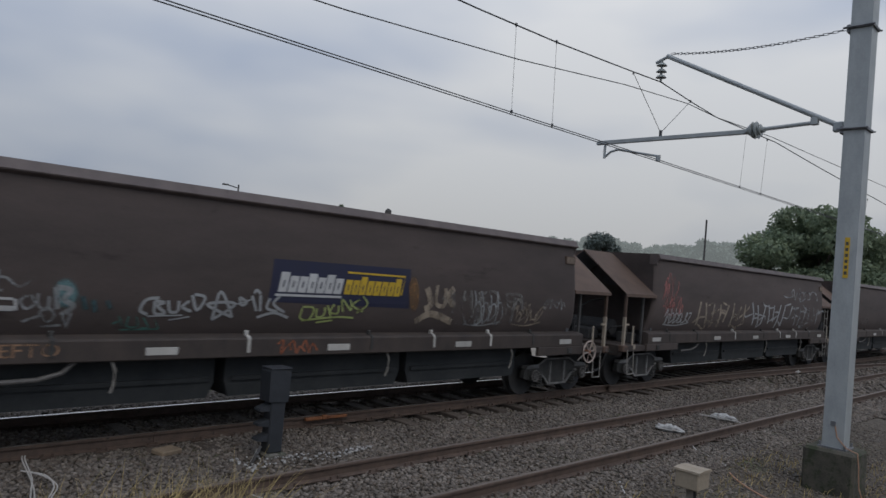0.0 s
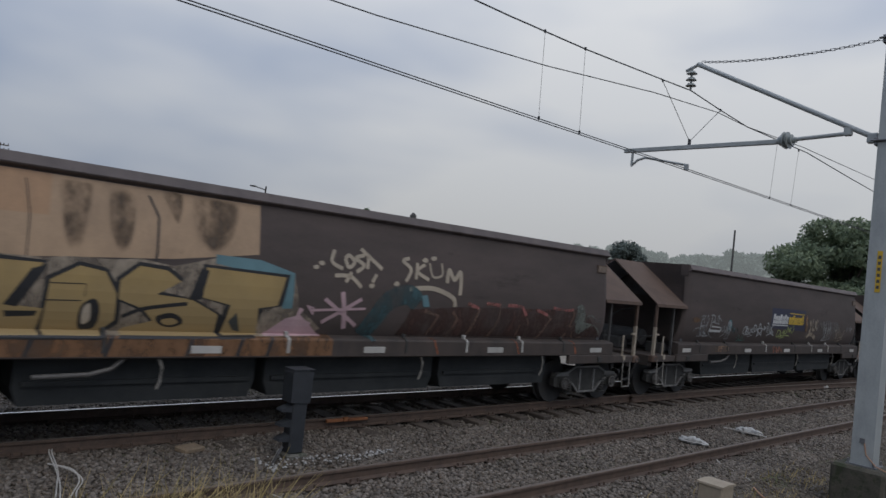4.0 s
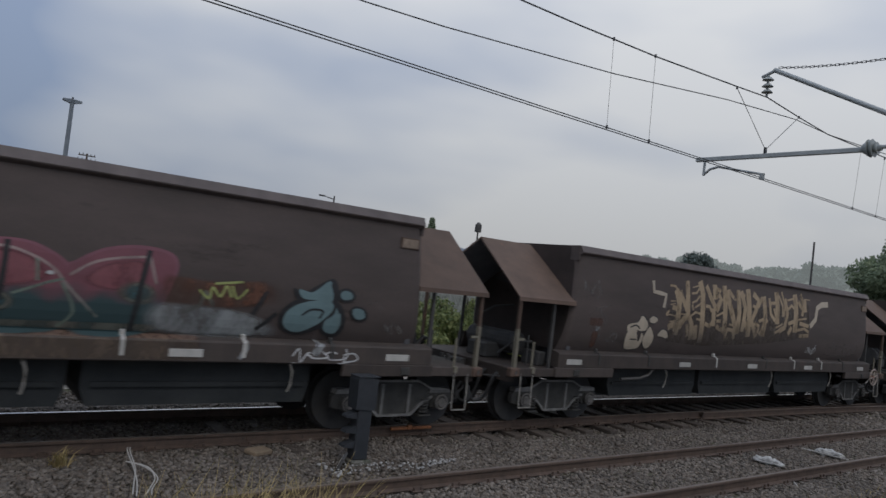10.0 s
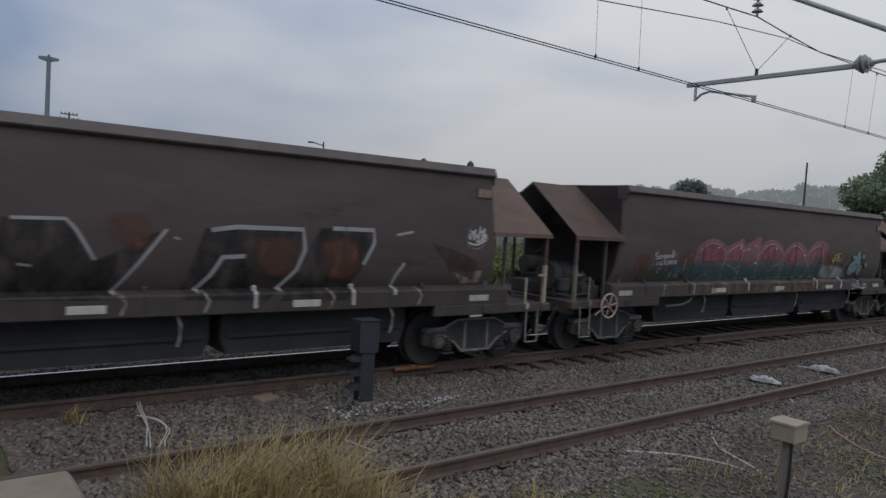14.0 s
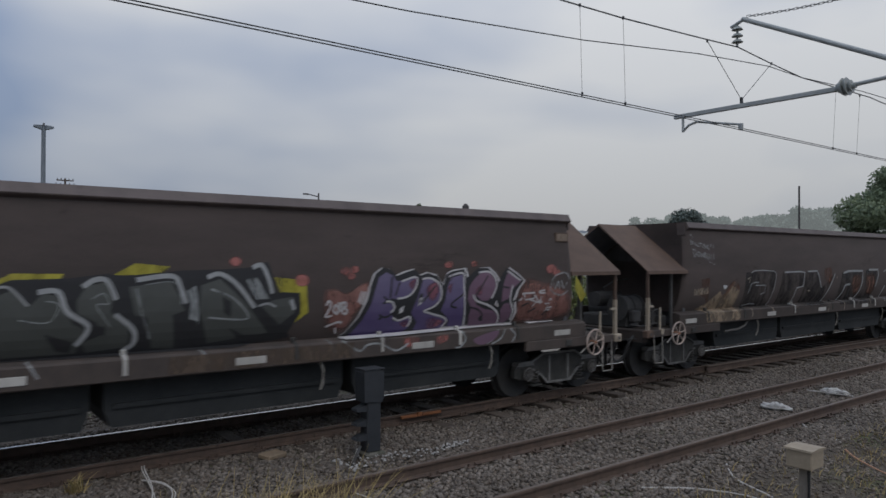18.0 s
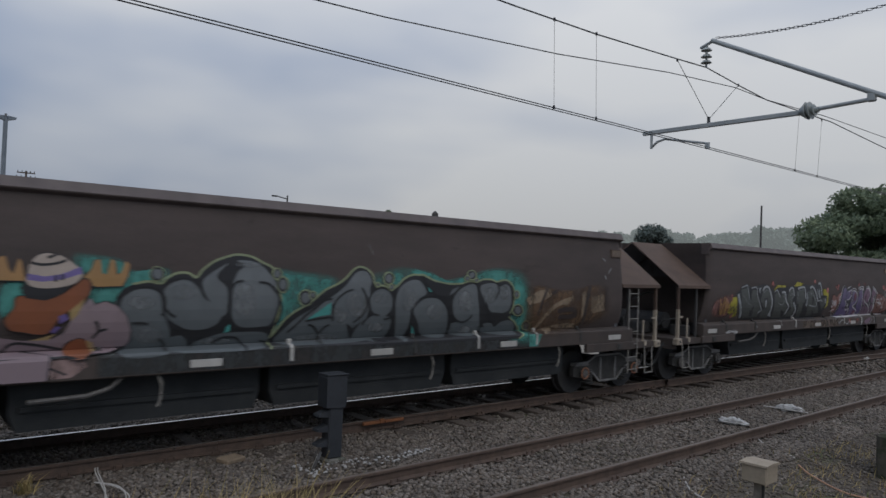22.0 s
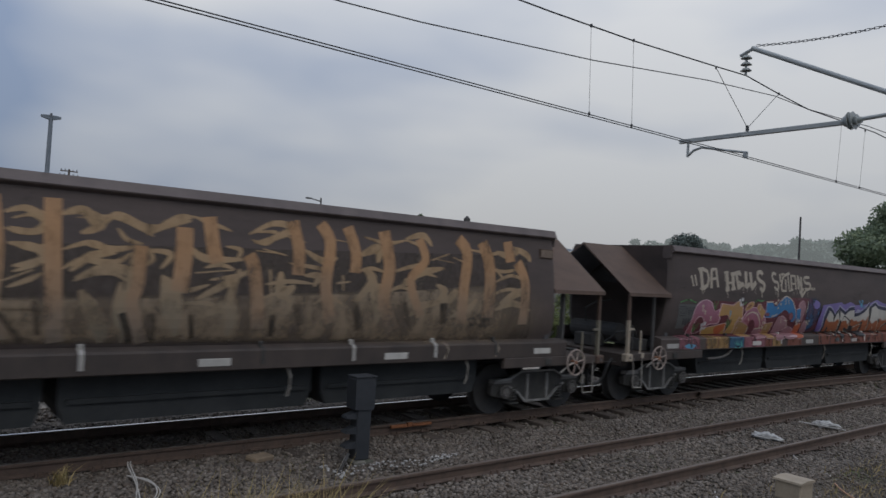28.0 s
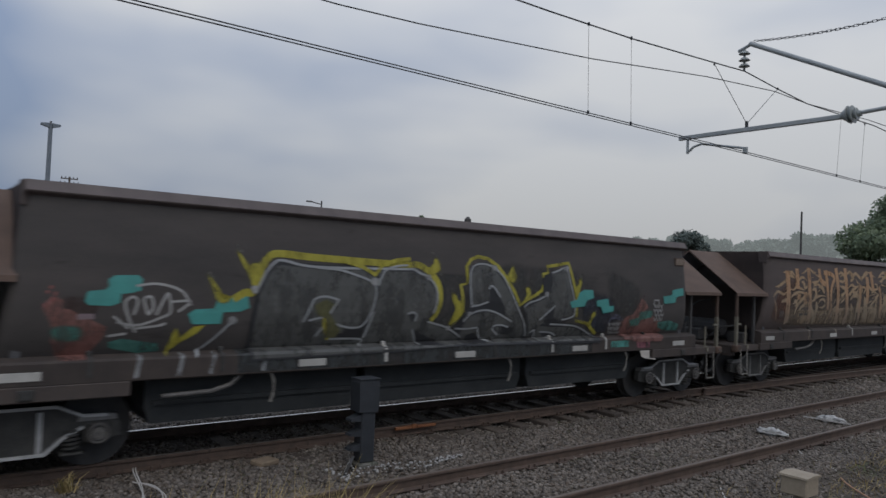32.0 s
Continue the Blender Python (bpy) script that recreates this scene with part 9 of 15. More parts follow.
    a.patch([(2.00, 1.98), (1.97, 1.87), (1.88, 1.80), (1.75, 1.80), (1.63, 1.87), (1.58, 1.99), (1.61, 2.10), (1.70, 2.17), (1.83, 2.17), (1.94, 2.10)], P_SWELL, "letter_shine", True)
    a.patch([(2.55, 2.08), (2.53, 1.99), (2.44, 1.93), (2.33, 1.93), (2.23, 1.99), (2.19, 2.08), (2.22, 2.17), (2.30, 2.23), (2.41, 2.23), (2.51, 2.18)], P_SWELL, "letter_shine", True)
    a.patch([(2.84, 2.12), (2.82, 2.04), (2.76, 1.99), (2.68, 1.99), (2.61, 2.04), (2.58, 2.12), (2.59, 2.20), (2.66, 2.26), (2.74, 2.26), (2.80, 2.21)], P_SWELL, "letter_shine", True)
    a.patch([(-1.99, 2.49), (-2.03, 2.47), (-2.13, 2.45), (-2.25, 2.45), (-2.34, 2.46), (-2.38, 2.48), (-2.35, 2.51), (-2.25, 2.52), (-2.13, 2.53), (-2.03, 2.52)], P_SWELL, "letter_shine", True)
    a.patch([(-3.25, 1.58), (-3.27, 1.51), (-3.36, 1.47), (-3.47, 1.47), (-3.56, 1.52), (-3.61, 1.59), (-3.58, 1.66), (-3.50, 1.69), (-3.39, 1.69), (-3.30, 1.65)], P_SWELL, "letter_shine", True)
    a.patch([(-2.32, 1.46), (-2.36, 1.43), (-2.48, 1.41), (-2.62, 1.42), (-2.74, 1.44), (-2.79, 1.48), (-2.75, 1.52), (-2.64, 1.53), (-2.50, 1.53), (-2.38, 1.50)], P_SWELL, "letter_shine", True)
    a.patch([(-0.63, 1.43), (-0.73, 1.40), (-0.95, 1.39), (-1.16, 1.40), (-1.31, 1.42), (-1.39, 1.46), (-1.34, 1.50), (-1.16, 1.52), (-0.92, 1.51), (-0.72, 1.48)], P_SWELL, "letter_shine", True)
    a.patch([(-0.56, 1.78), (-0.58, 1.71), (-0.65, 1.66), (-0.74, 1.67), (-0.83, 1.71), (-0.87, 1.78), (-0.85, 1.85), (-0.78, 1.89), (-0.68, 1.89), (-0.60, 1.85)], P_SWELL, "letter_shine", True)
    a.patch([(2.08, 1.47), (2.06, 1.43), (1.93, 1.41), (1.82, 1.41), (1.71, 1.44), (1.65, 1.49), (1.67, 1.54), (1.76, 1.56), (1.90, 1.56), (2.01, 1.52)], P_SWELL, "letter_shine", True)
    a.patch([(0.13, 1.58), (0.11, 1.53), (0.05, 1.50), (-0.04, 1.50), (-0.13, 1.54), (-0.17, 1.59), (-0.16, 1.64), (-0.09, 1.68), (0.00, 1.67), (0.08, 1.64)], P_SWELL, "letter_shine", True)
    a.patch([(-2.61, 2.31), (-2.50, 2.38), (-2.25, 2.48), (-2.34, 2.39), (-2.40, 2.26), (-2.40, 2.07), (-2.40, 1.85), (-2.45, 1.92), (-2.46, 2.18)], P_BLACK, "letter_gap", False)
    a.patch([(0.82, 2.39), (1.06, 2.31), (1.39, 2.26), (1.65, 2.25), (1.46, 2.18), (1.37, 2.02), (1.09, 2.10), (0.93, 2.23)], P_BLACK, "letter_gap", False)
    a.patch([(0.62, 1.83), (0.68, 1.75), (0.80, 1.58), (0.94, 1.41), (0.69, 1.41)], P_BLACK, "letter_gap", False)
    a.patch([(2.34, 1.79), (2.97, 1.75), (2.76, 1.65), (2.59, 1.51), (2.42, 1.64)], P_BLACK, "letter_gap", False)
    a.patch([(-3.04, 1.59), (-2.85, 1.60), (-2.68, 1.61), (-2.80, 1.52), (-2.90, 1.39), (-2.94, 1.51)], P_BLACK, "letter_gap", False)
    a.patch([(-0.58, 1.67), (-0.44, 1.58), (-0.30, 1.70), (-0.39, 1.56), (-0.43, 1.40), (-0.44, 1.41)], P_BLACK, "letter_gap", False)
    a.patch([(-1.27, 1.72), (-1.11, 1.83), (-0.93, 1.95), (-0.88, 1.98), (-0.87, 1.80), (-1.05, 1.78)], P_TEALS, "letter_gap", False)
    a.patch([(0.69, 1.59), (0.80, 1.45), (0.73, 1.43)], P_TEALS, "letter_gap", False)
    a.patch([(-2.44, 1.66), (-2.39, 1.70), (-2.38, 1.60), (-2.46, 1.58)], P_TEALS, "letter_gap", False)
    a.patch([(0.92, 2.23), (1.02, 2.14), (0.97, 2.14)], P_TEALS, "letter_gap", False)
    a.strokes([[(-3.83, 2.05), (-3.75, 2.15), (-3.60, 2.20), (-3.43, 2.19), (-3.31, 2.11), (-3.27, 2.00), (-3.27, 1.88), (-3.30, 1.83)], [(-3.28, 2.23), (-3.16, 2.29), (-3.02, 2.30), (-2.91, 2.25), (-2.82, 2.15), (-2.76, 2.04)], [(-3.16, 1.70), (-3.03, 1.62), (-2.85, 1.60), (-2.71, 1.63), (-2.56, 1.70), (-2.50, 1.81)], [(-2.03, 2.26), (-1.89, 2.24), (-1.78, 2.15), (-1.71, 2.03), (-1.67, 1.92), (-1.69, 1.76), (-1.77, 1.66), (-1.91, 1.64)], [(-2.45, 1.96), (-2.40, 1.77), (-2.30, 1.66), (-2.16, 1.61)], [(-1.82, 1.43), (-1.68, 1.54), (-1.54, 1.71), (-1.34, 1.83), (-1.12, 1.95), (-0.85, 2.11), (-0.62, 2.28)], [(-1.53, 1.55), (-1.44, 1.63), (-1.28, 1.79), (-1.12, 1.91), (-0.98, 2.01), (-0.86, 2.03)]], 0.03, P_BLACK, "letter_line")
    a.strokes([[(-1.27, 1.71), (-1.09, 1.74), (-0.91, 1.76), (-0.83, 1.78), (-0.85, 1.95)]], 0.03, P_BLACK, "letter_line")
    a.strokes([[(-3.27, 1.93), (-3.20, 1.85), (-3.12, 1.81)], [(-3.64, 1.74), (-3.53, 1.74), (-3.45, 1.72)], [(-3.30, 1.54), (-3.22, 1.46), (-3.23, 1.38)], [(-2.61, 1.44), (-2.49, 1.51), (-2.38, 1.52)], [(-2.41, 2.17), (-2.36, 2.25), (-2.26, 2.28)], [(-2.55, 1.63), (-2.47, 1.72), (-2.43, 1.81)], [(-2.38, 1.52), (-2.27, 1.50), (-2.18, 1.40), (-2.19, 1.33)], [(-1.93, 1.45), (-1.84, 1.42), (-1.88, 1.38)], [(-1.22, 1.66), (-1.11, 1.62), (-1.01, 1.49), (-1.02, 1.37)], [(-1.01, 1.53), (-0.93, 1.62), (-0.86, 1.65)], [(-0.82, 1.70), (-0.83, 1.91), (-0.77, 2.03), (-0.64, 2.13), (-0.51, 2.17)], [(-0.36, 2.20), (-0.27, 2.07), (-0.25, 1.90), (-0.32, 1.77), (-0.45, 1.67)], [(-0.22, 1.80), (-0.13, 1.80), (-0.00, 1.77)]], 0.03, P_BLACK, "letter_line")
    a.strokes([[(0.10, 1.71), (0.22, 1.74), (0.26, 1.94), (0.20, 2.12), (0.04, 2.20), (-0.13, 2.15), (-0.21, 2.03), (-0.20, 1.90)], [(-0.08, 1.39), (0.18, 1.40), (0.28, 1.58), (0.26, 1.74)]], 0.03, P_BLACK, "letter_line")
    a.strokes([[(0.28, 2.16), (0.27, 1.89), (0.29, 1.62)], [(0.77, 2.02), (0.92, 2.08), (1.12, 2.06), (1.32, 1.98), (1.44, 1.79), (1.51, 1.59), (1.49, 1.44)], [(1.61, 2.18), (1.50, 2.10), (1.44, 1.98), (1.48, 1.79), (1.60, 1.68), (1.78, 1.62), (1.92, 1.68), (1.97, 1.75)], [(2.01, 2.27), (2.09, 2.17)], [(2.52, 2.32), (2.57, 2.17), (2.49, 2.02)], [(2.27, 1.97), (2.35, 1.82), (2.52, 1.74), (2.74, 1.71), (2.96, 1.73)], [(2.19, 1.60), (2.32, 1.52)]], 0.03, P_BLACK, "letter_line")
    a.patch([(-3.29, 2.35), (-3.31, 2.28), (-3.38, 2.25), (-3.45, 2.27), (-3.48, 2.34), (-3.45, 2.41), (-3.39, 2.44), (-3.32, 2.41)], P_LIME_D, "bubble_glow", True)
    a.patch([(-3.30, 2.35), (-3.32, 2.29), (-3.38, 2.26), (-3.44, 2.28), (-3.47, 2.34), (-3.44, 2.40), (-3.39, 2.43), (-3.33, 2.40)], P_BLACK, "bubble_rim", True)
    a.patch([(-3.33, 2.35), (-3.34, 2.30), (-3.38, 2.28), (-3.42, 2.30), (-3.44, 2.34), (-3.43, 2.39), (-3.39, 2.40), (-3.35, 2.39)], P_SLATE, "small_bubble", True)
    a.patch([(-1.69, 2.38), (-1.71, 2.32), (-1.77, 2.29), (-1.82, 2.32), (-1.85, 2.38), (-1.83, 2.44), (-1.77, 2.46), (-1.72, 2.44)], P_LIME_D, "bubble_glow", True)
    a.patch([(-1.71, 2.38), (-1.73, 2.33), (-1.77, 2.31), (-1.81, 2.33), (-1.83, 2.38), (-1.81, 2.42), (-1.77, 2.45), (-1.73, 2.43)], P_BLACK, "bubble_rim", True)
    a.patch([(-1.73, 2.38), (-1.74, 2.34), (-1.77, 2.33), (-1.80, 2.34), (-1.81, 2.38), (-1.80, 2.41), (-1.77, 2.43), (-1.74, 2.41)], P_SLATE, "small_bubble", True)
    a.patch([(-1.58, 2.23), (-1.61, 2.15), (-1.67, 2.11), (-1.74, 2.15), (-1.77, 2.23), (-1.75, 2.31), (-1.68, 2.35), (-1.61, 2.31)], P_LIME_D, "bubble_glow", True)
    a.patch([(-1.60, 2.23), (-1.62, 2.16), (-1.67, 2.13), (-1.73, 2.16), (-1.76, 2.23), (-1.74, 2.30), (-1.68, 2.33), (-1.63, 2.30)], P_BLACK, "bubble_rim", True)
    a.patch([(-1.62, 2.23), (-1.64, 2.18), (-1.67, 2.16), (-1.71, 2.18), (-1.73, 2.23), (-1.72, 2.28), (-1.68, 2.30), (-1.64, 2.28)], P_SLATE, "small_bubble", True)
    a.patch([(-1.19, 2.05), (-1.22, 1.96), (-1.30, 1.93), (-1.39, 1.96), (-1.43, 2.05), (-1.40, 2.13), (-1.32, 2.17), (-1.23, 2.13)], P_LIME_D, "bubble_glow", True)
    a.patch([(-1.21, 2.05), (-1.23, 1.97), (-1.30, 1.94), (-1.38, 1.98), (-1.41, 2.05), (-1.39, 2.12), (-1.32, 2.15), (-1.25, 2.12)], P_BLACK, "bubble_rim", True)
    a.patch([(-1.24, 2.05), (-1.26, 2.00), (-1.31, 1.97), (-1.36, 2.00), (-1.38, 2.05), (-1.36, 2.10), (-1.32, 2.12), (-1.27, 2.10)], P_SLATE, "small_bubble", True)
    a.patch([(-1.13, 2.08), (-1.15, 2.04), (-1.19, 2.02), (-1.24, 2.04), (-1.26, 2.08), (-1.24, 2.13), (-1.20, 2.15), (-1.15, 2.13)], P_LIME_D, "bubble_glow", True)
    a.patch([(-1.15, 2.08), (-1.16, 2.05), (-1.19, 2.03), (-1.23, 2.05), (-1.24, 2.08), (-1.23, 2.12), (-1.20, 2.13), (-1.17, 2.12)], P_BLACK, "bubble_rim", True)
    a.patch([(-1.17, 2.08), (-1.17, 2.06), (-1.19, 2.05), (-1.22, 2.06), (-1.23, 2.08), (-1.22, 2.11), (-1.20, 2.12), (-1.18, 2.11)], P_SLATE, "small_bubble", True)
    a.patch([(0.24, 2.35), (0.21, 2.27), (0.13, 2.24), (0.05, 2.27), (0.02, 2.34), (0.05, 2.42), (0.13, 2.45), (0.20, 2.42)], P_LIME_D, "bubble_glow", True)
    a.patch([(0.22, 2.35), (0.19, 2.28), (0.13, 2.26), (0.07, 2.28), (0.04, 2.34), (0.07, 2.40), (0.13, 2.43), (0.19, 2.41)], P_BLACK, "bubble_rim", True)
    a.patch([(0.19, 2.35), (0.17, 2.30), (0.13, 2.28), (0.09, 2.30), (0.07, 2.34), (0.09, 2.39), (0.13, 2.41), (0.17, 2.39)], P_SLATE, "small_bubble", True)
    a.patch([(0.25, 2.21), (0.24, 2.17), (0.19, 2.15), (0.15, 2.17), (0.12, 2.21), (0.14, 2.26), (0.18, 2.27), (0.23, 2.26)], P_LIME_D, "bubble_glow", True)
    a.patch([(0.23, 2.21), (0.22, 2.18), (0.19, 2.17), (0.16, 2.18), (0.15, 2.21), (0.16, 2.24), (0.19, 2.26), (0.22, 2.24)], P_BLACK, "bubble_rim", True)
    a.patch([(0.22, 2.21), (0.21, 2.19), (0.19, 2.18), (0.17, 2.19), (0.16, 2.21), (0.17, 2.24), (0.19, 2.24), (0.21, 2.24)], P_SLATE, "small_bubble", True)
    a.patch([(-0.02, 2.25), (-0.03, 2.22), (-0.07, 2.20), (-0.11, 2.21), (-0.12, 2.25), (-0.11, 2.28), (-0.07, 2.29), (-0.04, 2.28)], P_LIME_D, "bubble_glow", True)
    a.patch([(-0.04, 2.25), (-0.05, 2.23), (-0.07, 2.22), (-0.09, 2.23), (-0.10, 2.25), (-0.09, 2.26), (-0.07, 2.27), (-0.05, 2.26)], P_BLACK, "bubble_rim", True)
    a.patch([(-0.05, 2.25), (-0.06, 2.23), (-0.07, 2.23), (-0.09, 2.23), (-0.09, 2.25), (-0.09, 2.26), (-0.07, 2.26), (-0.06, 2.26)], P_SLATE, "small_bubble", True)
    a.patch([(2.01, 2.43), (1.97, 2.37), (1.89, 2.34), (1.81, 2.37), (1.77, 2.43), (1.80, 2.49), (1.89, 2.52), (1.97, 2.49)], P_LIME_D, "bubble_glow", True)
    a.patch([(1.98, 2.43), (1.96, 2.38), (1.89, 2.36), (1.82, 2.38), (1.80, 2.43), (1.82, 2.48), (1.89, 2.50), (1.95, 2.48)], P_BLACK, "bubble_rim", True)
    a.patch([(1.95, 2.43), (1.93, 2.40), (1.89, 2.38), (1.85, 2.39), (1.83, 2.43), (1.84, 2.46), (1.89, 2.48), (1.93, 2.47)], P_SLATE, "small_bubble", True)
    a.patch([(1.86, 2.37), (1.84, 2.33), (1.79, 2.31), (1.73, 2.33), (1.71, 2.37), (1.73, 2.41), (1.78, 2.43), (1.84, 2.41)], P_LIME_D, "bubble_glow", True)
    a.patch([(1.84, 2.37), (1.82, 2.34), (1.79, 2.33), (1.75, 2.34), (1.73, 2.37), (1.75, 2.40), (1.78, 2.41), (1.82, 2.40)], P_BLACK, "bubble_rim", True)
    a.patch([(1.82, 2.37), (1.81, 2.35), (1.79, 2.34), (1.76, 2.35), (1.75, 2.37), (1.76, 2.39), (1.78, 2.40), (1.81, 2.39)], P_SLATE, "small_bubble", True)
    a.patch([(2.06, 2.35), (2.05, 2.31), (2.00, 2.30), (1.95, 2.31), (1.93, 2.34), (1.95, 2.38), (2.00, 2.39), (2.04, 2.38)], P_LIME_D, "bubble_glow", True)
    a.patch([(2.04, 2.35), (2.03, 2.32), (2.00, 2.32), (1.97, 2.32), (1.96, 2.34), (1.97, 2.36), (2.00, 2.37), (2.03, 2.37)], P_BLACK, "bubble_rim", True)
    a.patch([(2.02, 2.34), (2.02, 2.33), (2.00, 2.32), (1.98, 2.33), (1.97, 2.34), (1.98, 2.36), (2.00, 2.37), (2.02, 2.36)], P_SLATE, "small_bubble", True)
    a.patch([(3.10, 2.10), (3.08, 2.04), (3.02, 2.02), (2.96, 2.04), (2.93, 2.10), (2.95, 2.16), (3.01, 2.18), (3.07, 2.16)], P_LIME_D, "bubble_glow", True)
    a.patch([(3.07, 2.10), (3.06, 2.06), (3.02, 2.04), (2.98, 2.06), (2.95, 2.10), (2.97, 2.15), (3.01, 2.16), (3.05, 2.15)], P_BLACK, "bubble_rim", True)
    a.patch([(3.05, 2.10), (3.05, 2.07), (3.02, 2.06), (2.99, 2.07), (2.97, 2.10), (2.98, 2.13), (3.01, 2.15), (3.04, 2.13)], P_SLATE, "small_bubble", True)
    a.patch([(3.24, 1.81), (3.21, 1.73), (3.12, 1.70), (3.00, 1.73), (2.94, 1.81), (2.97, 1.89), (3.07, 1.93), (3.18, 1.89)], P_LIME_D, "bubble_glow", True)
    a.patch([(3.21, 1.81), (3.19, 1.74), (3.11, 1.72), (3.02, 1.75), (2.97, 1.81), (2.99, 1.88), (3.07, 1.91), (3.16, 1.88)], P_BLACK, "bubble_rim", True)
    a.patch([(3.17, 1.81), (3.16, 1.76), (3.10, 1.74), (3.04, 1.77), (3.01, 1.81), (3.02, 1.86), (3.07, 1.88), (3.14, 1.86)], P_SLATE, "small_bubble", True)
    a.patch([(3.55, 1.50), (3.55, 1.43), (3.42, 1.40), (3.37, 1.43), (3.29, 1.51), (3.30, 1.59), (3.37, 1.62), (3.47, 1.58)], P_LIME_D, "bubble_glow", True)
    a.patch([(3.51, 1.50), (3.52, 1.44), (3.47, 1.42), (3.39, 1.45), (3.33, 1.51), (3.32, 1.57), (3.38, 1.60), (3.46, 1.57)], P_BLACK, "bubble_rim", True)
    a.patch([(3.48, 1.51), (3.49, 1.46), (3.45, 1.44), (3.40, 1.46), (3.36, 1.51), (3.35, 1.55), (3.39, 1.57), (3.44, 1.55)], P_SLATE, "small_bubble", True)
    a.patch([(-5.12, 2.23), (-5.13, 2.47), (-5.01, 2.52), (-4.97, 2.35), (-4.92, 2.30), (-4.86, 2.50), (-4.83, 2.44), (-4.79, 2.23)], P_BLACK, "shape_rim", False)
    a.patch([(-5.11, 2.24), (-5.12, 2.47), (-5.00, 2.51), (-4.96, 2.36), (-4.92, 2.31), (-4.87, 2.49), (-4.84, 2.44), (-4.80, 2.24)], P_AMBER, "amber_crest", False)
    a.patch([(-4.22, 2.29), (-4.15, 2.37), (-4.11, 2.50), (-4.04, 2.51), (-4.03, 2.33), (-3.97, 2.31), (-3.92, 2.52), (-3.88, 2.51), (-3.84, 2.32), (-3.79, 2.35), (-3.75, 2.49), (-3.70, 2.45), (-3.72, 2.31), (-3.78, 2.18), (-4.08, 2.17), (-4.16, 2.19)], P_BLACK, "shape_rim", False)
    a.patch([(-4.21, 2.29), (-4.14, 2.37), (-4.10, 2.49), (-4.04, 2.50), (-4.02, 2.34), (-3.97, 2.32), (-3.93, 2.51), (-3.88, 2.49), (-3.86, 2.32), (-3.81, 2.35), (-3.76, 2.49), (-3.71, 2.45), (-3.73, 2.31), (-3.79, 2.19), (-4.07, 2.18), (-4.15, 2.20)], P_AMBER, "amber_crest", False)
    a.patch([(-4.08, 1.98), (-3.96, 2.02), (-3.83, 1.97), (-3.71, 1.84), (-3.64, 1.66), (-3.63, 1.52), (-3.70, 1.41), (-3.90, 1.38), (-4.06, 1.37), (-4.69, 1.35), (-5.22, 1.36), (-5.22, 1.62), (-5.01, 1.61), (-4.79, 1.57), (-4.51, 1.57), (-4.41, 1.64), (-4.25, 1.80), (-4.14, 1.91)], P_BLACK, "shape_rim", False)
    a.patch([(-4.09, 1.96), (-3.97, 2.01), (-3.84, 1.96), (-3.72, 1.84), (-3.65, 1.66), (-3.65, 1.52), (-3.71, 1.42), (-3.91, 1.38), (-4.06, 1.38), (-4.68, 1.36), (-5.20, 1.36), (-5.20, 1.62), (-5.00, 1.61), (-4.78, 1.57), (-4.50, 1.58), (-4.39, 1.64), (-4.26, 1.78), (-4.15, 1.90)], P_BLUSH_D, "blush_field", False, label="plain dusty pink field")
    a.patch([(-4.98, 1.81), (-4.90, 1.94), (-4.89, 2.05), (-4.83, 2.08), (-4.60, 2.04), (-4.42, 2.10), (-4.30, 2.19), (-4.19, 2.28), (-4.12, 2.21), (-4.15, 2.08), (-4.29, 1.94), (-4.37, 1.86), (-4.46, 1.77), (-4.56, 1.63), (-4.79, 1.66), (-4.92, 1.70)], P_BLACK, "shape_rim", True)
    a.patch([(-4.97, 1.81), (-4.89, 1.94), (-4.88, 2.04), (-4.82, 2.07), (-4.59, 2.03), (-4.43, 2.09), (-4.31, 2.18), (-4.20, 2.27), (-4.14, 2.21), (-4.16, 2.07), (-4.30, 1.94), (-4.38, 1.87), (-4.46, 1.79), (-4.56, 1.64), (-4.79, 1.67), (-4.91, 1.70)], P_SKIN, "brown_field", True)
    a.patch([(-4.38, 1.65), (-4.29, 1.85), (-4.13, 2.05), (-4.08, 1.98), (-4.16, 1.84), (-4.35, 1.65)], P_BLUSH_D, "collar_field", False)
    a.patch([(-4.34, 1.90), (-4.18, 2.05), (-4.25, 1.86), (-4.32, 1.78)], P_GOLD, "amber_strip", False)
    a.patch([(-4.72, 1.57), (-4.56, 1.61), (-4.47, 1.64), (-4.53, 1.57)], P_GOLD, "amber_strip", False)
    a.patch([(-4.45, 1.84), (-4.38, 1.87), (-4.34, 1.81), (-4.43, 1.75)], P_PURPLE, "purple_field", False)
    a.patch([(-4.52, 1.67), (-4.46, 1.73), (-4.42, 1.71), (-4.48, 1.64)], P_PURPLE, "purple_field", False)
    a.patch([(-4.83, 2.15), (-4.80, 2.23), (-4.71, 2.18), (-4.54, 2.17), (-4.34, 2.21), (-4.41, 2.11), (-4.59, 2.02), (-4.79, 2.05)], P_BLACK, "dark_field", False)
    a.patch([(-4.80, 2.23), (-4.79, 2.32), (-4.76, 2.43), (-4.70, 2.53), (-4.59, 2.56), (-4.44, 2.53), (-4.30, 2.43), (-4.22, 2.35), (-4.24, 2.27), (-4.33, 2.20), (-4.54, 2.15), (-4.72, 2.16)], P_BLACK, "shape_rim", True)
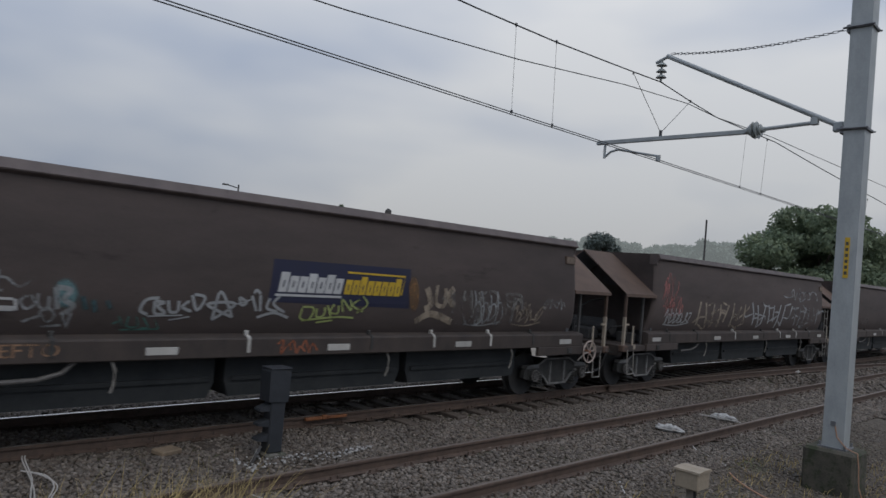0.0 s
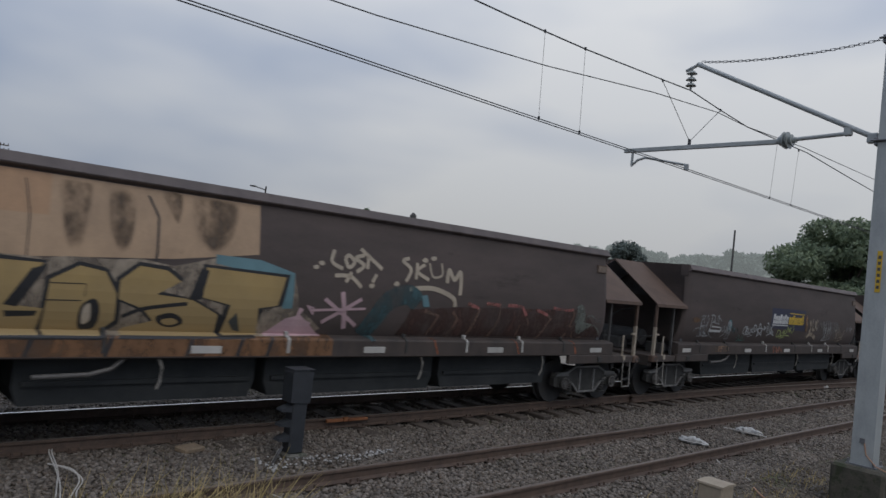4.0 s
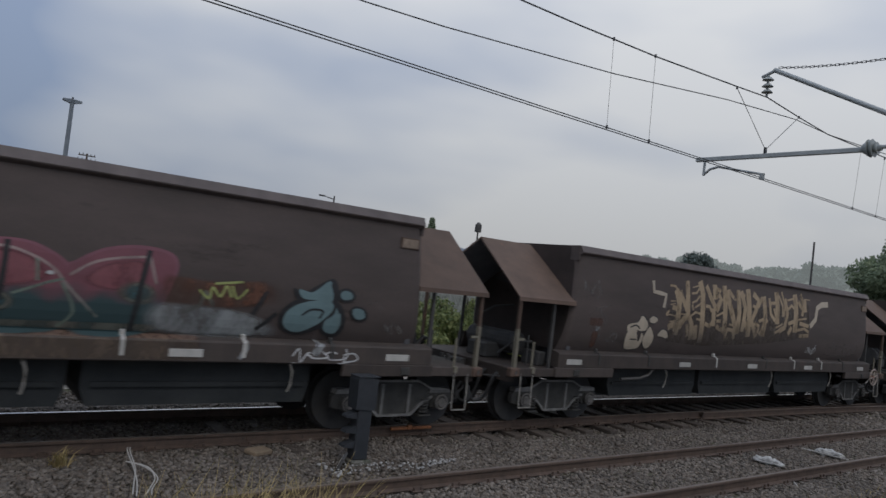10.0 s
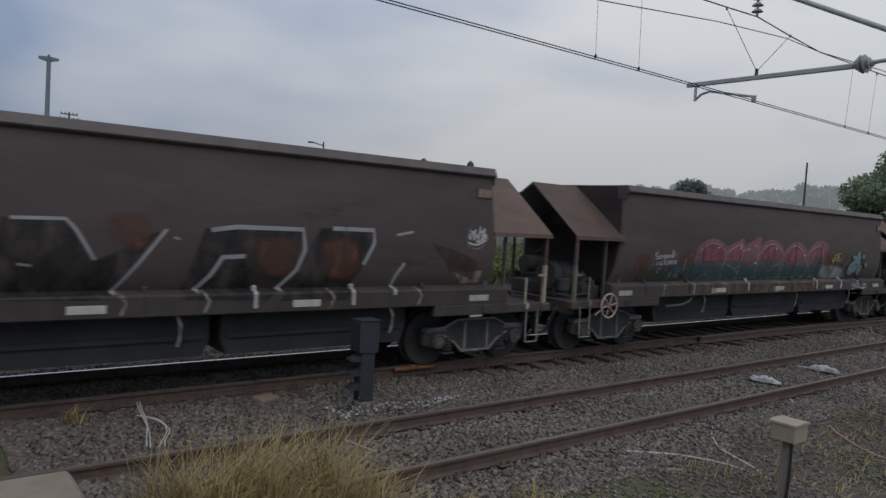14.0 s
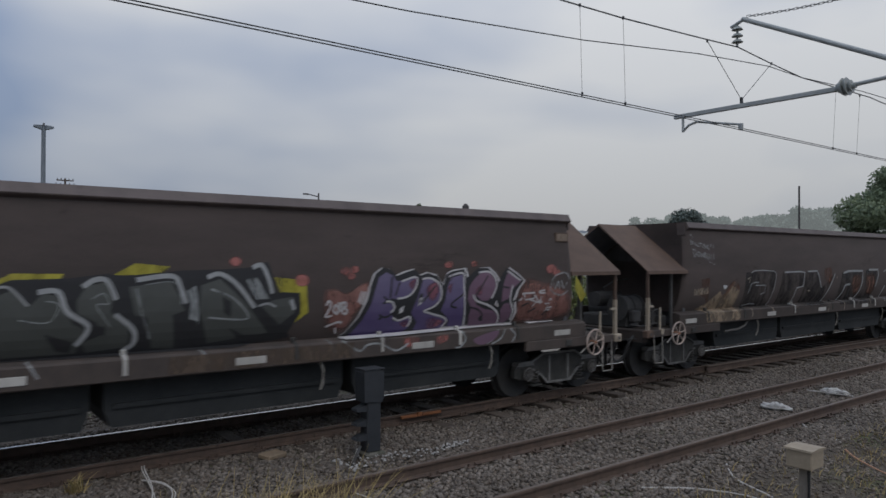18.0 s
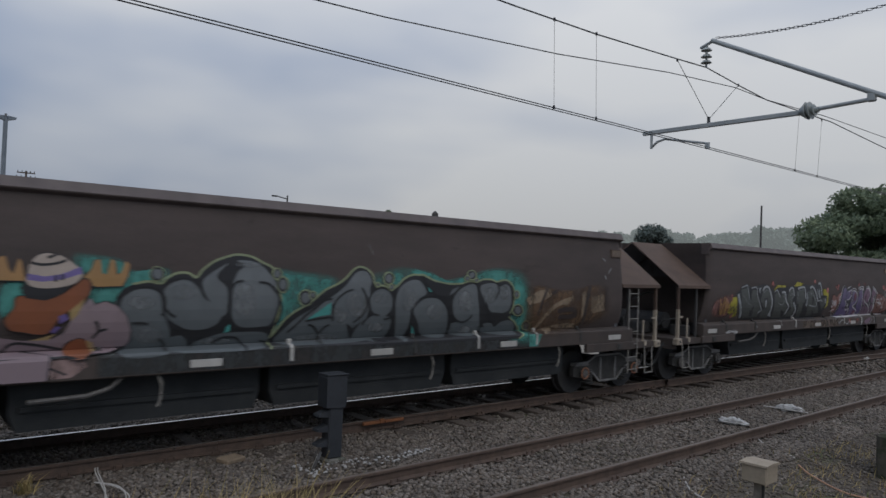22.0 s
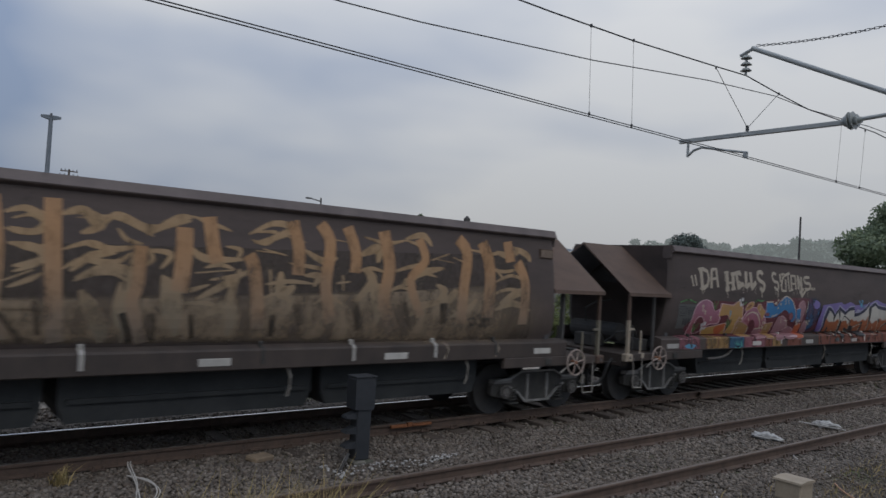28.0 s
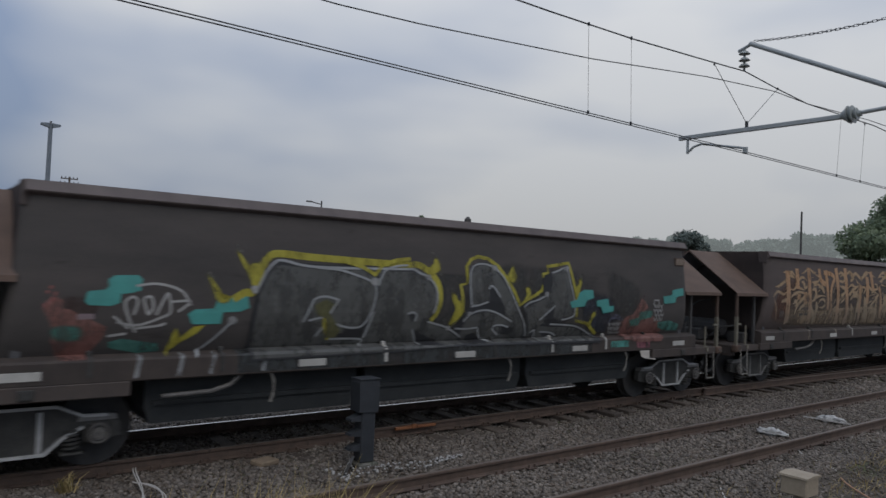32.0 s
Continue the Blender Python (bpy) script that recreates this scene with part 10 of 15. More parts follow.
    a.patch([(-4.79, 2.23), (-4.78, 2.32), (-4.76, 2.43), (-4.69, 2.52), (-4.59, 2.55), (-4.44, 2.52), (-4.31, 2.43), (-4.23, 2.35), (-4.25, 2.27), (-4.34, 2.20), (-4.54, 2.16), (-4.71, 2.17)], P_CAP, "pale_cap_field", True)
    a.patch([(-4.78, 2.32), (-4.61, 2.29), (-4.44, 2.32), (-4.25, 2.41), (-4.23, 2.33), (-4.43, 2.26), (-4.63, 2.23), (-4.78, 2.25)], P_PURPLE, "cap_band", False)
    a.patch([(-5.82, 1.43), (-5.58, 1.53), (-5.28, 1.54), (-4.79, 1.42), (-4.51, 1.38), (-4.53, 1.13), (-4.97, 1.13), (-5.51, 1.24), (-5.85, 1.33)], P_BLACK, "shape_rim", False)
    a.patch([(-5.80, 1.43), (-5.56, 1.52), (-5.27, 1.52), (-4.81, 1.41), (-4.53, 1.38), (-4.55, 1.13), (-4.98, 1.13), (-5.49, 1.25), (-5.83, 1.33)], P_BLUSH_D, "blush_field", False)
    a.patch([(-5.45, 1.68), (-5.35, 1.75), (-5.21, 1.70), (-5.29, 1.63), (-5.42, 1.62)], P_SKIN, "brown_field", True)
    a.patch([(-5.78, 1.13), (-5.49, 1.25), (-5.21, 1.23), (-5.17, 1.13), (-5.22, 1.13)], P_SILL_BLUSH, "sill_paint", False)
    a.patch([(-5.82, 1.17), (-5.69, 1.31), (-5.40, 1.34), (-5.21, 1.28), (-5.39, 1.21), (-5.57, 1.13)], P_BLACK, "dark_field", True)
    a.strokes([[(-4.75, 2.44), (-4.64, 2.42), (-4.50, 2.44), (-4.40, 2.48)], [(-4.59, 2.50), (-4.50, 2.54)], [(-4.50, 2.31), (-4.50, 2.23)], [(-4.44, 2.32), (-4.43, 2.25)], [(-4.07, 1.57), (-4.01, 1.65), (-3.92, 1.68)], [(-4.01, 1.64), (-4.03, 1.73), (-4.06, 1.78)], [(-4.37, 1.45), (-4.66, 1.52), (-4.88, 1.54), (-4.98, 1.43)]], 0.03, P_BLACK, "fold_line")
    a.patch([(-4.37, 1.41), (-4.36, 1.51), (-4.24, 1.58), (-4.14, 1.56), (-4.06, 1.45), (-4.10, 1.38), (-4.22, 1.34), (-4.38, 1.37)], P_BLACK, "shape_rim", True)
    a.patch([(-4.36, 1.42), (-4.34, 1.50), (-4.24, 1.57), (-4.14, 1.55), (-4.07, 1.45), (-4.10, 1.38), (-4.22, 1.35), (-4.37, 1.37)], P_SKIN, "brown_field", True)
    a.patch([(-4.14, 1.56), (-4.06, 1.52), (-4.03, 1.40), (-4.08, 1.39), (-4.10, 1.47)], P_GOLD, "amber_strip", False)
    a.patch([(3.23, 2.19), (3.65, 2.29), (4.14, 2.21), (4.56, 2.21), (5.65, 2.29), (5.84, 1.66), (4.97, 1.41), (3.44, 1.37)], P_OCHRE_D, "ochre_ground", True, label="blotchy brown ground")
    a.patch([(3.28, 2.02), (3.58, 2.17), (3.89, 2.21), (3.98, 2.08), (3.68, 1.96), (3.37, 1.91)], P_TANW, "tan_patch", False)
    a.patch([(4.89, 2.13), (5.03, 2.17), (5.05, 1.79), (4.97, 1.60)], P_TANW, "tan_patch", False)
    a.patch([(5.20, 2.06), (5.59, 2.11), (5.69, 1.78), (5.26, 1.71)], P_TANW, "tan_patch", False)
    a.patch([(4.17, 1.96), (4.58, 2.02), (4.43, 1.88)], P_TANW, "tan_patch", False)
    a.patch([(3.55, 2.12), (3.86, 2.23), (3.77, 2.15)], P_TANW, "tan_patch", False)
    a.strokes([[(3.69, 1.42), (3.81, 1.63), (4.13, 1.89), (4.62, 2.03)], [(3.78, 1.39), (4.32, 1.48), (4.84, 1.48)]], 0.09, P_TANW, "tan_stroke")
    a.strokes([[(5.23, 1.97), (5.62, 2.00)], [(5.25, 1.85), (5.64, 1.88)]], 0.06, P_TANW, "tan_stroke")
    a.strokes([[(5.13, 2.26), (5.06, 1.90), (5.05, 1.46)], [(4.20, 1.78), (4.62, 1.81), (4.75, 1.68), (4.24, 1.66)]], 0.09, P_SOOT, "dark_stroke")
    a.strokes([[(3.86, 2.25), (3.72, 1.96), (3.66, 1.70)], [(5.69, 2.25), (5.74, 1.80)], [(3.98, 2.12), (4.14, 2.17)]], 0.06, P_SOOT, "dark_stroke")
    a.strokes([[(5.55, 2.85), (5.66, 2.78)], [(5.84, 2.65), (5.72, 2.53)], [(5.61, 2.50), (5.67, 2.41)]], 0.03, P_SILVER, "pale_nick", False)
    a.strokes([[(-0.25, 2.85), (-0.19, 2.70)], [(0.33, 2.77), (0.40, 2.69)]], 0.03, P_FAINT, "pale_nick", False)
    a.patch([(-5.75, 1.14), (-5.0, 1.14), (-5.0, 1.41), (-5.75, 1.41)], P_SILL_YE, "sill_paint", False)
    a.patch([(-5.0, 1.14), (-4.3, 1.14), (-4.12, 1.27), (-4.25, 1.41), (-5.0, 1.41)], P_SILL_BLUSH, "sill_paint", False)
    a.strokes([[(-4.95, 1.40), (-4.6, 1.30), (-4.35, 1.18)]], 0.025, P_BLACK, "fold_line", False)
    sill_band(a, -4.0, 3.4, P_SILL_GR)
    # pale grey strip puts the sky light on the ledge into colour
    a.patch([(-4.0, 1.372), (3.42, 1.372), (3.42, 1.42), (-4.0, 1.42)], P_LEDGE_LIT, "ledge_paint", False)
    a.patch([(3.4, 1.14), (3.62, 1.14), (3.75, 1.36), (3.38, 1.36)], P_TEAL, "sill_paint", False)
    a.strokes([[(0.85, 1.21), (0.98, 1.22), (1.07, 1.26)], [(1.13, 1.16), (1.23, 1.14), (1.33, 1.19)], [(2.43, 1.23), (2.54, 1.18), (2.66, 1.23)], [(1.53, 1.22), (1.57, 1.12), (1.52, 1.03)], [(2.1, 1.22), (2.05, 1.13)]], 0.035, P_BLACK, "letter_line", False)


def paint_wagon_bright(a):      # cream slogan over a bright piece
    a.strokes([[(-4.14, 2.91), (-4.11, 2.47)], [(-3.88, 2.88), (-3.85, 2.48)], [(-3.63, 2.54), (-3.46, 2.65)], [(-3.28, 2.95), (-3.28, 2.55)], [(-3.07, 2.94), (-3.02, 2.60)], [(-3.04, 2.54), (-2.80, 2.71)]], 0.125, P_SLOGAN, "painted_lettering", False, label="cream slogan letter")
    a.strokes([[(-4.20, 2.49), (-4.03, 2.51)], [(-3.71, 2.86), (-3.63, 2.51)], [(-3.79, 2.87), (-3.53, 2.92)], [(-3.28, 2.55), (-3.11, 2.66)], [(-0.65, 2.96), (-0.60, 2.59)], [(-0.46, 2.93), (-0.43, 2.46)]], 0.1, P_SLOGAN, "painted_lettering", False, label="cream slogan letter")
    a.strokes([[(-3.95, 2.50), (-3.76, 2.53)], [(-3.97, 2.86), (-3.79, 2.87)], [(-3.54, 2.92), (-3.54, 2.83)], [(-3.46, 2.68), (-3.38, 2.58)], [(-1.60, 2.96), (-1.58, 2.75)], [(-1.42, 2.91), (-1.55, 2.67), (-1.51, 2.54), (-1.30, 2.53), (-1.31, 2.84)], [(-1.39, 2.92), (-1.07, 3.00)], [(-1.18, 2.92), (-1.13, 2.57)], [(-1.01, 2.95), (-1.00, 2.58)], [(-1.01, 2.93), (-0.79, 2.94), (-0.75, 2.58)], [(-0.60, 2.91), (-0.46, 2.60), (-0.32, 2.60)], [(-0.55, 2.57), (-0.43, 2.40), (-0.22, 2.57)], [(0.12, 2.62), (0.21, 2.63)], [(0.26, 2.63), (0.34, 2.63)]], 0.075, P_SLOGAN, "painted_lettering", False, label="cream slogan letter")
    a.strokes([[(-4.26, 2.88), (-4.06, 2.90)], [(-4.12, 2.64), (-3.90, 2.66)], [(-3.61, 2.69), (-3.55, 2.67)], [(-1.54, 2.94), (-1.39, 2.97)], [(-0.96, 2.73), (-0.78, 2.73)], [(-1.13, 2.54), (-0.91, 2.58)]], 0.05, P_SLOGAN, "painted_lettering", False, label="cream slogan letter")
    a.strokes([[(-4.23, 2.88), (-4.22, 2.67)]], 0.025, P_SLOGAN, "painted_lettering", False, label="cream slogan letter")
    a.strokes([[(-2.47, 2.90), (-2.54, 2.96), (-2.70, 2.94), (-2.73, 2.84), (-2.64, 2.76), (-2.46, 2.70), (-2.40, 2.63), (-2.49, 2.51), (-2.63, 2.58)]], 0.1, P_SLOGAN, "painted_lettering", label="cream slogan letter")
    a.strokes([[(-1.80, 2.94), (-1.94, 2.96), (-2.00, 2.87), (-1.91, 2.76), (-1.75, 2.74), (-1.69, 2.65), (-1.75, 2.55), (-1.91, 2.62)], [(0.02, 2.93), (-0.27, 2.91), (-0.23, 2.78), (0.02, 2.76), (0.05, 2.65), (-0.18, 2.60), (-0.24, 2.65)]], 0.075, P_SLOGAN, "painted_lettering", label="cream slogan letter")
    a.strokes([[(-2.53, 2.54), (-2.53, 2.34)], [(-1.71, 2.55), (-1.72, 2.36)]], 0.04, P_SLOGAN, "paint_drips", False)
    a.strokes([[(-4.12, 2.47), (-4.10, 2.30)], [(-4.16, 2.47), (-4.15, 2.39)], [(-3.42, 2.55), (-3.40, 2.42)], [(-3.25, 2.52), (-3.24, 2.46)], [(-2.85, 2.57), (-2.84, 2.42)], [(-1.85, 2.55), (-1.83, 2.43)], [(-0.90, 2.54), (-0.89, 2.43)], [(-0.70, 2.57), (-0.69, 2.46)], [(-0.10, 2.57), (-0.09, 2.43)]], 0.02, P_SLOGAN, "paint_drips", False)
    a.strokes([[(-5.23, 2.92), (-5.17, 2.47)]], 0.12, P_SLOGAN, "painted_lettering", False, label="cream slogan letter")
    a.strokes([[(-5.15, 2.92), (-4.97, 2.88), (-4.91, 2.72), (-4.97, 2.56), (-5.15, 2.49)], [(-4.79, 2.94), (-4.81, 2.50)], [(-4.79, 2.92), (-4.60, 2.95), (-4.53, 2.53)]], 0.09, P_SLOGAN, "painted_lettering", False, label="cream slogan letter")
    a.strokes([[(-5.61, 2.76), (-5.52, 2.52)], [(-5.47, 2.78), (-5.40, 2.54)], [(-5.33, 2.91), (-5.10, 2.94)], [(-5.26, 2.47), (-5.02, 2.51)], [(-4.77, 2.71), (-4.56, 2.74)]], 0.06, P_SLOGAN, "painted_lettering", False, label="cream slogan letter")
    a.strokes([[(-5.17, 2.47), (-5.17, 2.35)], [(-5.09, 2.48), (-5.09, 2.41)]], 0.03, P_SLOGAN, "paint_drips", False)
    number_plate(a, -6.05, 1.58, P_PLATE, P_BLACK, 0.76, 0.54)
    a.strokes([[(-6.0, 2.16), (-5.7, 2.22), (-5.4, 2.16)]], 0.03, P_GREEN)
    a.patch([(-5.3, 1.44), (0.3, 1.44), (0.5, 2.25), (-1, 2.36), (-3, 2.2), (-4.8, 2.2), (-5.3, 1.9)], P_MAROON, "maroon_ground", True, "deep maroon ground")
    a.patch([(-0.1, 1.53), (-0.12, 2.23), (0.20, 2.39), (0.60, 2.34), (0.75, 1.95), (0.3, 1.5)], P_BLUE_H, "blue_ground")
    a.blob(0.45, 2.2, 0.18, 0.12, P_PURPLE)
    items = ((P_PINKL, [(-5.52, 1.44), (-5.47, 1.81), (-5.34, 2.10), (-5.03, 2.22), (-4.80, 2.17), (-4.64, 1.98), (-4.43, 2.00), (-4.41, 1.72), (-4.78, 1.68), (-5.00, 1.54)], True),
             (P_MAROON, [(-5.31, 1.47), (-5.36, 1.68), (-5.22, 1.84), (-5.04, 1.79), (-5.0, 1.57)], True),
             (P_AMBER, [(-4.34, 2.15), (-3.85, 2.12), (-3.59, 2.24), (-3.41, 2.06), (-3.38, 1.84), (-3.57, 1.60), (-3.66, 1.44), (-3.98, 1.44), (-3.85, 1.75), (-4.05, 1.90), (-4.42, 1.86)], False),
             (P_AMBER, [(-5.00, 1.57), (-4.07, 1.70), (-4.0, 1.44), (-4.96, 1.44)], False),
             (P_AMBER_D, [(-3.62, 1.68), (-3.5, 1.84), (-3.18, 1.70), (-3.22, 1.44), (-3.60, 1.44)], False),
             (P_PINKL, [(-3.30, 1.44), (-3.34, 1.80), (-3.05, 2.06), (-2.6, 2.02), (-2.26, 1.75), (-2.30, 1.44), (-2.70, 1.44), (-2.72, 1.62), (-2.93, 1.72), (-3.02, 1.44)], True))
    for m, pts, bent in items:
        cx, cz = sum(p[0] for p in pts) / len(pts), sum(p[1] for p in pts) / len(pts)
        a.patch([(cx + (x - cx) * 1.03 + (0.015 if x > cx else -0.015), cz + (z - cz) * 1.02 + (0.012 if z > cz else -0.012)) for x, z in pts], P_BLUSH, "letter_rim", bent)
        a.patch(pts, m, "bright_letter", bent, "bright cartoon-like letter field")
    a.patch([(-4.5, 1.60), (-4.07, 1.68), (-4.12, 1.52), (-4.25, 1.44), (-4.38, 1.44)], P_ORANGE, "orange_drip")
    for x, z, h in ((-5.12, 2.12, 0.16), (-5.02, 2.0, 0.12), (-4.75, 1.86, 0.1), (-3.95, 2.0, 0.16)):
        a.strokes([[(x, z), (x + 0.01, z - h * 0.6), (x, z - h)]], (0.06, 0.025), P_CREAM if x < -4.5 or x > -2.5 else P_SKY, "paint_run", False)
    for x, z in ((-5.05, 1.66), (-3.55, 2.24), (-3.45, 1.55)):
        a.blobs([(x, z, 0.045), (x + 0.11, z + 0.03, 0.05), (x + 0.04, z - 0.09, 0.045), (x + 0.14, z - 0.08, 0.035)], P_WHITE, "white_dots")
    for x, z in ((-4.62, 2.12), (-3.95, 1.70), (-5.3, 1.6)):
        a.patch([(x - 0.12, z + 0.1), (x, z - 0.14), (x + 0.13, z + 0.1), (x, z + 0.05)], P_MAROON, "leaf_ground")
        a.strokes([[(x - 0.10, z + 0.1), (x - 0.01, z - 0.1), (x + 0.1, z + 0.1)], [(x - 0.04, z + 0.08), (x, z - 0.06)]], 0.025, P_GREEN, "green_sprig")
    a.patch([(-3.54, 1.76), (-3.43, 1.75), (-3.02, 1.63), (-3.03, 1.37), (-3.52, 1.37)], P_BLUSH, "letter_rim", False)
    a.patch([(-3.53, 1.75), (-3.42, 1.74), (-3.03, 1.63), (-3.03, 1.37), (-3.51, 1.38)], P_AMBER_D, "bright_letter", False, label="bright painted letter field")
    a.patch([(-3.30, 1.75), (-3.23, 1.89), (-3.10, 1.95), (-2.92, 1.98), (-2.71, 1.91), (-2.54, 1.75), (-2.44, 1.58), (-2.70, 1.54), (-2.78, 1.71), (-2.95, 1.80), (-3.04, 1.73), (-3.07, 1.65)], P_BLUSH, "letter_rim", False)
    a.patch([(-3.29, 1.75), (-3.22, 1.88), (-3.09, 1.95), (-2.92, 1.96), (-2.72, 1.91), (-2.55, 1.75), (-2.45, 1.58), (-2.71, 1.55), (-2.79, 1.71), (-2.94, 1.79), (-3.03, 1.73), (-3.06, 1.65)], P_PINKL, "bright_letter", False, label="bright painted letter field")
    a.patch([(-2.71, 1.55), (-2.38, 1.59), (-2.36, 1.33), (-2.82, 1.33), (-2.72, 1.40)], P_BLUSH, "letter_rim", False)
    a.patch([(-2.70, 1.54), (-2.39, 1.58), (-2.38, 1.33), (-2.81, 1.34), (-2.71, 1.40)], P_MAUVE, "bright_letter", False, label="bright painted letter field")
    a.patch([(-2.71, 1.58), (-2.72, 1.47), (-2.78, 1.40), (-2.87, 1.38), (-2.94, 1.40), (-3.00, 1.48), (-3.03, 1.59), (-3.03, 1.69), (-2.98, 1.76), (-2.90, 1.79), (-2.82, 1.76), (-2.75, 1.69)], P_MAROON, "maroon_field", True)
    a.patch([(-2.77, 2.09), (-2.69, 2.18), (-2.59, 2.19), (-2.45, 2.06), (-2.31, 2.01), (-2.42, 1.76), (-2.53, 1.87), (-2.68, 1.98)], P_BLUSH, "letter_rim", False)
    a.patch([(-2.76, 2.08), (-2.68, 2.17), (-2.59, 2.18), (-2.46, 2.05), (-2.33, 2.01), (-2.43, 1.77), (-2.54, 1.89), (-2.66, 1.99)], P_AMBER, "bright_letter", False, label="bright painted letter field")
    a.patch([(-3.31, 2.04), (-3.22, 2.15), (-3.08, 2.22), (-2.91, 2.22), (-2.92, 2.13), (-3.03, 2.05), (-3.18, 2.00), (-3.28, 2.00)], P_BLUSH, "letter_rim", True)
    a.patch([(-3.30, 2.04), (-3.21, 2.14), (-3.08, 2.21), (-2.92, 2.21), (-2.94, 2.12), (-3.04, 2.06), (-3.18, 2.01), (-3.27, 2.01)], P_AMBER, "bright_letter", True, label="bright painted letter field")
    a.patch([(-3.21, 2.07), (-3.13, 2.13), (-3.02, 2.16), (-3.06, 2.11), (-3.15, 2.07)], P_MAROON, "ring_hole", True)
    a.patch([(-2.28, 1.69), (-1.86, 1.73), (-1.88, 1.57), (-1.94, 1.31), (-2.28, 1.32)], P_BLUSH, "letter_rim", False)
    a.patch([(-2.27, 1.68), (-1.87, 1.72), (-1.90, 1.57), (-1.95, 1.32), (-2.27, 1.33)], P_AMBER_D, "bright_letter", False, label="bright painted letter field")
    a.patch([(-2.32, 2.24), (-2.01, 2.25), (-1.92, 2.13), (-1.80, 2.13), (-1.60, 2.28), (-1.42, 2.38), (-1.32, 2.41), (-1.11, 2.37), (-0.92, 2.26), (-0.76, 2.07), (-0.68, 1.84), (-0.83, 1.72), (-0.95, 1.75), (-1.04, 1.90), (-1.16, 2.00), (-1.35, 2.05), (-1.58, 1.95), (-1.78, 1.86), (-2.11, 1.83), (-2.30, 1.84)], P_BLUSH, "letter_rim", False)
    a.patch([(-2.30, 2.24), (-2.00, 2.24), (-1.91, 2.13), (-1.79, 2.13), (-1.59, 2.27), (-1.42, 2.37), (-1.33, 2.39), (-1.13, 2.36), (-0.93, 2.25), (-0.78, 2.07), (-0.70, 1.84), (-0.84, 1.72), (-0.96, 1.76), (-1.05, 1.91), (-1.18, 2.01), (-1.36, 2.05), (-1.57, 1.96), (-1.77, 1.86), (-2.09, 1.84), (-2.29, 1.84)], P_BLUE, "bright_letter", False, label="bright painted letter field")
    a.patch([(-0.85, 1.88), (-0.88, 1.79), (-0.96, 1.76), (-1.05, 1.79), (-1.10, 1.88), (-1.07, 1.96), (-0.99, 1.99), (-0.90, 1.96)], P_PINK_IN, "pink_fade", True)
    a.patch([(-2.10, 1.92), (-2.13, 1.88), (-2.20, 1.87), (-2.27, 1.88), (-2.31, 1.92), (-2.28, 1.96), (-2.21, 1.97), (-2.14, 1.96)], P_PINK_IN, "pink_fade", True)
    a.patch([(-0.71, 2.08), (-0.48, 2.12), (-0.43, 1.74), (-0.65, 1.70)], P_BLUSH, "letter_rim", False)
    a.patch([(-0.70, 2.06), (-0.48, 2.10), (-0.44, 1.75), (-0.64, 1.71)], P_BLUE, "bright_letter", False, label="bright painted letter field")
    a.patch([(-0.62, 2.14), (-0.54, 2.25), (-0.39, 2.30), (-0.24, 2.21), (-0.21, 2.08), (-0.29, 1.95), (-0.32, 1.75), (-0.43, 1.81), (-0.47, 2.06)], P_BLUSH, "letter_rim", True)
    a.patch([(-0.61, 2.13), (-0.53, 2.24), (-0.39, 2.29), (-0.25, 2.20), (-0.22, 2.08), (-0.30, 1.96), (-0.32, 1.76), (-0.43, 1.83), (-0.46, 2.06)], P_MAUVE, "bright_letter", True, label="bright painted letter field")
    a.patch([(-0.68, 1.65), (-0.35, 1.72), (-0.34, 1.32), (-0.70, 1.29)], P_BLUSH, "letter_rim", False)
    a.patch([(-0.67, 1.64), (-0.35, 1.70), (-0.35, 1.33), (-0.69, 1.30)], P_ORANGE, "bright_letter", False, label="bright painted letter field")
    a.patch([(-0.28, 1.57), (-0.24, 1.74), (-0.14, 1.76), (-0.01, 1.65), (0.05, 1.47), (-0.08, 1.40), (-0.19, 1.43)], P_BLUSH, "letter_rim", True)
    a.patch([(-0.26, 1.57), (-0.23, 1.72), (-0.14, 1.75), (-0.02, 1.64), (0.03, 1.48), (-0.07, 1.41), (-0.18, 1.44)], P_MAUVE, "bright_letter", True, label="bright painted letter field")
    a.patch([(-1.80, 1.28), (-1.78, 1.49), (-1.76, 1.71), (-1.63, 1.86), (-1.42, 1.90), (-1.22, 1.81), (-1.15, 1.75), (-1.11, 1.58), (-1.21, 1.53), (-1.39, 1.48), (-1.41, 1.30), (-1.62, 1.27)], P_BLUSH, "letter_rim", False)
    a.patch([(-1.79, 1.29), (-1.77, 1.49), (-1.75, 1.71), (-1.63, 1.85), (-1.42, 1.88), (-1.23, 1.80), (-1.16, 1.74), (-1.13, 1.58), (-1.22, 1.54), (-1.40, 1.50), (-1.42, 1.31), (-1.61, 1.28)], P_MAUVE, "bright_letter", False, label="bright painted letter field")
    a.patch([(-1.35, 1.35), (-1.24, 1.49), (-1.09, 1.60), (-0.89, 1.60), (-0.71, 1.53), (-0.67, 1.39), (-0.83, 1.31), (-1.12, 1.29)], P_BLUSH, "letter_rim", True)
    a.patch([(-1.33, 1.35), (-1.23, 1.49), (-1.08, 1.59), (-0.89, 1.59), (-0.72, 1.52), (-0.68, 1.39), (-0.85, 1.32), (-1.11, 1.30)], P_MAUVE, "bright_letter", True, label="bright painted letter field")
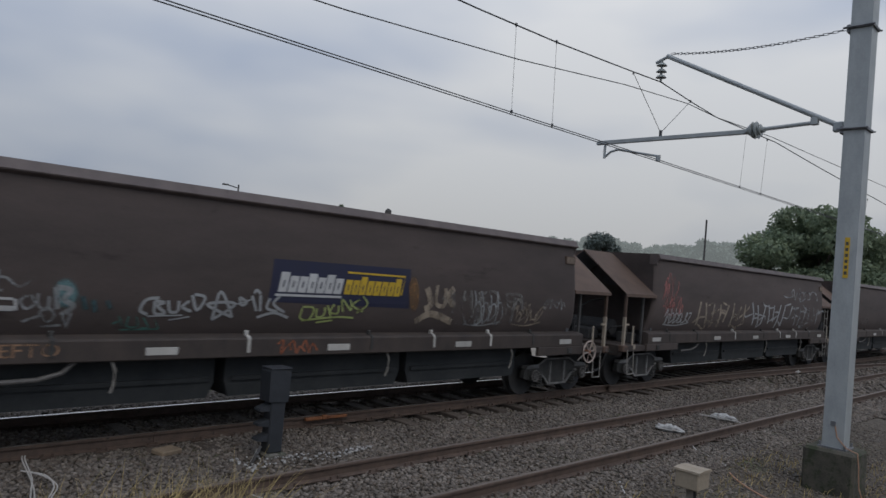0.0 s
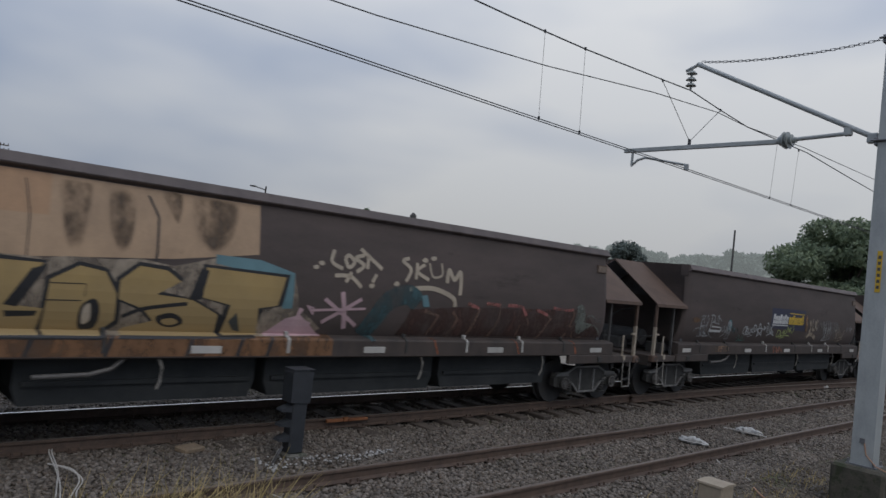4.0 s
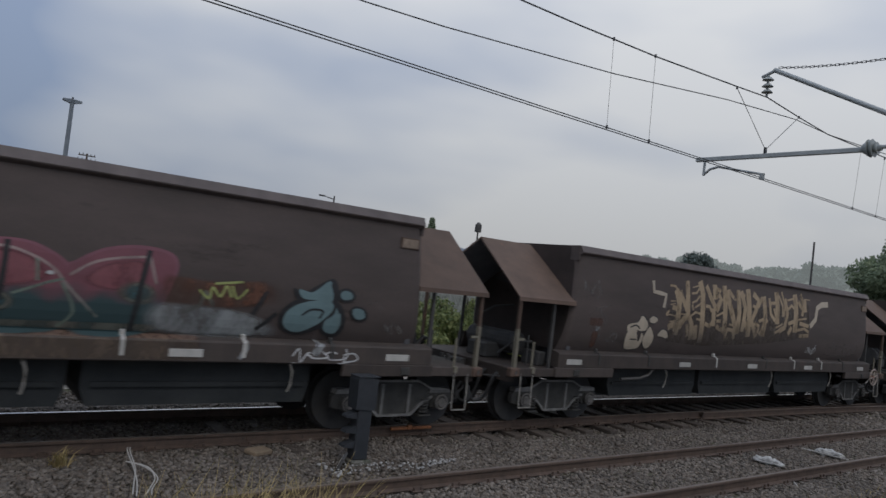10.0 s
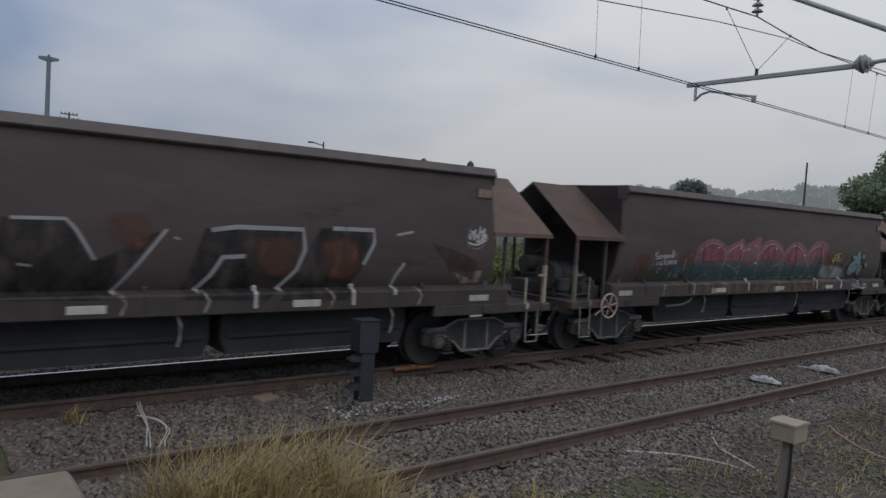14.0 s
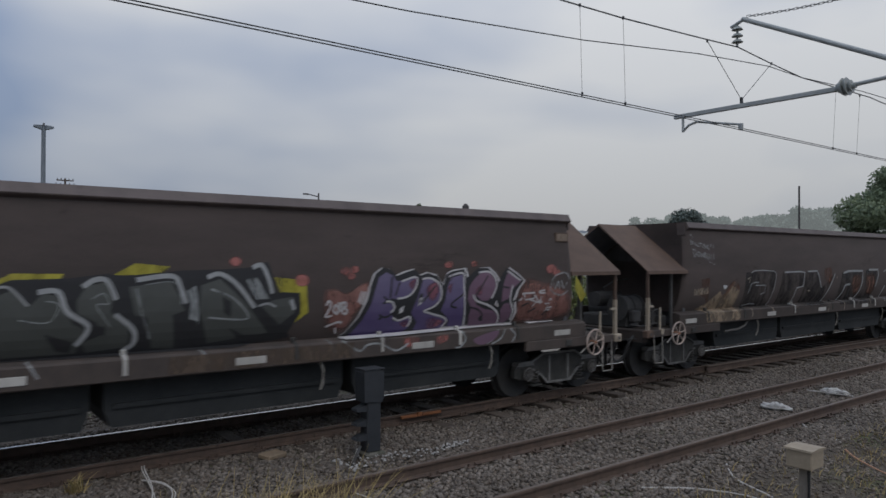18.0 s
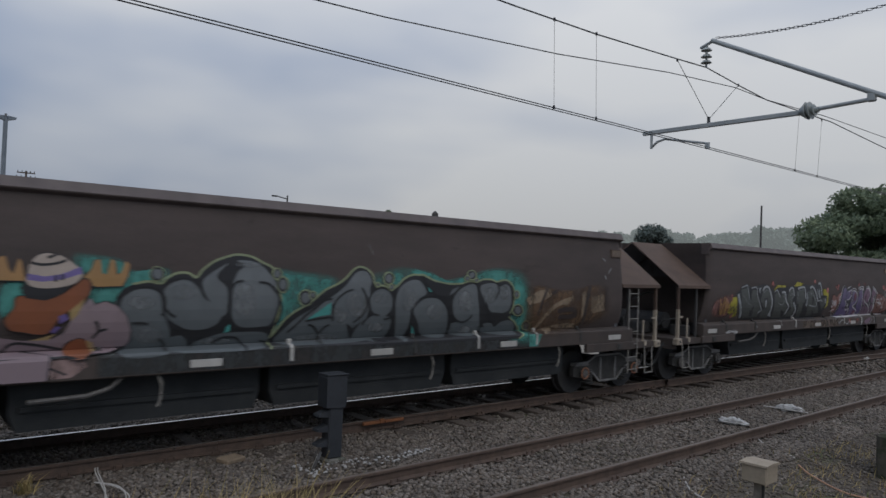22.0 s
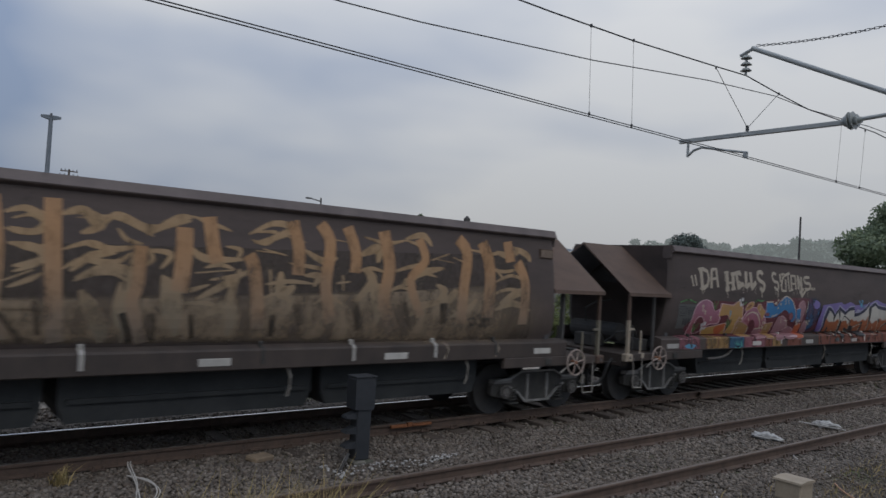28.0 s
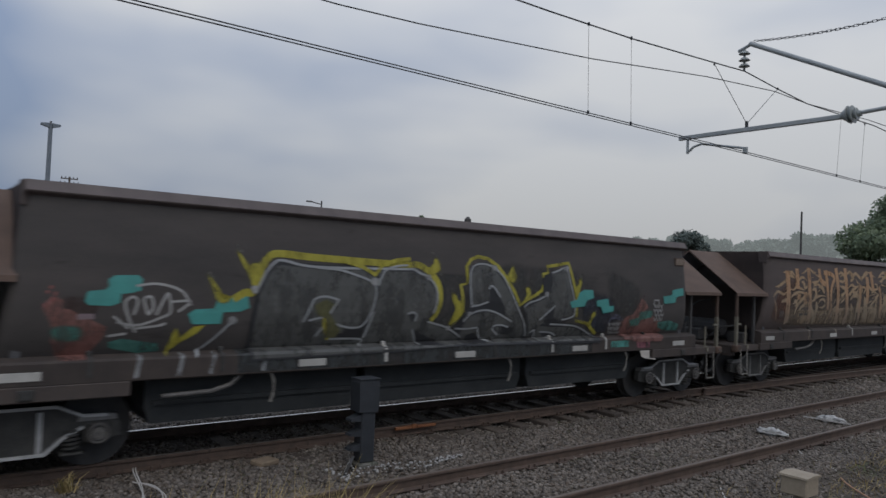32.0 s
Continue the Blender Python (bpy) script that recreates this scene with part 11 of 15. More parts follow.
    a.strokes([[(-1.59, 2.27), (-1.42, 2.36), (-1.33, 2.39), (-1.13, 2.36), (-0.93, 2.25), (-0.76, 2.03)], [(-3.22, 1.88), (-3.09, 1.95), (-2.92, 1.97), (-2.72, 1.92), (-2.53, 1.74), (-2.44, 1.58)], [(-1.30, 1.77), (-1.16, 1.75), (-1.11, 1.56)], [(-2.32, 2.23), (-1.98, 2.24)], [(-3.02, 1.61), (-3.03, 1.38)], [(-2.70, 1.55), (-2.39, 1.58)], [(-0.12, 2.31), (-0.09, 2.16), (-0.20, 1.96)]], 0.03, P_CREAM, "letter_edge")
    a.patch([(-2.30, 1.72), (-2.31, 1.69), (-2.34, 1.68), (-2.37, 1.70), (-2.37, 1.73), (-2.35, 1.75), (-2.32, 1.75)], P_CREAM, "white_dot", True)
    a.patch([(-2.36, 1.65), (-2.37, 1.63), (-2.39, 1.63), (-2.40, 1.64), (-2.41, 1.66), (-2.39, 1.67), (-2.37, 1.67)], P_CREAM, "white_dot", True)
    a.patch([(-2.31, 1.59), (-2.32, 1.57), (-2.35, 1.56), (-2.37, 1.58), (-2.37, 1.61), (-2.36, 1.63), (-2.33, 1.62)], P_CREAM, "white_dot", True)
    a.patch([(-2.25, 1.57), (-2.26, 1.55), (-2.28, 1.55), (-2.30, 1.56), (-2.30, 1.58), (-2.29, 1.60), (-2.27, 1.59)], P_CREAM, "white_dot", True)
    a.patch([(-1.78, 2.21), (-1.80, 2.18), (-1.83, 2.17), (-1.87, 2.19), (-1.87, 2.23), (-1.84, 2.25), (-1.80, 2.25)], P_CREAM, "white_dot", True)
    a.patch([(-1.69, 2.28), (-1.70, 2.25), (-1.74, 2.25), (-1.77, 2.27), (-1.77, 2.30), (-1.74, 2.32), (-1.71, 2.31)], P_CREAM, "white_dot", True)
    a.patch([(-1.89, 2.20), (-1.90, 2.18), (-1.92, 2.18), (-1.94, 2.19), (-1.94, 2.21), (-1.92, 2.23), (-1.90, 2.22)], P_CREAM, "white_dot", True)
    a.patch([(-1.56, 2.19), (-1.58, 2.16), (-1.60, 2.16), (-1.63, 2.17), (-1.63, 2.20), (-1.61, 2.22), (-1.58, 2.21)], P_CREAM, "white_dot", True)
    a.patch([(-1.69, 2.09), (-1.70, 2.07), (-1.72, 2.06), (-1.74, 2.08), (-1.74, 2.10), (-1.72, 2.11), (-1.70, 2.11)], P_CREAM, "white_dot", True)
    a.patch([(-0.61, 1.74), (-0.62, 1.71), (-0.65, 1.70), (-0.68, 1.72), (-0.68, 1.75), (-0.66, 1.77), (-0.62, 1.76)], P_CREAM, "white_dot", True)
    a.patch([(-0.53, 1.79), (-0.54, 1.76), (-0.58, 1.76), (-0.61, 1.78), (-0.61, 1.81), (-0.59, 1.82), (-0.55, 1.82)], P_CREAM, "white_dot", True)
    a.patch([(-0.44, 1.76), (-0.45, 1.73), (-0.48, 1.72), (-0.51, 1.74), (-0.52, 1.77), (-0.49, 1.79), (-0.46, 1.79)], P_CREAM, "white_dot", True)
    a.patch([(-0.55, 1.67), (-0.56, 1.65), (-0.59, 1.64), (-0.62, 1.66), (-0.63, 1.69), (-0.60, 1.71), (-0.57, 1.70)], P_CREAM, "white_dot", True)
    a.patch([(-0.02, 1.73), (-0.03, 1.70), (-0.07, 1.70), (-0.10, 1.72), (-0.10, 1.75), (-0.08, 1.77), (-0.04, 1.76)], P_CREAM, "white_dot", True)
    a.patch([(0.08, 1.68), (0.07, 1.65), (0.03, 1.65), (-0.00, 1.67), (-0.01, 1.70), (0.02, 1.72), (0.05, 1.71)], P_CREAM, "white_dot", True)
    a.patch([(0.11, 1.76), (0.10, 1.73), (0.07, 1.73), (0.03, 1.75), (0.03, 1.78), (0.06, 1.80), (0.09, 1.79)], P_CREAM, "white_dot", True)
    a.strokes([[(-1.35, 2.35), (-1.34, 2.18)], [(-1.21, 2.34), (-1.18, 2.18)], [(-1.48, 1.82), (-1.46, 1.70)], [(-3.11, 1.84), (-3.09, 1.73)], [(-2.16, 1.66), (-2.15, 1.53)], [(-2.61, 2.12), (-2.60, 2.02)]], 0.03, P_CREAM, "paint_run", False)
    a.strokes([[(-2.03, 1.87), (-1.89, 1.89), (-1.74, 1.93)]], 0.03, P_CREAM, "dotted_line", False)
    a.strokes([[(-3.46, 2.22), (-3.39, 2.15), (-3.27, 2.23)], [(-2.88, 2.18), (-2.77, 2.27), (-2.62, 2.25), (-2.47, 2.26)]], 0.03, P_GREEN, "green_sprig")
    a.strokes([[(-1.07, 2.51), (-0.86, 2.44), (-0.71, 2.30), (-0.62, 2.32), (-0.50, 2.35)]], 0.03, P_FAINT, "pale_swirl")
    for x0, x1, m in ((-4.95, -4.02, P_SILL_YE), (-3.96, -3.32, P_SILL_BL), (-3.28, -2.32, P_SILL_PI), (-2.30, -1.99, P_SILL_RED), (-1.94, -1.46, P_SILL_YE), (-1.15, -0.42, P_SILL_RED)):
        sill_band(a, x0, x1, m)
    a.patch([(-6.0, 1.14), (-5.2, 1.14), (-5.25, 1.42), (-6.0, 1.42)], P_SILL_PI, "sill_paint", False)
    a.blob(-5.6, 1.2, 0.22, 0.05, P_SKY, 0.2)
    for x in (-4.95, -4.45, -3.98, -3.30, -2.31, -1.97, -1.42, -1.17, -0.4):
        a.strokes([[(x, 1.41), (x - 0.03, 1.14)]], 0.025, P_MAROON, "letter_gap", False)
    a.scrawl(-3.75, -3.4, 1.17, 1.28, P_TEALS, 0.016, 4)
    # orange and white piece: purple glow, lavender edge, navy rim, then the letters with their dark gaps
    crest = [(0.92, 1.87), (1.03, 2.05), (1.13, 2.14), (1.20, 2.16), (1.31, 2.12), (1.45, 2.05), (1.56, 1.94), (1.67, 2.04), (1.75, 2.10), (1.83, 2.18), (1.98, 2.12), (2.25, 2.03), (2.43, 2.14), (2.62, 2.17), (2.83, 2.18), (2.87, 1.99), (3.13, 2.01), (3.34, 2.06), (3.59, 2.15), (3.87, 2.32), (3.91, 2.20), (4.12, 2.28), (4.31, 2.34), (4.53, 2.24), (4.83, 2.21), (5.75, 2.15), (5.82, 1.87), (6.04, 1.85), (6.29, 1.72)]
    def under(dz, left=0.0):
        return [(x + (left if n < 3 else 0), z + dz) for n, (x, z) in enumerate(crest)] + [(6.3, 1.43), (0.2 + left, 1.43)]
    def field(q, m, name, label=""):
        """A field between a crest line and the sill, as upright strips."""
        top = q[:-2]
        pts = list(top) + [(x, 1.43) for x, _ in top]
        k = len(top)
        a.lay(name, [(pts, [(n, n + 1, k + n + 1, k + n) for n in range(k - 1)])], m, label)
    glow = [(0.6, 1.8), (0.8, 2.2), (1.25, 2.24), (1.9, 2.30), (2.11, 2.24), (2.55, 2.32), (2.89, 2.23), (3.47, 2.25), (3.85, 2.29), (4.42, 2.42), (4.91, 2.32), (5.6, 2.27), (6.1, 2.2), (6.12, 1.43), (0.6, 1.43)]
    field(glow, P_PURPLE, "purple_glow", "purple glow behind the letters")
    field(under(0.035, -0.05), P_LAV, "lavender_edge")
    field(under(0.0), P_NAVY, "navy_rim")
    two = paint("paint_orange_to_white", (0.50, 0.475, 0.42), c_low=(0.30, 0.095, 0.038), span=(1.74, 1.78))
    field(under(-0.10, 0.12), two, "letter_field", "orange letters capped with white")
    a.patch([(1.85, 2.09), (1.90, 2.08), (1.92, 1.96), (1.96, 1.79), (2.08, 1.74), (2.10, 1.40), (2.13, 1.28), (1.96, 1.28), (1.88, 1.35), (1.91, 1.60), (1.92, 1.79), (1.82, 1.97), (1.78, 2.01)], P_BLACK, "letter_gap", False)
    a.patch([(1.24, 1.60), (1.31, 1.56), (1.34, 1.37), (1.22, 1.37)], P_BLACK, "letter_gap", False)
    a.patch([(1.64, 1.51), (1.64, 1.35), (1.45, 1.34), (1.55, 1.40)], P_BLACK, "letter_gap", False)
    a.patch([(1.49, 1.96), (1.57, 1.91), (1.65, 1.92), (1.59, 1.82), (1.55, 1.72), (1.52, 1.82)], P_BLACK, "letter_gap", False)
    a.patch([(2.35, 1.55), (2.42, 1.57), (2.69, 1.49), (2.68, 1.30), (2.47, 1.37)], P_BLACK, "letter_gap", False)
    a.patch([(2.60, 1.78), (2.67, 1.77), (2.68, 1.63), (2.97, 1.60), (3.41, 1.73), (3.52, 1.77), (3.53, 1.31), (3.22, 1.33), (2.92, 1.37), (2.94, 1.47), (2.69, 1.47), (2.63, 1.54)], P_BLACK, "letter_gap", False)
    a.patch([(3.83, 2.15), (4.06, 2.20), (4.03, 1.84), (4.00, 1.54), (3.99, 1.40), (3.94, 1.54)], P_BLACK, "letter_gap", False)
    a.patch([(4.30, 1.51), (4.33, 1.56), (4.42, 1.38), (4.10, 1.38), (4.29, 1.40)], P_BLACK, "letter_gap", False)
    a.patch([(4.60, 1.84), (4.78, 1.81), (4.67, 1.68), (4.75, 1.52), (4.76, 1.37), (4.75, 1.40)], P_BLACK, "letter_gap", False)
    a.patch([(5.38, 1.40), (5.85, 1.40), (5.93, 1.33), (5.78, 1.30), (5.40, 1.28), (5.26, 1.31)], P_BLACK, "letter_gap", False)
    a.patch([(6.33, 1.63), (6.12, 1.74), (6.10, 1.32), (6.29, 1.36)], P_BLACK, "letter_gap", False)
    a.patch([(2.96, 1.57), (3.41, 1.68), (3.39, 1.48), (3.00, 1.43)], two, "letter_counter", False)
    a.strokes([[(4.82, 1.37), (4.97, 1.51), (5.12, 1.63), (5.33, 1.70), (5.81, 1.70)]], 0.06, P_BLACK, "letter_line", False)
    a.strokes([[(2.09, 1.77), (2.16, 1.91), (2.26, 1.89), (2.64, 1.76)]], 0.03, P_BLACK, "letter_line", False)
    a.strokes([[(1.89, 1.86), (1.92, 1.73), (1.91, 1.46), (1.87, 1.37)], [(2.61, 1.74), (2.63, 1.53)], [(2.40, 1.51), (2.47, 1.38), (2.61, 1.33)], [(2.94, 1.57), (3.41, 1.69), (3.39, 1.47)], [(3.86, 2.07), (3.97, 1.41)], [(4.35, 1.61), (4.33, 1.41)], [(4.11, 1.38), (4.42, 1.36)], [(4.62, 1.79), (4.69, 1.60), (4.76, 1.38)], [(5.24, 1.72), (5.03, 1.61), (4.94, 1.47), (4.87, 1.39)], [(5.67, 1.95), (5.77, 1.72)], [(5.80, 1.75), (6.05, 1.76), (6.30, 1.62)], [(5.26, 1.32), (5.37, 1.40)], [(1.63, 1.49), (1.43, 1.37)]], 0.03, P_CREAM, "letter_edge", False)
    a.patch([(3.19, 2.34), (3.18, 2.31), (3.15, 2.30), (3.12, 2.31), (3.11, 2.34), (3.12, 2.37), (3.15, 2.38), (3.18, 2.37)], P_SKY, "blue_dot", True)
    a.patch([(3.39, 2.35), (3.37, 2.31), (3.34, 2.29), (3.30, 2.31), (3.29, 2.35), (3.30, 2.39), (3.33, 2.40), (3.37, 2.39)], P_SKY, "blue_dot", True)
    a.patch([(3.37, 2.23), (3.35, 2.18), (3.29, 2.16), (3.23, 2.18), (3.20, 2.23), (3.22, 2.28), (3.28, 2.30), (3.34, 2.28)], P_SKY, "blue_dot", True)
    a.patch([(3.51, 2.19), (3.50, 2.15), (3.46, 2.13), (3.43, 2.15), (3.41, 2.18), (3.42, 2.22), (3.46, 2.24), (3.49, 2.22)], P_SKY, "blue_dot", True)
    a.patch([(6.13, 2.20), (6.11, 2.14), (6.06, 2.11), (6.00, 2.13), (5.97, 2.20), (5.99, 2.27), (6.05, 2.29), (6.10, 2.27)], P_SKY, "blue_dot", True)
    a.patch([(6.26, 2.25), (6.25, 2.21), (6.21, 2.19), (6.16, 2.20), (6.14, 2.25), (6.15, 2.30), (6.20, 2.32), (6.24, 2.30)], P_SKY, "blue_dot", True)
    a.patch([(6.32, 2.08), (6.30, 2.03), (6.25, 2.01), (6.20, 2.03), (6.17, 2.08), (6.19, 2.14), (6.24, 2.16), (6.29, 2.14)], P_SKY, "blue_dot", True)
    a.strokes([[(2.99, 2.08), (3.08, 2.11)], [(2.92, 2.05), (3.18, 2.08)], [(5.92, 1.95), (6.12, 1.95), (6.29, 1.89)]], 0.03, P_LAV, "letter_line", False)
    sill_band(a, 0.6, 6.0, P_SILL_RED)
    a.strokes([[(x, 1.41), (x - 0.08, 1.14)] for x in (1.35, 2.05, 2.75, 4.0, 4.95)], 0.05, P_BLACK, "letter_gap", False)
    a.blob(1.75, 1.24, 0.12, 0.08, P_TEAL_D)


def paint_wagon_strokes(a):      # dense tan calligraphy end to end
    a.patch([(-6.0, 1.9), (-5.6, 2.5), (-4.9, 2.8), (-4.6, 2.4), (-4.9, 1.8), (-5.5, 1.7)], P_RUST_D, "rust_haze")
    a.patch([(-6.1, 1.7), (-5.9, 2.3), (-5.5, 2.5), (-5.2, 2.2), (-5.4, 1.6)], P_RUST_D, "rust_haze")
    a.patch([(-5.44, 2.46), (-5.04, 2.47), (-3.93, 2.48), (-1.95, 2.60), (0.35, 2.69), (5.54, 2.89), (5.81, 1.42), (0.54, 1.44), (-3.66, 1.48), (-5.37, 1.54)], P_TANHAZE, "fade_band", False)
    a.patch([(-5.42, 1.93), (-4.50, 1.84), (-3.23, 1.96), (-1.91, 2.00), (0.38, 2.09), (2.69, 2.19), (5.52, 2.31), (5.81, 1.42), (0.54, 1.44), (-3.66, 1.48), (-5.37, 1.54)], P_TANW, "fade_band", True, label="worn tan band along the foot")
    a.strokes([[(-1.56, 2.09), (-1.35, 1.74), (-1.27, 1.47)], [(4.82, 2.63), (5.01, 2.45)]], 0.2, P_CALLI, "calligraphy", taper=True, label="bowed tan flourish")
    a.strokes([[(-0.09, 1.82), (0.21, 1.92), (0.24, 1.53)], [(0.89, 2.41), (0.91, 2.12), (1.11, 2.22)]], 0.175, P_CALLI, "calligraphy", taper=True, label="bowed tan flourish")
    a.strokes([[(-3.75, 2.14), (-3.69, 1.95), (-3.71, 1.76)], [(-0.63, 2.28), (-0.48, 2.01), (-0.44, 1.54)], [(2.13, 2.70), (2.44, 2.82), (2.44, 2.61)], [(2.08, 2.02), (2.36, 2.34), (2.20, 2.50)], [(3.65, 1.98), (3.90, 2.15), (3.98, 2.26)], [(4.95, 2.04), (5.32, 2.22), (5.59, 2.29)]], 0.15, P_CALLI, "calligraphy", taper=True, label="bowed tan flourish")
    a.strokes([[(-4.01, 2.44), (-3.85, 2.48), (-3.76, 2.37), (-3.84, 2.22), (-3.99, 2.14)], [(-4.72, 1.88), (-4.52, 2.02), (-4.22, 2.06), (-3.97, 1.92), (-3.78, 1.68), (-3.75, 1.53)], [(-3.60, 2.53), (-3.44, 2.54), (-3.30, 2.42), (-3.26, 2.37)], [(-1.80, 2.94), (-1.58, 3.00), (-1.43, 2.83), (-1.59, 2.74)], [(-1.62, 2.22), (-1.31, 2.36), (-0.97, 2.28), (-1.06, 2.01), (-1.05, 1.46)], [(1.85, 2.40), (1.87, 2.18)], [(2.85, 2.24), (3.18, 2.47), (3.70, 2.59)], [(4.83, 2.92), (5.13, 2.87), (5.44, 3.01)]], 0.125, P_CALLI, "calligraphy", taper=True, label="bowed tan flourish")
    a.strokes([[(-4.59, 2.64), (-4.47, 2.64), (-4.40, 2.50), (-4.25, 2.56)], [(-4.92, 1.77), (-4.81, 2.02), (-4.60, 2.17), (-4.39, 2.28), (-4.20, 2.36)], [(-3.42, 1.76), (-3.21, 1.84), (-3.03, 1.80)], [(-5.68, 2.12), (-5.43, 2.17), (-5.30, 2.16)], [(-2.35, 2.91), (-2.15, 2.97), (-1.95, 2.85), (-2.05, 2.72), (-2.30, 2.75)], [(-2.30, 2.58), (-2.05, 2.55), (-1.94, 2.43), (-2.24, 2.33)], [(-1.37, 2.84), (-1.21, 2.98), (-0.87, 2.86), (-0.52, 2.93)], [(-1.68, 2.30), (-1.48, 2.48), (-1.20, 2.54)], [(-0.87, 2.77), (-0.51, 3.00), (-0.33, 3.03)], [(-0.34, 2.66), (-0.15, 2.53), (0.35, 2.54)], [(-0.24, 2.01), (0.11, 2.20), (0.42, 2.40)], [(0.42, 2.88), (0.76, 3.05), (1.04, 3.01), (0.76, 2.85), (0.49, 2.77)]], 0.1, P_CALLI, "calligraphy", taper=True, label="bowed tan flourish")
    a.strokes([[(1.24, 2.37), (1.46, 2.37), (1.39, 2.22)], [(1.24, 2.72), (1.53, 2.58), (1.75, 2.64)], [(1.75, 2.28), (1.98, 2.31)], [(2.94, 3.00), (3.28, 3.08), (3.45, 2.92)], [(3.44, 2.70), (3.80, 2.82)], [(3.88, 2.77), (4.25, 2.67)]], 0.1, P_CALLI, "calligraphy", taper=True, label="bowed tan flourish")
    a.strokes([[(-5.64, 2.62), (-5.42, 2.70), (-5.26, 2.87), (-5.06, 2.89), (-4.91, 2.76)], [(-5.25, 2.47), (-5.04, 2.44), (-4.89, 2.52), (-4.75, 2.50), (-4.54, 2.46), (-4.43, 2.44)], [(-4.94, 2.60), (-4.80, 2.64), (-4.70, 2.72), (-4.55, 2.78), (-4.40, 2.75), (-4.28, 2.69)], [(-4.06, 3.02), (-3.90, 2.93), (-3.74, 2.92)], [(-5.17, 2.23), (-5.04, 2.32), (-4.76, 2.38), (-4.46, 2.35)], [(-5.02, 2.13), (-4.92, 2.16), (-4.85, 2.09), (-4.94, 1.99)], [(-3.62, 2.07), (-3.50, 2.19), (-3.29, 2.19), (-3.20, 2.07), (-3.36, 1.98), (-3.57, 1.99)], [(-3.68, 2.41), (-3.52, 2.46)], [(-2.72, 2.40), (-2.54, 2.61)], [(-2.70, 2.08), (-2.52, 2.24)], [(-2.64, 1.96), (-2.50, 2.00), (-2.44, 1.87)]], 0.075, P_CALLI, "calligraphy", taper=True, label="bowed tan flourish")
    a.strokes([[(-6.11, 2.24), (-5.88, 2.38), (-5.57, 2.32), (-5.38, 2.39)], [(-2.33, 2.17), (-2.04, 2.30)], [(-1.53, 2.61), (-1.21, 2.58), (-0.98, 2.63)], [(-0.87, 2.59), (-0.58, 2.56), (-0.69, 2.37)], [(-0.27, 2.34), (0.23, 2.40)], [(0.62, 2.70), (0.96, 2.63)]], 0.075, P_CALLI, "calligraphy", taper=True, label="bowed tan flourish")
    a.strokes([[(-5.33, 2.84), (-5.12, 2.78), (-4.95, 2.76)], [(-4.56, 2.87), (-4.37, 2.93), (-4.22, 3.01)], [(-4.02, 2.78), (-3.90, 2.79)], [(-4.01, 2.66), (-3.85, 2.67), (-3.68, 2.71)], [(-3.93, 2.56), (-3.77, 2.64), (-3.65, 2.67)], [(-3.88, 2.22), (-3.68, 2.26), (-3.47, 2.30), (-3.17, 2.29)], [(-3.14, 2.75), (-2.91, 2.77)], [(-6.05, 2.21), (-5.92, 1.98), (-5.82, 1.58)], [(-6.01, 2.50), (-5.70, 2.55), (-5.39, 2.67)], [(-1.64, 2.91), (-1.51, 2.93)]], 0.05, P_CALLI, "calligraphy", taper=True, label="bowed tan flourish")
    a.strokes([[(5.24, 3.02), (5.55, 2.91), (5.65, 2.79)], [(3.08, 1.81), (3.31, 1.98), (3.67, 2.04)], [(3.57, 2.04), (3.74, 2.21), (3.55, 2.32)], [(3.90, 1.81), (4.25, 1.93), (4.42, 2.10)], [(4.85, 1.93), (5.24, 2.05), (5.69, 1.93)]], 0.12, P_CALLI, "calligraphy", taper=True)
    a.strokes([[(-2.34, 2.74), (-2.20, 2.70), (-2.02, 2.72), (-1.96, 2.82), (-2.09, 2.90), (-2.27, 2.85)], [(-1.71, 2.99), (-1.49, 2.98), (-1.35, 2.90), (-1.38, 2.78)], [(-1.38, 2.96), (-1.14, 2.93), (-0.79, 2.76)], [(-1.20, 2.83), (-1.09, 2.70), (-0.91, 2.66)], [(-0.85, 2.80), (-0.60, 2.91), (-0.34, 2.99)], [(-0.34, 3.05), (-0.09, 2.98), (0.18, 2.90)], [(0.45, 2.91), (0.80, 2.93), (0.66, 2.77), (0.45, 2.81)], [(0.95, 2.89), (1.24, 2.83)], [(1.54, 2.91), (1.93, 2.88)], [(2.18, 2.98), (2.59, 2.91), (2.94, 2.98)], [(2.94, 2.98), (3.23, 2.91), (3.33, 2.77)], [(3.55, 2.72), (3.92, 2.68)], [(4.22, 2.92), (4.71, 2.88), (5.02, 2.92)], [(-2.25, 2.57), (-2.04, 2.53), (-1.88, 2.63)]], 0.06, P_CALLI, "calligraphy", taper=True)
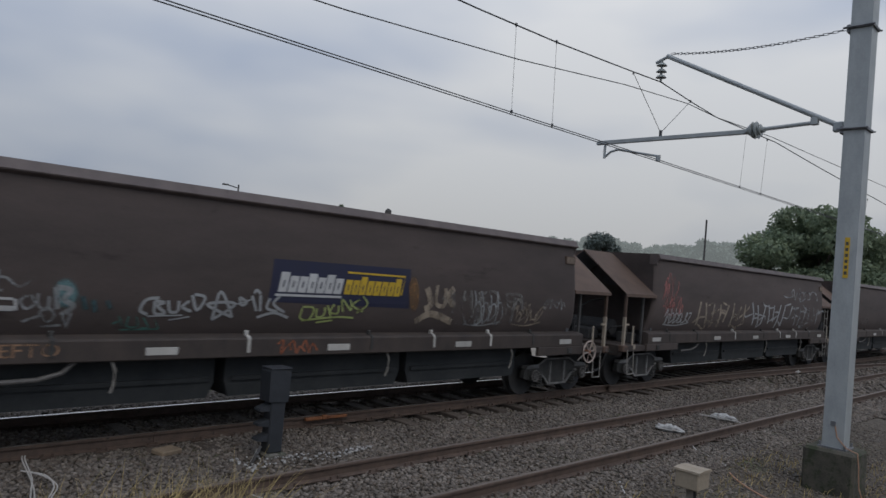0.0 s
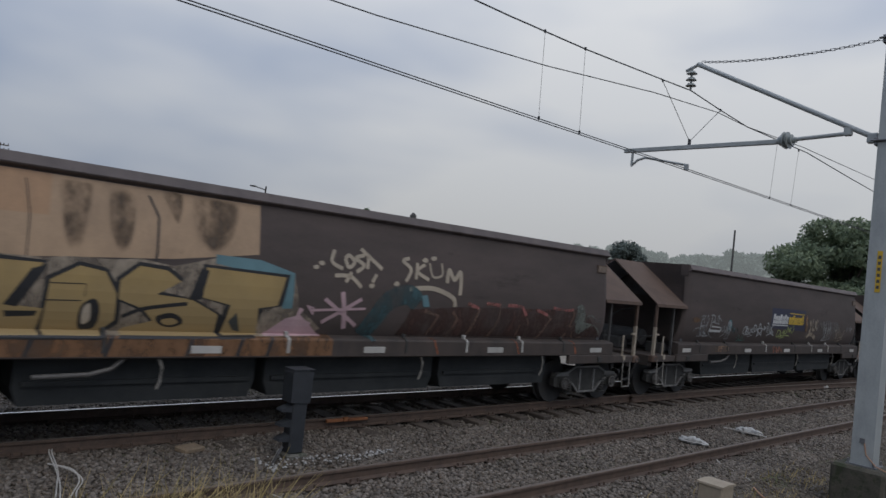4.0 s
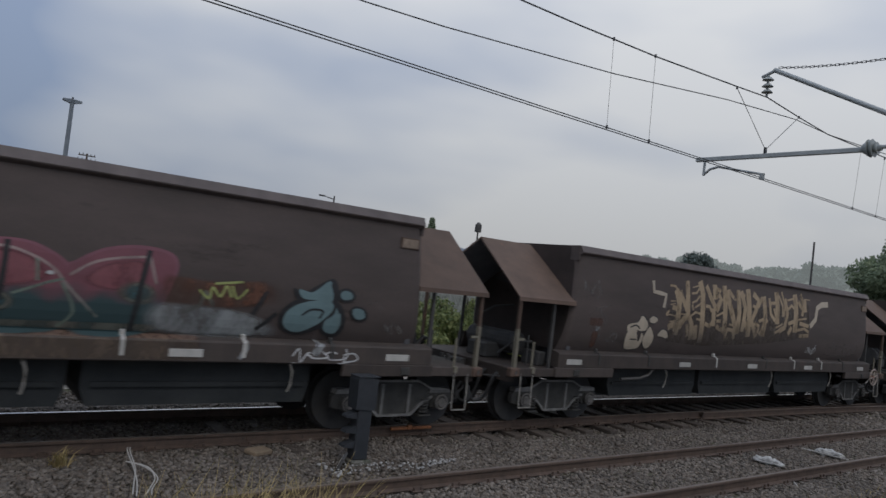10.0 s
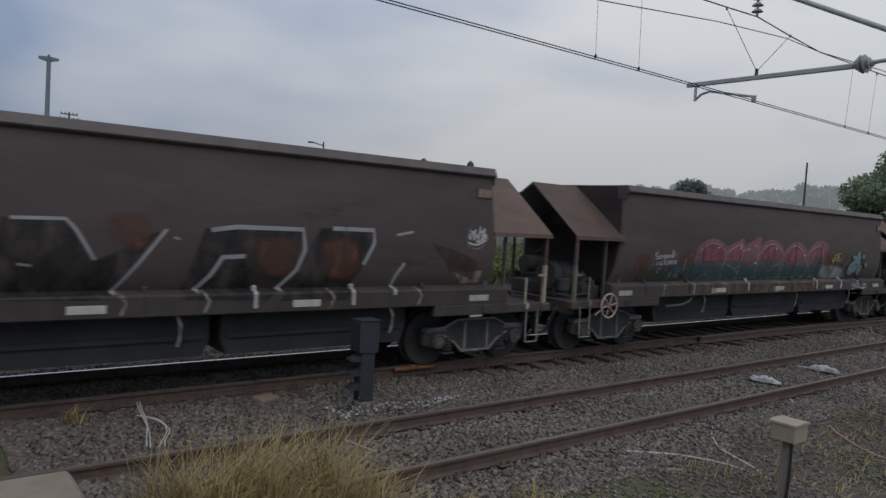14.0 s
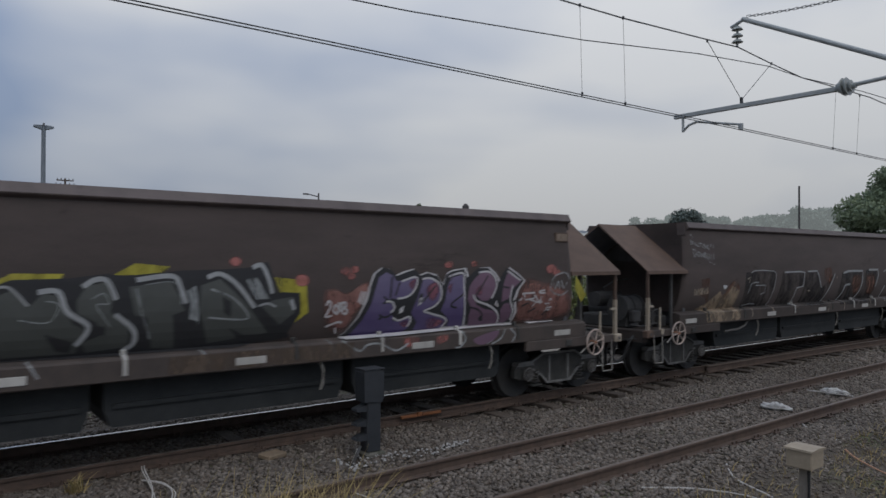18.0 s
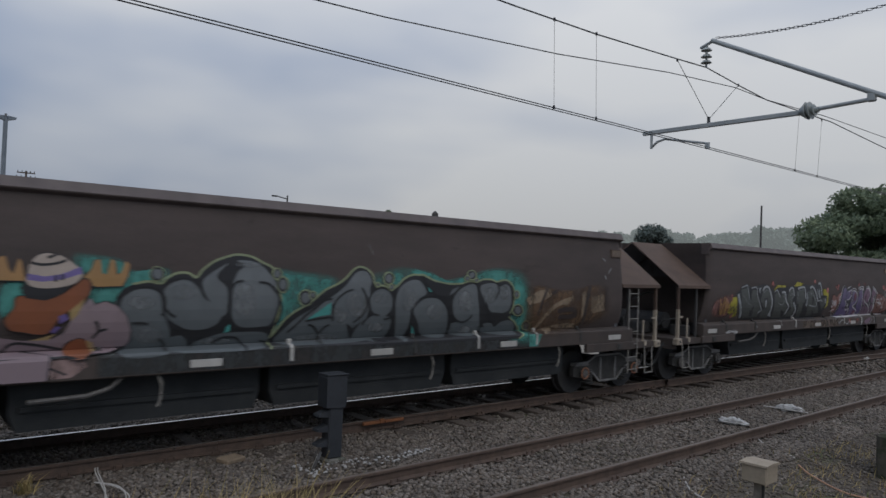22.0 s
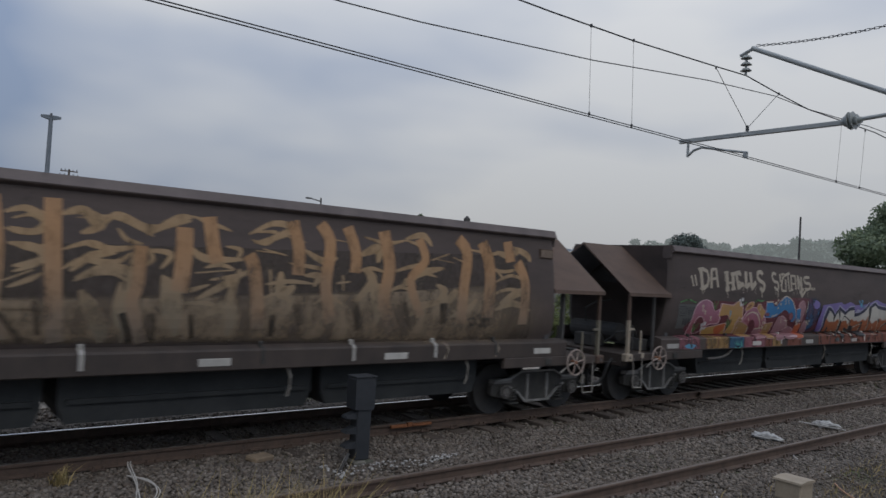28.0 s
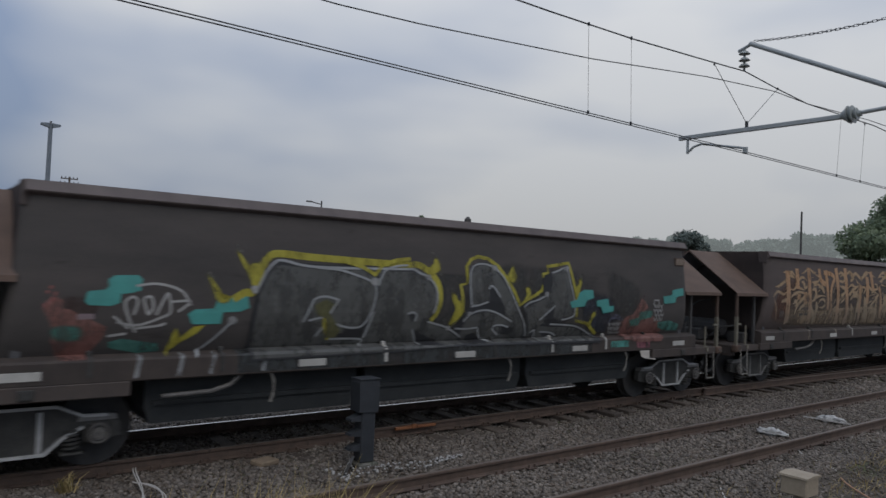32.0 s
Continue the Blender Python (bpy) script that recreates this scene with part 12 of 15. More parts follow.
    a.strokes([[(-2.24, 2.27), (-2.03, 2.36), (-1.91, 2.45)], [(-1.77, 2.54), (-1.49, 2.64), (-1.26, 2.58)], [(-1.49, 2.46), (-1.20, 2.43), (-1.03, 2.55)], [(-1.76, 2.32), (-1.54, 2.44), (-1.20, 2.33)], [(-0.85, 2.62), (-0.79, 2.48), (-0.90, 2.39)], [(-0.15, 2.41), (0.04, 2.46), (0.24, 2.41)], [(0.11, 2.70), (0.31, 2.66), (0.24, 2.51)], [(0.52, 2.67), (0.87, 2.65)], [(1.01, 2.53), (1.38, 2.49), (1.69, 2.45)], [(2.09, 2.46), (2.33, 2.52), (2.58, 2.47)], [(2.66, 2.47), (3.01, 2.57), (3.37, 2.66)], [(2.92, 2.37), (3.27, 2.49), (3.55, 2.44)], [(4.60, 2.64), (5.00, 2.59), (5.43, 2.66)], [(4.80, 2.40), (5.21, 2.53), (5.64, 2.40)], [(-2.28, 2.10), (-2.08, 2.19), (-1.95, 2.27)]], 0.06, P_CALLI, "calligraphy", taper=True)
    a.strokes([[(-1.64, 2.19), (-1.43, 2.28), (-1.20, 2.29), (-1.01, 2.16)], [(-0.64, 2.07), (-0.33, 2.12), (-0.08, 2.20)], [(-0.50, 1.93), (-0.19, 1.97), (0.09, 1.91), (0.26, 1.73)], [(-0.08, 2.26), (0.25, 2.32), (0.45, 2.37)], [(0.67, 2.23), (1.02, 2.28), (1.39, 2.26)], [(0.61, 2.03), (0.89, 2.11), (1.05, 1.98), (1.00, 1.82)], [(1.42, 1.98), (1.64, 2.08), (1.88, 1.98)], [(2.03, 2.03), (2.26, 2.19), (2.58, 2.31)], [(2.60, 2.14), (2.84, 2.26), (3.11, 2.20)], [(4.71, 2.16), (5.11, 2.29), (5.64, 2.24)], [(-5.56, 2.87), (-5.35, 2.90), (-5.10, 2.83), (-4.98, 2.72)], [(-5.89, 2.47), (-5.69, 2.58), (-5.45, 2.63)], [(-3.78, 2.87), (-3.51, 2.80), (-3.33, 2.65), (-3.05, 2.70)]], 0.06, P_CALLI, "calligraphy", taper=True)
    a.strokes([[(-3.95, 2.62), (-3.69, 2.67), (-3.56, 2.74)], [(-3.90, 2.55), (-3.64, 2.60), (-3.42, 2.53), (-3.30, 2.41)]], 0.06, P_CALLI, "calligraphy", taper=True)
    a.strokes([[(2.25, 2.52), (2.43, 2.14), (2.51, 1.70)]], 0.18, P_CALLI, "calligraphy", taper=True)
    a.strokes([[(-0.97, 2.62), (-1.00, 2.38), (-1.06, 2.02)], [(-1.13, 2.20), (-1.15, 1.83), (-1.03, 1.60)], [(-0.66, 2.30), (-0.60, 1.93), (-0.50, 1.64)], [(0.31, 2.42), (0.20, 2.02), (0.22, 1.63)], [(0.73, 2.43), (0.79, 1.82)], [(1.69, 2.66), (1.57, 2.03)]], 0.12, P_CALLI, "calligraphy", taper=True)
    a.strokes([[(-5.01, 2.29), (-4.75, 2.38), (-4.43, 2.36), (-4.27, 2.31)], [(-5.07, 2.07), (-4.85, 2.15), (-4.70, 2.30)], [(-4.80, 2.00), (-4.58, 2.19), (-4.35, 2.27)], [(-4.01, 2.16), (-3.76, 2.24), (-3.59, 2.32)]], 0.06, P_CALLI, "calligraphy", taper=True)
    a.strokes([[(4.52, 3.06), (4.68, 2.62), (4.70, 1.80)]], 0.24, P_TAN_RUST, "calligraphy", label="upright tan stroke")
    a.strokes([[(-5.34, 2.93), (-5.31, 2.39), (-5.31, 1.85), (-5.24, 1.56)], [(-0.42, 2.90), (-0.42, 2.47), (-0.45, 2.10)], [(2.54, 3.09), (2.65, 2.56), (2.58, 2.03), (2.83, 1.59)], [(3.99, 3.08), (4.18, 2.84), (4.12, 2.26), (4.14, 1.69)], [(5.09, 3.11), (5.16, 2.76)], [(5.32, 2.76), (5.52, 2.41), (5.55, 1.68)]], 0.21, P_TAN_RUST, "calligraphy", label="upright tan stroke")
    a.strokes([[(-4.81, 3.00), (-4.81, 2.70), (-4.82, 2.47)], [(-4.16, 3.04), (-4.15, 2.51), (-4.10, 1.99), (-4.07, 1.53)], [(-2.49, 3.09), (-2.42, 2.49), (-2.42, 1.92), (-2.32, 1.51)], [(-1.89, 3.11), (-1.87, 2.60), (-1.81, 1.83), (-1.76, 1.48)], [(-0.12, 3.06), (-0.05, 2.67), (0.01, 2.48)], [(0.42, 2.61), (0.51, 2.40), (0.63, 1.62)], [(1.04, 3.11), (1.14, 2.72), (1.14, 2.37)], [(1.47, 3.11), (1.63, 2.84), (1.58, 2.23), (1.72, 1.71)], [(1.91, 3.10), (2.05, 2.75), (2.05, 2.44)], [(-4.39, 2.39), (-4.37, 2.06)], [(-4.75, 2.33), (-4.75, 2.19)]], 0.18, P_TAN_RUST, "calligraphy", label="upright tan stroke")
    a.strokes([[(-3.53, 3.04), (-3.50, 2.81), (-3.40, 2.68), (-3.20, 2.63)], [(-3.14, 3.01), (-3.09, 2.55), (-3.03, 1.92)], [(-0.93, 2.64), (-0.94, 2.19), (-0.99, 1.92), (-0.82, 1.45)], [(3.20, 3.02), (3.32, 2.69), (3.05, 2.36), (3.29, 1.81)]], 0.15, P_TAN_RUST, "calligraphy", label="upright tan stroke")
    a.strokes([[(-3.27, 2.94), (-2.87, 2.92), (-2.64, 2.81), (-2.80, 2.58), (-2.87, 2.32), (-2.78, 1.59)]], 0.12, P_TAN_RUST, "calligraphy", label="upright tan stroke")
    a.strokes([[(3.73, 2.03), (3.78, 1.69)]], 0.15, P_SHADOW, "soot_streak", False)
    a.strokes([[(2.09, 1.97), (2.22, 1.60)]], 0.12, P_SHADOW, "soot_streak", False)
    a.strokes([[(-1.09, 1.83), (-0.96, 1.48)], [(-0.75, 1.83), (-0.72, 1.49)], [(0.82, 1.82), (0.84, 1.52)], [(1.14, 1.97), (1.24, 1.66)], [(2.96, 2.03), (3.10, 1.64)]], 0.09, P_SHADOW, "soot_streak", False)
    a.strokes([[(-2.34, 1.83), (-2.09, 1.49)], [(-4.97, 1.84), (-4.83, 1.63)], [(-3.64, 1.84), (-3.57, 1.52)], [(-3.20, 1.72), (-3.13, 1.51)], [(-0.28, 1.82), (-0.22, 1.50)], [(-2.01, 1.96), (-1.94, 1.57)]], 0.06, P_SHADOW, "soot_streak", False)
    a.strokes([[(-2.54, 2.57), (-2.56, 2.00)]], 0.03, P_SHADOW, "soot_streak", False)
    a.patch([(-5.72, 1.72), (-5.50, 1.72), (-5.50, 1.90), (-5.72, 1.90)], P_SOOT, "code_panel", False)
    a.word("SH", -5.70, -5.52, 1.74, 1.88, P_GROUND, 0.0)
    a.patch([(-4.75, 1.72), (-4.15, 1.74), (-4.1, 1.86), (-4.7, 1.84)], P_TANW, "code_panel", False)
    a.strokes([[(-4.66, 1.79), (-4.45, 1.80)], [(-4.38, 1.80), (-4.2, 1.81)]], 0.06, P_BLACK, "code_bar", False)
    a.scrawl(4.3, 4.75, 1.62, 1.85, P_BLACK, 0.02, 3)
    for x in (-4.2, -2.6, 3.8, 4.9):
        a.strokes([[(x, 1.40), (x + 0.06, 1.28), (x - 0.02, 1.14)]], 0.045, P_GROUND, "paint_stroke", False)


def paint_wagon_spikes(a):      # grey letters with yellow spikes, teal and coral bars
    a.patch([(-1.46, 2.44), (-0.82, 2.54), (-0.03, 2.53), (0.99, 2.74), (1.61, 2.71), (2.63, 2.70), (3.20, 2.49), (3.35, 1.40), (-1.39, 1.35)], P_SMOKE, "smoky_ground", True, label="hazy grey ground")
    a.patch([(3.59, 2.68), (4.23, 2.56), (4.63, 2.38), (4.72, 2.03), (4.22, 1.70), (3.81, 1.92)], P_SMOKE, "smoky_patch", True)
    a.patch([(2.94, 2.15), (3.52, 2.25), (3.96, 1.97), (4.03, 1.48), (3.36, 1.48), (2.89, 1.82)], P_NAVY_D, "dark_haze", True)
    a.patch([(-5.87, 2.09), (-5.53, 2.07), (-5.52, 1.87), (-5.80, 1.90)], P_BLOOD, "red_field", True)
    a.patch([(-6.06, 1.97), (-6.01, 2.06), (-5.93, 2.09), (-5.85, 2.05), (-5.87, 1.97), (-5.76, 1.94), (-5.56, 1.83), (-5.38, 1.74), (-5.42, 1.60), (-5.60, 1.37), (-5.86, 1.37), (-5.95, 1.58), (-5.96, 1.78)], P_CORAL_P, "coral_field", False, label="coral field")
    a.patch([(-5.96, 2.20), (-5.97, 2.18), (-5.99, 2.18), (-6.00, 2.18), (-6.01, 2.20), (-6.00, 2.22), (-5.99, 2.23), (-5.97, 2.22)], P_CORAL, "pink_dot", True)
    a.patch([(-6.00, 2.14), (-6.00, 2.13), (-6.02, 2.12), (-6.03, 2.13), (-6.04, 2.14), (-6.03, 2.16), (-6.02, 2.17), (-6.00, 2.16)], P_CORAL, "pink_dot", True)
    a.patch([(-5.91, 2.13), (-5.92, 2.10), (-5.94, 2.09), (-5.96, 2.10), (-5.97, 2.13), (-5.96, 2.15), (-5.94, 2.16), (-5.92, 2.15)], P_CORAL, "pink_dot", True)
    a.patch([(-6.01, 2.00), (-6.02, 1.98), (-6.04, 1.97), (-6.06, 1.98), (-6.07, 2.00), (-6.06, 2.02), (-6.04, 2.03), (-6.02, 2.02)], P_CORAL, "pink_dot", True)
    a.patch([(-5.93, 2.06), (-5.94, 2.04), (-5.97, 2.02), (-5.99, 2.04), (-6.00, 2.06), (-5.99, 2.09), (-5.97, 2.10), (-5.95, 2.09)], P_CORAL, "pink_dot", True)
    a.patch([(-5.71, 1.90), (-5.53, 1.90), (-5.52, 1.84), (-5.70, 1.83)], P_BLUSH_D, "pale_window", False)
    a.patch([(-5.96, 1.75), (-5.66, 1.75), (-5.66, 1.59), (-5.91, 1.59)], P_TEALD, "teal_bar", True)
    a.patch([(-5.35, 1.56), (-5.20, 1.60), (-4.94, 1.55), (-4.77, 1.53), (-4.75, 1.42), (-5.02, 1.41), (-5.34, 1.49)], P_TEALD, "teal_bar", False)
    a.patch([(-5.40, 2.30), (-5.33, 2.35), (-5.07, 2.36), (-5.02, 2.31), (-5.03, 2.18), (-5.12, 2.15), (-5.25, 2.13), (-5.26, 2.03), (-5.36, 1.99), (-5.60, 2.00), (-5.64, 2.05), (-5.61, 2.16), (-5.43, 2.18), (-5.39, 2.22)], P_TEALS, "teal_bar", False, label="rounded teal bar")
    a.strokes([[(-5.06, 1.67), (-5.16, 1.87), (-5.20, 2.03), (-5.12, 2.10), (-5.06, 2.04), (-5.10, 1.88)], [(-4.94, 1.90), (-4.99, 2.07), (-4.91, 2.10), (-4.88, 1.97), (-4.94, 1.88)], [(-4.84, 1.88), (-4.76, 2.07), (-4.71, 2.14), (-4.67, 1.93), (-4.74, 1.86)], [(-4.69, 2.04), (-4.44, 2.05), (-4.58, 1.92)], [(-5.32, 1.87), (-5.14, 1.72)], [(-5.28, 1.80), (-5.03, 1.76), (-4.68, 1.89)], [(-5.06, 1.72), (-4.80, 1.75), (-4.72, 1.78)], [(-5.37, 1.63), (-5.16, 1.66)], [(-5.09, 2.23), (-4.84, 2.26), (-4.56, 2.18), (-4.43, 2.00)]], 0.03, P_PALE, "white_tag", label="white looping tag")
    a.patch([(-4.70, 1.37), (-4.51, 1.53), (-4.34, 1.63), (-4.22, 1.75), (-4.37, 1.73), (-4.52, 1.59), (-4.58, 1.72), (-4.62, 1.65), (-4.64, 1.54)], P_YELLOW, "yellow_edge", False)
    a.patch([(-4.46, 1.89), (-4.37, 1.95), (-4.14, 1.96), (-4.09, 2.08), (-3.99, 2.11), (-3.70, 2.12), (-3.66, 1.97), (-3.78, 1.92), (-4.01, 1.91), (-4.03, 1.76), (-4.39, 1.76)], P_TEALS, "teal_bar", False, label="rounded teal bar")
    a.patch([(-4.25, 2.39), (-4.16, 2.31), (-4.06, 2.19), (-4.01, 2.08), (-3.90, 2.11), (-3.96, 2.03), (-4.08, 2.03), (-4.17, 2.18)], P_YELLOW, "yellow_spike", True)
    a.patch([(-3.88, 2.72), (-3.78, 2.63), (-3.70, 2.54), (-3.61, 2.57), (-3.53, 2.53), (-3.56, 2.30), (-3.62, 2.21), (-3.70, 2.38), (-3.79, 2.52)], P_YELLOW, "yellow_spike", True)
    a.strokes([[(-3.89, 2.08), (-3.73, 2.17), (-3.64, 2.17), (-3.57, 2.30), (-3.52, 2.50), (-3.40, 2.67), (-3.21, 2.70), (-2.71, 2.67), (-1.26, 2.63), (-0.99, 2.64), (-0.81, 2.58), (-0.62, 2.44), (-0.52, 2.27), (-0.50, 2.06), (-0.56, 1.88), (-0.66, 1.78)]], 0.1, P_YELLOW, "yellow_halo")
    a.strokes([[(-0.01, 1.89), (-0.04, 2.16), (-0.09, 2.34), (0.06, 2.37), (0.03, 2.65), (0.12, 2.76), (0.28, 2.82), (0.50, 2.79), (0.72, 2.68), (0.91, 2.50), (1.11, 2.26), (1.28, 2.01), (1.38, 2.09), (1.65, 2.20), (1.79, 2.28), (1.85, 2.41)], [(1.84, 2.50), (1.81, 2.57), (1.96, 2.60), (1.92, 2.71), (2.19, 2.75), (2.50, 2.80), (2.58, 2.60), (2.70, 2.26), (2.78, 1.80), (2.74, 1.73), (3.11, 1.67), (3.47, 1.45)]], 0.06, P_YELLOW, "yellow_halo", False, label="yellow halo line")
    a.patch([(-0.76, 2.58), (-0.66, 2.67), (-0.63, 2.76), (-0.56, 2.74), (-0.51, 2.58), (-0.63, 2.49), (-0.71, 2.48)], P_YELLOW, "yellow_spike", True)
    a.patch([(-0.27, 2.20), (-0.19, 2.21), (-0.14, 2.12), (-0.07, 2.08), (0.01, 1.89), (-0.05, 1.80), (-0.18, 1.69), (-0.28, 1.67), (-0.19, 1.81), (-0.18, 1.99), (-0.24, 2.08)], P_YELLOW, "yellow_spike", True)
    a.patch([(0.95, 2.48), (1.00, 2.61), (1.07, 2.70), (1.13, 2.60), (1.17, 2.48), (1.07, 2.38)], P_YELLOW, "yellow_spike", True)
    a.patch([(1.36, 2.09), (1.42, 2.21), (1.38, 2.32), (1.47, 2.34), (1.53, 2.22), (1.46, 2.12)], P_YELLOW, "yellow_spike", True)
    a.patch([(2.69, 2.13), (2.69, 2.34), (2.77, 2.43), (2.79, 2.53), (2.87, 2.47), (2.83, 2.33), (2.80, 2.16)], P_YELLOW, "yellow_spike", True)
    a.patch([(3.10, 1.64), (3.19, 1.76), (3.19, 1.84), (3.28, 1.91), (3.33, 1.84), (3.24, 1.74), (3.22, 1.60)], P_YELLOW, "yellow_spike", True)
    a.patch([(-0.65, 2.84), (-0.66, 2.82), (-0.68, 2.82), (-0.69, 2.83), (-0.68, 2.85), (-0.66, 2.85)], P_DUST, "pale_dot", True)
    a.patch([(-0.58, 2.79), (-0.59, 2.77), (-0.61, 2.77), (-0.62, 2.79), (-0.61, 2.81), (-0.59, 2.81)], P_DUST, "pale_dot", True)
    a.patch([(-0.69, 2.72), (-0.70, 2.70), (-0.72, 2.70), (-0.73, 2.71), (-0.72, 2.73), (-0.70, 2.73)], P_DUST, "pale_dot", True)
    a.patch([(-0.72, 2.68), (-0.72, 2.66), (-0.74, 2.66), (-0.75, 2.67), (-0.74, 2.69), (-0.73, 2.69)], P_DUST, "pale_dot", True)
    a.patch([(-0.49, 2.50), (-0.50, 2.48), (-0.52, 2.48), (-0.53, 2.50), (-0.52, 2.51), (-0.50, 2.51)], P_DUST, "pale_dot", True)
    a.patch([(-0.25, 2.29), (-0.26, 2.27), (-0.27, 2.27), (-0.28, 2.29), (-0.28, 2.31), (-0.26, 2.31)], P_DUST, "pale_dot", True)
    a.patch([(-0.26, 2.26), (-0.27, 2.24), (-0.29, 2.24), (-0.30, 2.26), (-0.29, 2.28), (-0.27, 2.28)], P_DUST, "pale_dot", True)
    a.patch([(1.09, 2.76), (1.07, 2.74), (1.05, 2.74), (1.04, 2.76), (1.05, 2.78), (1.07, 2.78)], P_DUST, "pale_dot", True)
    a.patch([(1.12, 2.74), (1.11, 2.72), (1.09, 2.71), (1.08, 2.73), (1.09, 2.75), (1.11, 2.75)], P_DUST, "pale_dot", True)
    a.patch([(1.51, 2.48), (1.50, 2.46), (1.48, 2.46), (1.47, 2.48), (1.48, 2.50), (1.50, 2.50)], P_DUST, "pale_dot", True)
    a.patch([(1.55, 2.44), (1.54, 2.42), (1.52, 2.42), (1.50, 2.43), (1.51, 2.45), (1.54, 2.46)], P_DUST, "pale_dot", True)
    a.patch([(2.89, 2.59), (2.87, 2.57), (2.84, 2.56), (2.83, 2.58), (2.84, 2.61), (2.87, 2.61)], P_DUST, "pale_dot", True)
    a.patch([(2.85, 2.55), (2.84, 2.53), (2.81, 2.53), (2.79, 2.55), (2.81, 2.57), (2.83, 2.57)], P_DUST, "pale_dot", True)
    a.patch([(-4.20, 2.41), (-4.21, 2.39), (-4.23, 2.39), (-4.24, 2.41), (-4.23, 2.43), (-4.21, 2.43)], P_DUST, "pale_dot", True)
    a.patch([(-4.15, 2.36), (-4.16, 2.34), (-4.19, 2.34), (-4.20, 2.36), (-4.19, 2.38), (-4.17, 2.38)], P_DUST, "pale_dot", True)
    a.patch([(-3.84, 2.77), (-3.85, 2.75), (-3.87, 2.75), (-3.88, 2.77), (-3.87, 2.79), (-3.85, 2.79)], P_DUST, "pale_dot", True)
    a.patch([(-3.79, 2.71), (-3.80, 2.69), (-3.83, 2.69), (-3.84, 2.71), (-3.83, 2.73), (-3.80, 2.73)], P_DUST, "pale_dot", True)
    a.patch([(-3.65, 1.27), (-3.63, 1.86), (-3.59, 2.15), (-3.46, 2.46), (-3.35, 2.61), (-2.71, 2.58), (-1.23, 2.57), (-1.04, 2.58), (-0.90, 2.52), (-0.74, 2.45), (-0.62, 2.34), (-0.54, 2.18), (-0.53, 2.03), (-0.58, 1.89), (-0.70, 1.77), (-0.27, 1.65), (0.08, 1.49), (0.08, 1.36), (-1.07, 1.31)], P_BLACK, "letter_rim", False)
    a.patch([(-0.13, 1.63), (-0.03, 1.79), (0.09, 1.99), (0.06, 2.33), (0.07, 2.54), (0.14, 2.66), (0.29, 2.74), (0.49, 2.73), (0.66, 2.67), (0.87, 2.48), (1.12, 2.17), (1.29, 1.91), (1.49, 1.61), (1.52, 1.32), (0.05, 1.35), (-0.09, 1.54)], P_BLACK, "letter_rim", False)
    a.patch([(1.35, 1.97), (1.57, 2.08), (1.83, 2.16), (1.80, 2.50), (2.00, 2.62), (2.47, 2.72), (2.57, 2.46), (2.73, 1.98), (2.73, 1.79), (2.32, 1.72), (2.12, 1.69), (2.74, 1.67), (3.14, 1.55), (3.43, 1.40), (3.40, 1.30), (1.46, 1.32), (1.52, 1.57)], P_BLACK, "letter_rim", False)
    a.patch([(-3.59, 1.30), (-3.56, 1.82), (-3.53, 2.14), (-3.41, 2.41), (-3.30, 2.55), (-2.71, 2.51), (-1.23, 2.52), (-1.05, 2.52), (-0.91, 2.47), (-0.77, 2.40), (-0.66, 2.30), (-0.59, 2.17), (-0.58, 2.04), (-0.63, 1.91), (-0.77, 1.76), (-0.29, 1.61), (0.01, 1.46), (-0.01, 1.37), (-1.07, 1.33)], P_GREY_D, "grey_letter", False, label="smoky grey letter")
    a.patch([(0.15, 1.99), (0.11, 2.33), (0.13, 2.53), (0.19, 2.62), (0.31, 2.68), (0.48, 2.67), (0.64, 2.61), (0.83, 2.44), (1.06, 2.15), (1.23, 1.89), (1.44, 1.59), (1.44, 1.36), (0.11, 1.37), (0.00, 1.52), (0.04, 1.70), (0.14, 1.82), (0.30, 1.87), (0.52, 1.90), (0.77, 1.85), (1.12, 1.70), (0.83, 2.08), (0.65, 2.32), (0.55, 2.31), (0.53, 2.08)], P_GREY_D, "grey_letter", False, label="smoky grey letter")
    a.patch([(1.39, 1.97), (1.57, 2.03), (1.85, 2.12), (1.98, 2.20), (2.04, 2.35), (2.06, 2.59), (2.43, 2.66), (2.52, 2.42), (2.65, 2.02), (2.67, 1.83), (2.36, 1.77), (2.18, 1.72), (1.83, 1.67), (1.83, 1.64), (2.13, 1.62), (2.75, 1.60), (3.16, 1.48), (3.23, 1.35), (1.55, 1.36), (1.58, 1.57)], P_GREY_D, "grey_letter", False, label="smoky grey letter")
    a.patch([(-1.10, 1.87), (-0.96, 1.89), (-0.95, 1.81), (-1.02, 1.74)], P_BLACK, "letter_hole", False)
    a.patch([(-0.94, 1.63), (-0.60, 1.48), (-0.40, 1.36), (-0.87, 1.38)], P_BLACK, "letter_hole", False)
    a.patch([(0.69, 1.65), (0.86, 1.69), (1.19, 1.58), (1.09, 1.50), (0.82, 1.52)], P_BLACK, "letter_hole", False)
    a.patch([(1.80, 1.76), (2.15, 2.01), (2.14, 1.81), (2.26, 1.73), (1.97, 1.68)], P_BLACK, "letter_hole", False)
    a.patch([(1.86, 1.53), (2.16, 1.51), (2.31, 1.44), (2.04, 1.41)], P_BLACK, "letter_hole", False)
    a.patch([(0.15, 1.51), (0.39, 1.58), (0.45, 1.46), (0.59, 1.38), (0.13, 1.37)], P_BLACK, "letter_hole", False)
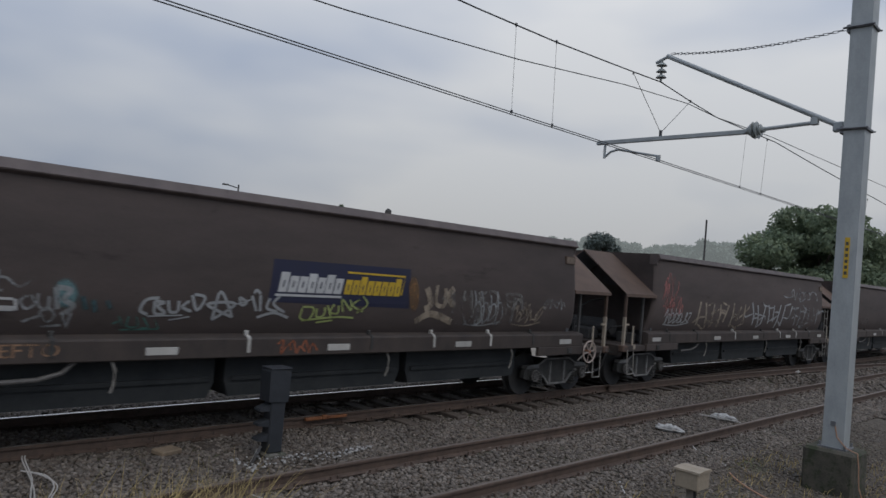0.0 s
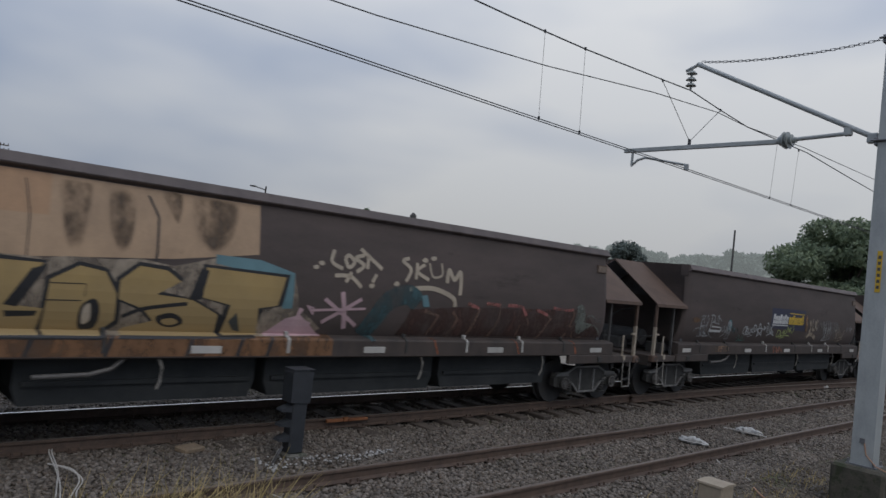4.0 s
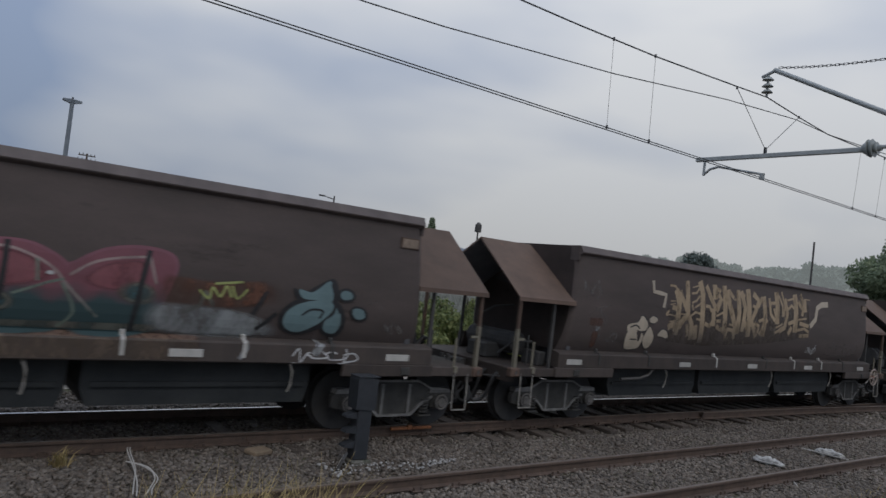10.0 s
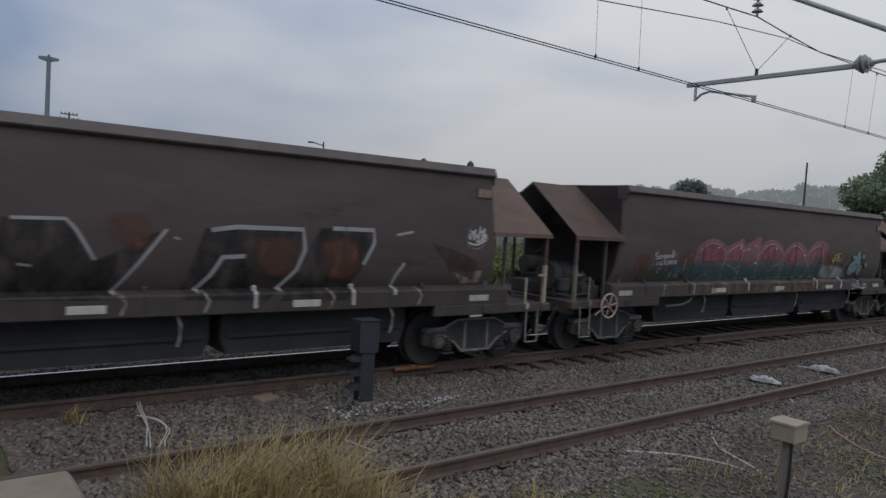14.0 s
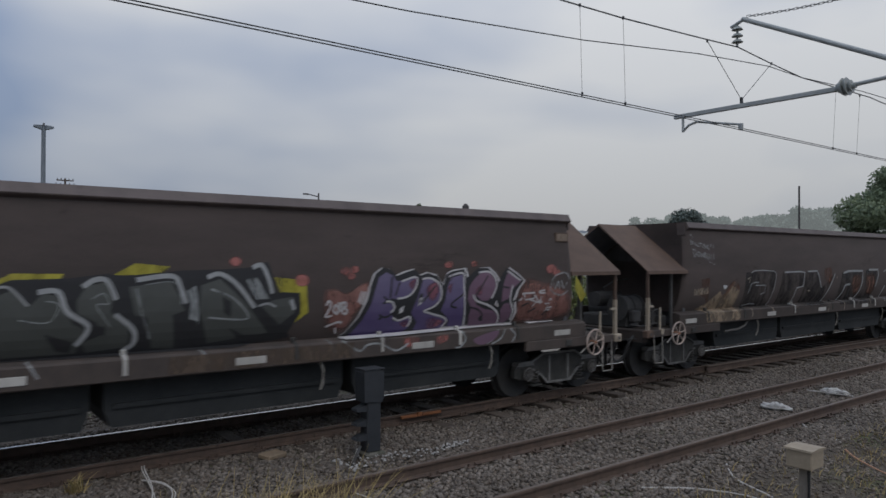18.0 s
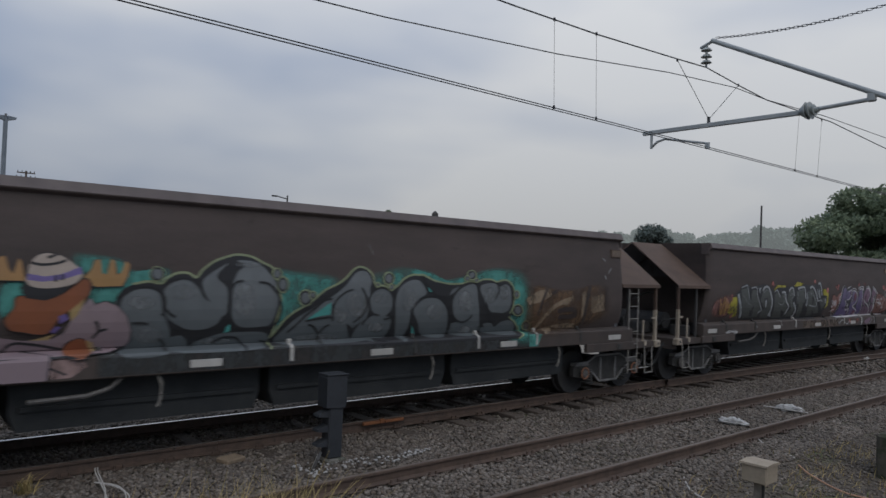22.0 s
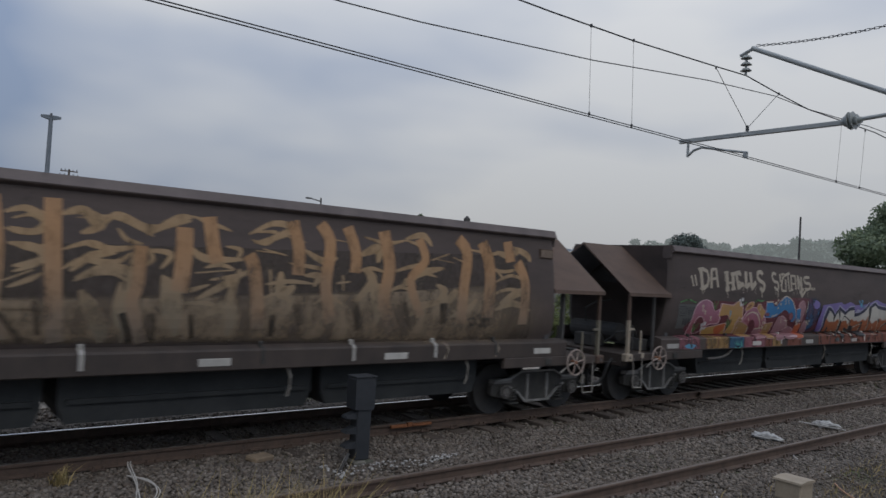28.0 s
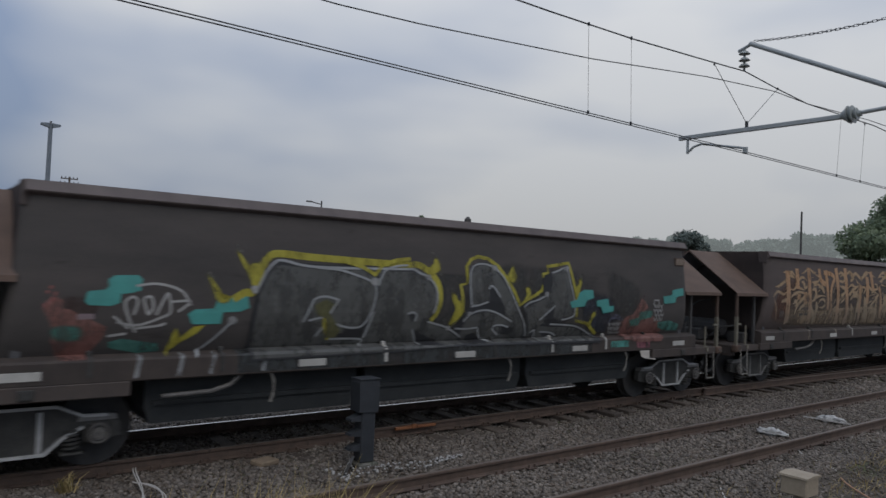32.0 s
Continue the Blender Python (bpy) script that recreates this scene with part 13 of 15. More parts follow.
    a.patch([(-0.83, 2.25), (-0.88, 2.15), (-1.02, 2.08), (-1.21, 2.07), (-1.36, 2.13), (-1.42, 2.23), (-1.37, 2.33), (-1.23, 2.40), (-1.05, 2.41), (-0.89, 2.36)], P_SWELL_G, "letter_shine", True)
    a.patch([(0.57, 2.36), (0.54, 2.22), (0.45, 2.14), (0.33, 2.13), (0.23, 2.21), (0.19, 2.34), (0.22, 2.47), (0.30, 2.55), (0.42, 2.56), (0.52, 2.49)], P_SWELL_G, "letter_shine", True)
    a.patch([(2.45, 2.33), (2.44, 2.17), (2.37, 2.07), (2.27, 2.07), (2.18, 2.17), (2.14, 2.32), (2.16, 2.48), (2.23, 2.58), (2.33, 2.58), (2.41, 2.49)], P_SWELL_G, "letter_shine", True)
    a.patch([(-0.69, 2.04), (-0.73, 1.97), (-0.82, 1.92), (-0.94, 1.92), (-1.04, 1.96), (-1.09, 2.02), (-1.05, 2.09), (-0.96, 2.14), (-0.84, 2.14), (-0.74, 2.10)], P_SWELL_G, "letter_shine", True)
    a.patch([(0.95, 1.58), (0.90, 1.49), (0.74, 1.43), (0.52, 1.44), (0.34, 1.49), (0.26, 1.58), (0.31, 1.66), (0.47, 1.71), (0.68, 1.72), (0.87, 1.66)], P_SWELL_G, "letter_shine", True)
    a.patch([(1.93, 1.81), (1.90, 1.69), (1.79, 1.62), (1.64, 1.62), (1.51, 1.69), (1.44, 1.80), (1.47, 1.92), (1.59, 1.99), (1.73, 1.99), (1.86, 1.92)], P_SWELL_G, "letter_shine", True)
    a.patch([(1.20, 1.95), (1.18, 1.84), (1.11, 1.77), (1.02, 1.77), (0.94, 1.84), (0.90, 1.94), (0.92, 2.05), (0.98, 2.12), (1.08, 2.12), (1.16, 2.06)], P_SWELL_G, "letter_shine", True)
    a.patch([(-2.86, 2.09), (-2.91, 1.90), (-3.07, 1.79), (-3.27, 1.79), (-3.45, 1.90), (-3.52, 2.08), (-3.47, 2.26), (-3.32, 2.37), (-3.11, 2.38), (-2.94, 2.27)], P_SWELL_G, "letter_shine", True)
    a.strokes([[(-3.59, 2.17), (-3.46, 2.44), (-3.34, 2.58), (-3.21, 2.61), (-2.71, 2.54), (-1.23, 2.56), (-1.07, 2.57), (-0.93, 2.51), (-0.78, 2.46), (-0.64, 2.35), (-0.57, 2.20), (-0.57, 2.04), (-0.62, 1.88)]], 0.035, P_EDGE, "letter_line")
    a.strokes([[(0.15, 2.03), (0.11, 2.33), (0.11, 2.54), (0.17, 2.65), (0.31, 2.70), (0.49, 2.69), (0.65, 2.64), (0.86, 2.48), (1.06, 2.20), (1.23, 1.95), (1.45, 1.65), (1.53, 1.46)], [(2.04, 2.60), (2.19, 2.64), (2.43, 2.70), (2.53, 2.46), (2.67, 2.06), (2.70, 1.84), (2.49, 1.76), (2.36, 1.75)], [(0.02, 1.74), (0.12, 1.84), (0.28, 1.91), (0.51, 1.93), (0.77, 1.87), (1.11, 1.73)], [(2.09, 1.67), (2.47, 1.65), (2.84, 1.61), (3.21, 1.48), (3.38, 1.41)]], 0.03, P_EDGE, "letter_line")
    a.strokes([[(-0.72, 1.75), (-0.45, 1.69), (-0.26, 1.63), (0.04, 1.48)], [(0.15, 1.99), (0.34, 2.02), (0.52, 2.07)], [(-0.13, 1.63), (0.12, 1.62), (0.35, 1.64)], [(0.35, 1.64), (0.42, 1.50), (0.53, 1.41), (0.61, 1.40)], [(0.52, 2.28), (0.57, 2.34), (0.66, 2.29), (0.79, 2.15)], [(0.86, 1.50), (0.71, 1.59), (0.72, 1.66), (0.90, 1.67), (1.05, 1.63)], [(1.37, 1.98), (1.49, 2.06), (1.73, 2.12), (1.92, 2.20)], [(1.79, 1.75), (1.92, 1.84), (2.15, 2.01)], [(1.86, 1.53), (2.16, 1.51), (2.31, 1.44), (2.04, 1.41)], [(1.62, 1.52), (1.73, 1.56), (1.76, 1.37)], [(-1.12, 1.87), (-1.02, 1.90), (-0.94, 1.85), (-0.97, 1.76)], [(-0.99, 1.63), (-0.90, 1.48), (-0.87, 1.38)]], 0.03, P_EDGE, "letter_line")
    a.strokes([[(-2.87, 1.77), (-2.78, 1.97), (-2.72, 2.09), (-2.55, 2.13), (-2.33, 2.08)], [(-2.79, 1.79), (-2.57, 1.83), (-2.52, 1.75), (-2.65, 1.56)], [(-4.35, 1.36), (-4.11, 1.56), (-3.90, 1.78)]], 0.03, P_EDGE, "letter_line")
    a.patch([(-2.58, 1.91), (-2.51, 1.85), (-2.47, 1.60), (-2.31, 1.51), (-2.46, 1.50), (-2.55, 1.69)], P_YELLOW, "yellow_edge", False)
    a.patch([(-0.70, 2.45), (-0.72, 2.41), (-0.76, 2.39), (-0.81, 2.41), (-0.83, 2.45), (-0.81, 2.49), (-0.77, 2.50), (-0.72, 2.49)], P_WHITE_S, "white_shine", True)
    a.patch([(0.71, 2.65), (0.69, 2.60), (0.64, 2.58), (0.58, 2.60), (0.56, 2.64), (0.58, 2.68), (0.63, 2.70), (0.69, 2.69)], P_WHITE_S, "white_shine", True)
    a.patch([(0.18, 1.87), (0.16, 1.84), (0.12, 1.82), (0.08, 1.83), (0.06, 1.87), (0.07, 1.90), (0.11, 1.92), (0.16, 1.91)], P_WHITE_S, "white_shine", True)
    a.patch([(2.00, 2.21), (1.98, 2.17), (1.93, 2.16), (1.87, 2.17), (1.85, 2.21), (1.87, 2.25), (1.92, 2.27), (1.97, 2.25)], P_WHITE_S, "white_shine", True)
    a.patch([(2.51, 2.69), (2.49, 2.65), (2.43, 2.63), (2.36, 2.64), (2.34, 2.68), (2.36, 2.73), (2.42, 2.75), (2.49, 2.74)], P_WHITE_S, "white_shine", True)
    a.patch([(-0.23, 1.63), (-0.24, 1.60), (-0.27, 1.59), (-0.31, 1.60), (-0.33, 1.63), (-0.32, 1.67), (-0.28, 1.68), (-0.25, 1.67)], P_WHITE_S, "white_shine", True)
    a.patch([(0.21, 2.02), (0.20, 1.98), (0.15, 1.97), (0.11, 1.98), (0.09, 2.01), (0.11, 2.05), (0.15, 2.06), (0.19, 2.05)], P_WHITE_S, "white_shine", True)
    a.patch([(-3.81, 1.80), (-3.83, 1.76), (-3.87, 1.74), (-3.93, 1.76), (-3.95, 1.81), (-3.94, 1.85), (-3.89, 1.87), (-3.84, 1.85)], P_WHITE_S, "white_shine", True)
    a.patch([(-3.55, 2.22), (-3.56, 2.17), (-3.61, 2.15), (-3.65, 2.17), (-3.67, 2.21), (-3.66, 2.26), (-3.61, 2.27), (-3.57, 2.26)], P_WHITE_S, "white_shine", True)
    a.patch([(2.54, 2.08), (2.74, 2.13), (2.78, 2.25), (2.91, 2.31), (3.17, 2.31), (3.20, 2.16), (3.01, 2.11), (2.96, 2.00), (2.60, 1.97)], P_TEALS, "teal_bar", False, label="rounded teal bar")
    a.patch([(3.29, 2.11), (3.63, 2.15), (3.68, 2.00), (3.82, 2.01), (3.82, 1.90), (3.51, 1.86), (3.44, 1.99), (3.31, 2.00)], P_TEALS, "teal_bar", False, label="rounded teal bar")
    a.patch([(5.44, 2.21), (5.73, 2.24), (5.76, 2.35), (6.14, 2.40), (6.16, 2.24), (5.90, 2.20), (5.87, 2.08), (5.48, 2.05)], P_TEALS, "teal_bar", False, label="rounded teal bar")
    a.patch([(4.14, 1.68), (4.26, 1.79), (4.48, 1.84), (4.57, 1.98), (4.72, 2.03), (4.75, 2.17), (4.90, 2.03), (4.84, 1.88), (5.24, 1.76), (5.58, 1.54), (5.37, 1.28), (4.64, 1.28), (4.14, 1.35)], P_CORAL_P, "coral_field", False, label="coral field")
    a.patch([(4.77, 2.12), (4.75, 2.08), (4.72, 2.07), (4.67, 2.08), (4.65, 2.11), (4.67, 2.15), (4.71, 2.16), (4.75, 2.15)], P_CORAL_P, "pink_dot", True)
    a.patch([(4.75, 2.03), (4.73, 1.98), (4.67, 1.96), (4.62, 1.98), (4.59, 2.02), (4.60, 2.07), (4.66, 2.09), (4.72, 2.07)], P_CORAL_P, "pink_dot", True)
    a.patch([(4.94, 1.98), (4.92, 1.94), (4.87, 1.93), (4.82, 1.94), (4.80, 1.98), (4.81, 2.02), (4.86, 2.04), (4.91, 2.02)], P_CORAL_P, "pink_dot", True)
    a.patch([(4.81, 2.21), (4.80, 2.19), (4.77, 2.18), (4.75, 2.19), (4.74, 2.21), (4.74, 2.23), (4.77, 2.23), (4.79, 2.23)], P_CORAL_P, "pink_dot", True)
    a.patch([(4.36, 1.72), (4.65, 1.77), (4.69, 1.89), (5.09, 1.91), (5.09, 1.77), (4.73, 1.72), (4.70, 1.60), (4.43, 1.60)], P_TEALD, "teal_bar", False, label="dull teal bar")
    a.patch([(5.34, 1.66), (5.75, 1.70), (6.10, 1.62), (6.16, 1.48), (5.68, 1.48), (5.41, 1.54)], P_TEALD, "teal_bar", False, label="dull teal bar")
    a.strokes([[(3.72, 1.67), (3.82, 1.80), (3.98, 1.82), (4.16, 1.71)], [(3.77, 1.73), (3.91, 1.77), (4.07, 1.73)]], 0.03, P_LAV_D, "round_tag")
    a.strokes([[(3.75, 1.67), (3.80, 1.61), (3.84, 1.68), (3.88, 1.61), (3.92, 1.68), (3.97, 1.61), (4.00, 1.68), (4.05, 1.61), (4.09, 1.68)]], 0.03, P_PALE, "white_tag", False)
    a.strokes([[(3.77, 1.59), (3.82, 1.52), (3.85, 1.59), (3.90, 1.52), (3.93, 1.59), (3.99, 1.52), (4.02, 1.59), (4.07, 1.52), (4.10, 1.59)]], 0.03, P_PALE, "white_tag", False)
    a.strokes([[(3.82, 1.50), (3.88, 1.43), (3.90, 1.50), (3.96, 1.43), (3.99, 1.50), (4.04, 1.43), (4.07, 1.49), (4.13, 1.43), (4.16, 1.49)]], 0.03, P_PALE, "white_tag", False)
    a.strokes([[(5.14, 2.03), (5.20, 1.97), (5.24, 2.04), (5.30, 1.97), (5.34, 2.04), (5.40, 1.97), (5.43, 2.04)]], 0.03, P_PALE, "white_tag", False)
    a.strokes([[(5.13, 1.94), (5.19, 1.88), (5.23, 1.94), (5.29, 1.88), (5.33, 1.94), (5.39, 1.88), (5.42, 1.95)]], 0.03, P_PALE, "white_tag", False)
    a.strokes([[(5.20, 1.85), (5.26, 1.78), (5.29, 1.85), (5.36, 1.78), (5.39, 1.85), (5.45, 1.79), (5.49, 1.85)]], 0.03, P_PALE, "white_tag", False)
    a.strokes([[(5.17, 1.76), (5.24, 1.69), (5.27, 1.76), (5.33, 1.69), (5.36, 1.76), (5.43, 1.69), (5.46, 1.76)]], 0.03, P_PALE, "white_tag", False)
    a.strokes([[(5.12, 2.03), (5.11, 2.13), (5.28, 2.13), (5.29, 2.04)]], 0.03, P_PALE, "white_tag", False)
    a.strokes([[(-1.85, 2.53), (-1.73, 2.43), (-1.70, 2.35), (-1.71, 2.18), (-1.78, 1.88), (-1.89, 1.67)]], 0.06, P_BLACK, "letter_gap")
    a.patch([(-2.18, 1.66), (-2.01, 1.68), (-1.84, 1.84), (-1.87, 1.59), (-1.89, 1.52), (-2.38, 1.53), (-2.48, 1.59), (-2.21, 1.60)], P_BLACK, "letter_gap", False)
    a.strokes([[(-2.71, 2.53), (-2.35, 2.51), (-2.06, 2.44), (-1.82, 2.36), (-1.72, 2.24), (-1.76, 1.97), (-1.86, 1.76), (-1.99, 1.68), (-2.23, 1.70), (-2.48, 1.80), (-2.47, 1.89), (-2.35, 2.07)], [(-1.69, 2.30), (-1.58, 2.52), (-1.37, 2.60), (-1.16, 2.62)], [(-1.85, 1.52), (-1.79, 1.74), (-1.74, 1.91)], [(-2.42, 1.52), (-1.89, 1.50), (-1.93, 1.39)]], 0.03, P_EDGE, "letter_line")
    a.strokes([[(-2.35, 2.66), (-1.97, 2.57), (-1.75, 2.46), (-1.63, 2.60), (-1.37, 2.69), (-1.11, 2.72)]], 0.06, P_YELLOW, "yellow_halo", False)
    a.patch([(-1.66, 2.36), (-1.69, 2.32), (-1.75, 2.29), (-1.81, 2.31), (-1.84, 2.36), (-1.81, 2.41), (-1.75, 2.43), (-1.69, 2.41)], P_WHITE_S, "white_shine", True)
    a.patch([(-2.72, 2.01), (-2.55, 2.09), (-2.39, 2.03), (-2.49, 1.91), (-2.27, 1.64), (-2.33, 1.53), (-2.50, 1.54), (-2.52, 1.81), (-2.67, 1.88)], P_OLIVE, "olive_fill", False)
    sill_band(a, -3.8, 3.2, P_SILL_GR)
    for x in (-5.0, -4.5, -4.1, -3.4):
        a.strokes([[(x, 1.40), (x - 0.05, 1.14)]], 0.05, P_SILVER, "paint_stroke", False)
    a.patch([(4.6, 1.16), (5.0, 1.16), (5.02, 1.40), (4.5, 1.40)], P_SILL_PI, "sill_paint", False)
    a.patch([(3.75, 1.2), (4.3, 1.2), (4.3, 1.32), (3.75, 1.32)], P_TEAL, "teal_bar", False)


def paint_wagon_plain(a):
    a.scrawl(-5.0, -3.6, 1.65, 1.95, P_FAINT, 0.03, 6)
    a.scrawl(1.0, 2.5, 1.6, 2.0, P_FAINT, 0.035, 5)
    a.blob(-5.6, 1.9, 0.3, 0.2, P_RUST)


for k, art in ((-1, paint_wagon_plain), (0, paint_wagon_tags), (1, paint_wagon_logo), (2, paint_wagon_lost), (3, paint_wagon_angular), (4, paint_wagon_bubbles), (5, paint_wagon_outlines),
               (6, paint_wagon_monsta), (7, paint_wagon_teal), (8, paint_wagon_bright), (9, paint_wagon_strokes), (10, paint_wagon_spikes), (11, paint_wagon_plain)):
    art(Side(WAGONS[k], 40 + k))


# ---- ground, ballast and tracks ----
rng = np.random.default_rng(7)


def ground_mat():
    m = bpy.data.materials.new("ground_earth_and_grass")
    m.use_nodes = True
    n, l = m.node_tree.nodes, m.node_tree.links
    b = n["Principled BSDF"]
    tc = n.new("ShaderNodeTexCoord")
    a, f, c = n.new("ShaderNodeTexNoise"), n.new("ShaderNodeTexNoise"), n.new("ShaderNodeTexNoise")
    for t, s, d in ((a, 0.35, 6), (f, 9, 6), (c, 60, 3)):
        t.inputs["Scale"].default_value, t.inputs["Detail"].default_value = s, d
        l.new(tc.outputs["Object"], t.inputs["Vector"])
    earth, green, mx = n.new("ShaderNodeValToRGB"), n.new("ShaderNodeValToRGB"), n.new("ShaderNodeMixRGB")
    for rp, c0, c1 in ((earth, (0.055, 0.045, 0.034), (0.12, 0.098, 0.074)), (green, (0.045, 0.062, 0.02), (0.11, 0.115, 0.04))):
        rp.color_ramp.elements[0].position, rp.color_ramp.elements[1].position = 0.3, 0.72
        rp.color_ramp.elements[0].color, rp.color_ramp.elements[1].color = (*c0, 1), (*c1, 1)
        l.new(f.outputs["Fac"], rp.inputs["Fac"])
    mr = n.new("ShaderNodeMapRange")
    mr.inputs[1].default_value, mr.inputs[2].default_value = 0.54, 0.68
    l.new(a.outputs["Fac"], mr.inputs[0])
    l.new(mr.outputs[0], mx.inputs[0])
    l.new(earth.outputs[0], mx.inputs[1])
    l.new(green.outputs[0], mx.inputs[2])
    l.new(mx.outputs[0], b.inputs["Base Color"])
    b.inputs["Roughness"].default_value = 0.95
    bp = n.new("ShaderNodeBump")
    bp.inputs["Strength"].default_value, bp.inputs["Distance"].default_value = 0.6, 0.05
    l.new(c.outputs["Fac"], bp.inputs["Height"])
    l.new(bp.outputs[0], b.inputs["Normal"])
    return m


def bed_height(x, y):
    """The surface from the foreground verge over both tracks to the far cess."""
    top = -0.185
    z = np.where(y < 4.6, -0.34 + 0.13 * np.clip((y - 3.3) / 1.3, 0, 1), top)
    z = np.where((y > 4.6) & (y < 5.2), -0.21 + 0.025 * (y - 4.6) / 0.6, z)
    z = np.where(y > 12.0, top - 0.22 * np.clip((y - 12.0) / 1.2, 0, 1), z)
    z = z - 0.065 * np.clip((1.62 - np.abs(y - MID_C)) / 0.3, 0, 1) * np.clip((x - 6.5) / 1.5, 0.0, 1)      # sunk round the far track's sleepers
    for mid, dip in ((MID_A, 0.008), (MID_C, 0.01)):
        z = z - dip * np.exp(-((y - mid) / 0.5) ** 2)
    return z + 0.02 * np.sin(1.7 * x + 2.1 * y) * np.sin(0.9 * x - 1.3 * y)


# one sheet to the horizon, fine near the camera
xs = np.concatenate([[-2500, -900, -300, -100, -40, -20], np.arange(-12, 48, 0.3), [55, 70, 100, 200, 400, 1000, 2600]])
ys = np.concatenate([[-2500, -800, -200, -60, -20, -8], np.arange(-3, 17, 0.2), [19, 22, 26, 32, 45, 70, 120, 300, 900, 2600]])
gx, gy = np.meshgrid(xs, ys, indexing="ij")
gz = np.where(gy < 13.2, bed_height(gx, gy), -0.405)
gz = np.where(gy < 3.3, -0.34 + 0.02 * np.sin(2 * gx) * np.sin(1.7 * gy), gz)
ny = len(ys)
ii, jj = np.meshgrid(np.arange(len(xs) - 1), np.arange(ny - 1), indexing="ij")
i0 = (ii * ny + jj).ravel()
ground = arrays("ground", np.stack([gx, gy, gz], -1).reshape(-1, 3), np.stack([i0, i0 + ny, i0 + ny + 1, i0 + 1], 1), ground_mat())
tagged(ground, "brown earth and ballast verge with patchy grass", "ground", kind="structure")


def stones(name, count, area, size, material, label, flat=0.7, up=0.0):
    """Crushed stones, eight-sided, lying on the bed; area gives x and y for random pairs."""
    x, y = area(rng.random(count), rng.random(count))
    s = size * (0.55 + 0.9 * rng.random(count))
    base = np.array([(1, 0, 0), (-1, 0, 0), (0, 1, 0), (0, -1, 0), (0, 0, 1), (0, 0, -1)], float)
    tri = np.array([(0, 2, 4), (2, 1, 4), (1, 3, 4), (3, 0, 4), (2, 0, 5), (1, 2, 5), (3, 1, 5), (0, 3, 5)])
    q = rng.normal(size=(count, 4))
    q /= np.linalg.norm(q, axis=1)[:, None]
    w, a, b, c = q.T
    R = np.stack([np.stack([1 - 2 * (b * b + c * c), 2 * (a * b - c * w), 2 * (a * c + b * w)], -1), np.stack([2 * (a * b + c * w), 1 - 2 * (a * a + c * c), 2 * (b * c - a * w)], -1), np.stack([2 * (a * c - b * w), 2 * (b * c + a * w), 1 - 2 * (a * a + b * b)], -1)], 1)
    v = base[None] * (0.65 + 0.7 * rng.random((count, 6, 1)))
    v = np.einsum("nij,nkj->nki", R, v) * s[:, None, None] * 0.5
    v[:, :, 2] *= flat
    v += np.stack([x, y, bed_height(x, y) + 0.18 * s + up], -1)[:, None]
    f = (tri[None] + 6 * np.arange(count)[:, None, None]).reshape(-1, 3)
    return tagged(arrays(name, v.reshape(-1, 3), f, material), label, "ballast", kind="stuff")


stones("ballast", 95000, lambda a, b: (1.0 + 22 * a ** 1.25, 4.7 + 7.7 * b), 0.062, BALLAST, "grey-brown crushed stone ballast over both tracks")
stones("ballast", 26000, lambda a, b: (20 + 45 * a ** 1.3, 4.2 + 8.2 * b), 0.11, BALLAST, "grey-brown crushed stone ballast further down the line")
stones("gravel", 14000, lambda a, b: (3.5 + 15 * a, 2.2 + 2.9 * b), 0.045, BALLAST, "small brown gravel scattered over the verge")
stones("ballast", 9000, lambda a, b: (-1 + 26 * a, 12.2 + 2.2 * b), 0.08, BALLAST, "grey crushed stone along the far side of the line")
stones("pale_stones", 150, lambda a, b: (4.7 + 2.2 * a ** 1.3, 8.03 + 0.55 * (b - 0.5) * (1.2 - a) + 0.12 * np.sin(7 * a)), 0.042, PALE, "white-splashed stones beside the signal", 0.7, 0.035)

# pale dirt track beyond the train
bm = B()
n = 60
lo = [bm.verts.new((-40 + 2.0 * i, 14.5 + 0.25 * math.sin(i * 0.9), -0.392)) for i in range(n)]
hi = [bm.verts.new((-40 + 2.0 * i, 18.5 + 0.35 * math.sin(i * 1.3 + 1), -0.392)) for i in range(n)]
for i in range(n - 1):
    bm.faces.new((lo[i], lo[i + 1], hi[i + 1], hi[i]))
tagged(part("road", bm, mat("dirt_track", (0.19, 0.165, 0.135), (0.28, 0.25, 0.21), 1.4, 0.95, 0.5, wear=(0.12, 0.115, 0.07), wear_at=0.6)), "pale tan dirt track beyond the train", "road", kind="structure")

RAIL = [(-0.07, -0.159), (0.07, -0.159), (0.07, -0.148), (0.012, -0.128), (0.009, -0.045), (0.036, -0.034), (0.036, -0.008), (0.026, 0.0), (-0.026, 0.0), (-0.036, -0.008), (-0.036, -0.034), (-0.009, -0.045), (-0.012, -0.128), (-0.07, -0.148)]


def rail(y, label, head, x0=-60, x1=400):
    bm = B()
    cuts = [x0, 0, 4.2, 17.9, 31.6, 60, x1]
    for a, b in zip(cuts, cuts[1:]):
        prism(bm, [(y + p, z) for p, z in RAIL], a, b - 0.006)
    for f in bm.faces:
        if f.normal.z > 0.9 or (abs(f.normal.x) < 0.5 and f.calc_center_median().z > -0.003):
            f.material_index = 1
    return tagged(part("rail", bm, [RAIL_SIDE, head]), label, "rail", "rails", "structure")


rail(RAIL_A, "rusty steel rail of the near track", RAIL_TOP)
rail(RAIL_A + GAUGE, "rusty steel rail of the near track", RAIL_TOP)
rail(RAIL_C, "rusty steel rail with a worn head under the train", RAIL_TOP)
rail(RAIL_C + GAUGE, "steel rail with a polished bright head under the train", RAIL_BRIGHT)
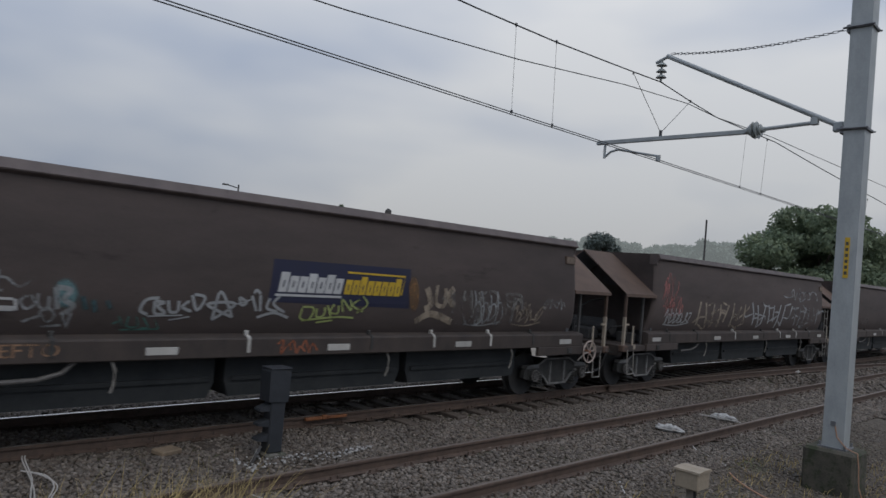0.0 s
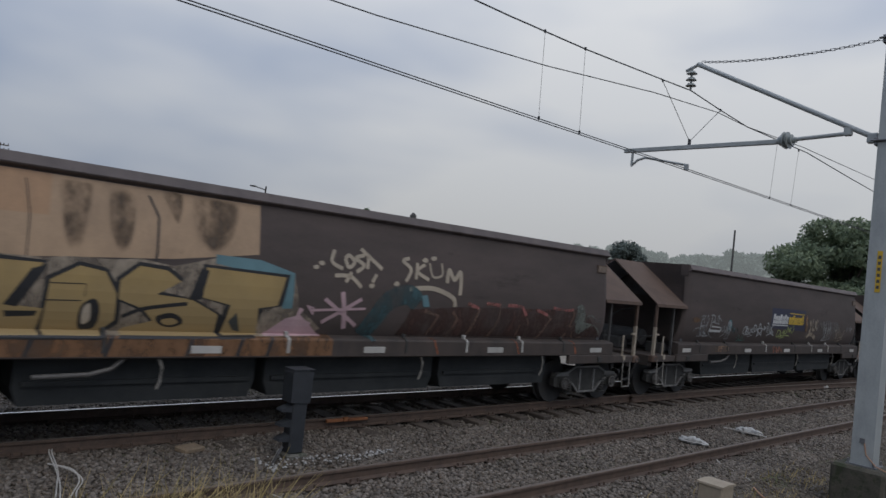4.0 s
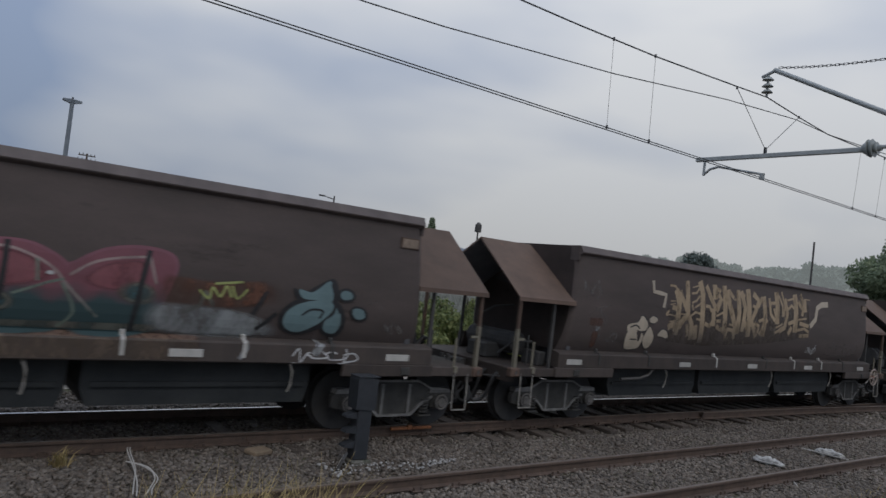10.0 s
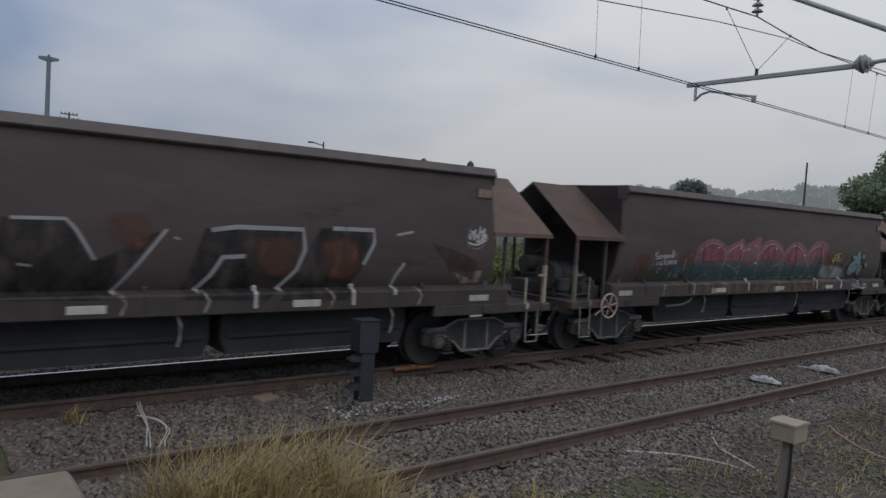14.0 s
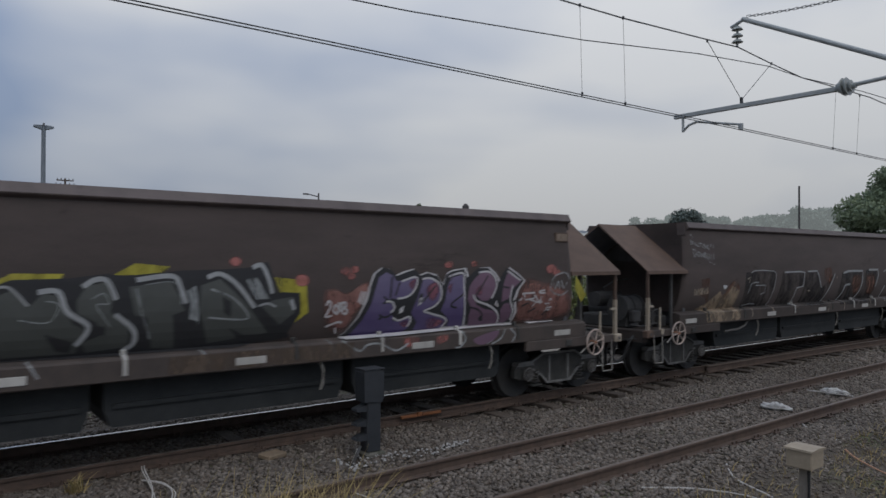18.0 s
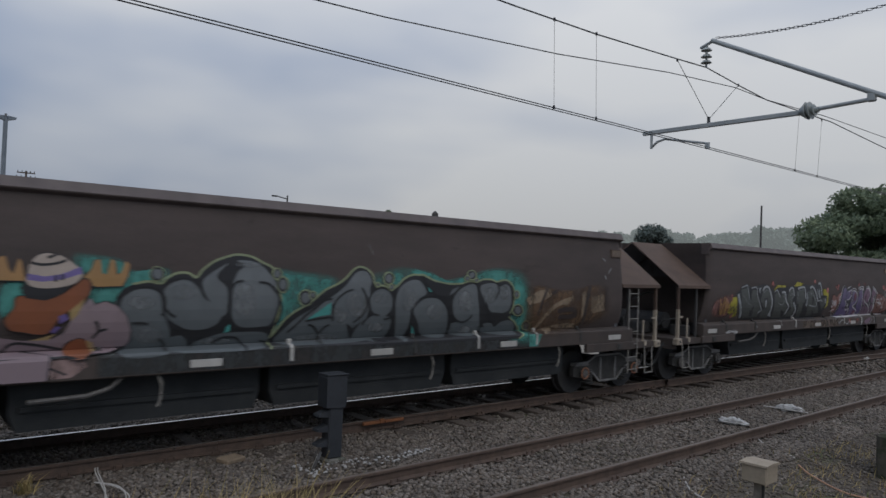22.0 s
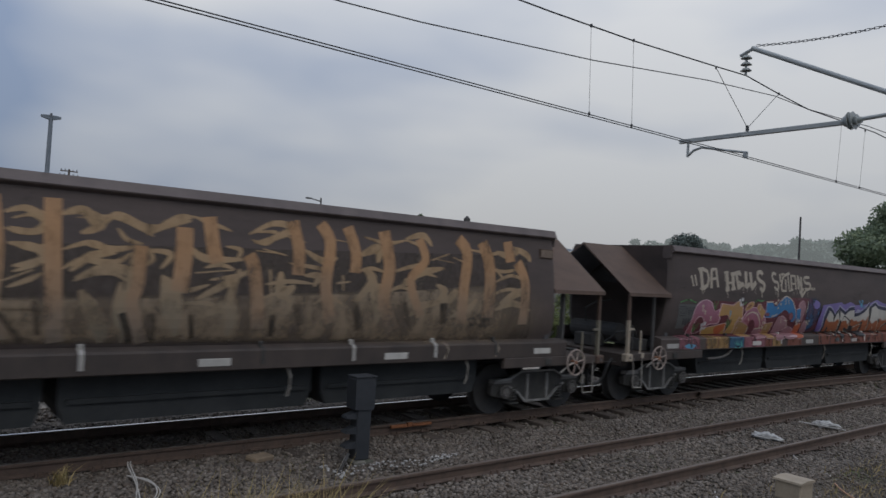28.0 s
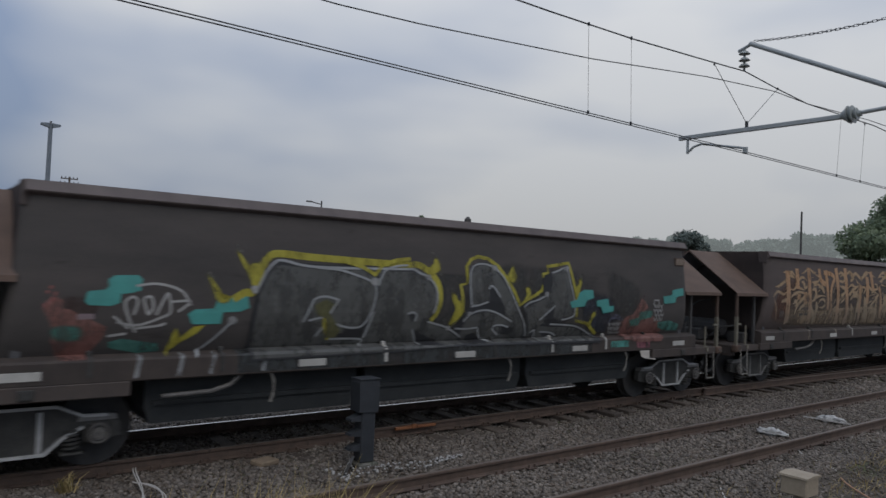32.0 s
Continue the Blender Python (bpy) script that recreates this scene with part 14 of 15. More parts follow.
# turnout rail that leaves the far track towards the near one
bm = B()
for i in range(26):
    xa, xb = 15.5 + 2 * i, 17.5 + 2 * i
    ya, yb = RAIL_C - 0.10 - 0.0026 * (xa - 15.5) ** 2, RAIL_C - 0.10 - 0.0026 * (xb - 15.5) ** 2
    lo, hi = [bm.verts.new((xa, ya + p, z)) for p, z in RAIL], [bm.verts.new((xb, yb + p, z)) for p, z in RAIL]
    for k in range(len(RAIL)):
        f = bm.faces.new((lo[k], lo[(k + 1) % len(RAIL)], hi[(k + 1) % len(RAIL)], hi[k]))
        f.material_index = 1 if RAIL[k][1] > -0.009 and RAIL[(k + 1) % len(RAIL)][1] > -0.009 else 0
tagged(part("turnout_rail", bm, [RAIL_SIDE, RAIL_TOP]), "rusty curved turnout rail beside the far track", "rail", kind="structure")


# ---- overhead line: mast, cantilever, wires ----
MX = 12.1


def mast():
    root = empty("catenary_mast", pose(MX, 3.37, -0.3), "grey galvanised steel mast on a mossy concrete block", "mast")
    bm = B()
    box(bm, -0.34, 0.34, -0.36, 0.36, -0.1, 0.64, 0.04)
    part("footing", bm, FOOTING, root, "mossy weathered concrete footing block")
    bm = B()
    # H section: two flanges and a web
    box(bm, -0.15, 0.15, 0.125, 0.15, 0.64, 9.2, 0.004)
    box(bm, -0.15, 0.15, -0.15, -0.125, 0.64, 9.2, 0.004)
    box(bm, -0.012, 0.012, -0.125, 0.125, 0.64, 9.2)
    box(bm, -0.16, -0.15, -0.15, 0.15, 0.64, 9.2)
    part("column", bm, GALV, root)
    bm = B()
    box(bm, -0.2, 0.2, -0.2, 0.2, 0.635, 0.66, 0.004)
    for a in (-0.17, 0.17):
        for b in (-0.17, 0.17):
            rod(bm, (a, b, 0.65), (a, b, 0.72), 0.018, 6)
    part("base_plate", bm, GALV_D, root)
    for z in (5.55, 7.14):
        bm = B()
        box(bm, -0.18, 0.18, -0.18, 0.18, z - 0.045, z + 0.0, 0.006)
        box(bm, -0.18, 0.18, 0.15, 0.20, z - 0.09, z + 0.03, 0.006)
        for a in (-0.2, 0.2):
            rod(bm, (a, -0.2, z - 0.02), (a, 0.24, z - 0.02), 0.014, 6)
        part("clamp_band", bm, GALV_D, root)
    bm = B()
    box(bm, -0.168, -0.162, -0.05, 0.02, 3.23, 3.85)
    part("location_tag", bm, YELLOW, root, "narrow yellow tag with illegible dark marks")
    for i in range(6):
        bm = B()
        box(bm, -0.171, -0.1685, -0.035, 0.005, 3.28 + 0.09 * i, 3.33 + 0.09 * i)
        part("tag_mark", bm, DARK, root)
    bm = B()
    tube(bm, [(-0.17, -0.02, 1.0), (-0.175, -0.06, 0.82), (-0.20, -0.20, 0.69), (-0.22, -0.36, 0.65), (-0.22, -0.385, 0.45), (-0.20, -0.40, 0.15), (-0.16, -0.44, 0.0)], 0.009)
    part("bond_cable", bm, CABLE, root, "thin orange bonding cable")
    bm = B()
    box(bm, -0.18, -0.15, -0.03, 0.04, 0.98, 1.05)
    part("bond_stud", bm, GALV_D, root)
    return root


mast()


def cantilever():
    root = empty("cantilever_arm", pose(MX, 3.57, 5.2), "galvanised cantilever arm with insulators and hanging contact bar", "cantilever")
    # in this space y runs out over the track
    bm = B()
    rod(bm, (-0.02, 0.02, 0.10), (-0.02, 3.10, 1.70), 0.042, 12)
    rod(bm, (-0.02, 3.04, 1.70), (-0.02, 3.32, 1.60), 0.03, 8)
    box(bm, -0.07, 0.03, -0.02, 0.14, 0.02, 0.18, 0.02)
    part("strut", bm, GALV, root)
    bm = B()
    rod(bm, (-0.02, 0.42, 0.20), (-0.02, 1.22, 0.16), 0.033, 10)
    box(bm, -0.06, 0.02, 0.36, 0.48, 0.16, 0.30, 0.015)
    part("tie_tube", bm, GALV, root)
    bm = B()
    box(bm, -0.055, 0.015, 1.48, 4.50, 0.095, 0.175, 0.008)
    part("registration_arm", bm, GALV, root)
    bm = B()
    rod(bm, (-0.02, 1.20, 0.15), (-0.02, 1.52, 0.14), 0.05, 12)
    for y, r in ((1.28, 0.10), (1.34, 0.15), (1.40, 0.15), (1.45, 0.10)):
        rod(bm, (-0.02, y - 0.02, 0.15), (-0.02, y + 0.02, 0.145), r, 18, r * 0.8)
    part("insulator", bm, INSUL, root, "grey ribbed insulator")
    bm = B()
    rod(bm, (-0.02, 3.20, 1.66), (-0.02, 3.20, 1.22), 0.022, 8)
    for z in (1.53, 1.41, 1.30):
        rod(bm, (-0.02, 3.20, z), (-0.02, 3.20, z + 0.045), 0.10, 16, 0.06)
    part("insulator", bm, INSUL, root, "hanging disc insulator")
    bm = B()
    rod(bm, (-0.02, 4.31, 0.10), (-0.02, 4.31, -0.18), 0.026, 8)
    tube(bm, [(-0.02, 4.31, -0.16), (-0.02, 4.18, -0.06), (-0.01, 4.02, -0.02), (0.03, 3.16, -0.19)], 0.024)
    box(bm, 0.005, 0.055, 3.12, 3.20, -0.29, -0.17, 0.006)
    part("steady_arm", bm, GALV, root)
    # chain from the strut's tip back up to the mast
    bm = B()
    a, b = Vector((-0.02, 3.02, 1.73)), Vector((-0.02, -0.04, 1.66))
    k = 44
    for i in range(k):
        u = (i + 0.5) / k
        p = a.lerp(b, u) - Vector((0, 0, 0.10 * 4 * u * (1 - u)))
        d = (b - a).normalized()
        up = Vector((0, 0, 1)) if i % 2 else Vector((1, 0, 0))
        h = 0.042
        side = d.cross(up).normalized() * 0.016
        tube(bm, [p - d * h + side, p + d * h + side, p + d * h - side, p - d * h - side, p - d * h + side], 0.006, 4)
    part("stay_chain", bm, GALV_D, root, "steel chain stay")
    return root


cantilever()


def wire(pts, r, label, name="overhead_wire"):
    bm = B()
    tube(bm, pts, r, 6)
    return tagged(part(name, bm, WIRE), label, "wire", "overhead wires")


CY, CZ = 6.75, 4.93      # contact wire
for d in (-0.02, 0.03):
    wire([(-60, CY + 0.1 + d, CZ - 0.12 + d), (-20, CY + 0.15 + d, CZ - 0.15 + d), (11.7, CY + d, CZ + d), (60, CY - 0.6 + d, CZ - 0.05 + d), (110, CY + d, CZ + d)], 0.0075, "twin copper contact wire, tarnished dark")
MES = [(-60, 6.9, 8.0), (-30, 6.8, 6.75), (-8, 6.75, 6.2), (4, 6.77, 6.15), (7.0, 6.77, 6.19), (8.8, 6.77, 6.24), (11.07, 6.77, 6.36), (12.1, 6.77, 6.42), (13.3, 6.77, 6.33), (14.54, 6.77, 6.26), (17.2, 6.52, 6.2), (19.6, 6.4, 6.04), (30, 6.3, 5.7), (45, 6.3, 5.6), (70, 6.4, 6.4)]
wire(MES, 0.011, "stranded messenger wire over the near track")
wire([(-30, 6.77, 6.6), (-12, 6.77, 5.7), (0, 6.77, 5.36), (3.7, 6.77, 5.41), (4.8, 6.77, 5.47), (7.9, 6.77, 5.73), (10.85, 6.77, 6.07), (13.2, 6.77, 6.26), (14.5, 6.77, 6.26)], 0.008, "thin feeder wire that joins the messenger")
wire([(14.54, 6.77, 6.26), (16.6, 6.42, 6.22), (19.6, 6.4, 6.27), (30, 6.4, 6.5), (60, 6.5, 7.4)], 0.008, "thin feeder wire beyond the mast")


def hanger(p, q, r, name, label):
    bm = B()
    rod(bm, p, q, r, 5)
    for e in (p, q):
        box(bm, e[0] - 0.012, e[0] + 0.012, e[1] - 0.012, e[1] + 0.012, e[2] - 0.025, e[2] + 0.025)
    return tagged(part(name, bm, WIRE), label, "wire", "droppers")


for x, zt in ((7.79, 6.21), (8.78, 6.24), (15.72, 6.23), (16.9, 6.2), (24, 5.9), (25.2, 5.85)):
    hanger((x, 6.76 if x < 15 else 6.6, zt), (x + 0.03, 6.74 if x < 15 else 6.68, 4.93), 0.003, "dropper", "thin dropper wire between messenger and contact wire")
hanger((11.10, 6.77, 6.34), (12.06, 6.69, 5.46), 0.006, "bridle_wire", "slanting bridle wire to the registration arm")
hanger((13.32, 6.77, 6.33), (12.10, 6.69, 5.46), 0.006, "bridle_wire", "slanting bridle wire to the registration arm")
bm = B()
box(bm, 12.05, 12.11, 6.67, 6.71, 5.36, 5.49, 0.006)
tagged(part("bridle_clamp", bm, WIRE), "small clamp that ties the bridle wires to the arm", "clamp")


# ---- sleepers ----
def track(mid, label, lift):
    root = empty("track_bed", pose(0, mid, 0), label, "track", "tracks", "structure")
    bm = B()
    box(bm, -0.12, 0.12, -1.25, 1.25, -0.30, -0.160, 0.012)
    first = part("sleeper", bm, SLEEPER, root, "weathered timber sleeper")
    bm = B()
    box(bm, -0.085, 0.085, -0.15, 0.15, -0.1605, -0.148, 0.004)
    for a in (-0.055, 0.055):
        for b in (-0.105, 0.105):
            rod(bm, (a, b, -0.15), (a, b, -0.105), 0.016, 6)
    plate = part("base_plate", bm, RAIL_SIDE, root, "rusty rail base plate with spikes")
    for i in range(70):
        x = -0.9 + 0.63 * i
        sl = first if i == 0 else new("sleeper", first.data)
        sl.parent = root
        up = 0.0 if mid == MID_A and 6.8 < x < 9.3 else lift      # a few ends lie bare
        sl.matrix_basis = pose(x + 0.02 * math.sin(i * 7.1), 0.07 * math.sin(i * 3.3) + 0.04 * math.sin(i * 8.7) - (0.18 if up != lift else 0), up * 1.0 - (0.035 if up != lift else 0) + 0.006 * math.sin(i * 5.7), 0, 0, 1.2 * math.sin(i * 2.9))
        if i < 44:
            for k, y in enumerate((-GAUGE / 2, GAUGE / 2)):
                pl = plate if i == 0 and k == 0 else new("base_plate", plate.data)
                pl.parent = root
                pl.matrix_basis = pose(x + 0.02 * math.sin(i * 7.1), y, 0)


track(MID_A, "near track on sleepers sunk in ballast", -0.055)
track(MID_C, "far track on dark timber sleepers", -0.012)


# ---- things along the line ----
def dwarf_signal():
    root = empty("dwarf_signal", pose(5.30, 8.37, -0.17), "slate-grey dwarf signal seen from behind, between the tracks", "signal")
    bm = B()
    prism(bm, [(-0.16, 0.76), (0.13, 0.74), (0.15, 0.80), (0.15, 1.17), (-0.15, 1.21), (-0.17, 1.16)], -0.12, 0.12, axis="y")
    part("housing", bm, SIGNAL, root)
    bm = B()
    box(bm, -0.17, 0.165, -0.135, 0.135, 1.195, 1.21, 0.004)
    part("housing_lid", bm, SIGNAL, root)
    bm = B()
    box(bm, -0.10, 0.12, -0.10, 0.10, 0.06, 0.76, 0.015)
    part("post", bm, SIGNAL, root)
    bm = B()
    box(bm, -0.15, 0.16, -0.16, 0.16, -0.08, 0.06, 0.015)
    part("foot", bm, CONCRETE, root)
    for z in (0.22, 0.42, 0.62):
        bm = B()
        prism(bm, [(-0.10, z), (-0.26, z + 0.02), (-0.25, z + 0.05), (-0.10, z + 0.10)], -0.075, 0.075, axis="y")
        part("lens_hood", bm, SIGNAL, root, "sloped black lens hood")
    return root


dwarf_signal()
tag = empty("signal_plaque", pose(4.98, 8.22, -0.12, 0, 22, -38), "small black plaque with illegible white characters in the ballast", "plaque")
bm = B()
box(bm, -0.02, 0.02, -0.19, 0.19, -0.08, 0.12, 0.004)
part("plaque_board", bm, DARK, tag)
for i in range(6):
    bm = B()
    box(bm, -0.026, -0.0205, -0.165 + 0.056 * i, -0.130 + 0.056 * i, -0.03, 0.085)
    part("plaque_bar", bm, PLATE, tag)

bm = B()
for a, b, h in ((0, 0.32, 0.05), (0.33, 0.42, 0.07), (0.43, 0.82, 0.045)):
    box(bm, a, b, -0.02, 0.035, -0.07, -0.07 + h, 0.008)
clampo = part("rail_clamp", bm, ORANGE)
clampo.matrix_basis = pose(6.60, RAIL_C - 0.085, 0.012)
tagged(clampo, "rusty orange clamp bar against the rail", "clamp")


def sandbag(x, y, turn, label):
    bm = B()
    bmesh.ops.create_uvsphere(bm, u_segments=40, v_segments=20, radius=1.0)
    for v in bm.verts:
        p = v.co.copy()
        n = noise.noise(p * 1.9 + Vector((x, 0, 0))) + 0.7 * noise.noise(p * 4.6 + Vector((0, x, 0))) + 0.5 * noise.noise(p * 9.3 + Vector((0, 0, x)))
        square = 1 + 0.25 * (abs(p.x) * abs(p.y))
        v.co = Vector((p.x * 0.26 * square * (1 + 0.2 * n), p.y * 0.10 * square * (1 + 0.45 * n), p.z * 0.05 * (1 + 1.1 * n)))
    ob = part("sandbag", bm, BAG, None, smooth=True)
    ob.matrix_basis = pose(x, y, -0.115, 0, 0, turn)
    return tagged(ob, label, "sandbag", "sandbags on the near track")


sandbag(12.75, 6.41, -82, "crumpled white sandbag lying between the rails")
sandbag(15.18, 6.42, -86, "crumpled white sandbag lying between the rails beside a rod")
sandbag(27.6, 9.15, 5, "white bag lying beside the far rails")
bm = B()
box(bm, -0.02, 0.02, -0.44, 0.44, -0.01, 0.01, 0.003)
lath = tagged(part("timber_lath", bm, ROPE), "thin pale lath lying across the near track", "timber")
lath.matrix_basis = pose(15.0, 6.43, -0.125, 0, 0, 4)
bm = B()
rod(bm, (4.25, 7.02, -0.13), (4.33, 6.50, -0.12), 0.008, 6)
tagged(part("steel_rod", bm, ROPE), "thin white rod lying between the near rails", "rod")


def marker_post():
    root = empty("junction_box", pose(7.62, 3.52, -0.34), "putty-coloured metal box on a short timber post", "junction box")
    bm = B()
    box(bm, -0.14, 0.14, -0.135, 0.135, 0.735, 0.925, 0.012)
    part("box_body", bm, BOXPAINT, root)
    bm = B()
    prism(bm, [(-0.155, 0.922), (0.155, 0.922), (0.15, 0.942), (0.0, 0.955), (-0.15, 0.942)], -0.15, 0.15, axis="y")
    part("box_lid", bm, BOXPAINT, root, "lighter shallow-pitched lid")
    bm = B()
    prism(bm, [(-0.05, -0.05), (0.03, -0.05), (0.05, 0.75), (-0.03, 0.75)], -0.045, 0.045, axis="y")
    part("post", bm, mat("post_plank", (0.17, 0.15, 0.125), (0.26, 0.23, 0.195), 7, 0.85, 0.4, stretch=(2, 2, 0.4)), root, "pale weathered timber plank")
    bm = B()
    tube(bm, [(-0.06, -0.07, 0.76), (-0.065, -0.075, 0.4), (-0.08, -0.06, 0.0)], 0.018)
    part("conduit", bm, RUBBER, root)
    return root


marker_post()


def ground_line(pts, r, material, name, label):
    bm = B()
    tube(bm, smooth_line(pts, 6), r, 6)
    return tagged(part(name, bm, material), label, "cable")


ground_line([(12.3, 5.75, -0.17), (11.85, 5.45, -0.17), (11.55, 5.0, -0.18), (11.33, 4.70, -0.18)], 0.014, ROPE, "cable", "pale cable snaking out from the near rail")
ground_line([(11.0, 4.5, -0.19), (10.7, 4.2, -0.22), (10.45, 3.65, -0.28), (10.7, 3.2, -0.31), (11.4, 3.0, -0.31), (11.9, 3.05, -0.31)], 0.012, CABLE, "cable", "thin orange cable trailing towards the mast")
ground_line([(8.9, 5.15, -0.17), (8.45, 4.75, -0.2), (8.3, 4.2, -0.26), (8.05, 3.8, -0.31)], 0.013, ROPE, "cable", "pale cable on the verge")
ground_line([(7.1, 5.2, -0.16), (7.7, 4.8, -0.19), (8.1, 4.3, -0.25), (8.0, 3.9, -0.30)], 0.013, ROPE, "cable", "pale cable on the verge")
ground_line([(6.6, 4.9, -0.18), (7.3, 4.55, -0.22), (7.7, 4.1, -0.28), (7.6, 3.8, -0.31)], 0.012, ROD, "cable", "dull grey cable on the verge")
for d in (0.0, 0.03):
    for pts in ([(2.52 + d, 9.32, -0.06), (2.50 + d, 9.1, -0.05), (2.42 + 0.6 * d, 8.6, -0.10), (2.36 - d, 8.2, -0.12), (2.27 - 1.5 * d, 7.75 + 2 * d, -0.13)], [(2.42, 8.85, -0.09), (2.56 - d, 8.55, -0.08), (2.55 + d, 8.2, -0.10), (2.42 + d, 7.9, -0.12), (2.36 + 2 * d, 7.72, -0.12)]):
        ground_line([(x + 0.02 * math.sin(17 * y + 3 * d), y, z) for x, y, z in pts], 0.009, ROPE, "cut_cable", "frayed white cut cable strand lying in the ballast")

bm = B()
box(bm, -0.17, 0.17, -0.11, 0.11, -0.02, 0.05, 0.015)
ob = part("timber_offcut", bm, mat("offcut_tan", (0.24, 0.18, 0.12), (0.17, 0.13, 0.09), 8, 0.85, 0.4))
ob.matrix_basis = pose(4.18, 9.08, -0.155, 3, 2, 20)
tagged(ob, "pale tan timber offcut beside the far rail", "timber")

bm = B()
box(bm, 0.30, 0.98, 4.55, 5.10, -0.4, 0.735, 0.03)
tagged(part("concrete_pillar", bm, mat("pillar_tan", (0.17, 0.14, 0.10), (0.24, 0.195, 0.145), 4, 0.9, 0.4)), "low tan concrete pillar beside the near track", "pillar")

# broken pale slab beside the dirt track
bm = B()
prism(bm, [(-0.75, 0), (0.7, 0), (0.72, 0.09), (0.2, 0.12), (-0.3, 0.1), (-0.74, 0.13)], -0.38, 0.36, axis="y")
slab = tagged(part("concrete_slab", bm, mat("slab_white", (0.38, 0.38, 0.37), (0.29, 0.29, 0.28), 5, 0.85, 0.3)), "pale broken concrete slab beside the dirt track", "slab")
slab.matrix_basis = pose(8.45, 17.6, -0.395, 0, 0, 14)

# trackside cabinet beyond the train
cab = empty("trackside_cabinet", pose(7.85, 19.4, -0.42), "dark blue-grey trackside cabinet on two legs", "cabinet")
bm = B()
box(bm, -0.42, 0.42, -0.3, 0.3, 0.35, 1.65, 0.02)
part("cabinet_body", bm, SIGNAL, cab)
bm = B()
box(bm, -0.38, -0.02, -0.32, -0.3, 0.40, 1.60, 0.008)
part("cabinet_door", bm, SIGNAL, cab)
bm = B()
box(bm, 0.02, 0.38, -0.32, -0.3, 0.40, 1.60, 0.008)
part("cabinet_door", bm, SIGNAL, cab)
for a in (-0.35, 0.35):
    bm = B()
    box(bm, a - 0.04, a + 0.04, -0.05, 0.05, 0, 0.36)
    part("leg", bm, DARK, cab)


# ---- grass, shrubs and trees ----
def blades(name, spots, height, spread, material, label, width=0.008, droop=0.5):
    """Grass blades of two bent quads each; spots: array of x, y, z."""
    n = len(spots)
    a = rng.random(n) * 2 * np.pi
    h = height * (0.45 + 0.75 * rng.random(n))
    lean = spread * (0.3 + rng.random(n))
    d = np.stack([np.cos(a), np.sin(a), np.zeros(n)], 1)
    s = np.stack([-np.sin(a + 0.7), np.cos(a + 0.7), np.zeros(n)], 1) * width
    z = np.array([0, 0, 1.0])
    p0 = spots
    p1 = p0 + d * (lean * 0.35)[:, None] + z * (h * 0.65)[:, None]
    p2 = p0 + d * lean[:, None] + z * (h * (1 - droop * 0.3 * rng.random(n)))[:, None]
    v = np.stack([p0 - s, p0 + s, p1 - s * 0.8, p1 + s * 0.8, p2 - s * 0.2, p2 + s * 0.2], 1).reshape(-1, 3)
    b = 6 * np.arange(n)[:, None]
    f = np.concatenate([b + np.array([0, 1, 3, 2]), b + np.array([2, 3, 5, 4])])
    return tagged(arrays(name, v, f, material), label, "grass", kind="stuff")


def scatter(x0, x1, y0, y1, n, clump=0.0, seeds=12):
    if clump:
        c = np.stack([x0 + (x1 - x0) * rng.random(seeds), y0 + (y1 - y0) * rng.random(seeds)], 1)
        p = c[rng.integers(0, seeds, n)] + rng.normal(size=(n, 2)) * clump
    else:
        p = np.stack([x0 + (x1 - x0) * rng.random(n), y0 + (y1 - y0) * rng.random(n)], 1)
    return np.concatenate([p, bed_height(p[:, 0], p[:, 1])[:, None] - 0.01], 1)


blades("dry_grass", scatter(1.55, 3.0, 4.8, 5.3, 1700, 0.10, 11), 0.98, 0.50, STRAW, "tall dry straw-yellow grass beside the near rail", 0.0045, 0.9)
blades("dry_grass", scatter(1.5, 3.3, 4.7, 5.35, 1100, 0.14, 12), 0.62, 0.45, STRAW, "dry straw-yellow grass beside the near rail", 0.005, 0.8)
blades("dry_grass", scatter(2.1, 3.2, 4.65, 5.05, 1500, 0.12, 9), 0.66, 0.36, STRAW, "matted straw-yellow grass beside the near rail", 0.005, 0.9)
blades("dry_grass", scatter(1.4, 1.8, 8.9, 9.3, 70, 0.05, 2), 0.22, 0.16, STRAW, "small dry tuft by the far rail", 0.006)
blades("dry_grass", scatter(3.6, 5.0, 4.3, 5.0, 260, 0.12, 7), 0.3, 0.2, STRAW, "thin dry grass on the verge", 0.005)
blades("green_grass", scatter(7.0, 13.5, 1.2, 3.0, 1300, 0.22, 26), 0.11, 0.08, GRASS_GREEN, "short green weeds on the verge round the mast", 0.006)
blades("dry_grass", scatter(5.5, 14.5, 2.0, 4.6, 1700, 0.3, 46), 0.13, 0.12, STRAW, "short dry grass on the verge", 0.005)
far_spots = scatter(-3, 24, 18.6, 20.8, 6500)
far_spots[:, 2] = -0.42
tall_spots = scatter(-3, 24, 20.3, 23.5, 6000, 0.5, 60)
tall_spots[:, 2] = -0.42
blades("green_grass", tall_spots, 1.25, 0.3, GRASS_GREEN, "tall yellow-green stalks between the shrubs", 0.016)
blades("green_grass", far_spots, 0.38, 0.16, GRASS_GREEN, "strip of bright green grass beyond the line", 0.014)


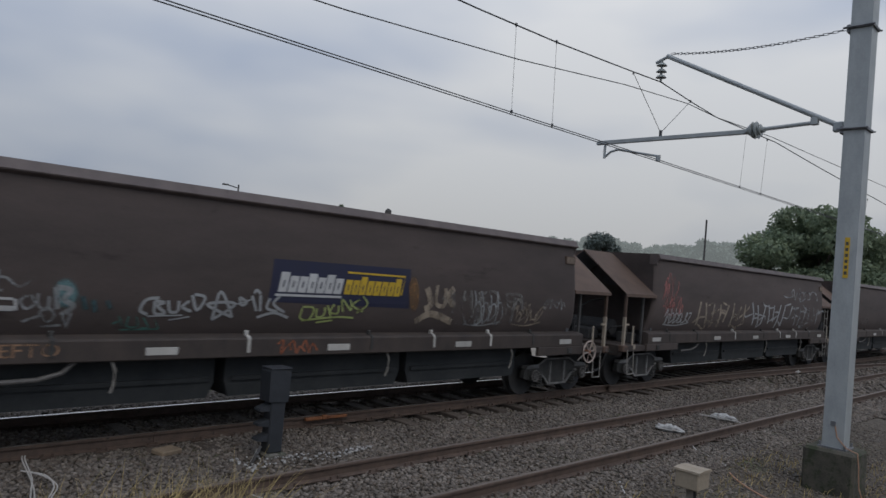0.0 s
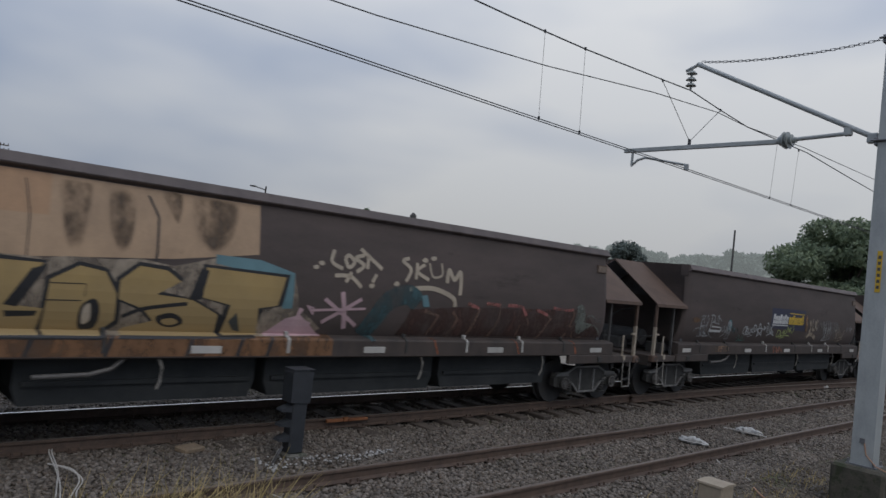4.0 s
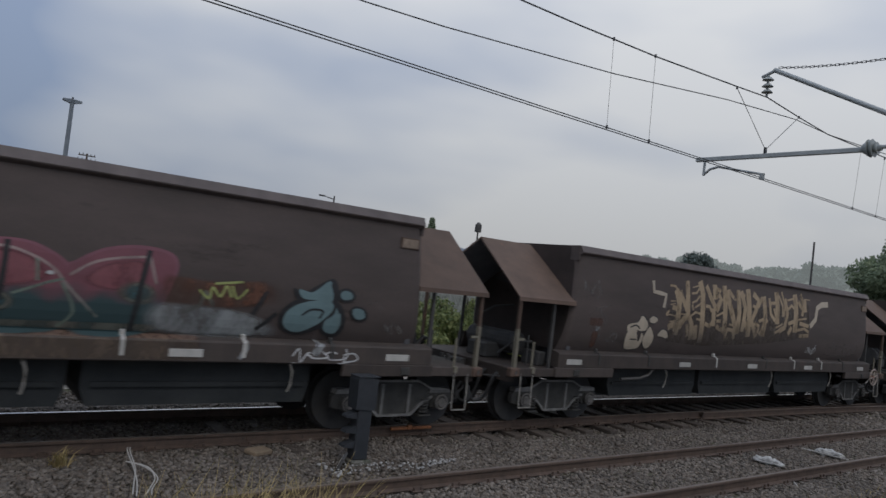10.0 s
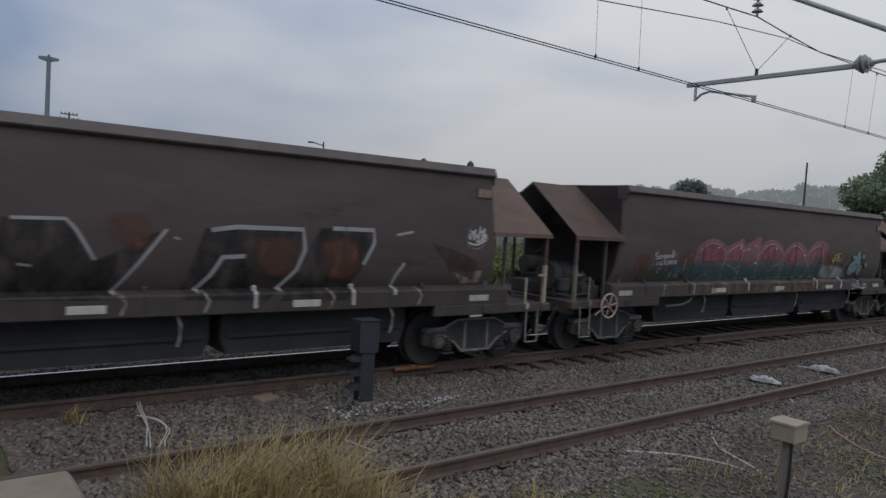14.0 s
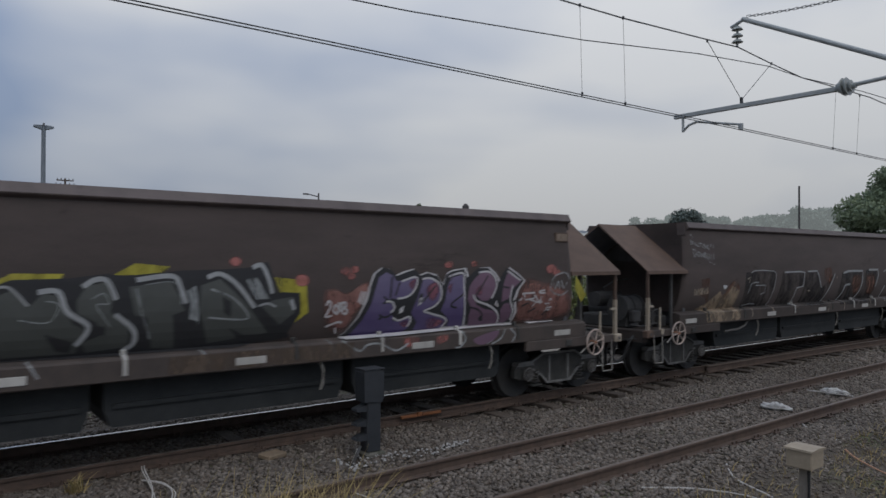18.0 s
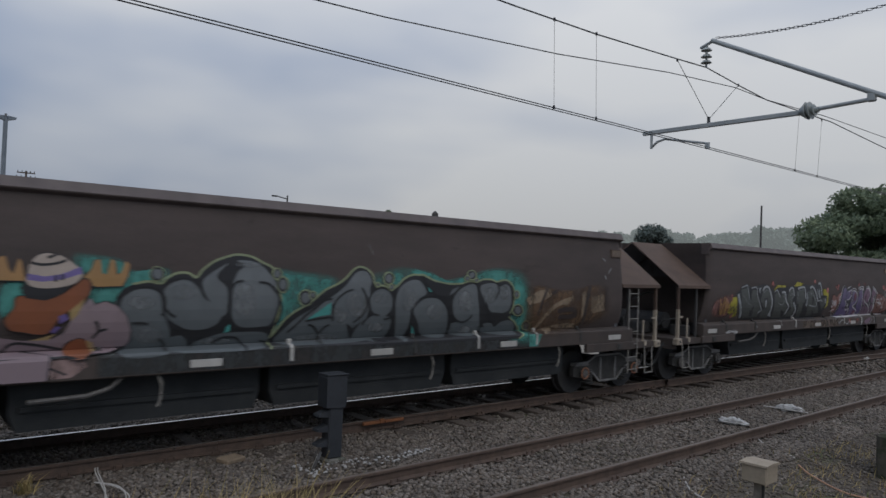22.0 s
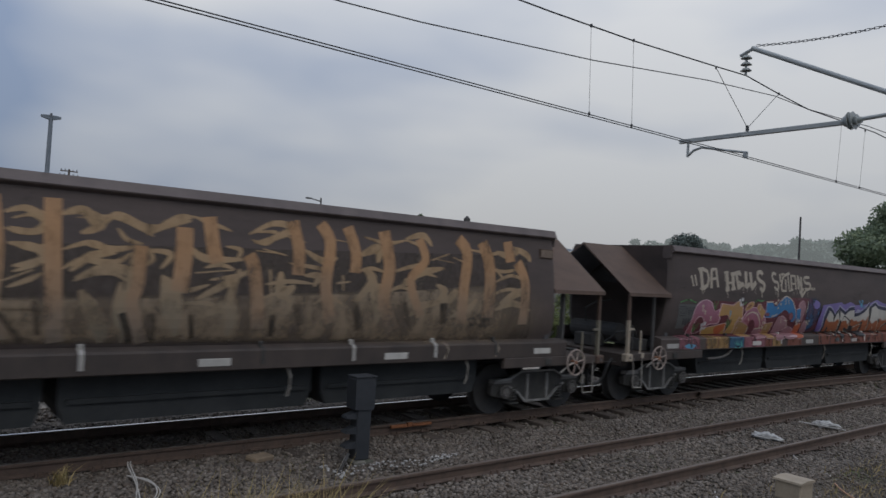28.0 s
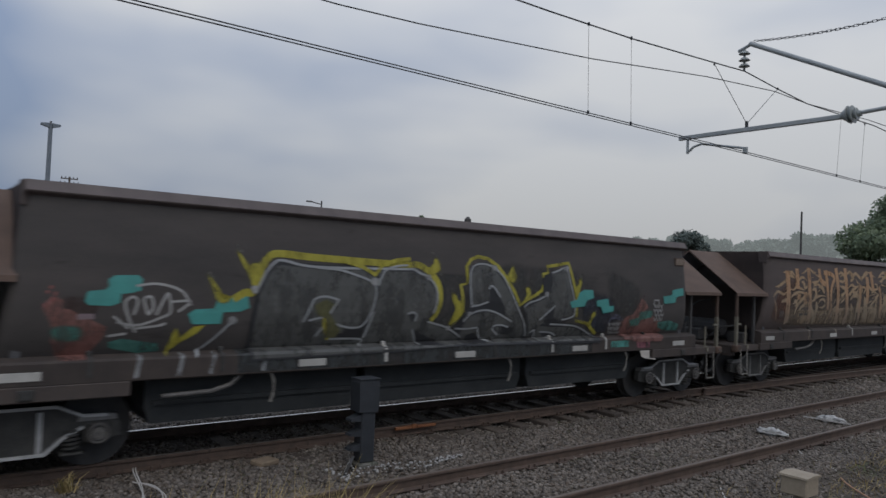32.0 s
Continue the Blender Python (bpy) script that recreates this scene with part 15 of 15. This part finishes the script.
def leaves(centres, radii, per, size, seed, flat=0.8):
    """Leaf blades round the outside of clumps, as folded diamonds."""
    r = np.random.default_rng(seed)
    out_v, out_f, base = [], [], 0
    for c, rad in zip(centres, radii):
        d = r.normal(size=(per, 3))
        d /= np.linalg.norm(d, axis=1)[:, None]
        p = np.asarray(c) + d * np.asarray(rad) * (0.55 + 0.5 * r.random((per, 1)) ** 0.6)
        u = r.normal(size=(per, 3))
        u /= np.linalg.norm(u, axis=1)[:, None]
        w = np.cross(u, d + 0.35 * r.normal(size=(per, 3)))
        w /= np.linalg.norm(w, axis=1)[:, None]
        s = size * (0.6 + 0.8 * r.random((per, 1)))
        v = np.stack([p - u * s, p + w * s * 0.42 + d * s * 0.15, p + u * s, p - w * s * 0.42 + d * s * 0.15], 1).reshape(-1, 3)
        out_v.append(v)
        out_f.append(base + 4 * np.arange(per)[:, None] + np.array([0, 1, 2, 3]))
        base += 4 * per
    return np.concatenate(out_v), np.concatenate(out_f)


def shrub(x, y, w, h, seed):
    r = random.Random(seed)
    root = empty("shrub", pose(x, y, -0.42), "dense green leafy shrub with yellowing leaves beyond the line", "shrub", "shrubs beyond the line")
    cs, rs = [], []
    for i in range(13):
        cx, cy = r.uniform(-w, w) * 0.8, r.uniform(-0.9, 0.9)
        top = h * (1 - 0.5 * (cx / w) ** 2) * r.uniform(0.5, 1.0)
        cs.append((cx, cy, top * r.uniform(0.35, 0.85)))
        rs.append((w * r.uniform(0.25, 0.42), 0.55, top * r.uniform(0.22, 0.38)))
    v, f = leaves(cs, rs, 260, 0.085, seed)
    v[:, 2] = np.maximum(v[:, 2], 0.02)
    arrays("foliage", v, f, LEAF, root)
    for i in range(3):
        bm = B()
        a = r.uniform(-0.5, 0.5) * w
        tube(bm, [(a * 0.4, 0, 0), (a * 0.8, 0.1, h * 0.4), (a, 0.0, h * 0.75)], 0.025)
        part("stem", bm, BARK, root)


for i in range(17):
    shrub(-1.2 + 1.55 * i, 21.2 + 1.1 * math.sin(i * 2.3), 1.25, (2.6, 2.0, 1.7, 2.3)[i % 4] * (1.0 if i < 7 else 0.9), 100 + i)
for i in range(9):
    shrub(2.0 + 2.6 * i, 24.2 + 0.5 * math.sin(i * 1.7), 1.4, (2.1, 2.7, 1.9)[i % 3], 140 + i)


for i in range(9):
    shrub(-0.6 + 1.5 * i, 29.6 + 0.6 * math.sin(i * 2.1), 1.35, (3.1, 2.8, 3.3)[i % 3], 170 + i)


def tree(x, y, base, top, spread, seed, label, name="tree", per=420, leaf=0.30, material=None, clumps=34, low=0.3):
    r = random.Random(seed)
    root = empty(name, pose(x, y, base), label, "tree")
    h = top - base
    bm = B()
    rod(bm, (0, 0, -0.3), (0.1, 0.05, h * 0.45), spread * 0.07, 10, spread * 0.045)
    part("trunk", bm, BARK, root)
    cs, rs = [], []
    for i in range(clumps):
        a, u = r.uniform(0, 2 * math.pi), r.uniform(low, 1.0)
        q = spread * math.sqrt(max(0.06, 1 - ((u - 0.55) / 0.5) ** 2)) * r.uniform(0.35, 0.86)
        cs.append((q * math.cos(a), q * math.sin(a), h * u * 0.90))
        rs.append((spread * r.uniform(0.20, 0.32),) * 2 + (h * r.uniform(0.07, 0.12),))
    for c in cs[:9]:
        bm = B()
        rod(bm, (0, 0, h * 0.35), (c[0] * 0.8, c[1] * 0.8, c[2]), spread * 0.03, 6, spread * 0.008)
        part("limb", bm, BARK, root)
    v, f = leaves(cs, rs, per, leaf, seed)
    arrays("crown", v, f, material or LEAF_TREE, root)
    return root


tree(57.5, 18.3, -0.4, 9.5, 5.6, 5, "broad dense dark green tree beyond the line", per=620, leaf=0.20, clumps=64, low=0.25)
tree(70, 15.5, -0.4, 8.4, 4.5, 6, "dark green tree at the end of the line", per=260, leaf=0.35, clumps=30)
tree(75, 20.0, -0.4, 6.4, 4.0, 16, "dark green tree at the end of the line", per=240, leaf=0.35, clumps=26)


def az(deg, dist):
    return dist * math.sin(radians(deg)), dist * math.cos(radians(deg))


# conifer
cx, cy = az(36.2, 110)
root = empty("conifer", pose(cx, cy, -0.4), "dark conifer beyond the line", "tree")
v, f = leaves([(0, 0, 0.7 + 0.9 * i) for i in range(12)], [(0.25 + 0.15 * (12 - i), 0.25 + 0.15 * (12 - i), 0.7) for i in range(12)], 160, 0.28, 9)
arrays("crown", v, f, LEAF_TREE, root)
bm = B()
rod(bm, (0, 0, -0.2), (0, 0, 9), 0.16, 8, 0.04)
part("trunk", bm, BARK, root)


# ---- fence, lamps and buildings beyond ----
FENCE = mat("fence_grey", (0.34, 0.345, 0.32), (0.13, 0.14, 0.12), 6.0, 0.85, 0.3, stretch=(2.6, 1, 0.5), wear=(0.08, 0.10, 0.06), wear_at=0.56, rand=0.15)
fence = empty("concrete_fence", pose(0, 26.4, -0.42), "pale mottled panel fence beyond the shrubs", "fence")
for i in range(16):
    bm = B()
    box(bm, -0.07, 0.07, -0.07, 0.07, 0, 2.15, 0.01)
    p = part("fence_post", bm, CONCRETE, fence)
    p.matrix_basis = pose(2 + 2.2 * i, 0, 0)
    for j in range(4):
        bm = B()
        box(bm, 0.08, 2.12, -0.03, 0.03, 0.02 + 0.5 * j, 0.51 + 0.5 * j, 0.008)
        p = part("fence_panel", bm, FENCE, fence)
        p.matrix_basis = pose(2 + 2.2 * i, 0.004 * ((i + j) % 3), 0)

# climbers over the fence
ir = random.Random(12)
ic = [(ir.uniform(1, 37), 26.25, ir.choice((0.3, 0.7, 1.2, 1.6, 1.8)) + ir.uniform(-0.2, 0.2)) for _ in range(80)]
v, f = leaves(ic, [(ir.uniform(0.4, 0.9), 0.12, ir.uniform(0.25, 0.5)) for _ in ic], 130, 0.08, 61)
v[:, 2] = np.maximum(v[:, 2] - 0.4, -0.38)
v[:, 1] = np.minimum(v[:, 1], 26.33)
tagged(arrays("ivy", v, f, LEAF), "green climbers hanging over the panel fence", "climber", kind="stuff")

lx, ly = az(8.63, 46)
lamp = empty("lamp_post", pose(lx, ly, -0.4), "tall grey steel lamp post with two flat heads", "lamp")
bm = B()
rod(bm, (0, 0, 0), (0, 0, 10.3), 0.16, 12, 0.11)
part("pole", bm, GALV_M, lamp)
for s in (-1, 1):
    bm = B()
    prism(bm, [(s * 0.08, 10.1), (s * 0.50, 10.22), (s * 0.50, 10.32), (s * 0.08, 10.36)], -0.14, 0.14, axis="y")
    part("lamp_head", bm, GALV_M, lamp)
bm = B()
rod(bm, (0, 0, 10.3), (0, 0, 10.48), 0.06, 8)
part("sensor", bm, GALV_D, lamp)

px, py = az(10.0, 77)
pole = empty("power_pole", pose(px, py, -0.4), "timber power pole with three crossarms", "pole")
bm = B()
rod(bm, (0, 0, 0), (0, 0, 10.4), 0.13, 10, 0.09)
part("pole_shaft", bm, BARK, pole)
for z, w in ((10.2, 0.75), (9.75, 0.85), (9.2, 0.5)):
    bm = B()
    box(bm, -w, w, -0.05, 0.05, z - 0.05, z + 0.05)
    part("crossarm", bm, BARK, pole)
    for k in (-0.9, -0.45, 0.45, 0.9):
        bm = B()
        rod(bm, (w * k, 0, z + 0.05), (w * k, 0, z + 0.2), 0.04, 6)
        part("insulator", bm, DARK, pole)


def thin_pole(deg, dist, top, r, label, arm=0.0, cap=0.0, name="street_lamp", category="lamp"):
    x, y = az(deg, dist)
    root = empty(name, pose(x, y, -0.4), label, category)
    bm = B()
    rod(bm, (0, 0, 0), (0, 0, top + 0.4), r, 8, r * 0.75)
    part("pole", bm, DARK, root)
    if arm:
        bm = B()
        rod(bm, (0, 0, top + 0.1), (-arm, 0, top + 0.25), r * 0.5, 6)
        box(bm, -arm - 0.5, -arm, -0.1, 0.1, top + 0.2, top + 0.32, 0.02)
        part("lamp_arm", bm, DARK, root)
    if cap:
        bm = B()
        rod(bm, (0, 0, top - 0.12), (0, 0, top + 0.32), cap, 14)
        rod(bm, (0, 0, top + 0.3), (0, 0, top + 0.46), cap, 14, cap * 0.35)
        part("cap", bm, DARK, root)
    return root


thin_pole(28.15, 60, 7.9, 0.09, "dark street lamp on a thin pole", arm=0.9)
thin_pole(39.96, 42, 5.72, 0.06, "dark barrel-shaped lamp head on a pole", cap=0.20)
thin_pole(64.87, 90, 10.9, 0.14, "tall thin dark pole far down the line", name="pole", category="pole")
thin_pole(19.5, 70, 6.1, 0.09, "thin dark pole beyond the fence", name="pole", category="pole")

C_WHITE = mat("wall_white", (0.55, 0.55, 0.53), (0.45, 0.45, 0.43), 0.6, 0.8, 0.05)
C_YEL = mat("wall_yellow", (0.55, 0.42, 0.05), (0.45, 0.34, 0.05), 0.6, 0.7)
C_PUR = mat("wall_purple", (0.10, 0.05, 0.16), (0.14, 0.08, 0.2), 0.6, 0.7)
C_ROOF = mat("roof_grey", (0.33, 0.35, 0.36), (0.25, 0.27, 0.28), 0.6, 0.6, 0.1)
C_GREEN = mat("roof_green", (0.02, 0.07, 0.05), (0.03, 0.09, 0.06), 0.6, 0.6)
C_BRICK = mat("brick_red", (0.32, 0.11, 0.06), (0.24, 0.085, 0.05), 2.0, 0.85, 0.1)
GLASS = mat("window_dark", (0.03, 0.035, 0.04), (0.05, 0.055, 0.06), 2.0, 0.15, 0.0)


def shed(deg, dist, w, d, h, wall, roof, label, pitch=0.6, windows=3, band=None):
    x, y = az(deg, dist)
    root = empty("building", pose(x, y, -0.4, 0, 0, -deg), label, "building")
    bm = B()
    box(bm, -w / 2, w / 2, 0, d, 0, h, 0.02)
    part("wall", bm, wall, root)
    bm = B()
    prism(bm, [(-0.5, h), (d + 0.4, h + pitch), (d + 0.4, h + pitch + 0.2), (-0.5, h + 0.2)], -w / 2 - 0.4, w / 2 + 0.4)
    part("roof", bm, roof, root)
    if band:
        bm = B()
        box(bm, -w / 2 - 0.02, w / 2 + 0.02, -0.10, 0.0, h - 0.75, h - 0.25, 0.01)
        part("fascia", bm, band, root)
    for i in range(windows):
        wd = part("window", box(B(), -0.7, 0.7, -0.06, 0.02, 0.9, 2.1, 0.02), GLASS, root)
        wd.matrix_basis = pose(-w / 2 + (i + 0.5) * w / windows, 0, 0)
        fr = part("window_frame", box(B(), -0.8, 0.8, -0.04, 0.0, 0.8, 2.2), C_WHITE, wd)
        fr.matrix_basis = pose(0, 0, 0)
    return root


shed(9.9, 82, 5.6, 8, 5.15, C_WHITE, C_ROOF, "white shop building with a grey roof and yellow fascia", 0.4, 3, C_YEL)
shed(5.6, 80, 3.6, 8, 4.0, C_PUR, C_ROOF, "purple-fronted shop with a yellow fascia", 0.3, 1, C_YEL)
shed(6.2, 120, 10, 8, 7.2, C_GREEN, C_GREEN, "dark green-roofed shed behind the shops", 0.6, 2)
shed(15.2, 82, 6.0, 6, 5.2, C_WHITE, C_ROOF, "white hall with a pale roof beyond the fence", 0.6, 2)
shed(15.7, 74, 2.6, 5, 3.7, C_BRICK, C_ROOF, "orange-red brick house with a pale flat roof", 0.2, 2)
shed(18.6, 96, 3.4, 4, 2.6, C_YEL, C_ROOF, "low yellow-ochre shed beside the brick house", 0.2, 1)
sx, sy = az(14.0, 84)
sign = empty("shop_sign", pose(sx, sy, -0.4, 0, 0, -14), "tall yellow pylon sign", "sign")
part("sign_board", box(B(), -0.35, 0.35, -0.1, 0.1, 6.15, 8.15, 0.02), C_YEL, sign)
part("sign_post", box(B(), -0.08, 0.08, -0.06, 0.06, 0, 6.15), DARK, sign)


# ---- far hills, with the mist put into self-lit colours ----
# mist over the far leaves is put into their emission
LEAF_MIST_GLOW = island_mat("leaf_mist_glow", [(0.10, 0.13, 0.10), (0.14, 0.165, 0.13), (0.12, 0.15, 0.115)], 0.9)
LEAF_MIST_GLOW.node_tree.nodes["Principled BSDF"].inputs["Emission Color"].default_value = (0.155, 0.17, 0.175, 1)
LEAF_MIST_GLOW.node_tree.nodes["Principled BSDF"].inputs["Emission Strength"].default_value = 0.8
def ridge(name, dist, rows, colour, label, seed, bumps, glow=True):
    """A far ridge: rows of bearing and height above the eye in degrees, with a ragged tree line; emissive, the haze put
    into its colour.
    """
    r = random.Random(seed)
    m = bpy.data.materials.new(name)
    m.use_nodes = True
    n, l = m.node_tree.nodes, m.node_tree.links
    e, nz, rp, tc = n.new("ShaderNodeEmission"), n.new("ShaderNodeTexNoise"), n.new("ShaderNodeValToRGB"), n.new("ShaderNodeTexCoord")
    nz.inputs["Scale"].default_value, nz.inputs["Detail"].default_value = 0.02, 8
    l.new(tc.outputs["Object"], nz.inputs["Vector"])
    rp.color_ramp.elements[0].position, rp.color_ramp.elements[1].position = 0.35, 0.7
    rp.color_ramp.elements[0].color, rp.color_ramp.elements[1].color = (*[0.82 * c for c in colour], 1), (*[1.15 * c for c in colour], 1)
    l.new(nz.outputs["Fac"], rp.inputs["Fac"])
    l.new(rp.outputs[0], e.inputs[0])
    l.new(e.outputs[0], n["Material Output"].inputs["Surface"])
    bm = B()
    prev = None
    a0, a1 = rows[0][0], rows[-1][0]
    steps = int((a1 - a0) / 0.12)
    for i in range(steps + 1):
        a = a0 + (a1 - a0) * i / steps
        el = np.interp(a, [q[0] for q in rows], [q[1] for q in rows])
        el += bumps * (noise.noise(Vector((a * 1.1, seed, 0))) + 0.6 * noise.noise(Vector((a * 3.7, seed, 3))) + 0.3 * r.uniform(-1, 1))
        x, y = az(a, dist)
        z = 2.575 + dist * math.tan(radians(el))
        cur = (bm.verts.new((x, y, -1)), bm.verts.new((x, y, z)), bm.verts.new((x * 1.15, y * 1.15, z * 0.9)))
        if prev:
            bm.faces.new((prev[0], cur[0], cur[1], prev[1]))
            bm.faces.new((prev[1], cur[1], cur[2], prev[2]))
        prev = cur
    return tagged(part(name, bm, m), label, "backdrop", kind="structure")


# paler glowing tones stand in for mist between the ridges
ridge("backdrop", 1500, [(-20, 2.0), (5, 3.6), (17, 4.0), (22, 3.2), (27, 2.5), (34, 2.1), (44, 2.2), (50, 2.2), (60, 2.0)], (0.155, 0.185, 0.24), "far hillside with mist put into its glowing colour", 2, 0.10)
ridge("backdrop", 700, [(-20, 1.8), (6, 2.8), (12.2, 2.85), (16.8, 2.5), (24, 2.0), (40, 1.6)], (0.105, 0.135, 0.15), "wooded hill, thin mist put into its glowing colour", 5, 0.16)
ridge("backdrop", 720, [(38, 1.6), (54, 2.2), (62, 2.9), (66, 3.3), (72, 3.0), (85, 2.6)], (0.30, 0.325, 0.335), "wooded hill paled by mist put into its glowing colour", 6, 0.16)
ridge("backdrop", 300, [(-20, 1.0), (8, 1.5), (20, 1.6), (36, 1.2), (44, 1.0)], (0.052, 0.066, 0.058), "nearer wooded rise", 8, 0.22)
ridge("backdrop", 310, [(44, 1.0), (52, 1.7), (58, 2.3), (64, 2.6), (72, 2.4), (88, 2.0)], (0.20, 0.225, 0.22), "nearer wooded rise with mist put into its glow", 9, 0.22)
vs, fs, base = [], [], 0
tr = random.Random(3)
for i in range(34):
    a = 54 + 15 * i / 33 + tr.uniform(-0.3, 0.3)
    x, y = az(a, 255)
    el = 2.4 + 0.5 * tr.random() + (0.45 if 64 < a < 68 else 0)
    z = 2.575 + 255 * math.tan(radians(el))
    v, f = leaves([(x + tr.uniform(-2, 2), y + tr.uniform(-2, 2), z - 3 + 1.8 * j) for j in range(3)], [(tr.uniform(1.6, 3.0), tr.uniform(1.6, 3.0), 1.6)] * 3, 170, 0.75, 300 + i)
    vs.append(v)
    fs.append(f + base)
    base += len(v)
tagged(arrays("backdrop", np.concatenate(vs), np.concatenate(fs), LEAF_MIST_GLOW), "self-lit far tree tops along the hill, mist put into their glow", "backdrop", kind="structure")
x, y = az(57.0, 190)
tree(x, y, -0.4, 2.575 + 190 * math.tan(radians(3.85)), 5.6, 21, "round grey-green tree standing out on the hill", per=150, leaf=0.42, clumps=30, low=0.72, material=LEAF_FAR)


# ---- motion of the train ----
def motions():
    for k, wg in WAGONS.items():
        shift = 91.08 - PITCH * k + SLACK[k]
        rows = [(t, pose(train_place(t) + shift, MID_C, 0)) for t in [i * 1.0 for i in range(33)]]
        walk(wg, rows)
        # the wheels roll while the wagon is near, and stand while it is far down the line
        near = [i * 0.125 for i in range(257) if -14 < train_place(i * 0.125) + shift < 30]
        spun, s0 = [], None
        for t in near:
            s = train_place(t)
            s0 = s if s0 is None else s0
            spun.append((t, math.degrees((s - s0) / 0.455)))
        if not spun:
            spun = [(0.0, 0.0)]
        if spun[0][0] > 0.1:
            spun.insert(0, (0.0, spun[0][1]))
        if spun[-1][0] < 31.9:
            spun.append((32.0, spun[-1][1]))
        for bg in [c for c in wg.children if c.name.startswith("bogie")]:
            for ws in [c for c in bg.children if c.name.startswith("wheelset")]:
                walk(ws, [(t, pose(0.87 if ws.location.x > 0 else -0.87, 0, 0.455, 0, a, 0)) for t, a in spun])


motions()
